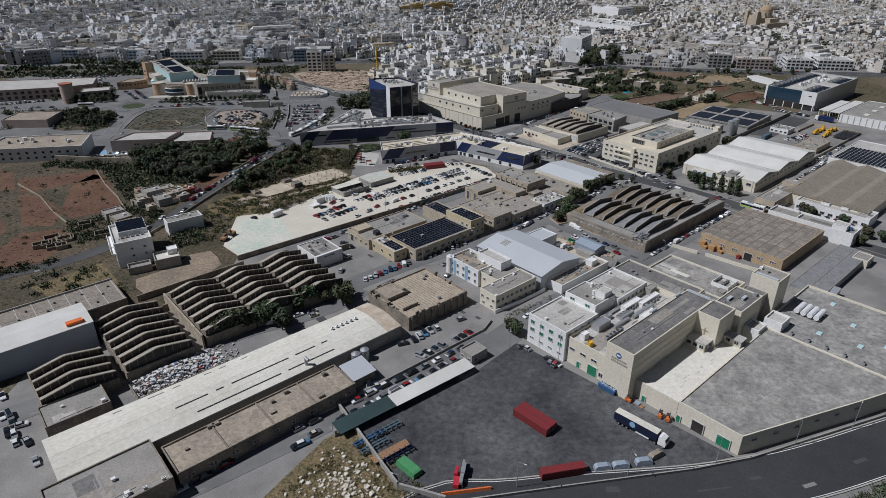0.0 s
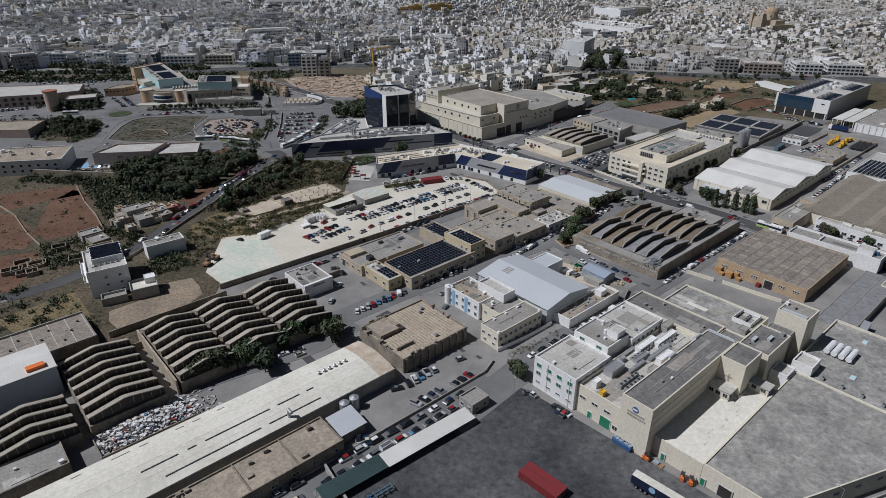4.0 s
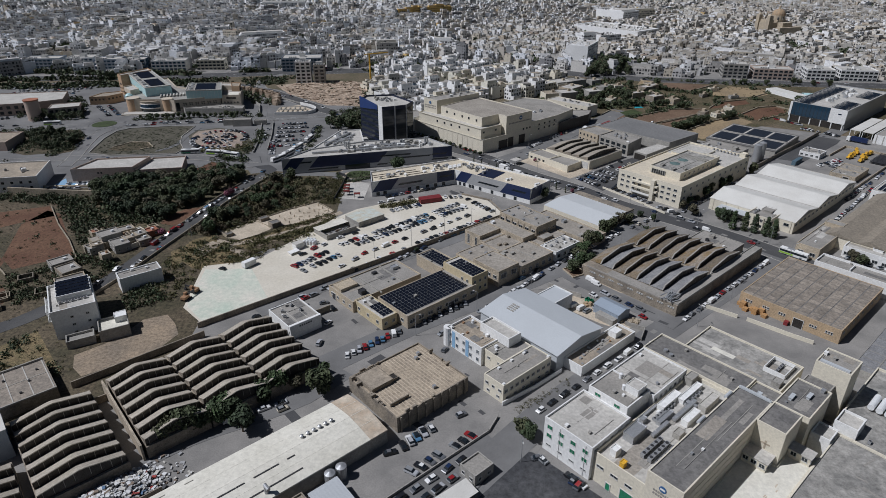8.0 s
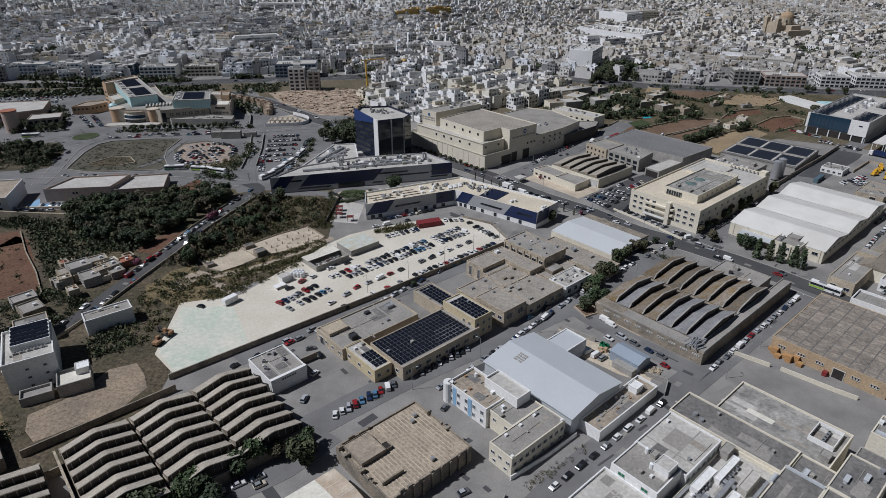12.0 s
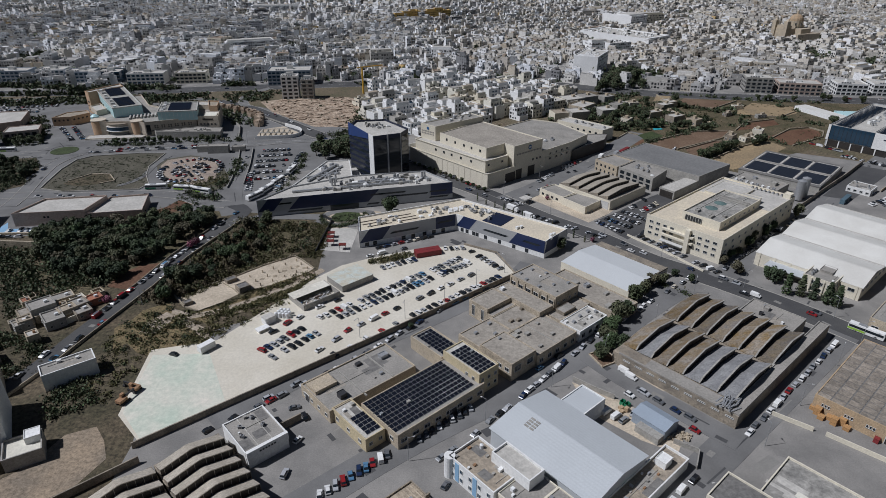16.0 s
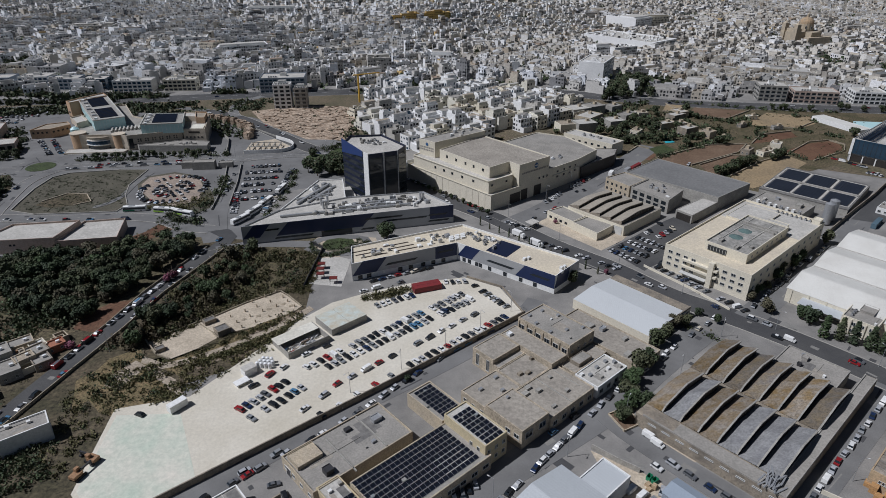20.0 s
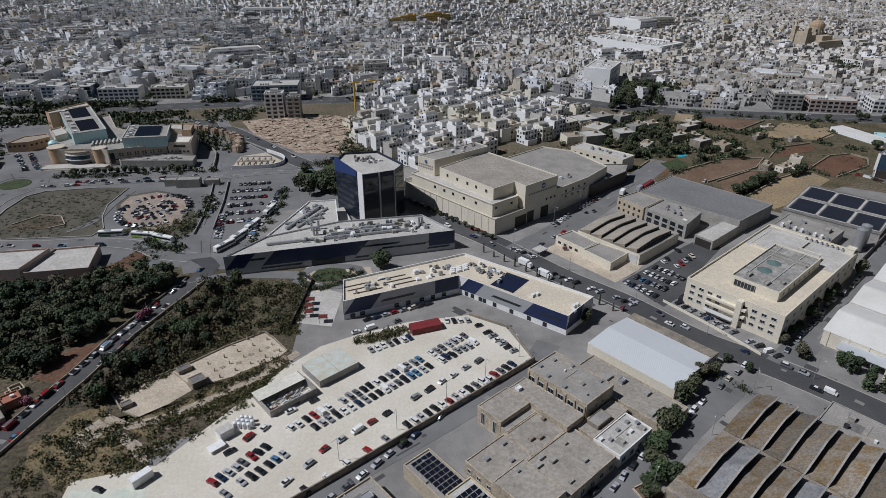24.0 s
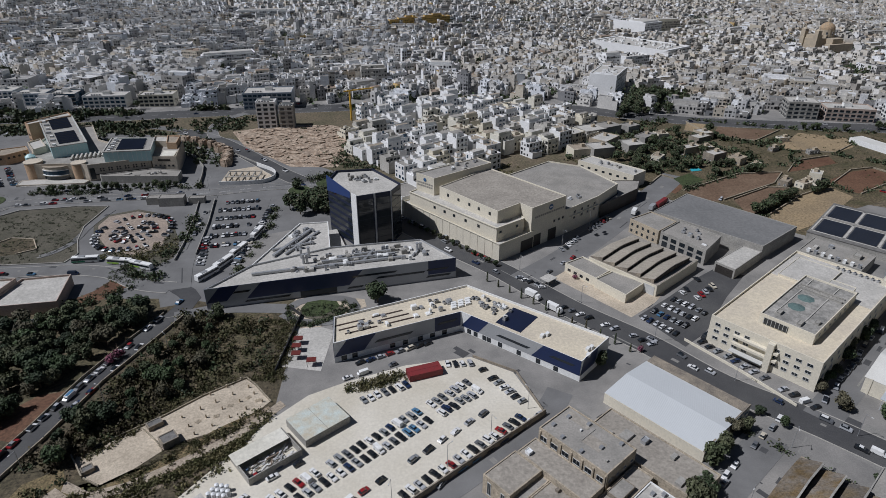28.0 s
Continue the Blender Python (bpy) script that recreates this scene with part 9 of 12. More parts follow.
for s in (-1, 1):
    m = Mesh()
    m.box(-22, s * 10, 0, 6, 6, 27), m.tube(-22, s * 10, 27, 2.8, 3, 10, 0.3)
    part("bell_tower", m, M["stone"], ob)
for s in range(8):
    part("window", pane(2.0, 4.2), None, ob, at=pose(4 + 9.6 * math.cos(s * 0.785), 9.6 * math.sin(s * 0.785), 19.5, 0, 0, 90 + s * 45))
# a row of yellow apartment blocks and a few large pale ones far off
for i in range(7):
    x, y = -74 + 13 * i, 1182 + 10 * i
    hm = Mesh()
    house_mesh(hm, [(-8, -7), (8, -7), (8, 7), (-8, 7)], 17 + (i % 3) * 1.5, FR, True)
    ob = part("apartment_block", hm, [M["ochre"], M["houseroof"], M["opening"]])
    ob.location, ob.rotation_euler = (x, y, 0), (0, 0, 0.46)
    tagged(ob, "yellow ochre apartment block among pale houses", "apartments", "yellow apartment blocks")
for x, y, w, d, h, rot, wall in ((163, 797, 46, 26, 19, 63, "flatwhite"), (255, 1008, 56, 110, 11, 40, "flatwhite"), (192, 914, 20, 22, 14, 20, "flatwhite"), (219, 914, 34, 20, 13, 25, "flatwhite"),
                                 (341, 1186, 46, 24, 17, 17, "cream"), (300, 1178, 40, 60, 17, 36, "flatwhite"), (77, 809, 9, 13, 17, 10, "flatwhite"), (-70, 830, 26, 18, 15, 12, "rooflight"), (0, 860, 24, 18, 14, -8, "flatwhite"),
                                 (-130, 900, 34, 20, 14, 20, "rooflight"), (-330, 980, 40, 22, 15, 14, "flatwhite"), (-520, 1100, 60, 24, 14, 10, "rooflight"), (-250, 930, 60, 26, 13, 24, "flatwhite"), (-90, 1120, 50, 24, 15, 8, "stone"), (-310, 1330, 90, 30, 16, 6, "flatwhite")):
    hm = Mesh()
    house_mesh(hm, [(-w / 2, -d / 2), (w / 2, -d / 2), (w / 2, d / 2), (-w / 2, d / 2)], h, FR, True)
    for k in range(int(w * d / 90)):
        hm.box(FR.uniform(-0.4, 0.4) * w, FR.uniform(-0.4, 0.4) * d, h, FR.uniform(1, 3), FR.uniform(1, 3), FR.uniform(0.8, 2.2), 0, 0 if FR.random() < 0.7 else 2, bottom=False)
    ob = part("apartment_block", hm, [M[wall], M["rooflight"], M["opening"]])
    ob.location, ob.rotation_euler = (x, y, 0), (0, 0, radians(rot))
    tagged(ob, "large pale apartment block standing over the town", "apartments", "large apartment blocks")

# ---- trees and scrub ----
def crown_data(name, lobes, n, size, mats, rng, flat=0.6):
    """A crown of many small leaf clumps scattered in and on a few lobes (x, y, z, rx, ry, rz)."""
    m = Mesh()
    for k in range(n):
        lx, ly, lz, rx, ry, rz = rng.choice(lobes)
        d = Vector((rng.gauss(0, 1), rng.gauss(0, 1), rng.gauss(0, 1))).normalized()
        r = rng.uniform(0.55, 1.04)
        p = Vector((lx + d.x * rx * r, ly + d.y * ry * r, lz + d.z * rz * r))
        nrm = (d + Vector((rng.gauss(0, 0.5), rng.gauss(0, 0.5), rng.gauss(0.25, 0.5)))).normalized()
        t1 = nrm.orthogonal().normalized()
        t1.rotate(Matrix.Rotation(rng.uniform(0, 6.28), 3, nrm))
        t2 = nrm.cross(t1)
        s = size * rng.uniform(0.6, 1.25)
        b = nrm * s * 0.35
        m.face([p + t1 * s, p + t2 * s * 0.8 + b, p - t1 * s * 0.9, p - t2 * s * 0.75 + b * 0.6])
    return m.data(name, mats)


def trunk_data(name, h, r, limbs, rng):
    m = Mesh()
    m.tube(0, 0, 0, r, h, 7, r * 0.55)
    for k in range(limbs):
        a = k * math.tau / limbs + rng.uniform(-0.4, 0.4)
        p, q = Vector((0, 0, h * 0.75)), Vector((math.cos(a) * h * 0.7, math.sin(a) * h * 0.7, h * 1.6))
        d = (q - p).normalized()
        s = d.orthogonal().normalized()
        t = d.cross(s)
        ring = [(s * math.cos(x * 1.256) + t * math.sin(x * 1.256)) for x in range(5)]
        for i in range(5):
            j = (i + 1) % 5
            m.face([p + ring[i] * r * 0.5, p + ring[j] * r * 0.5, q + ring[j] * r * 0.15, q + ring[i] * r * 0.15])
    return m.data(name, M["bark"])


GR = random.Random(9)
CROWNS, TRUNKS = [], []
for k in range(5):
    lobes = [(GR.uniform(-1.8, 1.8), GR.uniform(-1.8, 1.8), 4.2 + GR.uniform(-1.3, 1.6), GR.uniform(1.6, 2.4), GR.uniform(1.6, 2.4), GR.uniform(1.5, 2.2)) for _ in range(6)]
    CROWNS.append(crown_data("crown", lobes, 900, 0.55, M["leaf"], GR))
    TRUNKS.append(trunk_data("trunk", 2.6, 0.26, 4, GR))
CYPRESS = crown_data("crown", [(0, 0, 0.9 + 0.9 * i, 0.95 * (1 - (i / 9) ** 2) + 0.15, 0.95 * (1 - (i / 9) ** 2) + 0.15, 0.8) for i in range(9)], 520, 0.3, M["leaf"], GR)
CYTRUNK = trunk_data("trunk", 1.2, 0.16, 0, GR)
PINK = crown_data("crown", [(GR.uniform(-1, 1), GR.uniform(-1, 1), 1.8 + GR.uniform(-0.5, 0.5), 1.1, 1.1, 0.9) for _ in range(4)], 300, 0.3, M["pinkleaf"], GR)


far_trees = Mesh()
CROWN_PTS = [[tuple(v.co) for v in c.vertices] for c in CROWNS]


def far_tree(x, y, s):
    """A tree too far off to tell apart: it joins the one mesh of distant trees."""
    a, k = GR.uniform(0, 6.28), GR.randrange(5)
    c, n = math.cos(a) * s, math.sin(a) * s
    p = [(x + q[0] * c - q[1] * n, y + q[0] * n + q[1] * c, q[2] * s) for q in CROWN_PTS[k]]
    for i in range(0, len(p), 4):
        far_trees.face(p[i:i + 4])
    far_trees.tube(x, y, 0, 0.25 * s, 2.8 * s, 5, 0.15 * s, m=1)


def tree(x, y, s=1.0, kind=None, label="dark green broad-leaved tree with a loose crown", group="", data=None, sz=None):
    if y > 495 and data is None or x < -250:
        return far_tree(x, y, s)
    ob = thing("tree" if data is None else "shrub_tree", x, y, GR.uniform(0, 360), label, "tree", group)
    k = GR.randrange(5) if kind is None else kind
    ob.scale = (s, s, s * (sz or GR.uniform(0.85, 1.15)))
    part("trunk", TRUNKS[k], None, ob)
    part("crown", data or CROWNS[k], None, ob)
    return ob


def fill(ring, n, gap, rng):
    xs, ys = [p[0] for p in ring], [p[1] for p in ring]
    out = []
    for _ in range(n * 30):
        if len(out) >= n:
            break
        p = (rng.uniform(min(xs), max(xs)), rng.uniform(min(ys), max(ys)))
        if inside(*p, ring) and all(math.hypot(p[0] - q[0], p[1] - q[1]) > gap for q in out):
            out.append(p)
    return out


WOOD = [(-196, 366), (-203, 383), (-192, 386), (-160, 391), (-128, 406), (-120, 398), (-126, 380), (-133, 362), (-138, 346), (-143, 336), (-161, 340), (-182, 350)]
for x, y in fill(WOOD, 128, 3.5, GR):
    tree(x, y, GR.uniform(0.7, 1.25), group="trees of the small wood")
WOOD2 = [(-124.7, 320.3), (-117.8, 334.9), (-116.6, 341.4), (-109.0, 362.5), (-104.3, 386.5), (-92.1, 397.0), (-84.4, 370.2), (-91.3, 348.2), (-100.5, 331.2), (-110.1, 322.7), (-113.9, 318.0)]
for x, y in fill(WOOD2, 30, 4.2, GR):
    tree(x, y, GR.uniform(0.45, 1.0), group="trees beside the country road")
for x, y, s in ((-78.3, 179.5, 1.05), (-74.2, 182.7, 1.2), (-71, 185, 0.9), (-64.2, 189.5, 1.25), (-61, 187.5, 1.1), (-58.6, 184.2, 1.2), (-67, 187, 1.0), (-55.2, 197.9, 1.1), (-51.8, 201.6, 1.0), (-47.3, 204.2, 0.9), (-39.2, 200.8, 1.25), (-37.9, 206.2, 1.1),
                (61, 291, 1.05), (63, 296, 0.9), (69, 305, 1.1), (73, 309, 1.0), (80, 319, 1.0), (85, 324, 0.9), (90, 331, 0.8), (95, 334, 0.7), (66, 300, 0.8),
                (129, 351, 0.7), (134, 356, 0.7), (147, 368, 0.9), (152, 373, 0.8), (161, 381, 0.9), (168, 387, 0.7), (189, 404, 0.9), (140, 361, 0.6), (132, 343, 0.9),
                (145, 334, 0.9), (143, 337, 0.8), (-27.7, 409, 1.25), (-29.5, 411, 1.0), (-58, 507, 1.6), (-64, 512, 1.7), (-70, 508, 1.6), (-66, 502, 1.5), (-74, 514, 1.4), (-60, 499, 1.4), (-56, 512, 1.3), (-68, 516, 1.4),
                (196, 276, 0.8), (199, 262, 0.9), (204, 258, 0.8), (187, 287, 0.8), (184, 291, 0.7), (192, 254, 0.7), (25, 181, 0.8), (23.5, 184, 0.7), (53.5, 369, 0.9), (56, 366, 0.8), (50, 364, 0.6),
                (108, 335, 0.5), (103, 340, 0.5), (126, 308, 0.5), (124, 312, 0.5), (-12, 300, 0.35)):
    tree(x, y, s, group="trees along the estate streets")
for x, y in ((144.7, 325.1), (149.7, 323.6), (153.5, 321.0), (157.5, 317.4), (160, 315)):
    ob = thing("cypress", x, y, GR.uniform(0, 360), "tall dark cypress before the cream office", "tree", "cypresses in a row")
    ob.scale = (1.9, 1.9, 1.15)
    part("trunk", CYTRUNK, None, ob)
    part("crown", CYPRESS, None, ob)
for i in range(12):
    t = i / 11
    ob = thing("cypress", 20 + 50 * t, 426 - 52 * t, GR.uniform(0, 360), "slim young cypress beside the road", "tree", "young cypresses along the road")
    ob.scale = (0.45, 0.45, GR.uniform(0.35, 0.6))
    part("trunk", CYTRUNK, None, ob)
    part("crown", CYPRESS, None, ob)
for i in range(14):
    t = i / 13
    tree(-18 + 43 * t, 488 - 48 * t, GR.uniform(0.28, 0.45), group="small trees before the warehouse", label="small clipped tree before the warehouse")
for i in range(20):
    t = i / 19
    tree(-242 + 78 * t, 532.5 + 9 * t + 1.2 * math.sin(i * 2.1), GR.uniform(0.45, 0.7), group="street trees before the public building")
for x, y in fill([(-303, 474), (-299, 496), (-268, 486), (-258, 460), (-266, 448)], 40, 4, GR):
    tree(x, y, GR.uniform(0.5, 0.9), group="garden trees")
for x, y in fill([(-321, 530), (-345, 575), (-331, 585), (-306, 566), (-286, 530)], 60, 4, GR):
    tree(x, y, GR.uniform(0.5, 0.8), group="garden trees")
for x, y in ((-121, 368), (-120, 371), (-137, 318)):
    tree(x, y, 1.3, data=PINK, label="pink flowering shrub tree beside the road", group="pink blossom")
for x, y in ((74, 374), (60, 428)):
    tree(x, y, 0.8, data=PINK, label="pink flowering street tree", group="pink blossom")
for x, y in ((182, 503), (186, 507), (190, 511), (196, 516), (202, 520), (207, 523), (174, 498), (178, 500), (223, 529), (227, 532), (232, 535), (163, 722), (160, 715), (168, 712), (174, 706), (166, 704), (158, 706), (180, 718), (186, 712), (154, 698), (148, 690), (176, 726), (172, 718), (195, 712),
             (287, 664), (293, 661), (297, 662), (317, 657), (345, 662), (350, 660), (362, 655), (375, 652), (332, 574), (325, 579), (310, 583), (126, 572), (133, 568), (139, 566), (148, 576), (156, 566), (163, 574), (171, 576), (160, 612), (156, 625), (141, 621), (205, 650), (208, 655)):
    tree(x, y, GR.uniform(0.65, 1.1) * (1.5 if y > 685 else 1.0), group="farmland trees")

FT = random.Random(90)
for _ in range(75):
    x, y = FT.uniform(118, 212), FT.uniform(560, 655)
    if abs(math.sin(x * 0.11 + y * 0.07)) > 0.35:
        far_tree(x, y, FT.uniform(0.45, 1.0))
for x, y, s in ((172, 728, 1.9), (178, 734, 2.1), (184, 740, 2.0), (190, 746, 2.1), (196, 752, 1.9), (180, 726, 1.7), (188, 733, 1.9), (195, 742, 1.8), (202, 756, 1.7), (176, 742, 2.0), (170, 736, 1.6), (184, 750, 1.8), (-88, 537, 0.8), (-86, 506, 1.25), (-79, 500, 1.35), (-72, 503, 1.2), (-78, 511, 1.2), (-85, 514, 1.0), (-70, 508, 1.0)):
    far_tree(x, y, s)
tagged(part("distant_trees", far_trees, [M["leafisl"], M["bark"]]), "dark trees of distant gardens and roadsides", "trees", kind="stuff")

# shrubs and weeds too many to count
def scatter(name, spots, smin, smax, material, label, clumps=16, high=0.5):
    m = Mesh()
    for x, y, z in spots:
        s = GR.uniform(smin, smax)
        for _ in range(int(clumps * 2.6) if y < 560 else clumps):
            d = Vector((GR.gauss(0, 0.55), GR.gauss(0, 0.55), abs(GR.gauss(0, 0.5)) * high + 0.1)) * s
            p = Vector((x, y, z)) + d
            n = Vector((GR.gauss(0, 1), GR.gauss(0, 1), GR.gauss(0.6, 0.6))).normalized()
            t1 = n.orthogonal().normalized()
            t2 = n.cross(t1)
            k = s * (GR.uniform(0.14, 0.30) if y < 560 else GR.uniform(0.28, 0.55))
            m.face([p + t1 * k, p + t2 * k, p - t1 * k * 0.8, p - t2 * k * 0.9])
    return tagged(part(name, m, M[material]), label, "plants", kind="stuff")


def spots(ring, n, z=0.05):
    return [(x, y, z) for x, y in fill(ring, n, 0.4, GR)]


SCRUB = [(-118, 262), (-108, 256), (-106, 286), (-82, 292), (-66, 316), (-57, 335), (-57, 345), (-66, 340), (-86, 320), (-104, 308), (-118, 312), (-126, 290)]
scatter("scrub", spots(SCRUB, 260), 0.7, 2.0, "shrub", "dry brown-green scrub on waste ground", 14)
scatter("dark_scrub", spots([(-123, 322), (-112, 318), (-108, 312), (-92, 302), (-94, 290), (-108, 280), (-116, 262), (-126, 262), (-122, 290), (-127, 310)], 26), 0.8, 2.0, "leafisl", "dark green bushes beside the waste ground", 18, 0.8)
scatter("scrub", spots([(-33, 350), (-13, 358), (-14, 363), (-34, 355)], 60, 0.1), 0.8, 1.6, "shrub", "hedge of bushes at the car park's edge", 18, 0.8)
scatter("verge_shrubs", spots([(-237, 447), (-243, 495), (-194, 508), (-192, 484), (-182, 456), (-205, 442)], 420), 0.35, 0.95, "leafisl", "low shrubs dotted over the traffic island", 9, 0.6)
scatter("verge_shrubs", spots([(-170, 449), (-140, 446), (-130, 452), (-136, 480), (-146, 462)], 110), 0.6, 1.8, "shrub", "shrubs on the car park's bank", 10, 0.6)
scatter("roadside_shrubs", spots([(-420, 655), (-300, 674), (-220, 690), (-222, 668), (-300, 650), (-420, 636)], 400), 1.2, 3.4, "leafisl", "dark bushes along the bypass", 18, 0.8)
scatter("roadside_shrubs", spots([(-700, 640), (-420, 662), (-420, 636), (-700, 610)], 300), 1.6, 4.0, "leafisl", "dark bushes along the bypass", 16, 0.8)
scatter("roadside_shrubs", spots([(-210, 690), (-150, 700), (-158, 665), (-190, 650)], 110), 1.0, 2.6, "leafisl", "bushes between the slip roads", 16, 0.8)
scatter("roadside_shrubs", spots([(-90, 735), (60, 752), (100, 744), (60, 735), (-80, 722)], 90), 1.4, 3.2, "leafisl", "dark trees along the bypass", 18, 1.0)
def hedge(pts, n, wide):
    line = smooth_line(pts, 3.0)
    return [(p.x + GR.gauss(0, wide), p.y + GR.gauss(0, wide), 0.05) for p in (GR.choice(line) for _ in range(n))]


HEDGES = []
for pts_, n_, w_ in (([(169, 554), (189, 565), (205, 568), (218, 586), (233, 578), (248, 598)], 60, 2.2), ([(147, 534), (170, 549), (192, 563)], 30, 1.0), ([(176, 497), (190, 511), (210, 524)], 26, 1.5), ([(126, 575), (148, 578), (171, 578), (185, 578)], 44, 3.0),
                     ([(140, 600), (150, 580), (146, 566)], 36, 3.5), ([(156, 628), (165, 615), (172, 596), (160, 584)], 50, 3.5), ([(200, 650), (214, 634), (232, 622), (252, 606)], 46, 2.0), ([(222, 634), (240, 628), (262, 640)], 26, 1.8), ([(276, 600), (290, 590), (300, 578)], 16, 1.5),
                     ([(206, 690), (240, 676), (285, 662), (340, 652)], 44, 2.0), ([(130, 640), (150, 660), (176, 684)], 60, 5.0), ([(240, 546), (250, 530), (282, 547)], 14, 0.8), ([(296, 640), (310, 632), (300, 622)], 18, 2.0), ([(205, 606), (216, 600), (212, 590)], 24, 3.0)):
    HEDGES += hedge(pts_, n_, w_)
scatter("drive_hedge", hedge(OVAL_HEDGE, 110, 0.5), 0.7, 1.3, "leafisl", "clipped dark hedge round the oval drive", 18, 0.8)
scatter("field_scrub", HEDGES, 0.9, 2.6, "leafisl", "dark hedges and bushes along the field walls", 18, 0.9)
scatter("dry_weeds", spots([(142, 560), (158, 660), (285, 648), (420, 620), (420, 480), (300, 545), (250, 560), (200, 590)], 500), 0.3, 1.0, "shrub", "dry weeds over the farmland", 8, 0.5)
scatter("field_scrub", spots([(-190, 215), (-330, 215), (-330, 360), (-212, 364), (-196, 345), (-160, 285), (-172, 244)], 110), 0.6, 1.8, "leafisl", "bushes along the field walls", 14, 0.7)
scatter("yard_weeds", spots([(-60, 84), (-30, 128), (-24, 128), (2, 108), (-10, 96)], 800), 0.3, 0.9, "shrub", "dry golden weeds on the rubble plot", 9, 0.5)
scatter("street_shrubs", spots([(98, 330), (92, 336), (118, 306), (124, 304)], 30), 0.8, 1.8, "leafisl", "shrubs at the street corner", 16, 0.9)
scatter("garden_shrubs", spots([(-64, 402), (-40, 410), (-36, 402), (-50, 392), (-60, 396)], 60), 0.6, 1.2, "leafisl", "clipped garden shrubs before the office", 14, 0.8)
for ring_, n_, a_, b_ in (([(-196, 366), (-206, 352), (-180, 318), (-170, 302), (-162, 322), (-150, 330), (-143, 338), (-175, 352)], 210, 1.0, 2.8),
                          ([(-166, 296), (-150, 296), (-143, 280), (-150, 262), (-160, 262), (-172, 285)], 90, 0.9, 2.4),
                          ([(-188, 276), (-168, 296), (-160, 270), (-166, 248), (-176, 258)], 70, 0.8, 2.2),
                          ([(-150, 236), (-128, 212), (-122, 208), (-136, 190), (-172, 214), (-168, 230)], 70, 0.6, 2.0),
                          ([(-205, 225), (-170, 238), (-174, 230), (-210, 212)], 60, 0.8, 2.0),
                          ([(-132, 262), (-120, 270), (-112, 258), (-122, 250)], 60, 0.8, 2.0),
                          ([(-246, 371), (-192, 365), (-196, 356), (-214, 355), (-250, 362)], 110, 1.0, 2.6)):
    scatter("west_scrub", spots(ring_, n_), a_, b_, "leafisl", "dark bushes over the waste ground", 16, 0.9)
scatter("garden_shrubs", spots([(-317.2, 494.7), (-290.7, 499.3), (-274.6, 502.1), (-257.6, 475.6), (-251.3, 450.5), (-258.7, 443.2), (-284.1, 446.1)], 150), 0.8, 2.0, "leafisl", "dark clipped shrubs of the civic garden", 12, 0.9)
scatter("car_park_trees", spots([(-365.4, 565.6), (-335.4, 583.0), (-315.4, 590.8), (-282.8, 537.2), (-301.3, 526.6), (-335.4, 521.5)], 60), 1.6, 3.2, "leafisl", "dark trees between the civic car parks", 26, 1.2)
scatter("wood_scrub", spots(WOOD2, 260), 0.9, 2.6, "brownbush", "brown undergrowth among the trees", 14, 0.8)
scatter("dry_weeds", spots([(-250, 220), (-330, 300), (-330, 360), (-200, 362), (-140, 330), (-140, 250), (-120, 205), (-170, 200)], 900), 0.3, 0.8, "shrub", "dry weeds over the waste ground", 7, 0.5)
scatter("garden_shrubs", spots([(-291, 446), (-305, 474), (-299, 497), (-267, 487), (-256, 460)], 130), 0.8, 2.0, "leafisl", "clipped garden shrubs beside the road", 14, 0.8)
scatter("bed_shrubs", spots([(-155, 405), (-146, 411), (-140, 422), (-142, 431), (-150, 437), (-154, 434), (-150, 427), (-153, 418), (-158, 412)], 60, 0.12), 0.5, 1.2, "leafisl", "low shrubs in the planted bed", 10, 0.8)
scatter("bank_trees", spots([(-175, 636), (-150, 606), (-144, 582), (-156, 574), (-190, 612), (-200, 640)], 70), 1.2, 3.0, "leafisl", "dark trees in the road cutting", 18, 1.0)
CIVIC = []
for pts_, n_, w_ in (([(-262, 440), (-264, 470), (-268, 492)], 40, 2.0), ([(-148, 440), (-140, 432), (-128, 430)], 22, 1.5), ([(-245, 528), (-200, 533), (-150, 541)], 40, 1.2), ([(-160, 402), (-150, 408), (-140, 420)], 16, 1.2), ([(-280, 415), (-250, 408)], 26, 2.0), ([(-92, 545), (-70, 560), (-60, 540)], 30, 3.0),
                     ([(-232, 600), (-200, 612), (-180, 628)], 60, 4.0), ([(-135, 445), (-131, 470), (-137, 500)], 30, 1.6), ([(-96, 430), (-92, 470), (-94, 510)], 26, 1.2), ([(-420, 480), (-340, 492), (-300, 500)], 70, 3.5), ([(-440, 440), (-380, 430), (-330, 436)], 70, 5.0), ([(-420, 585), (-350, 600), (-320, 590)], 60, 4.0), ([(-300, 648), (-250, 655), (-215, 645)], 60, 4.0)):
    CIVIC += hedge(pts_, n_, w_)
scatter("civic_shrubs", CIVIC, 0.9, 2.6, "leafisl", "dark shrubs and small trees along the civic roads", 22, 1.1)
town_green = []
for cx, cy in HOUSE_SITES:
    town_green += [(cx + GR.uniform(-6, 6), cy + GR.uniform(-6, 6), 0) for _ in range(3)]
for _ in range(1500):
    y = GR.uniform(700, 1700)
    x = GR.uniform(-0.65, 0.65) * y
    if y > bypass_y(x) + 12:
        town_green.append((x, y, GR.choice((0, 1.5, 4))))
scatter("town_trees", town_green, 2.0, 4.6, "leafisl", "dark trees and gardens scattered through the town", 16, 1.2)
scatter("plot_scrub", spots([(-66, 600), (-58, 650), (-72, 640), (-74, 576), (-30, 566), (-20, 572)], 90), 0.8, 2.2, "leafisl", "bushes between the rock plot and the flats", 14, 0.8)
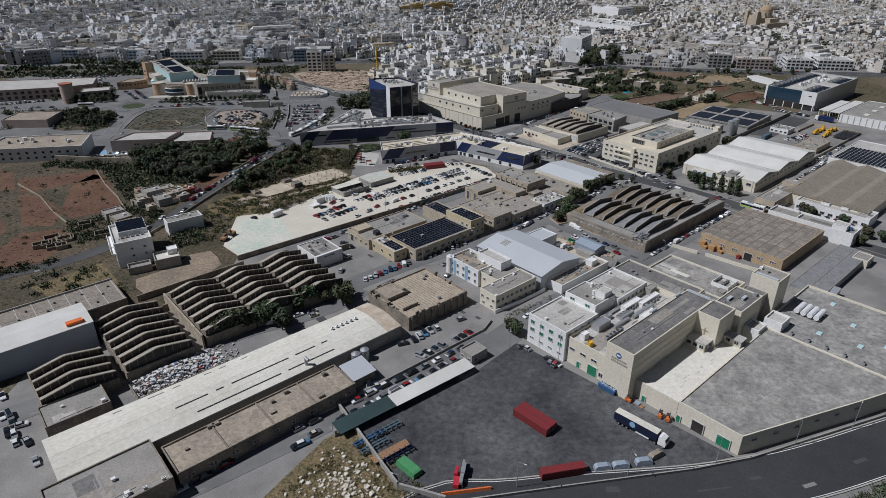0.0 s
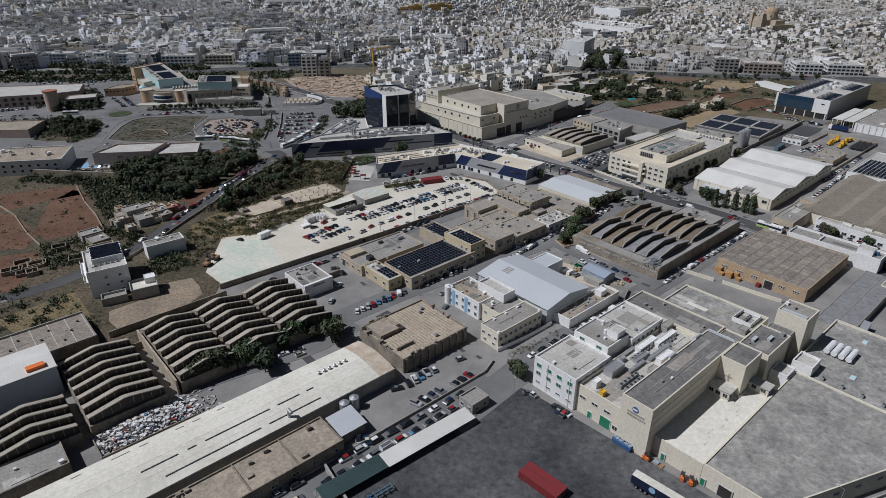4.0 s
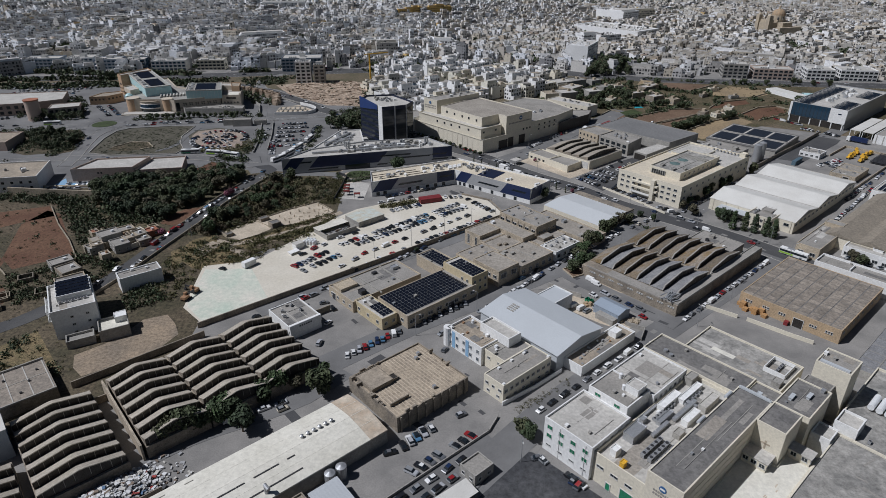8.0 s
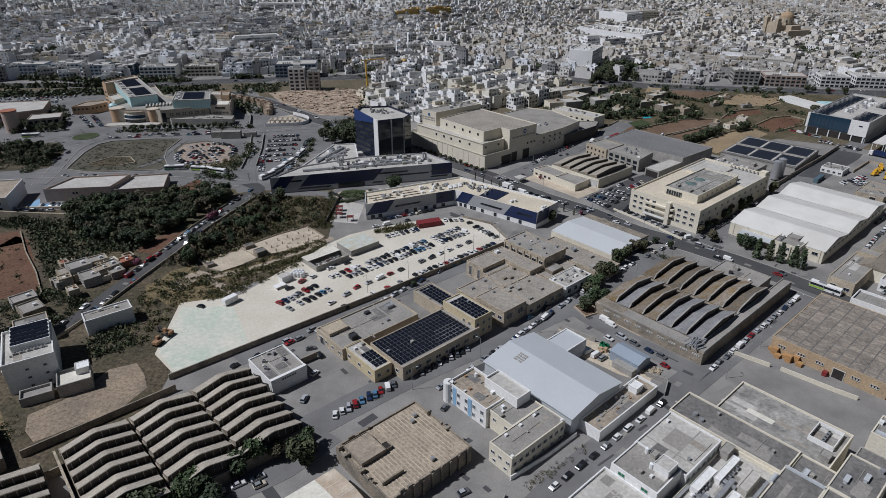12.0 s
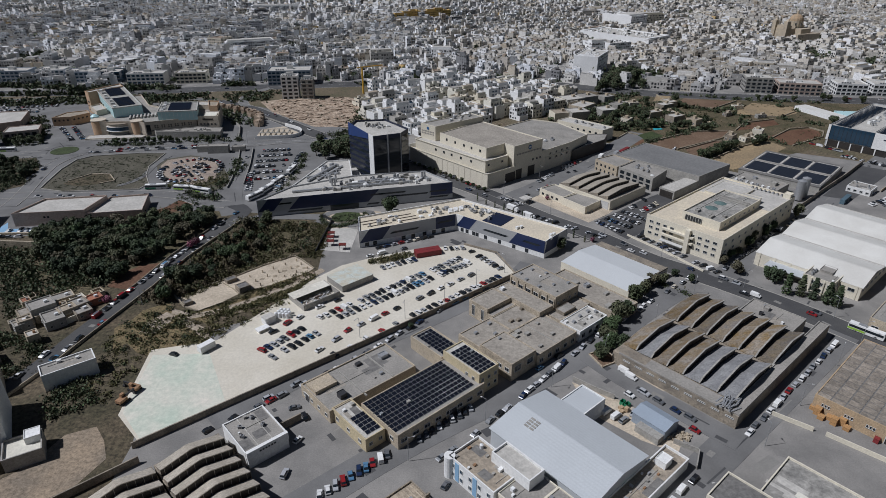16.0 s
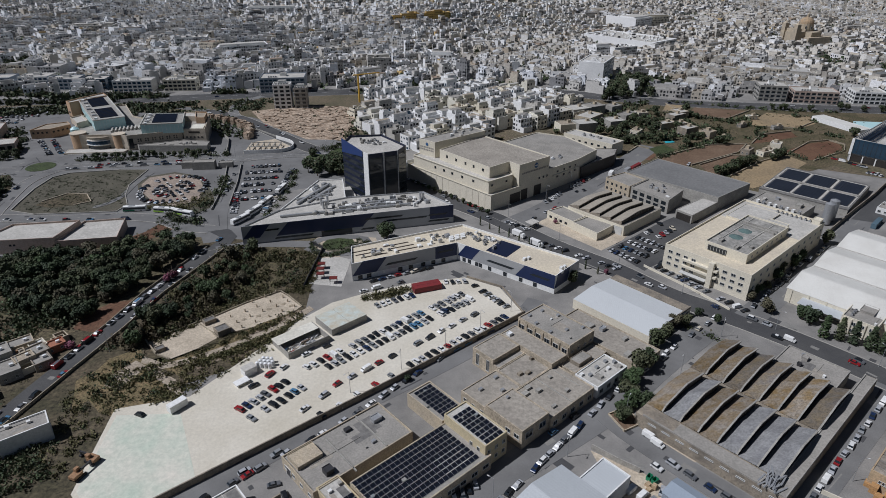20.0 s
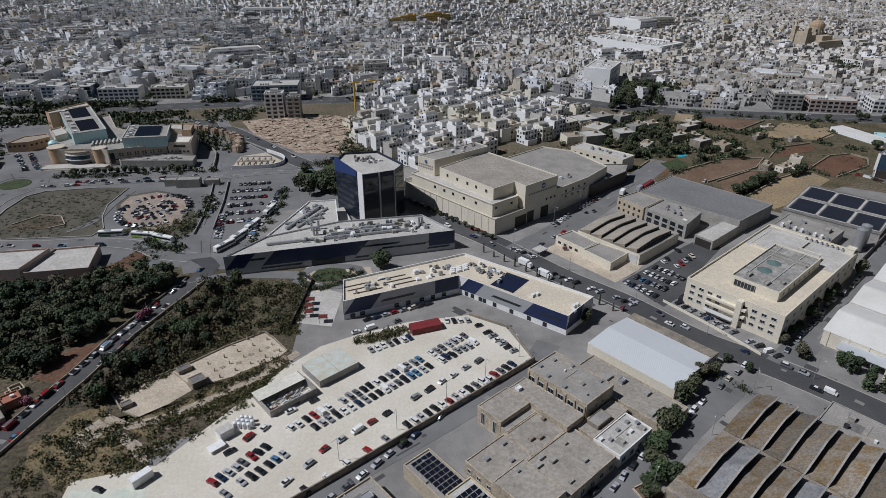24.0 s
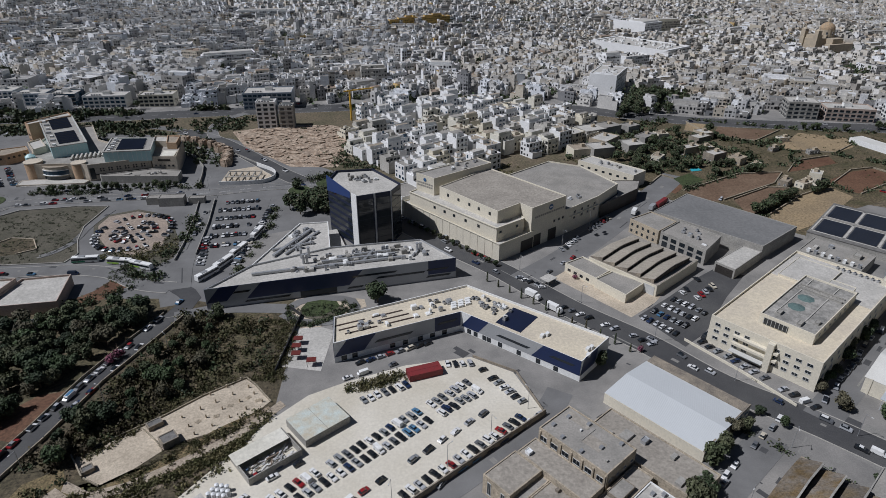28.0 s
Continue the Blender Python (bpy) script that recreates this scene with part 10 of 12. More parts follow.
scatter("roadside_shrubs", spots([(-330, 655), (-240, 676), (-205, 664), (-235, 600), (-300, 645)], 120), 1.2, 3.0, "leafisl", "dark bushes behind the public building", 16, 0.9)
scatter("wall_weeds", spots([(22, 194), (41, 208.5), (43, 206), (24, 191.5)], 60), 0.25, 0.6, "shrub", "dry weeds between wall and store", 10, 0.6)
scatter("rock_shrubs", spots([(-160, 655), (-131, 672), (-90, 672), (-62, 648), (-72, 580), (-100, 582), (-142, 624)], 45, 0.1), 0.6, 1.6, "leafisl", "scattered bushes on the bare rock", 10, 0.7)
BYPASS = []
for pts_, n_, w_ in (([(-460, 722), (-393, 716), (-350, 706), (-310, 707), (-264, 711)], 230, 3.0), ([(-470, 676), (-371, 684), (-341, 688), (-300, 690)], 130, 2.4), ([(-700, 705), (-560, 712), (-460, 722)], 160, 4.0), ([(-222, 722), (-190, 726)], 24, 1.5), ([(-20, 752), (30, 758), (80, 752)], 50, 2.0)):
    BYPASS += hedge(pts_, n_, w_)
scatter("bypass_trees", BYPASS, 1.8, 3.6, "leafisl", "dark roadside trees along the bypass", 20, 1.2)
for x, y, s in ((61, 287, 0.95), (65, 286, 0.85), (57, 281, 0.8), (57.5, 284, 0.7)):
    tree(x, y, s, group="trees along the estate streets")
scatter("wood_scrub", spots([(-107, 402), (-70, 394), (-60, 362), (-72, 360), (-88, 348), (-106, 326), (-115, 322), (-119, 332), (-114, 360), (-110, 384)], 50), 0.8, 2.2, "leafisl", "dark bushes filling the gaps between the trees", 20, 1.0)
scatter("dry_grass", spots([(-70, 396), (-58, 394), (-56, 357), (-70, 358), (-62, 372)], 260), 0.5, 1.4, "shrub", "dry brown grass beside the trees", 12, 0.7)
scatter("dry_grass", spots([(-119, 330), (-106, 320), (-88, 345), (-72, 357), (-74, 361), (-100, 345)], 260), 0.5, 1.4, "shrub", "dry brown grass beside the bare yard", 12, 0.7)
scatter("roadside_scrub", spots([(88, 104), (100, 109), (118, 116), (150, 128), (150, 112), (110, 98)], 420), 0.5, 1.5, "leafisl", "dark green scrub on the roadside bank", 14, 0.8)
scatter("track_weeds", spots([(-95, 307), (-80, 313), (-64, 323), (-58, 336), (-56, 340), (-63, 330), (-79, 317), (-90, 309)], 230), 0.5, 1.5, "shrub", "dry green weeds along the dusty track", 14, 0.7)
scatter("track_weeds", spots([(-98, 311), (-90, 317.5), (-85, 324), (-81, 328), (-74, 331), (-62, 342), (-59, 344), (-64, 334), (-72, 328), (-82, 321), (-92, 314)], 130, 0.1), 0.3, 0.9, "shrub", "dry weeds and rubble beside the bare yard", 12, 0.6)
scatter("wood_scrub", spots([(-107, 402), (-70, 394), (-60, 362), (-72, 360), (-88, 348), (-106, 326), (-115, 322), (-119, 332), (-114, 360), (-110, 384)], 240), 0.8, 2.4, "shrub", "brown dry scrub between the trees", 18, 0.9)
scatter("garden_trees", spots([(84, 590), (100, 585), (126, 596), (150, 585), (176, 580), (205, 590), (205, 650), (180, 660), (140, 662), (100, 655)], 170), 1.2, 3.0, "leafisl", "dark garden trees among the farm houses", 18, 1.1)
scatter("garden_weeds", spots([(84, 580), (126, 590), (150, 565), (205, 580), (230, 600), (205, 650), (140, 662), (100, 655)], 300), 0.5, 1.4, "shrub", "dry weeds and vegetable rows among the farm houses", 9, 0.6)
scatter("plot_scrub", spots([(-50, 572), (-10, 545), (40, 520), (80, 535), (95, 560), (60, 580), (0, 590)], 200), 0.5, 1.8, "shrub", "dry scrub behind the warehouse", 12, 0.7)

# ---- vehicles ----
def hull(m, prof, w0, w1, mi=0):
    """A body over a side profile of (x, z) points, w0 wide at its foot and w1 at its top."""
    zs = [z for _, z in prof]
    lo, hi = min(zs), max(zs)
    n, k = len(m.v), len(prof)
    for s in (-1, 1):
        for x, z in prof:
            f = (z - lo) / (hi - lo)
            m.v.append((x, s * (w0 + (w1 - w0) * f) / 2, z))
    m.f += [tuple(n + i for i in range(k)), tuple(n + k + i for i in reversed(range(k)))]
    m.m += [mi, mi]
    for i in range(k):
        j = (i + 1) % k
        m.f.append((n + j, n + i, n + k + i, n + k + j))
        m.m.append(mi)


def wheel_data(r, w):
    m = Mesh()
    m.lying(0, 0, 0, r, w, 90, 10)
    m.lying(0, 0, 0, r * 0.58, w + 0.03, 90, 8, m=1)
    return m.data("wheel", [M["rubber"], M["metal"]])


WHEEL = wheel_data(0.32, 0.22)
SHAPES = {
    "saloon": ([(-2.15, 0.28), (2.15, 0.28), (2.2, 0.62), (1.9, 0.80), (0.95, 0.92), (-1.45, 0.95), (-2.1, 0.92), (-2.2, 0.6)],
               [(0.98, 0.90), (0.35, 1.36), (-0.95, 1.40), (-1.65, 0.93)], [(0.38, 1.35), (-0.92, 1.39), (-0.9, 1.44), (0.33, 1.42)], 1.35),
    "hatch": ([(-1.85, 0.28), (1.85, 0.28), (1.92, 0.62), (1.65, 0.82), (0.85, 0.95), (-1.75, 0.98), (-1.93, 0.65)],
              [(0.9, 0.93), (0.28, 1.43), (-1.25, 1.46), (-1.78, 0.97)], [(0.3, 1.42), (-1.3, 1.45), (-1.25, 1.51), (0.25, 1.49)], 1.2),
    "suv": ([(-2.2, 0.36), (2.2, 0.36), (2.25, 0.8), (2.0, 1.0), (1.05, 1.1), (-2.1, 1.12), (-2.26, 0.8)],
            [(1.1, 1.08), (0.5, 1.62), (-1.65, 1.66), (-2.1, 1.11)], [(0.52, 1.61), (-1.68, 1.65), (-1.6, 1.73), (0.45, 1.70)], 1.38),
    "van": ([(-2.4, 0.34), (2.35, 0.34), (2.4, 0.85), (1.75, 1.2), (1.3, 1.95), (-2.4, 2.0)],
            [(1.74, 1.22), (1.34, 1.88), (0.5, 1.88), (0.5, 1.22)], [(1.28, 1.95), (-2.38, 2.0), (-2.3, 2.05), (1.2, 2.0)], 1.5),
}
PROTO = {}
for kind, (low, cab, top, axle) in SHAPES.items():
    name = "van" if kind == "van" else "car"
    lab = {"saloon": "parked four-door saloon car", "hatch": "parked small hatchback car", "suv": "parked tall estate car", "van": "parked white delivery van"}[kind]
    ob = thing(name, 0, -600, 0, lab, name)
    m = Mesh()
    hull(m, low, 1.78, 1.68)
    hull(m, top, 1.30 if kind != "van" else 1.6, 1.24 if kind != "van" else 1.55)
    part("body", m, M["car"] if kind != "van" else M["white"], ob)
    m = Mesh()
    hull(m, cab, 1.60 if kind != "van" else 1.72, 1.28 if kind != "van" else 1.66)
    part("window_band", m, M["glass"], ob)
    for s in (-axle, axle):
        for e in (-0.78, 0.78):
            part("wheel", WHEEL, None, ob, at=pose(s, e, 0.32))
    PROTO[kind] = ob
CR = random.Random(21)
far_cars = Mesh()
CAR_COUNT = [0]
used = set()


def car(x, y, ang, z=0.06, kind=None, far=False, group="parked cars"):
    kind = kind or CR.choice(("saloon", "hatch", "hatch", "suv", "saloon"))
    if far or CAR_COUNT[0] >= 340:
        low, cab, top, axle = SHAPES[kind]
        n = len(far_cars.v)
        hull(far_cars, low, 1.78, 1.68), hull(far_cars, cab, 1.60, 1.28, 1), hull(far_cars, top, 1.3, 1.24, 1 if CR.random() < 0.2 else 0)
        for s in (-axle, axle):
            far_cars.box(s, 0, 0, 0.6, 1.74, 0.5, m=1)
        mt = pose(x, y, z, 0, 0, ang) @ Matrix.Scale(0.93, 4)
        far_cars.v[n:] = [tuple(mt @ Vector(v)) for v in far_cars.v[n:]]
        return
    CAR_COUNT[0] += 1
    m = pose(x, y, z, 0, 0, ang) @ Matrix.Scale(0.93, 4)
    if kind in used:
        ob = copy_thing(PROTO[kind], m)
    else:
        used.add(kind)
        ob = PROTO[kind]
        ob.matrix_basis = m
    tagged(ob, group=group)


def row(p, q, n, turn=90.0, skip=0.1, jit=0.13, z=0.06, far=False, group="parked cars", spread=2.5):
    """n cars along the line from p to q, each turned by turn degrees from it."""
    p, q = Vector(p), Vector(q)
    d = q - p
    a = math.degrees(math.atan2(d.y, d.x))
    for i in range(n):
        if CR.random() < skip:
            continue
        s = p + d * ((i + 0.5) / n) + Vector((CR.gauss(0, jit), CR.gauss(0, jit)))
        car(s.x, s.y, a + turn + CR.gauss(0, spread) + CR.choice((0, 180)), z, None if CR.random() > 0.05 else "van", far, group)


for x, y, a, k in ((63, 273, -48, "van"), (64.5, 270, -50, "van"), (61.5, 261, -50, None), (66.5, 262, -50, None), (70, 258, -50, None), (74, 253.6, -50, None), (77.5, 250.3, -50, None), (77, 245, -48, None), (52, 253, 40, "van"), (54.5, 251, 40, "van"), (56.5, 249.2, 40, None), (60.5, 252.5, 60, None), (63, 241.5, -45, "suv"),
                (34, 275, 40, None), (42, 282, 40, None), (59, 297, 40, None), (71, 305, 40, None), (80, 312, 40, None), (131, 323, -46, "van"), (147, 309, -48, None), (112, 346, 132, None), (90, 364, 132, None)):
    car(x, y, a, 0.14, k, group="cars about the sawtooth factory")
row((79, 312.5), (111, 340), 7, 3, 0.05, group="cars about the sawtooth factory")
row((100, 384), (134, 362), 10, 70, 0.15, far=True)
row((133, 351), (178, 394), 9, 3, 0.15, far=True)
for x, y, a in ((-124.4, 131.7, -50), (-122.5, 135.1, 30), (-116.8, 128.4, -45), (-130.5, 138.6, -48), (-136.1, 147.4, -48), (-110.1, 121.2, -50), (-59, 121.3, 38), (-62.6, 116.4, 38), (-67.5, 111.8, 40), (-43, 136, 38), (-54.2, 315, 40), (-49.2, 318.2, 40)):
    car(x, y, a, 0.14, "van" if x in (-59, -43) else None, far=True)
G1 = "cars in the limestone car park"
row((-66, 284), (-53, 300), 8, 98, 0.05, z=0.11, group=G1)
row((-49, 306), (9, 357), 28, 98, 0.05, z=0.11, group=G1)
row((-61.5, 280.5), (-46.5, 297), 8, 98, 0.08, z=0.11, group=G1)
row((-41.5, 306.5), (12.5, 352.5), 26, 98, 0.06, z=0.11, group=G1)
row((-47, 282.5), (-37, 295.5), 2, 0, 0.1, z=0.11, group=G1)
row((-38, 296), (15, 342.5), 12, 5, 0.12, z=0.11, group=G1)
row((-15, 305), (26, 339.5), 18, 98, 0.18, z=0.11, group=G1)
row((-40, 281), (-16, 303), 9, 98, 0.55, z=0.11, group=G1)
row((-28, 346.5), (-12, 355.5), 7, 98, 0.0, z=0.11, group=G1)
row((0, 366), (11, 367), 4, 100, 0.0, z=0.11, group=G1)
row((13, 364), (29, 343), 9, 80, 0.1, z=0.11, group=G1)
for x, y, a in ((-64, 297, 40), (-60, 303, 60), (-56, 307, 60), (-49.5, 314.5, 40), (-43, 319.5, 40), (-8, 361, 15), (-96.5, 283, 160)):
    car(x, y, a, 0.11, group=G1)
# the lane behind the car park wall, and the streets
row((-73, 243.5), (-35, 276), 12, 5, 0.3)
row((-33, 278), (1, 314), 9, 4, 0.12)
row((3, 316), (33.5, 342), 7, 3, 0.05)
row((-66, 251.5), (-36, 278), 8, 3, 0.55)
row((46, 281.5), (61, 297), 4, 5, 0.0)
row((-2, 232.5), (12, 245), 4, 5, 0.1)
row((-34, 220), (-15, 236), 10, 62, 0.0)
row((-8, 241), (10, 256), 9, 62, 0.0)
row((14, 248), (44, 279), 11, 3, 0.1)
for x, y, a in ((-47, 255, 20), (-43, 251, 120), (-43, 241, 60), (-44, 228, 80), (-5, 218, 40), (-2, 214, 100), (1, 224, 60)):
    car(x, y, a)
row((28, 191), (72, 228), 10, 3, 0.05)
row((91.5, 242.5), (146, 290), 15, 3, 0.05)
row((98, 381), (124, 341.5), 13, 75, 0.15)
for k in range(4):
    u_ = Vector((5.6, 4.7)) * k
    row(Vector((81.0, 397.0)) + u_, Vector((92, 384.5)) + u_, 6, 90, 0.0)
row((103, 414), (116, 428), 5, 60, 0.15)
row((108, 410), (121, 422), 5, 60, 0.15)
row((22.5, 379), (46, 361.5), 6, 5, 0.1, group="cars before the angled office")
row((-32, 366.5), (-4, 380), 8, 10, 0.1, group="cars before the angled office")
row((-36, 357.5), (-16, 367.5), 4, 5, 0.2, group="cars before the angled office")
row((49, 405), (84, 374.5), 12, 60, 0.2, group="cars along the main road")
row((34, 430), (47, 417), 6, 60, 0.15, group="cars along the main road")
row((-2, 468), (22, 443), 4, 0, 0.3, group="cars along the main road")
row((58, 455), (70, 470), 6, 60, 0.1, group="cars beside the warehouse")
row((75, 476), (92, 495), 8, 65, 0.1, group="cars beside the warehouse")
row((48, 433), (64, 449), 6, 5, 0.3, group="cars beside the warehouse")
for x, y, a in ((27, 173.6, 10), (35.5, 165.6, 50), (36.6, 164, 48), (-64.5, 115.8, 35), (-58.7, 120.6, 38), (-39.6, 128, 35), (-49, 193.5, 35), (6, 191, 30)):
    car(x, y, a)
row((-29, 144.5), (7.5, 174.5), 9, 3, 0.0, group="cars along the front street")
row((-32, 136.5), (5, 167.5), 10, 3, 0.05, group="cars along the front street")
row((-14, 163.5), (10, 183), 10, 105, 0.12, group="cars in the parking strip")
row((-12, 177.5), (-2, 186), 5, 75, 0.0, group="cars in the parking strip")
for x, y, a in ((-38, 137, 40), (-42, 134, 40), (-37, 132, 40), (-41, 127, 40), (-14.5, 175.5, 20), (28, 173, 130), (35, 166.5, 130), (37, 164.5, 130), (-24, 153.5, 100), (-21.5, 153, 110)):
    car(x, y, a)
row((-129, 140), (-119, 127), 5, 5, 0.1)
row((-66, 187), (-48, 197), 4, 5, 0.2)
row((178, 312), (250, 381), 22, 3, 0.15, group="cars along the eastern street")
row((126, 345), (190, 402), 16, 4, 0.3, group="cars along the office street")
row((183, 295), (200, 276), 6, 60, 0.2)
row((158, 338), (176, 322), 5, 60, 0.1)
G2 = "cars along the country road"
row((-145.5, 268), (-141, 292), 4, 0, 0.2, group=G2)
row((-137, 306), (-131.5, 330), 5, 0, 0.1, group=G2)
row((-131, 332), (-119, 380), 10, 0, 0.1, group=G2)
row((-139, 278), (-131, 306), 5, 0, 0.3, group=G2)
row((-125.5, 330), (-114, 380), 8, 0, 0.35, group=G2)
row((-118, 386), (-111, 412), 4, 0, 0.4, group=G2)
# beyond
for k in range(6):
    row((-128 + 2 * k, 515 - 11 * k), (-104 + 0.5 * k, 519 - 11 * k), 9, 85, 0.1, z=0.08)
row((-97, 512), (-98, 440), 22, 70, 0.1, z=0.08)
row((-121, 470), (-114, 440), 9, 75, 0.15, z=0.08)
row((-134, 512), (-125, 450), 9, 5, 0.45)
for r_, n_ in ((5, 8), (9.5, 16), (17.5, 30)):
    for i in range(n_):
        a = i * math.tau / n_
        if CR.random() > 0.08:
            car(-161 + r_ * math.cos(a) * 1.05, 477 + r_ * math.sin(a) * 1.2, math.degrees(a) + CR.gauss(0, 8), 0.1, far=True)
row((-222, 386), (-168, 391), 18, 80, 0.3, far=True)
row((-240, 379), (-196, 379), 10, 5, 0.3, far=True)
row((-235, 516), (-150, 524), 12, 2, 0.4, far=True)
row((-262, 540), (-288, 574), 13, 70, 0.1, far=True)
row((-271, 540), (-297, 573), 13, 70, 0.1, far=True)
for i in range(6):
    row((-385 - 7 * i, 596 + 11 * i), (-346 + 3 * i, 612 + 10 * i), 15 + i, 85, 0.15, far=True)
for i in range(60):
    k = CR.randrange(len(HIGHWAY) - 2)
    d = HIGHWAY[k + 1] - HIGHWAY[k]
    n_ = Vector((-d.y, d.x)).normalized() * CR.choice((-5.5, -2.6, 2.6, 5.5))
    car(HIGHWAY[k].x + n_.x, HIGHWAY[k].y + n_.y, math.degrees(math.atan2(d.y, d.x)), far=True)
for i in range(26):
    k = CR.randrange(len(RAMP) - 2)
    d = RAMP[k + 1] - RAMP[k]
    n_ = Vector((-d.y, d.x)).normalized() * CR.choice((-3.2, 3.2))
    car(RAMP[k].x + n_.x, RAMP[k].y + n_.y, math.degrees(math.atan2(d.y, d.x)), 0.07)
row((-250, 510.5), (-140, 528), 24, 2, 0.4, far=True)
row((-248, 516), (-150, 531.5), 20, 2, 0.5, far=True)
row((-236, 432), (-160, 433), 12, 2, 0.5, far=True)
row((-254, 450), (-257, 488), 6, 0, 0.4, far=True)
row((-296, 540), (-322, 574), 12, 70, 0.2, far=True)
row((-420, 500), (-310, 513), 20, 2, 0.45, far=True)
row((-380, 520), (-345, 535), 11, 85, 0.2, far=True)
row((-60, 532), (10, 462), 12, 2, 0.4, far=True)
row((-290, 408), (-246, 410), 14, 85, 0.25, far=True)
row((-286, 418), (-250, 420), 11, 85, 0.3, far=True)
row((-195, 652), (-120, 588), 10, 2, 0.5, far=True)
row((300, 702), (440, 676), 34, 60, 0.2, far=True)
row((140, 498), (166, 522), 5, 5, 0.3, far=True)
row(grid(456, 156), grid(480, 150), 9, 80, 0.05, far=True)
row(grid(458, 150.5), grid(470, 148), 5, 80, 0.1, far=True)
row(grid(406, 123.4), grid(474, 123.8), 11, 3, 0.1, far=True)
row((272.3, 504.6), (289.1, 483.0), 12, 80, 0.1, far=True)
row((265.4, 532.0), (277.1, 513.4), 8, 10, 0.2, far=True)
for i in range(420):
    y = CR.uniform(720, 1300)
    x = CR.uniform(-0.6, 0.6) * y
    if y > bypass_y(x) + 14:
        car(x, y, CR.uniform(0, 180), far=True)
tagged(part("distant_cars", far_cars, [M["carisl"], M["glass"]]), "many small distant cars on roads and car parks", "cars", kind="stuff")


def bus(x, y, ang, band, label):
    ob = thing("bus", x, y, ang, label, "bus", "buses", z=0.07)
    m = Mesh()
    hull(m, [(-6, 0.35), (6, 0.35), (6.1, 1.6), (5.9, 3.0), (-5.95, 3.05), (-6.05, 1.0)], 2.5, 2.4)
    part("body", m, M["white"], ob)
    m = Mesh()
    m.box(0, 0, 1.45, 11.6, 2.53, 1.0)
    part("window_band", m, M["glass"], ob)
    m = Mesh()
    m.box(-3, 0, 0.5, 6.1, 2.54, 0.8)
    part("band", m, M[band], ob)
    for s in (-3.6, 3.4):
        for e in (-1.1, 1.1):
            part("wheel", WHEEL, None, ob, at=pose(s, e, 0.48) @ Matrix.Scale(1.5, 4))
    m = Mesh()
    m.box(-1.5, 0, 3.03, 3.0, 1.6, 0.25)
    part("roof_unit", m, M["metal"], ob)


for x, y, a, b_, l_ in ((-169.9, 445.0, 8, "green", "white and green single-deck city bus"), (-152.7, 443.0, -8, "limegreen", "lime green and white city bus"), (-141.0, 439.2, -20, "limegreen", "lime green and white city bus"),
                        (-107.5, 431, 60, "white", "plain white coach parked in a row"), (-103.5, 442, 68, "white", "plain white coach parked in a row"), (-100, 455, 72, "white", "plain white coach parked in a row"), (-96, 474, 80, "white", "plain white coach parked in a row"),
                        (-303, 515, 8, "limegreen", "lime green and white city bus"), (160.5, 296, -48, "limegreen", "lime green and white city bus")):
    bus(x, y, a, b_, l_)

# ---- walls, yard things, street furniture ----
wall_run("wall_car_park", [(-91, 238), (-28, 289.5), (33, 340.5)], 2.3, 0.4, M["oldstone"], "long weathered stone wall along the car park")
wall_run("wall_car_park_end", [(33, 341), (26, 362), (11, 371)], 1.0, 0.3, M["oldstone"], "low stone wall round the car park's end")
wall_run("wall_sawtooth", [(-136, 172), (-91, 210), (-44, 250)], 2.6, 0.4, M["oldstone"], "stained boundary wall behind the sawtooth halls")
wall_run("wall_yard", [(-55, 124.5), (-29, 146.5), (14, 184), (17, 190)], 1.0, 0.3, M["concrete"], "concrete boundary wall of the lorry yard")
wall_run("wall_plot", [(-33, 145), (-12, 113), (0, 109)], 1.8, 0.6, M["concrete"], "concrete wall between rubble plot and yard")
wall_run("wall_trunk_road", [(-12, 104), (4, 108.5), (30, 113), (66, 119), (83, 123)], 1.0, 0.35, M["concrete"], "low roadside wall of pale concrete")
wall_run("wall_trunk_road", [(83, 123), (130, 140), (190, 166)], 1.0, 0.35, M["concrete"], "low roadside wall of pale concrete")
wall_run("wall_rural", [(-143, 258), (-136, 280), (-130, 306), (-124, 330), (-119, 357), (-111, 382), (-106, 398)], 1.2, 0.35, M["rubble"], "rubble wall along the country road")
wall_run("wall_rural", [(-137.5, 310), (-132, 333), (-127.5, 359), (-121, 382), (-115, 400)], 1.0, 0.3, M["rubble"], "rubble wall along the country road")
wall_run("wall_pale_yard", [(-111.5, 322.5), (-104.5, 314.6)], 1.4, 0.4, M["rubble"], "broken wall of the bare yard")
wall_run("wall_pale_yard", [(-111.4, 322.8), (-99.9, 332.5), (-91.4, 339.6), (-81.7, 349.6), (-69.5, 359)], 0.7, 0.3, M["rubble"], "broken wall of the bare yard")
wall_run("wall_pale_yard", [(-69.3, 359), (-65, 355.2), (-58, 347)], 0.6, 0.4, M["rubble"], "broken wall of the bare yard")
wall_run("wall_pale_yard", [(-104.3, 314.6), (-98.4, 311.8)], 0.7, 0.4, M["rubble"], "broken wall of the bare yard")
wall_run("wall_pale_yard", [(-95, 334), (-89, 329), (-85.5, 325)], 0.5, 0.3, M["rubble"], "broken wall of the bare yard")
wall_run("wall_workshop_yard", [(116, 243), (128, 232), (133, 228)], 1.6, 0.3, M["cream"], "cream yard wall of the stone workshop")
wall_run("wall_workshop_yard", [(104, 252), (113, 245)], 1.6, 0.3, M["cream"], "cream yard wall of the stone workshop")
wall_run("wall_office", [(93, 381), (107, 361), (117, 344)], 1.1, 0.25, M["cream"], "low cream wall before the office block")
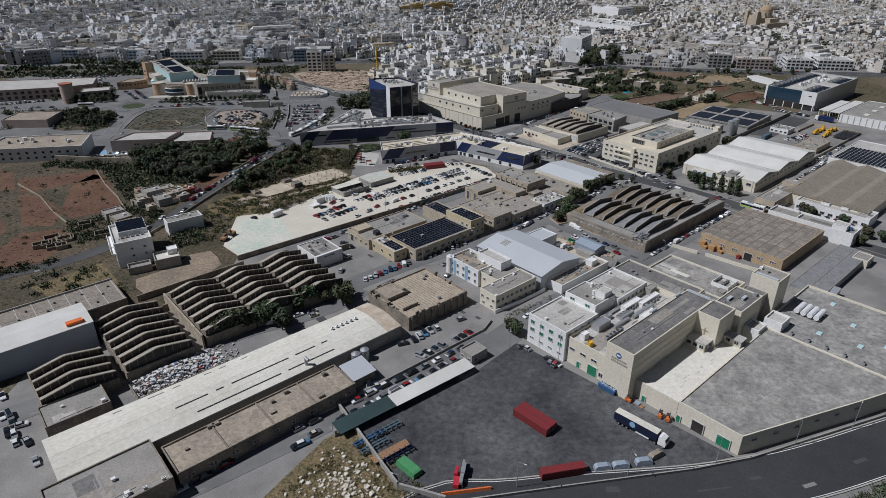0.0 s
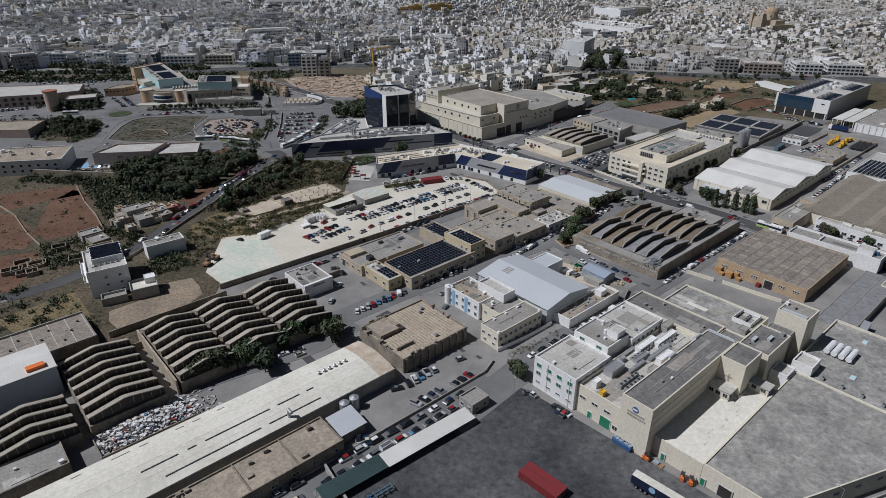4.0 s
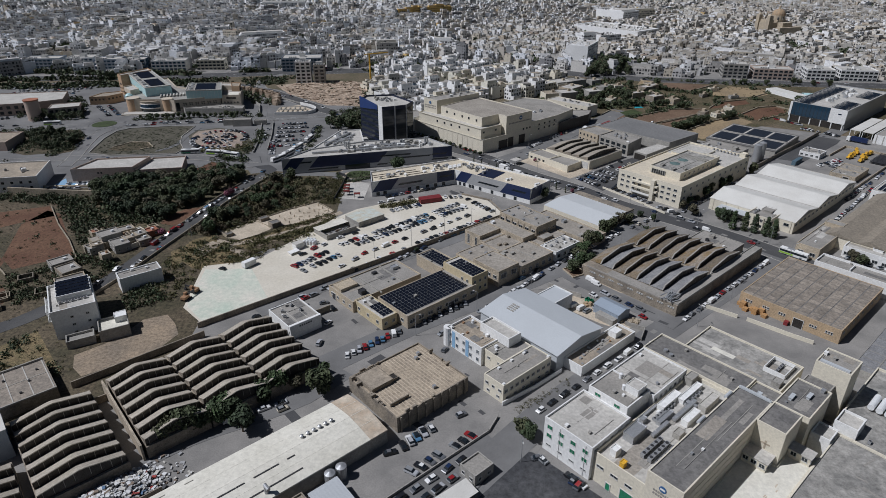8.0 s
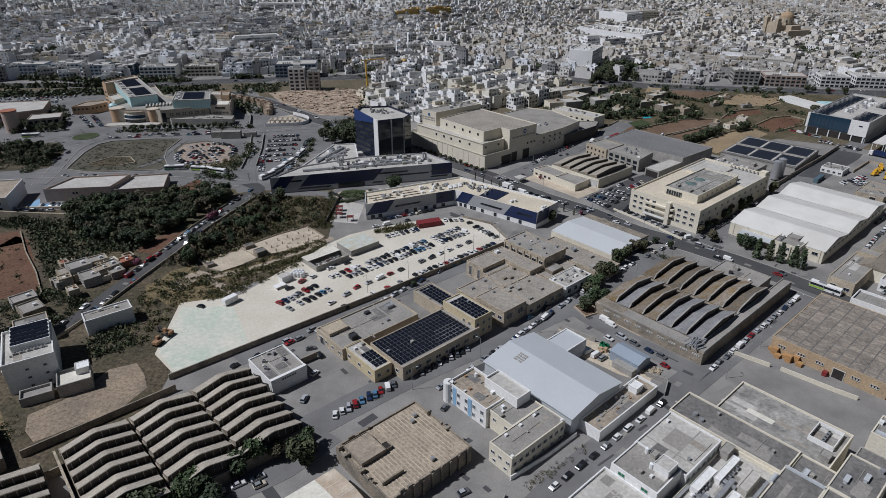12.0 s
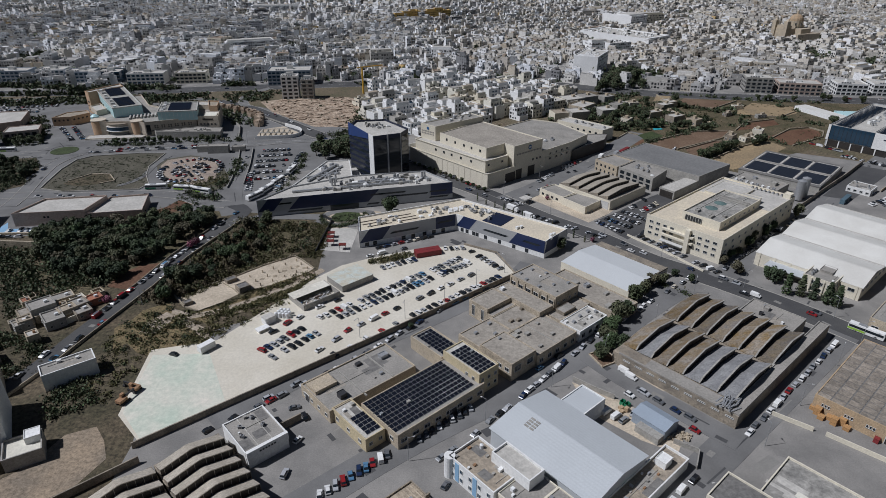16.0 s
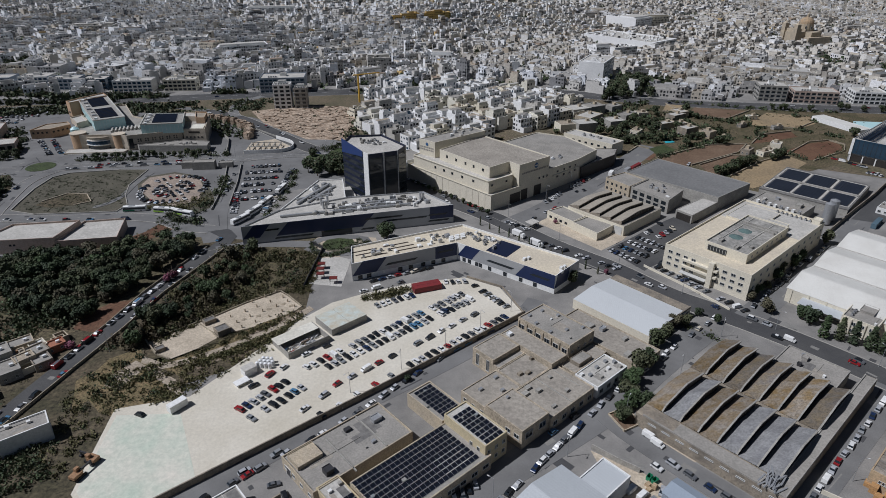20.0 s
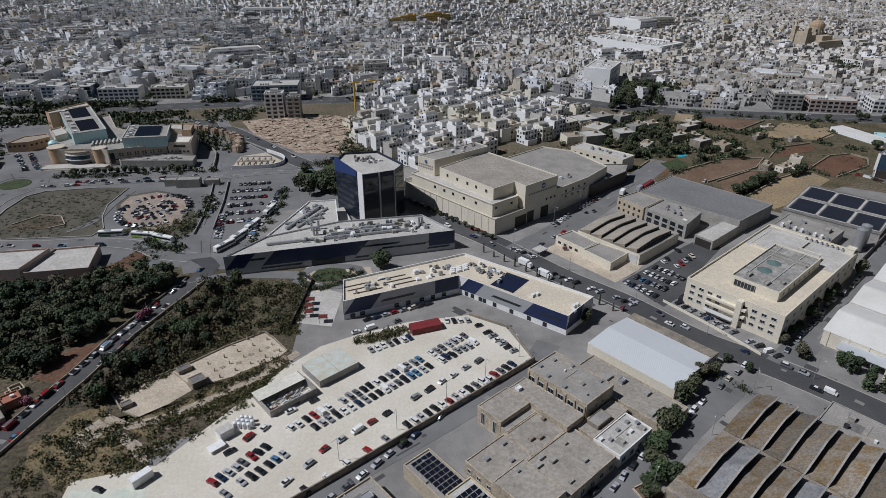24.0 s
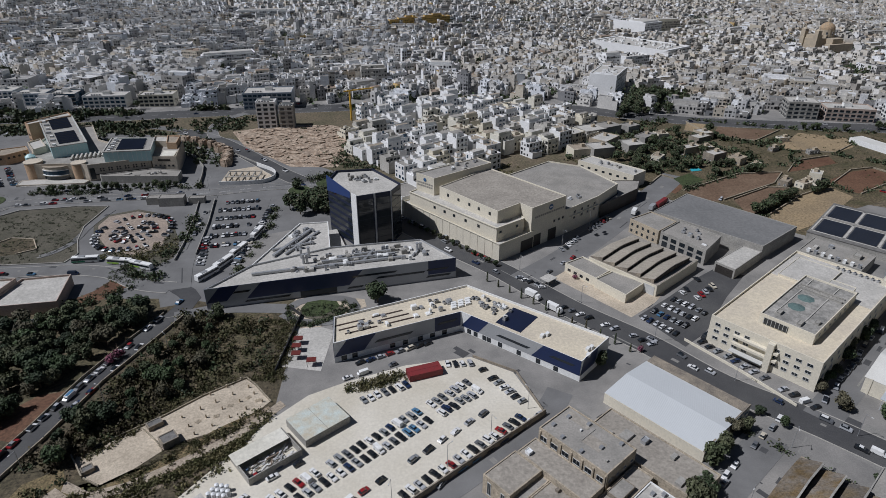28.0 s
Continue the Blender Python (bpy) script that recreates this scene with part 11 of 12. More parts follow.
wall_run("wall_store_yard", [(19, 195.5), (30, 203.5), (40, 212)], 1.6, 0.3, M["white"], "white yard wall beside the shed")
wall_run("wall_field", [(-211, 352), (-195, 330), (-179, 311), (-166, 293)], 1.0, 0.5, M["rubble"], "dry rubble field wall")
wall_run("wall_field", [(-245, 330), (-221, 311), (-202, 290), (-188, 277)], 0.9, 0.5, M["rubble"], "dry rubble field wall")
wall_run("wall_field", [(-246, 372), (-222, 369), (-190, 366)], 4.0, 1.0, M["rubble"], "tall terrace wall of stained stone")
wall_run("wall_field", [(-250, 381), (-225, 382), (-200, 383)], 1.2, 1.0, M["stone"], "terrace wall of pale stone")
for p in (((147, 534), (192, 562), (221, 564)), ((165, 519), (207, 545), (221, 564)), ((171, 520), (200, 539), (212, 537)), ((178, 495), (214, 526), (238, 540)), ((238, 540), (269, 569), (286, 573), (292, 563)), ((226, 566), (242, 587), (270, 597)), ((190, 657), (206, 651)),
          ((208, 647), (224, 636), (235, 632)), ((235, 632), (266, 659)), ((253, 609), (279, 604), (320, 638)), ((129, 544), (141, 560), (147, 554)), ((206, 651), (201, 683)), ((292, 563), (283, 548), (251, 528))):
    wall_run("wall_field", list(p), 1.0, 0.6, M["rubble"], "dry rubble field wall")
wall_run("wall_bridge", [(-133, 520), (-126, 488), (-120, 452)], 1.4, 0.4, M["concrete"], "concrete parapet of the car park ramp")
wall_run("wall_bridge", [(-143, 524), (-136, 495), (-130, 462), (-128, 446)], 1.4, 0.4, M["concrete"], "concrete parapet of the car park ramp")
wall_run("wall_loop", [(-239, 445), (-241, 455), (-245, 478), (-245, 497), (-238, 505)], 0.6, 0.5, M["kerb"], "low kerb wall round the traffic island")
wall_run("wall_loop", [(-239, 445), (-223, 440), (-180, 444), (-178, 453), (-186, 468), (-191, 484), (-191, 511), (-209, 511), (-238, 505)], 0.5, 0.4, M["kerb"], "low kerb wall round the traffic island")
wall_run("wall_angled_office", [(-60, 362), (-58, 398), (-64, 404)], 1.8, 0.2, M["darkmetal"], "dark fence beside the office garden")

# farmland houses
FH = random.Random(61)
for x, y, lu, lv, h in ((190, 626, 14, 9, 6), (198, 640, 9, 12, 5.2), (174, 603, 15, 7, 5.5), (186, 588, 13, 9, 6.2), (200, 584, 9, 9, 4.4), (186, 606, 11, 8, 4.5), (212, 543, 9, 6, 3.6), (222, 540, 8, 6, 3.0), (236, 552, 8, 7, 5.0), (228, 545, 6, 5, 2.6), (207, 573, 12, 5, 2.6), (237, 609, 7, 4, 2.6), (255, 632, 9, 5, 3.0), (262, 603, 8, 4, 2.6),
                        (118, 620, 20, 14, 7), (136, 612, 14, 14, 5.5), (152, 632, 16, 9, 5), (166, 640, 9, 8, 4), (112, 640, 18, 16, 8), (128, 652, 16, 14, 7), (110, 600, 16, 14, 7), (96, 600, 14, 12, 6), (146, 655, 12, 10, 6), (148, 590, 8, 7, 3.2), (230, 538, 5, 5, 2.4)):
    ob = block("farm_house", x, y, lu, lv, h, FH.uniform(10, 55), wall=FH.choice(("stone", "oldstone", "cream", "concrete")), roof=FH.choice(("roofgrey", "rooflight", "rooftan")), label="flat-roofed stone farm house among fields", category="house", par=0.5)
    windows(ob, "-v", lu, lv, 1.1, 3, 1.0, 1.2)
    windows(ob, "-u", lu, lv, 1.1, 2, 1.0, 1.2)
    roof_box(ob, lu * 0.2, lv * 0.1, h, 2.4, 2.2, 1.8, "stone", "stair_head")
for x, y in ((166, 592), (164, 567)):
    sheet("swimming_pool", [(x, y), (x + 7, y + 2), (x + 6, y + 6), (x - 1, y + 4)], 0.3, M["pool"], "turquoise garden swimming pool", "pool")
ob = block("white_greenhouse", 316.5, 611, 12, 44, 3.4, 19.5, wall="white", roof="fabric", label="long low white greenhouse roof", category="greenhouse", par=0.1)

# lorry yard
def container(x, y, ang, material, label, wide=1, z=0.08, length=12.19):
    ob = thing("shipping_container", x, y, ang, label, "container", z=z)
    for k in range(wide):
        yy = (k - (wide - 1) / 2) * 2.47
        m = Mesh()
        m.box(0, yy, 0.12, length, 2.4, 2.45)
        n = int(length / 0.6)
        for i in range(n):
            for s in (-1, 1):
                m.box(-length / 2 + (i + 0.5) * length / n, yy + s * 1.21, 0.25, 0.28, 0.06, 2.2)
        part("shell", m, M[material], ob)
        for s in (-1, 1):
            for e in (-1, 1):
                m = Mesh()
                m.box(s * (length / 2 - 0.06), yy + e * 1.16, 0, 0.16, 0.16, 2.62)
                part("corner_post", m, M[material], ob)
        m = Mesh()
        for i in range(4):
            m.box(length / 2 + 0.03, yy - 0.75 + 0.5 * i, 0.2, 0.05, 0.05, 2.3)
        part("lock_rod", m, M["metal"], ob)
    return ob


container(26.2, 137.2, -46, "red", "pair of faded red shipping containers side by side", 2)
container(-6.8, 361.0, 20, "red", "pair of rusty red shipping containers beside a hedge", 2, 0.1)
container(31.0, 117.6, 12, "red", "long dark red shipping container beside the road wall")
ob = thing("lorry", 56.0, 132.6, -44, "dark blue articulated lorry with a white cab", "lorry", z=0.08)
m = Mesh()
m.box(-1.6, 0, 1.15, 13.2, 2.5, 2.75, mtop=1)
part("trailer", m, [M["navyp"], M["membrane"]], ob, "dark blue curtain-sided trailer")
m = Mesh()
m.lying(0, 0, 0, 0.9, 0.06, 90, 18)
part("trailer_mark", m, M["bluelight"], ob, at=pose(-2.4, -1.28, 2.6))
m = Mesh()
hull(m, [(5.4, 0.7), (7.6, 0.7), (7.75, 1.9), (7.35, 3.1), (6.2, 3.6), (5.5, 3.5)], 2.45, 2.3)
part("cab", m, M["white"], ob, "white driver's cab")
m = Mesh()
m.box(7.5, 0, 2.05, 0.25, 2.2, 0.85)
part("windscreen", m, M["glass"], ob)
m = Mesh()
m.box(-1.0, 0, 0.75, 13.4, 0.9, 0.35), m.box(0.8, -1.1, 0.45, 4.0, 0.12, 0.55, m=1)
part("chassis", m, [M["darkmetal"], M["white"]], ob)
for s in (-6.6, -5.3, -4.0, 4.6, 7.0):
    for e in (-1.05, 1.05):
        part("wheel", WHEEL, None, ob, at=pose(s, e, 0.5) @ Matrix.Scale(1.55, 4))
# crane lorry arm with red body
ob = thing("loader_crane", 4.2, 116.2, 80, "red and grey folded loader crane", "crane", z=0.08)
m = Mesh()
m.box(-1.5, 0.8, 0, 4.5, 1.5, 1.4), m.box(0.5, 1.2, 1.4, 2.6, 0.9, 1.0)
part("body", m, M["redp"], ob)
m = Mesh()
m.box(0.4, -0.4, 1.0, 7.0, 0.9, 0.9), m.box(1.6, -0.5, 1.9, 3.4, 1.1, 0.6), m.box(4.0, -0.2, 1.2, 1.6, 0.6, 0.6)
part("arm", m, M["metal"], ob)
m = Mesh()
for s in (-3, -1.6, 0.4):
    for e in (-0.9, 0.9):
        m.lying(s, e, 0.45, 0.45, 0.35, 90, 10)
part("wheels", m, M["rubber"], ob)
ob = thing("road_barrier", 5.5, 111.6, 9, "long orange plastic road barrier", "barrier", z=0.1)
m = Mesh()
hull(m, [(-6.5, 0), (6.5, 0), (6.5, 1.0), (-6.5, 1.0)], 0.7, 0.35)
part("body", m, M["orangep"], ob)
# container trailers (skeletons) parked side by side
for i, (x, y, mm) in enumerate(((-21.5, 129.5, "blue"), (-16.5, 133.5, "steelblue"), (-19.5, 126.8, "steelblue"), (-12.4, 124.0, "navyp"))):
    ob = thing("skeleton_trailer", x, y, 38, "blue skeletal container trailer", "trailer", "skeletal trailers side by side", z=0.08)
    for s in (-0.5, 0.5):
        m = Mesh()
        m.box(0, s, 0.9, 9.0, 0.25, 0.4)
        part("beam", m, M[mm], ob)
    for k in range(6):
        m = Mesh()
        m.box(-4.2 + 1.7 * k, 0, 1.0, 0.25, 2.3, 0.25)
        part("cross_beam", m, M[mm], ob)
    for s in (-3.6, -2.4, -1.2):
        for e in (-1.0, 1.0):
            part("wheel", WHEEL, None, ob, at=pose(s, e, 0.5) @ Matrix.Scale(1.5, 4))
ob = thing("flat_trailer", -14.8, 124.6, 38, "flat trailer with a rusty plank deck", "trailer", z=0.08)
m = Mesh()
for k in range(9):
    m.box(0, -1.15 + 0.29 * k, 1.05, 11.5, 0.26, 0.14)
part("deck", m, M["rust"], ob)
m = Mesh()
m.box(0, 0, 0.7, 11, 1.0, 0.34)
part("chassis", m, M["navyp"], ob)
for s in (-4.4, -3.2, -2.0):
    for e in (-1.0, 1.0):
        part("wheel", WHEEL, None, ob, at=pose(s, e, 0.5) @ Matrix.Scale(1.5, 4))
ob = thing("tarpaulin_stack", -9.5, 119.2, -45, "stack covered by a bright green tarpaulin", "stack", z=0.08)
m = Mesh()
hull(m, [(-3.6, 0), (3.6, 0), (3.5, 1.5), (3.0, 1.7), (-3.0, 1.75), (-3.5, 1.5)], 3.2, 2.7)
part("cover", m, M["greenp"], ob)
# parking canopy, white and green halves
for x, y, l, mm, lab in ((-3.8, 152.8, 30.5, "fabric", "long white car port roof on thin posts"), (-22.5, 138.2, 21, "greenmesh", "dark green netting car port on thin posts")):
    ob = thing("car_port", x, y, 38.4, lab, "car port", z=0.06)
    m = Mesh()
    m.face([(-l / 2, -2.6, 2.3), (l / 2, -2.6, 2.3), (l / 2, 2.6, 2.8), (-l / 2, 2.6, 2.8)])
    m.face([(-l / 2, -2.6, 2.2), (-l / 2, 2.6, 2.7), (l / 2, 2.6, 2.7), (l / 2, -2.6, 2.2)])
    m.face([(-l / 2, -2.6, 2.2), (l / 2, -2.6, 2.2), (l / 2, -2.6, 2.3), (-l / 2, -2.6, 2.3)])
    part("roof", m, M[mm], ob)
    n = int(l / 4)
    for k in range(n + 1):
        m = Mesh()
        m.box(-l / 2 + k * l / n, 2.3, 0, 0.14, 0.14, 2.65)
        part("post", m, M["metal"], ob)
row((-15, 142), (9, 161.5), 9, 75, 0.4, z=0.09, group="cars under the car port")
ob = block("gate_house", 9.6, 168.5, 7, 6, 3.2, wall="concrete", roof="roofgrey", label="small concrete gate house of the yard", category="gate house", par=0.5)
windows(ob, "-v", 7, 6, 1.0, 2, 1.2, 1.2)
windows(ob, "-u", 7, 6, 1.0, 2, 1.2, 1.2)
# things along the factory wall
ob = thing("skip", 51.0, 151.6, -47, "blue open skip full of grey sacks", "skip", z=0.08)
m = Mesh()
hull(m, [(-2.8, 0.1), (2.8, 0.1), (3.0, 1.7), (-3.0, 1.7)], 2.2, 2.5)
part("bin", m, M["blue"], ob)
m = Mesh()
for k in range(14):
    m.box(-2.4 + 0.37 * k, 0.5 * math.sin(k * 2.3), 1.55, 0.8, 0.9, 0.45, 20 * k)
part("sacks", m, M["bluegrey"], ob)


def forklift(x, y, ang):
    ob = thing("forklift", x, y, ang, "orange forklift truck parked by the wall", "forklift", "forklifts", z=0.08)
    m = Mesh()
    m.box(-0.3, 0, 0.3, 1.9, 1.1, 0.8), m.box(-1.0, 0, 1.1, 0.5, 1.0, 0.3)
    part("body", m, M["orangep"], ob)
    m = Mesh()
    for s in (-0.8, 0.5):
        for e in (-0.45, 0.45):
            m.box(s, e, 1.0, 0.08, 0.08, 1.15)
    m.box(-0.15, 0, 2.1, 1.5, 1.05, 0.08)
    part("cage", m, M["darkmetal"], ob)
    m = Mesh()
    for e in (-0.35, 0.35):
        m.box(0.85, e, 0.1, 0.12, 0.12, 2.2), m.box(1.45, e, 0.1, 1.1, 0.12, 0.06)
    part("mast", m, M["darkmetal"], ob)
    for s in (-0.8, 0.5):
        for e in (-0.55, 0.55):
            part("wheel", WHEEL, None, ob, at=pose(s, e, 0.28) @ Matrix.Scale(0.9, 4))


for x, y, a in ((56.2, 146.2, -40), (63.6, 139.6, 60), (65.4, 138.2, 65)):
    forklift(x, y, a)
ob = thing("pallet_load", 58.8, 144.6, -47, "flat pallet with pale blue bins", "pallet", z=0.08)
m = Mesh()
m.box(0, 0, 0, 3.2, 1.6, 0.18), m.box(-0.6, 0, 0.18, 1.6, 1.3, 0.5, m=1)
part("load", m, [M["rust"], M["bluegrey"]], ob)
for x, y, a in ((53.5, 121.5, 8), (47, 120.2, 8), (42, 119.5, 8), (57.5, 124, 30)):
    ob = thing("crushed_vehicle", x, y, a, "old covered vehicle body by the road wall", "vehicle", "old bodies by the wall", z=0.08)
    m = Mesh()
    hull(m, [(-2.3, 0.1), (2.3, 0.1), (2.2, 1.2), (1.2, 1.7), (-1.6, 1.7), (-2.2, 1.2)], 1.9, 1.5)
    part("body", m, M["bluegrey"] if a == 8 else M["oldstone"], ob)
# scrap heap between the halls
SC = random.Random(3)
ob = thing("scrap_yard", *grid(39.6, 176.2), GRID, "yard heaped with pale metal scrap behind a low wall", "scrap yard")
m = Mesh()
for s, l, x, y in ((0, 26, 0, -5.8), (90, 12, -13, 0)):
    m.box(x, y, 0, l, 0.3, 1.6, s)
part("wall", m, M["oldstone"], ob)
m = Mesh()
for k in range(1500):
    x, y = max(-12.5, SC.gauss(1, 7)), SC.uniform(-5.2, 6.4)
    z = max(0.1, (1 - (x / 15) ** 2) * (1 - (y / 7) ** 2) * 3.0)
    m.box(x, y, z * SC.uniform(0.3, 1.0), SC.uniform(0.3, 1.6), SC.uniform(0.2, 1.0), SC.uniform(0.1, 0.5), SC.uniform(0, 180))
tagged(part("scrap", m, M["scrap"], ob), kind="stuff")
# rubble plot at the yard's corner
area("rubble_plot", [(-62, 82), (-34, 130), (-27, 136), (-11, 112), (-2, 106), (-24, 84)], 0.12, "goldscrub", "dry golden weeds and pale rubble", "ground")
m = Mesh()
for k in range(260):
    x, y = SC.gauss(-26, 6), SC.gauss(112, 6)
    if not inside(x, y, [(-58, 88), (-34, 128), (-28, 133), (-13, 112), (-5, 106), (-24, 88)]):
        continue
    s = abs(SC.gauss(0, 0.28)) + 0.15
    ring = [(x + s * SC.uniform(0.6, 1.2) * math.cos(t), y + s * SC.uniform(0.6, 1.2) * math.sin(t)) for t in (0.2, 1.3, 2.5, 3.6, 4.9)]
    m.prism(ring, 0.1, [0.12 + s * SC.uniform(0.4, 1.0) for _ in ring])
tagged(part("rubble", m, M["lot"]), "scattered pale limestone boulders on a weedy plot", "rubble", kind="stuff")
# car park sheds and boxes
ob = thing("site_shed", -40.0, 336.0, GRID, "pale green ribbed site shed in the car park", "shed", z=0.1)
m = Mesh()
m.box(0, 0, 0, 16, 12, 2.9)
part("wall", m, M["concrete"], ob)
for k in range(2):
    m = Mesh()
    m.box(-4 + 8 * k, 0, 2.9, 7.8, 12.4, 0.14)
    part("roof_sheet", m, M["palegreen"], ob)
ob = thing("open_store", -53.0, 322.0, GRID, "half-roofed block store full of timber and pipes", "store", z=0.1)
m = Mesh()
for s, l, x, y in ((0, 17, 0, -6), (90, 12, -8.4, 0), (0, 17, 0, 6), (90, 12, 8.4, 0)):
    m.box(x, y, 0, l, 0.3, 2.6, s)
part("wall", m, M["concrete"], ob)
m = Mesh()
m.box(-0.5, 3.2, 2.7, 17, 5.6, 0.15)
part("roof_sheet", m, M["membrane"], ob)
m = Mesh()
for k in range(60):
    m.box(SC.uniform(-7, 7), SC.uniform(-5, 0.5), 0.1 + SC.uniform(0, 0.7), SC.uniform(0.5, 4), SC.uniform(0.1, 0.5), SC.uniform(0.1, 0.5), SC.uniform(-30, 60))
part("stored_timber", m, M["scrap"], ob)
ob = thing("storage_box", -85.6, 286.2, 52, "white box trailer standing in the car park", "trailer", z=0.1)
m = Mesh()
m.box(0, 0, 0.4, 6, 2.5, 2.5)
part("box", m, M["white"], ob)
for s in (-2, 2):
    for e in (-1, 1):
        m = Mesh()
        m.lying(s, e, 0.4, 0.4, 0.25, 90, 10)
        part("wheel", m, M["rubber"], ob)
ob = thing("site_cabin", -67.5, 304.0, 45, "white site cabin in the car park", "cabin", z=0.1)
m = Mesh()
m.box(0, 0, 0, 4.5, 3.2, 2.8)
part("wall", m, M["white"], ob)
m = Mesh()
m.box(0, 0, 2.8, 4.7, 3.4, 0.12)
part("roof", m, M["rooflight"], ob)
ob = thing("concrete_slab_bench", -68.5, 298.5, 45, "low white slab on blocks in the car park", "slab", z=0.1)
m = Mesh()
m.box(0, 0, 0.9, 5, 3, 0.3), m.box(-2, 0, 0, 0.4, 2.4, 0.9), m.box(2, 0, 0, 0.4, 2.4, 0.9)
part("slab", m, M["white"], ob)
for k in range(11):
    ob = thing("water_tank", -65.5 + (k % 4) * 1.5 + (k // 4) * 0.7, 307.5 + (k // 4) * 1.5 - (k % 4) * 0.2, 0, "white cylindrical water tank on the ground", "tank", "white tanks in the car park", z=0.1)
    m = Mesh()
    m.tube(0, 0, 0, 0.65, 2.1, 12), m.tube(0, 0, 2.1, 0.65, 0.25, 12, 0.2)
    part("drum", m, M["tankwhite"], ob)


def digger(x, y, ang):
    ob = thing("excavator", x, y, ang, "dark weathered tracked excavator at the lot's edge", "excavator", "excavators", z=0.1)
    for e in (-1.1, 1.1):
        m = Mesh()
        m.box(0, e, 0.0, 3.6, 0.5, 0.8)
        part("track", m, M["rubber"], ob)
    m = Mesh()
    m.box(-0.5, 0, 0.9, 3.0, 2.2, 1.0), m.box(0.5, 0.5, 1.9, 1.3, 1.0, 1.1)
    part("body", m, M["rust"], ob)
    m = Mesh()
    m.box(2.6, -0.3, 1.8, 3.6, 0.4, 0.5), m.box(4.4, -0.3, 0.6, 0.4, 0.35, 1.8), m.box(4.6, -0.3, 0.1, 0.9, 0.9, 0.6)
    part("arm", m, M["darkmetal"], ob)


digger(-103, 258, 70), digger(-102, 264, 160)
# garden of the angled office
area("office_garden", [(-61, 366), (-44, 363), (-43, 388), (-60, 396)], 0.08, "rooflight", "pale paved garden beside the office", "paving")
for x, y in ((-55.3, 379.6), (-55, 375.0), (-54.2, 370.4), (-47.8, 366.4)):
    ob = thing("pergola", x, y, 4, "small dark red garden pavilion", "pavilion", "garden pavilions", z=0.08)
    m = Mesh()
    m.box(0, 0, 2.4, 3.4, 2.6, 0.25)
    part("roof", m, M["darkred"], ob)
    for s in (-1.5, 1.5):
        for e in (-1.1, 1.1):
            m = Mesh()
            m.box(s, e, 0, 0.14, 0.14, 2.4)
            part("post", m, M["darkmetal"], ob)
ring = [(-50 + 9.5 * math.cos(t * 0.3142), 402 + 6.5 * math.sin(t * 0.3142)) for t in range(20)]
sheet("traffic_circle", ring, 0.16, M["verge"], "planted oval traffic island before the offices", "island")
road("road_circle", [(-66, 400), (-57, 394), (-46, 394), (-37, 400), (-39, 410), (-50, 412), (-61, 409), (-66, 400)], 4.5, "pale drive round the planted island", centre=None)
# roundabouts
for x, y, r_ in ((-70, 548, 9), (-264, 517, 9)):
    sheet("roundabout", [(x + r_ * math.cos(t * 0.349), y + r_ * math.sin(t * 0.349)) for t in range(18)], 0.2, M["grass"], "round grassy traffic island", "island")
# street lamps


def street_lamp(x, y, ang, h=9.0):
    ob = thing("street_lamp", x, y, ang, "tall grey street lamp with one arm", "street lamp", "street lamps")
    m = Mesh()
    m.tube(0, 0, 0, 0.11, h, 8, 0.06)
    part("pole", m, M["metal"], ob)
    m = Mesh()
    m.box(0.8, 0, h - 0.1, 1.6, 0.08, 0.08)
    part("arm", m, M["metal"], ob)
    m = Mesh()
    m.box(1.8, 0, h - 0.18, 0.7, 0.28, 0.14)
    part("lantern", m, M["frame"], ob)


for line, d in ((smooth_line([(-28, 290), (4, 315), (31, 340)], 22), 4.6), (smooth_line([(30, 430), (97, 352), (150, 302)], 28), 7.2), (smooth_line([(-13, 238), (54, 286), (102, 330)], 26), -6), (smooth_line([(18, 177), (111, 261), (152, 296)], 28), -6.2),
                (smooth_line([(66, 456), (121, 522)], 24), 8), (smooth_line([(-10, 100), (75, 113), (120, 126)], 26), 9), (smooth_line([(-118, 315), (-98, 372)], 24), 4.6), (smooth_line([(-216, 519), (-140, 528), (-80, 538)], 24), 6), (smooth_line([(-300, 698), (-98, 728), (70, 740)], 40), 0)):
    for q in offset_line(line, d):
        street_lamp(q.x, q.y, GR.uniform(0, 360))
# crates by the stone workshop, dock lorries, billboard wall
for k in range(7):
    ob = thing("crate_stack", 118.5 + (k % 3) * 2.6, 250.5 - (k % 3) * 2.4 + (k // 3) * 2.2, GRID, "stack of orange timber crates", "crates", "crates by the workshop")
    m = Mesh()
    for z in range(1 + k % 2):
        m = Mesh()
        m.box(0, 0, z * 1.25, 2.0, 1.8, 1.2)
        m.box(0, 0, z * 1.25 + 1.2, 2.1, 1.9, 0.05)
        part("crate", m, M["crate"], ob)
ob = thing("red_bin", 129.5, 240.5, GRID, "dark red waste bin in the workshop yard", "bin")
m = Mesh()
m.box(0, 0, 0, 1.6, 1.4, 1.5), m.box(0, 0, 1.5, 1.7, 1.5, 0.12)
part("bin", m, M["red"], ob)
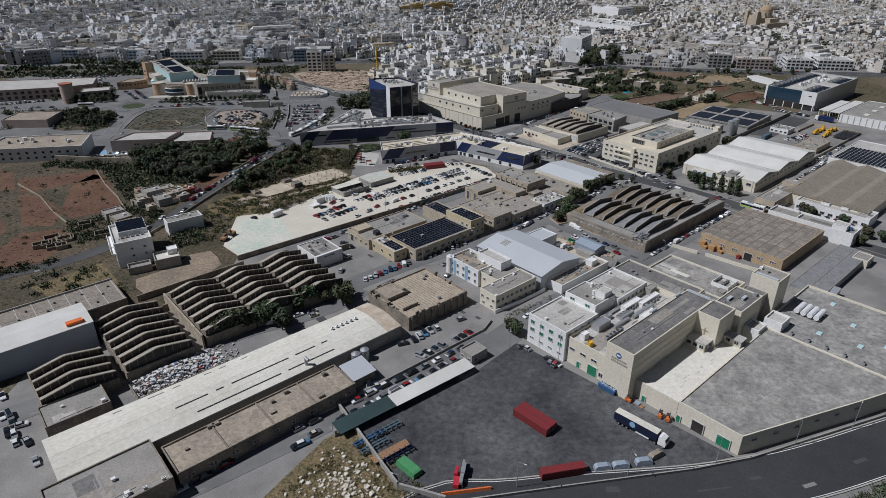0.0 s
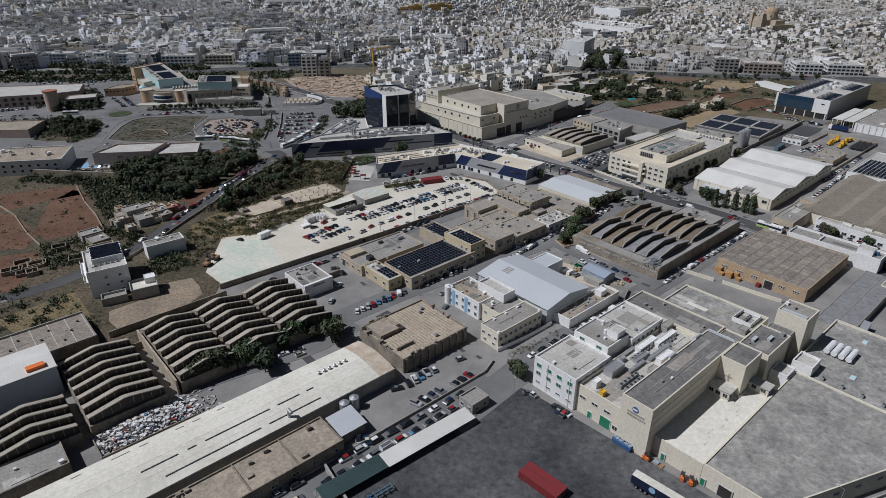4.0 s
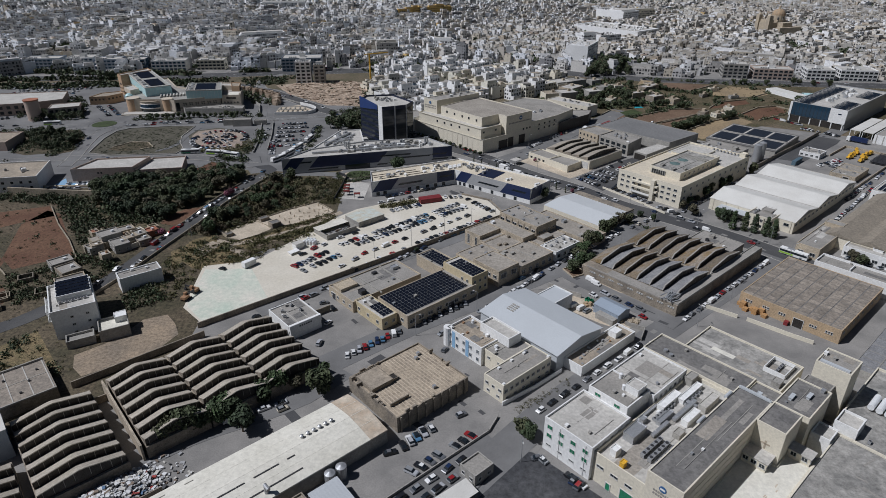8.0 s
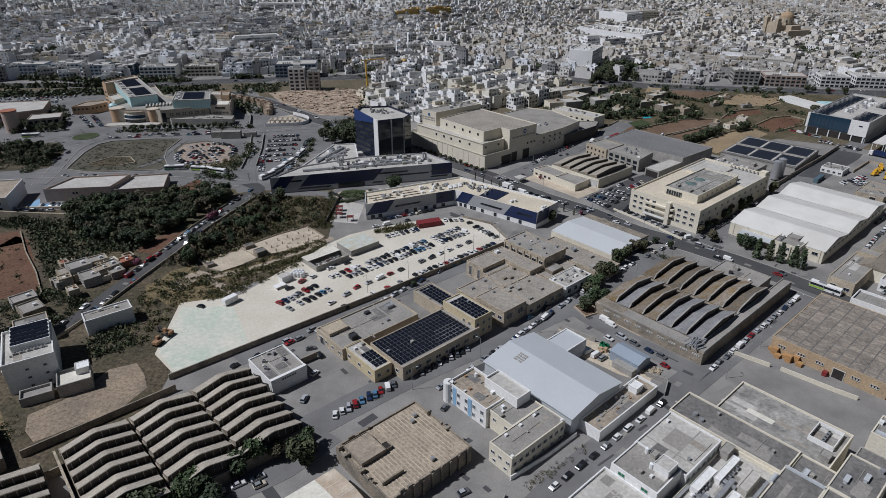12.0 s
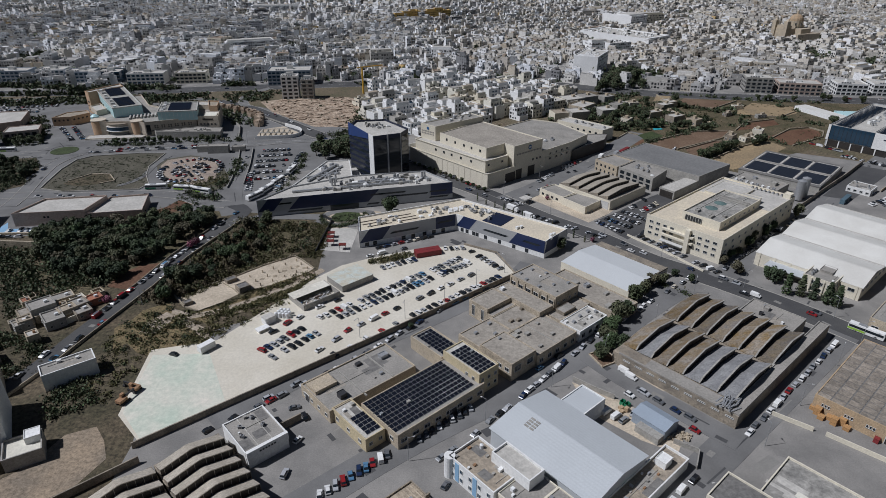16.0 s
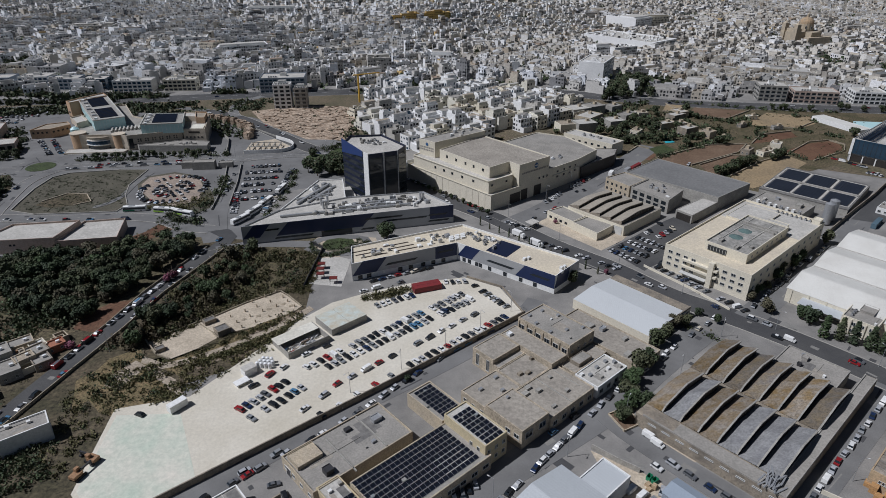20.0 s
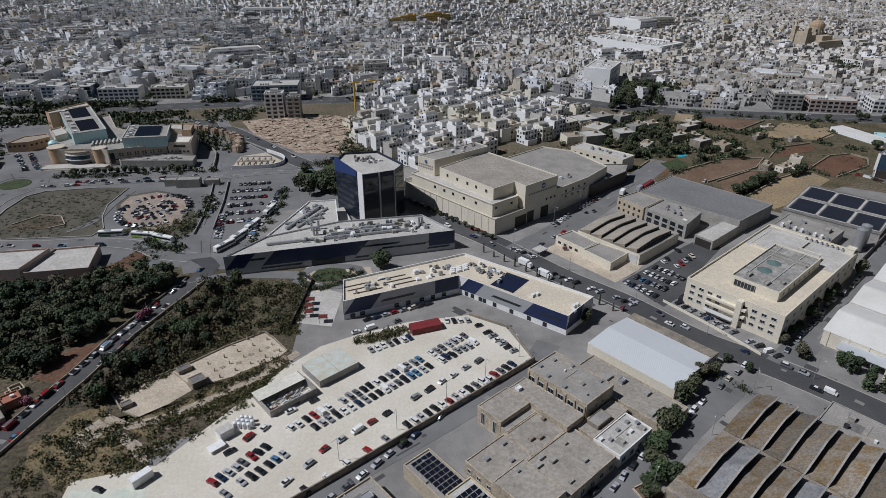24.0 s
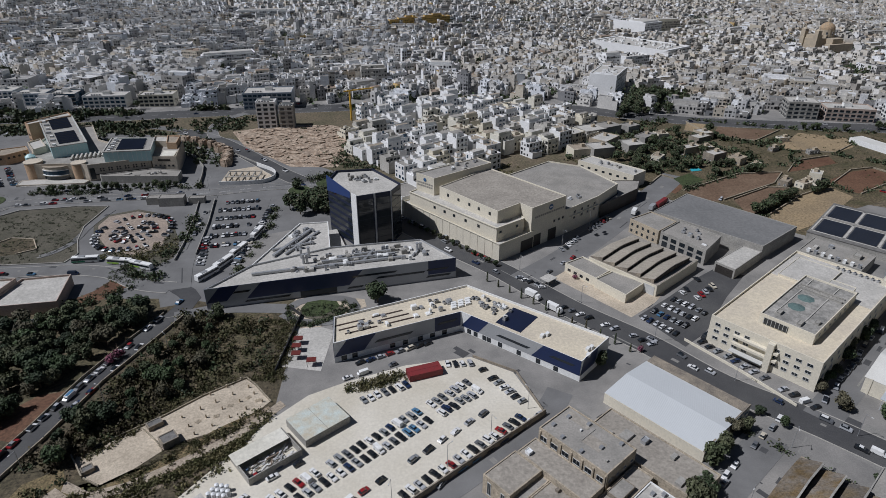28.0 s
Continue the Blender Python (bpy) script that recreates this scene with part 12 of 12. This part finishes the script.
for x, y, a, mm in ((126, 512, 48, "red"), (107, 500, 60, "white"), (119, 506, 50, "silverclad"), (46, 402, -45, "white"), (38.5, 412.5, -45, "white"), (-16, 245, 30, "white")):
    ob = thing("box_lorry", x, y, a, "parked box lorry with a plain body", "lorry", "box lorries", z=0.06)
    m = Mesh()
    m.box(-0.8, 0, 0.9, 5.2 if mm != "red" else 12, 2.3, 2.3)
    part("box", m, M[mm], ob)
    m = Mesh()
    hull(m, [(2.0 if mm != "red" else 5.4, 0.5), (3.8 if mm != "red" else 7.2, 0.5), (3.9 if mm != "red" else 7.3, 1.5), (3.3 if mm != "red" else 6.8, 2.4), (2.0 if mm != "red" else 5.4, 2.45)], 2.1, 1.9)
    part("cab", m, M["white"], ob)
    for s in (-2.4, 2.8):
        for e in (-0.95, 0.95):
            part("wheel", WHEEL, None, ob, at=pose(s, e, 0.42) @ Matrix.Scale(1.3, 4))
ob = thing("yard_canopy", 47.0, 424.0, GRID, "small pale canopy among parked cars", "canopy")
m = Mesh()
m.box(0, 0, 2.8, 6, 5, 0.3)
part("roof", m, M["rooflight"], ob)
for s in (-2.6, 2.6):
    for e in (-2.1, 2.1):
        m = Mesh()
        m.box(s, e, 0, 0.16, 0.16, 2.8)
        part("post", m, M["metal"], ob)
ob = thing("storage_shed", 65.3, 247.4, -50, "blue-grey ribbed sheet-metal storage shed in the yard", "shed")
m = Mesh()
m.box(0, 0, 0, 11.2, 7.4, 3.8)
for k in range(18):
    m.box(-5.3 + 0.62 * k, -3.72, 0.1, 0.25, 0.06, 3.6)
part("wall", m, M["bluegrey"], ob)
m = Mesh()
m.face([(-5.8, -3.9, 3.8), (5.8, -3.9, 3.8), (5.8, 0.6, 4.9), (-5.8, 0.6, 4.9)]), m.face([(-5.8, 0.6, 4.9), (5.8, 0.6, 4.9), (5.8, 3.9, 3.8), (-5.8, 3.9, 3.8)])
for s in (-5.8, 5.8):
    m.face([(s, -3.9, 3.8), (s, 0.6, 4.9), (s, 3.9, 3.8)])
part("roof", m, M["bluegrey"], ob)
m = Mesh()
m.box(1.5, -5.2, 0, 8, 2.9, 2.4)
part("lean_to", m, M["concrete"], ob, "low pale lean-to")
YARD = random.Random(77)
for x, y, sx, sy, h, c in ((58.2, 257.2, 1.8, 1.2, 1.4, "green"), (59.4, 256.0, 1.8, 1.2, 1.4, "green"), (57.2, 254.8, 1.4, 1.2, 1.1, "brown"), (58.6, 253.9, 1.2, 1.2, 1.6, "brown"), (57.0, 253.2, 1.3, 1.1, 0.9, "brown")):
    ob = thing("yard_skip" if c == "green" else "wooden_crate", x, y, 38 + YARD.uniform(-12, 12), "open green metal skip in the yard" if c == "green" else "brown wooden crate stacked in the yard", "skip" if c == "green" else "crate")
    m = Mesh()
    if c == "green":
        for q, w, e, d in ((0, sy / 2, sx, 0.08), (0, -sy / 2, sx, 0.08), (sx / 2, 0, 0.08, sy), (-sx / 2, 0, 0.08, sy)):
            m.box(q, w, 0, e, d, h)
        m.box(0, 0, 0.1, sx, sy, 0.1)
    else:
        for k in range(4):
            m.box(0, 0, k * h / 4 + 0.03, sx, sy, h / 4 - 0.06)
        for q in (-sx / 2, sx / 2):
            for w in (-sy / 2, sy / 2):
                m.box(q, w, 0, 0.12, 0.12, h)
    part("body", m, M["green"] if c == "green" else M["orange"], ob)
m = Mesh()
for k in range(90):
    q, w = YARD.gauss(0, 1.4), YARD.gauss(0, 1.0)
    m.box(71.5 + q, 242.3 + w, 0, YARD.uniform(0.2, 1.3), YARD.uniform(0.2, 0.7), YARD.uniform(0.2, 1.0), YARD.uniform(0, 180))
tagged(part("rubble_heap", m, M["stone"]), "heap of pale stone blocks beside the shed", "rubble", kind="stuff")
wall_run("wall_yard", [(44.5, 268.5), (51, 263), (56, 259.5)], 2.0, 0.3, M["concrete"], "weathered concrete wall of the dusty yard")
wall_run("wall_yard", [(69, 240), (75, 236), (72, 230)], 1.8, 0.3, M["brick"] if "brick" in M else M["concrete"], "weathered concrete wall of the dusty yard")
wall_run("wall_bed", [(53, 283), (59, 286), (62.5, 279), (56, 275.5)], 0.8, 0.3, M["stone"], "low stone kerb wall round the planted corner bed", closed=True)
ob = thing("tower_crane", -75, 690, 30, "small yellow tower crane on a building site", "crane")
m = Mesh()
m.box(0, 0, 0, 1.2, 1.2, 24)
part("mast", m, M["yellow"], ob)
m = Mesh()
m.box(8, 0, 24, 26, 0.8, 0.9)
part("jib", m, M["yellow"], ob)
# bridge and retaining walls by the interchange
ob = thing("ramp_wall", 0, 0, 0, "curved pale concrete parapet round the sunken service yard", "wall")
BEND = smooth_line([(-138, 543.5), (-123, 545), (-112, 547.5), (-107, 554), (-107.5, 562), (-112, 569), (-124, 579)], 2.5)
for k in range(len(BEND) - 1):
    d = BEND[k + 1] - BEND[k]
    c = (BEND[k + 1] + BEND[k]) / 2
    m = Mesh()
    m.box(0, 0, 0, d.length - 0.04, 0.4, 2.6)
    part("wall_panel", m, M["white"], ob, at=pose(c.x, c.y, 0, 0, 0, math.degrees(math.atan2(d.y, d.x))))
ob = thing("pergola", -126, 556, 2, "unfinished concrete pergola of beams and posts over a bare yard", "pergola")
for k in range(6):
    m = Mesh()
    m.box(-10 + 4 * k, 0, 2.2, 0.7, 11, 0.5)
    part("beam", m, M["concrete"], ob)
    for s in (-5, 5):
        m = Mesh()
        m.box(-10 + 4 * k, s, 0, 0.6, 0.6, 2.2)
        part("post", m, M["concrete"], ob)
for s in (-5, 5):
    m = Mesh()
    m.box(0, s, 2.7, 21, 0.7, 0.4)
    part("edge_beam", m, M["concrete"], ob)
wall_run("wall_cutting", [(-150, 543), (-154, 560), (-158, 574), (-168, 590), (-181, 604)], 2.2, 0.4, M["concrete"], "concrete retaining wall of the sunken road")
wall_run("wall_main_road", [(-186, 637), (-154, 611), (-129, 587), (-122, 581)], 1.1, 0.3, M["concrete"], "concrete parapet of the main road")
CLIFF = smooth_line([(-190.6, 629.5), (-175, 621), (-162, 613), (-150, 597), (-144.6, 573)])
m = Mesh()
for k in range(110):
    f = YARD.random()
    g = CLIFF[int(f * (len(CLIFF) - 1))]
    x, y = g.x + YARD.gauss(1.2, 0.8), g.y + YARD.gauss(0.6, 0.8)
    ring = [(x + YARD.uniform(1.6, 3.6) * math.cos(t), y + YARD.uniform(1.4, 3.0) * math.sin(t)) for t in (0.2, 1.3, 2.5, 3.6, 4.9)]
    m.prism(ring, 0.0, [YARD.uniform(3.2, 5.6) for _ in ring])
tagged(part("cutting_rock", m, M["rock"]), "yellow limestone face of the road cutting", "rock", kind="stuff")
# the small roundabout
RB = [(-86.5 + 6.8 * math.cos(k * math.tau / 24), 534.5 + 6.8 * math.sin(k * math.tau / 24)) for k in range(24)]
sheet("roundabout_island", RB, 0.62, M["grass"], "round green island of the small roundabout", "traffic island")
wall_run("kerb_roundabout", [(-86.5 + 7.0 * math.cos(k * math.tau / 24), 534.5 + 7.0 * math.sin(k * math.tau / 24)) for k in range(24)], 0.66, 0.35, M["kerb"], "pale kerb round the green island", closed=True)
for x, y, lu, lv, h in ((-165, 516, 10, 5, 4), (-155, 514, 14, 6, 5), (-142, 517, 9, 4, 3.4)):
    block("service_block", x, y, lu, lv, h, 6, wall="concrete", roof="roofgrey", label="small concrete service block by the car park", category="building", par=0.3)
# rocky bank lumps on the excavated plot
m = Mesh()
for k in range(420):
    x, y = SC.uniform(-160, -62), SC.uniform(578, 674)
    if not inside(x, y, [(-160, 656), (-131, 673), (-90, 673), (-62, 649), (-72, 580), (-100, 580), (-142, 622)]):
        continue
    s = SC.uniform(0.8, 3.4)
    ring = [(x + s * SC.uniform(0.6, 2.2) * math.cos(t), y + s * SC.uniform(0.5, 1.6) * math.sin(t)) for t in (0.2, 1.3, 2.5, 3.6, 4.9)]
    m.prism(ring, 0.0, [0.1 + SC.uniform(0, 0.35) * s for _ in ring])
tagged(part("rock_ledges", m, M["rock"]), "uneven ledges of bare limestone rock", "rock", kind="stuff")
# short stumps on the bare yard
for i in range(5):
    for j in range(4):
        x, y = -78 + 4.25 * i - 3.3 * j + SC.uniform(-0.3, 0.3), 332 + 3.75 * i + 3.6 * j + SC.uniform(-0.3, 0.3)
        if j == 3 and i < 2:
            continue
        ob = thing("post_stump", x, y, 40 + SC.uniform(-8, 8), "short stone post on the bare yard", "post", "stone posts", z=0.12)
        m = Mesh()
        m.box(0, 0, 0, 0.4, 0.4, SC.uniform(1.1, 1.5))
        part("post", m, M["stone"], ob)
for x, y, l, w, h in ((-84.6, 328.5, 5, 4.4, 2.4), (-92.0, 335.6, 4.6, 3, 1.6), (-104, 317.2, 3.4, 2.6, 1.4)):
    block("yard_hut", x, y, l, w, h, 42, wall="oldstone", roof="roofdark", label="small dark-roofed hut on the bare yard", category="hut", par=0.2)
for x, y, a in ((-74, 340, 20), (-66, 349, 50), (-62.5, 347.5, 30), (-79, 337.5, 60), (-71, 345, 10)):
    ob = thing("pallet", x, y, a, "grey wooden pallet lying on the bare yard", "pallet", z=0.12)
    m = Mesh()
    for k in range(5):
        m.box(0, -0.6 + 0.3 * k, 0.1, 1.8, 0.2, 0.05)
    for k in (-0.8, 0, 0.8):
        m.box(k, 0, 0, 0.12, 1.4, 0.1)
    part("deck", m, M["stone"], ob)

# gate piers along the yard wall
for k in range(12):
    t = k / 11
    ob = thing("wall_pier", -31 + 37 * t, 131.5 + 32.5 * t, GRID, "short stone pier of the yard fence", "pier", "piers along the yard fence")
    m = Mesh()
    m.box(0, 0, 0, 0.7, 0.7, 2.0), m.box(0, 0, 2.0, 0.9, 0.9, 0.2)
    part("pier", m, M["concrete"], ob)
wall_run("wall_yard_fence", [(-31, 131), (6, 163.5)], 0.9, 0.3, M["concrete"], "low wall between street and lorry yard")
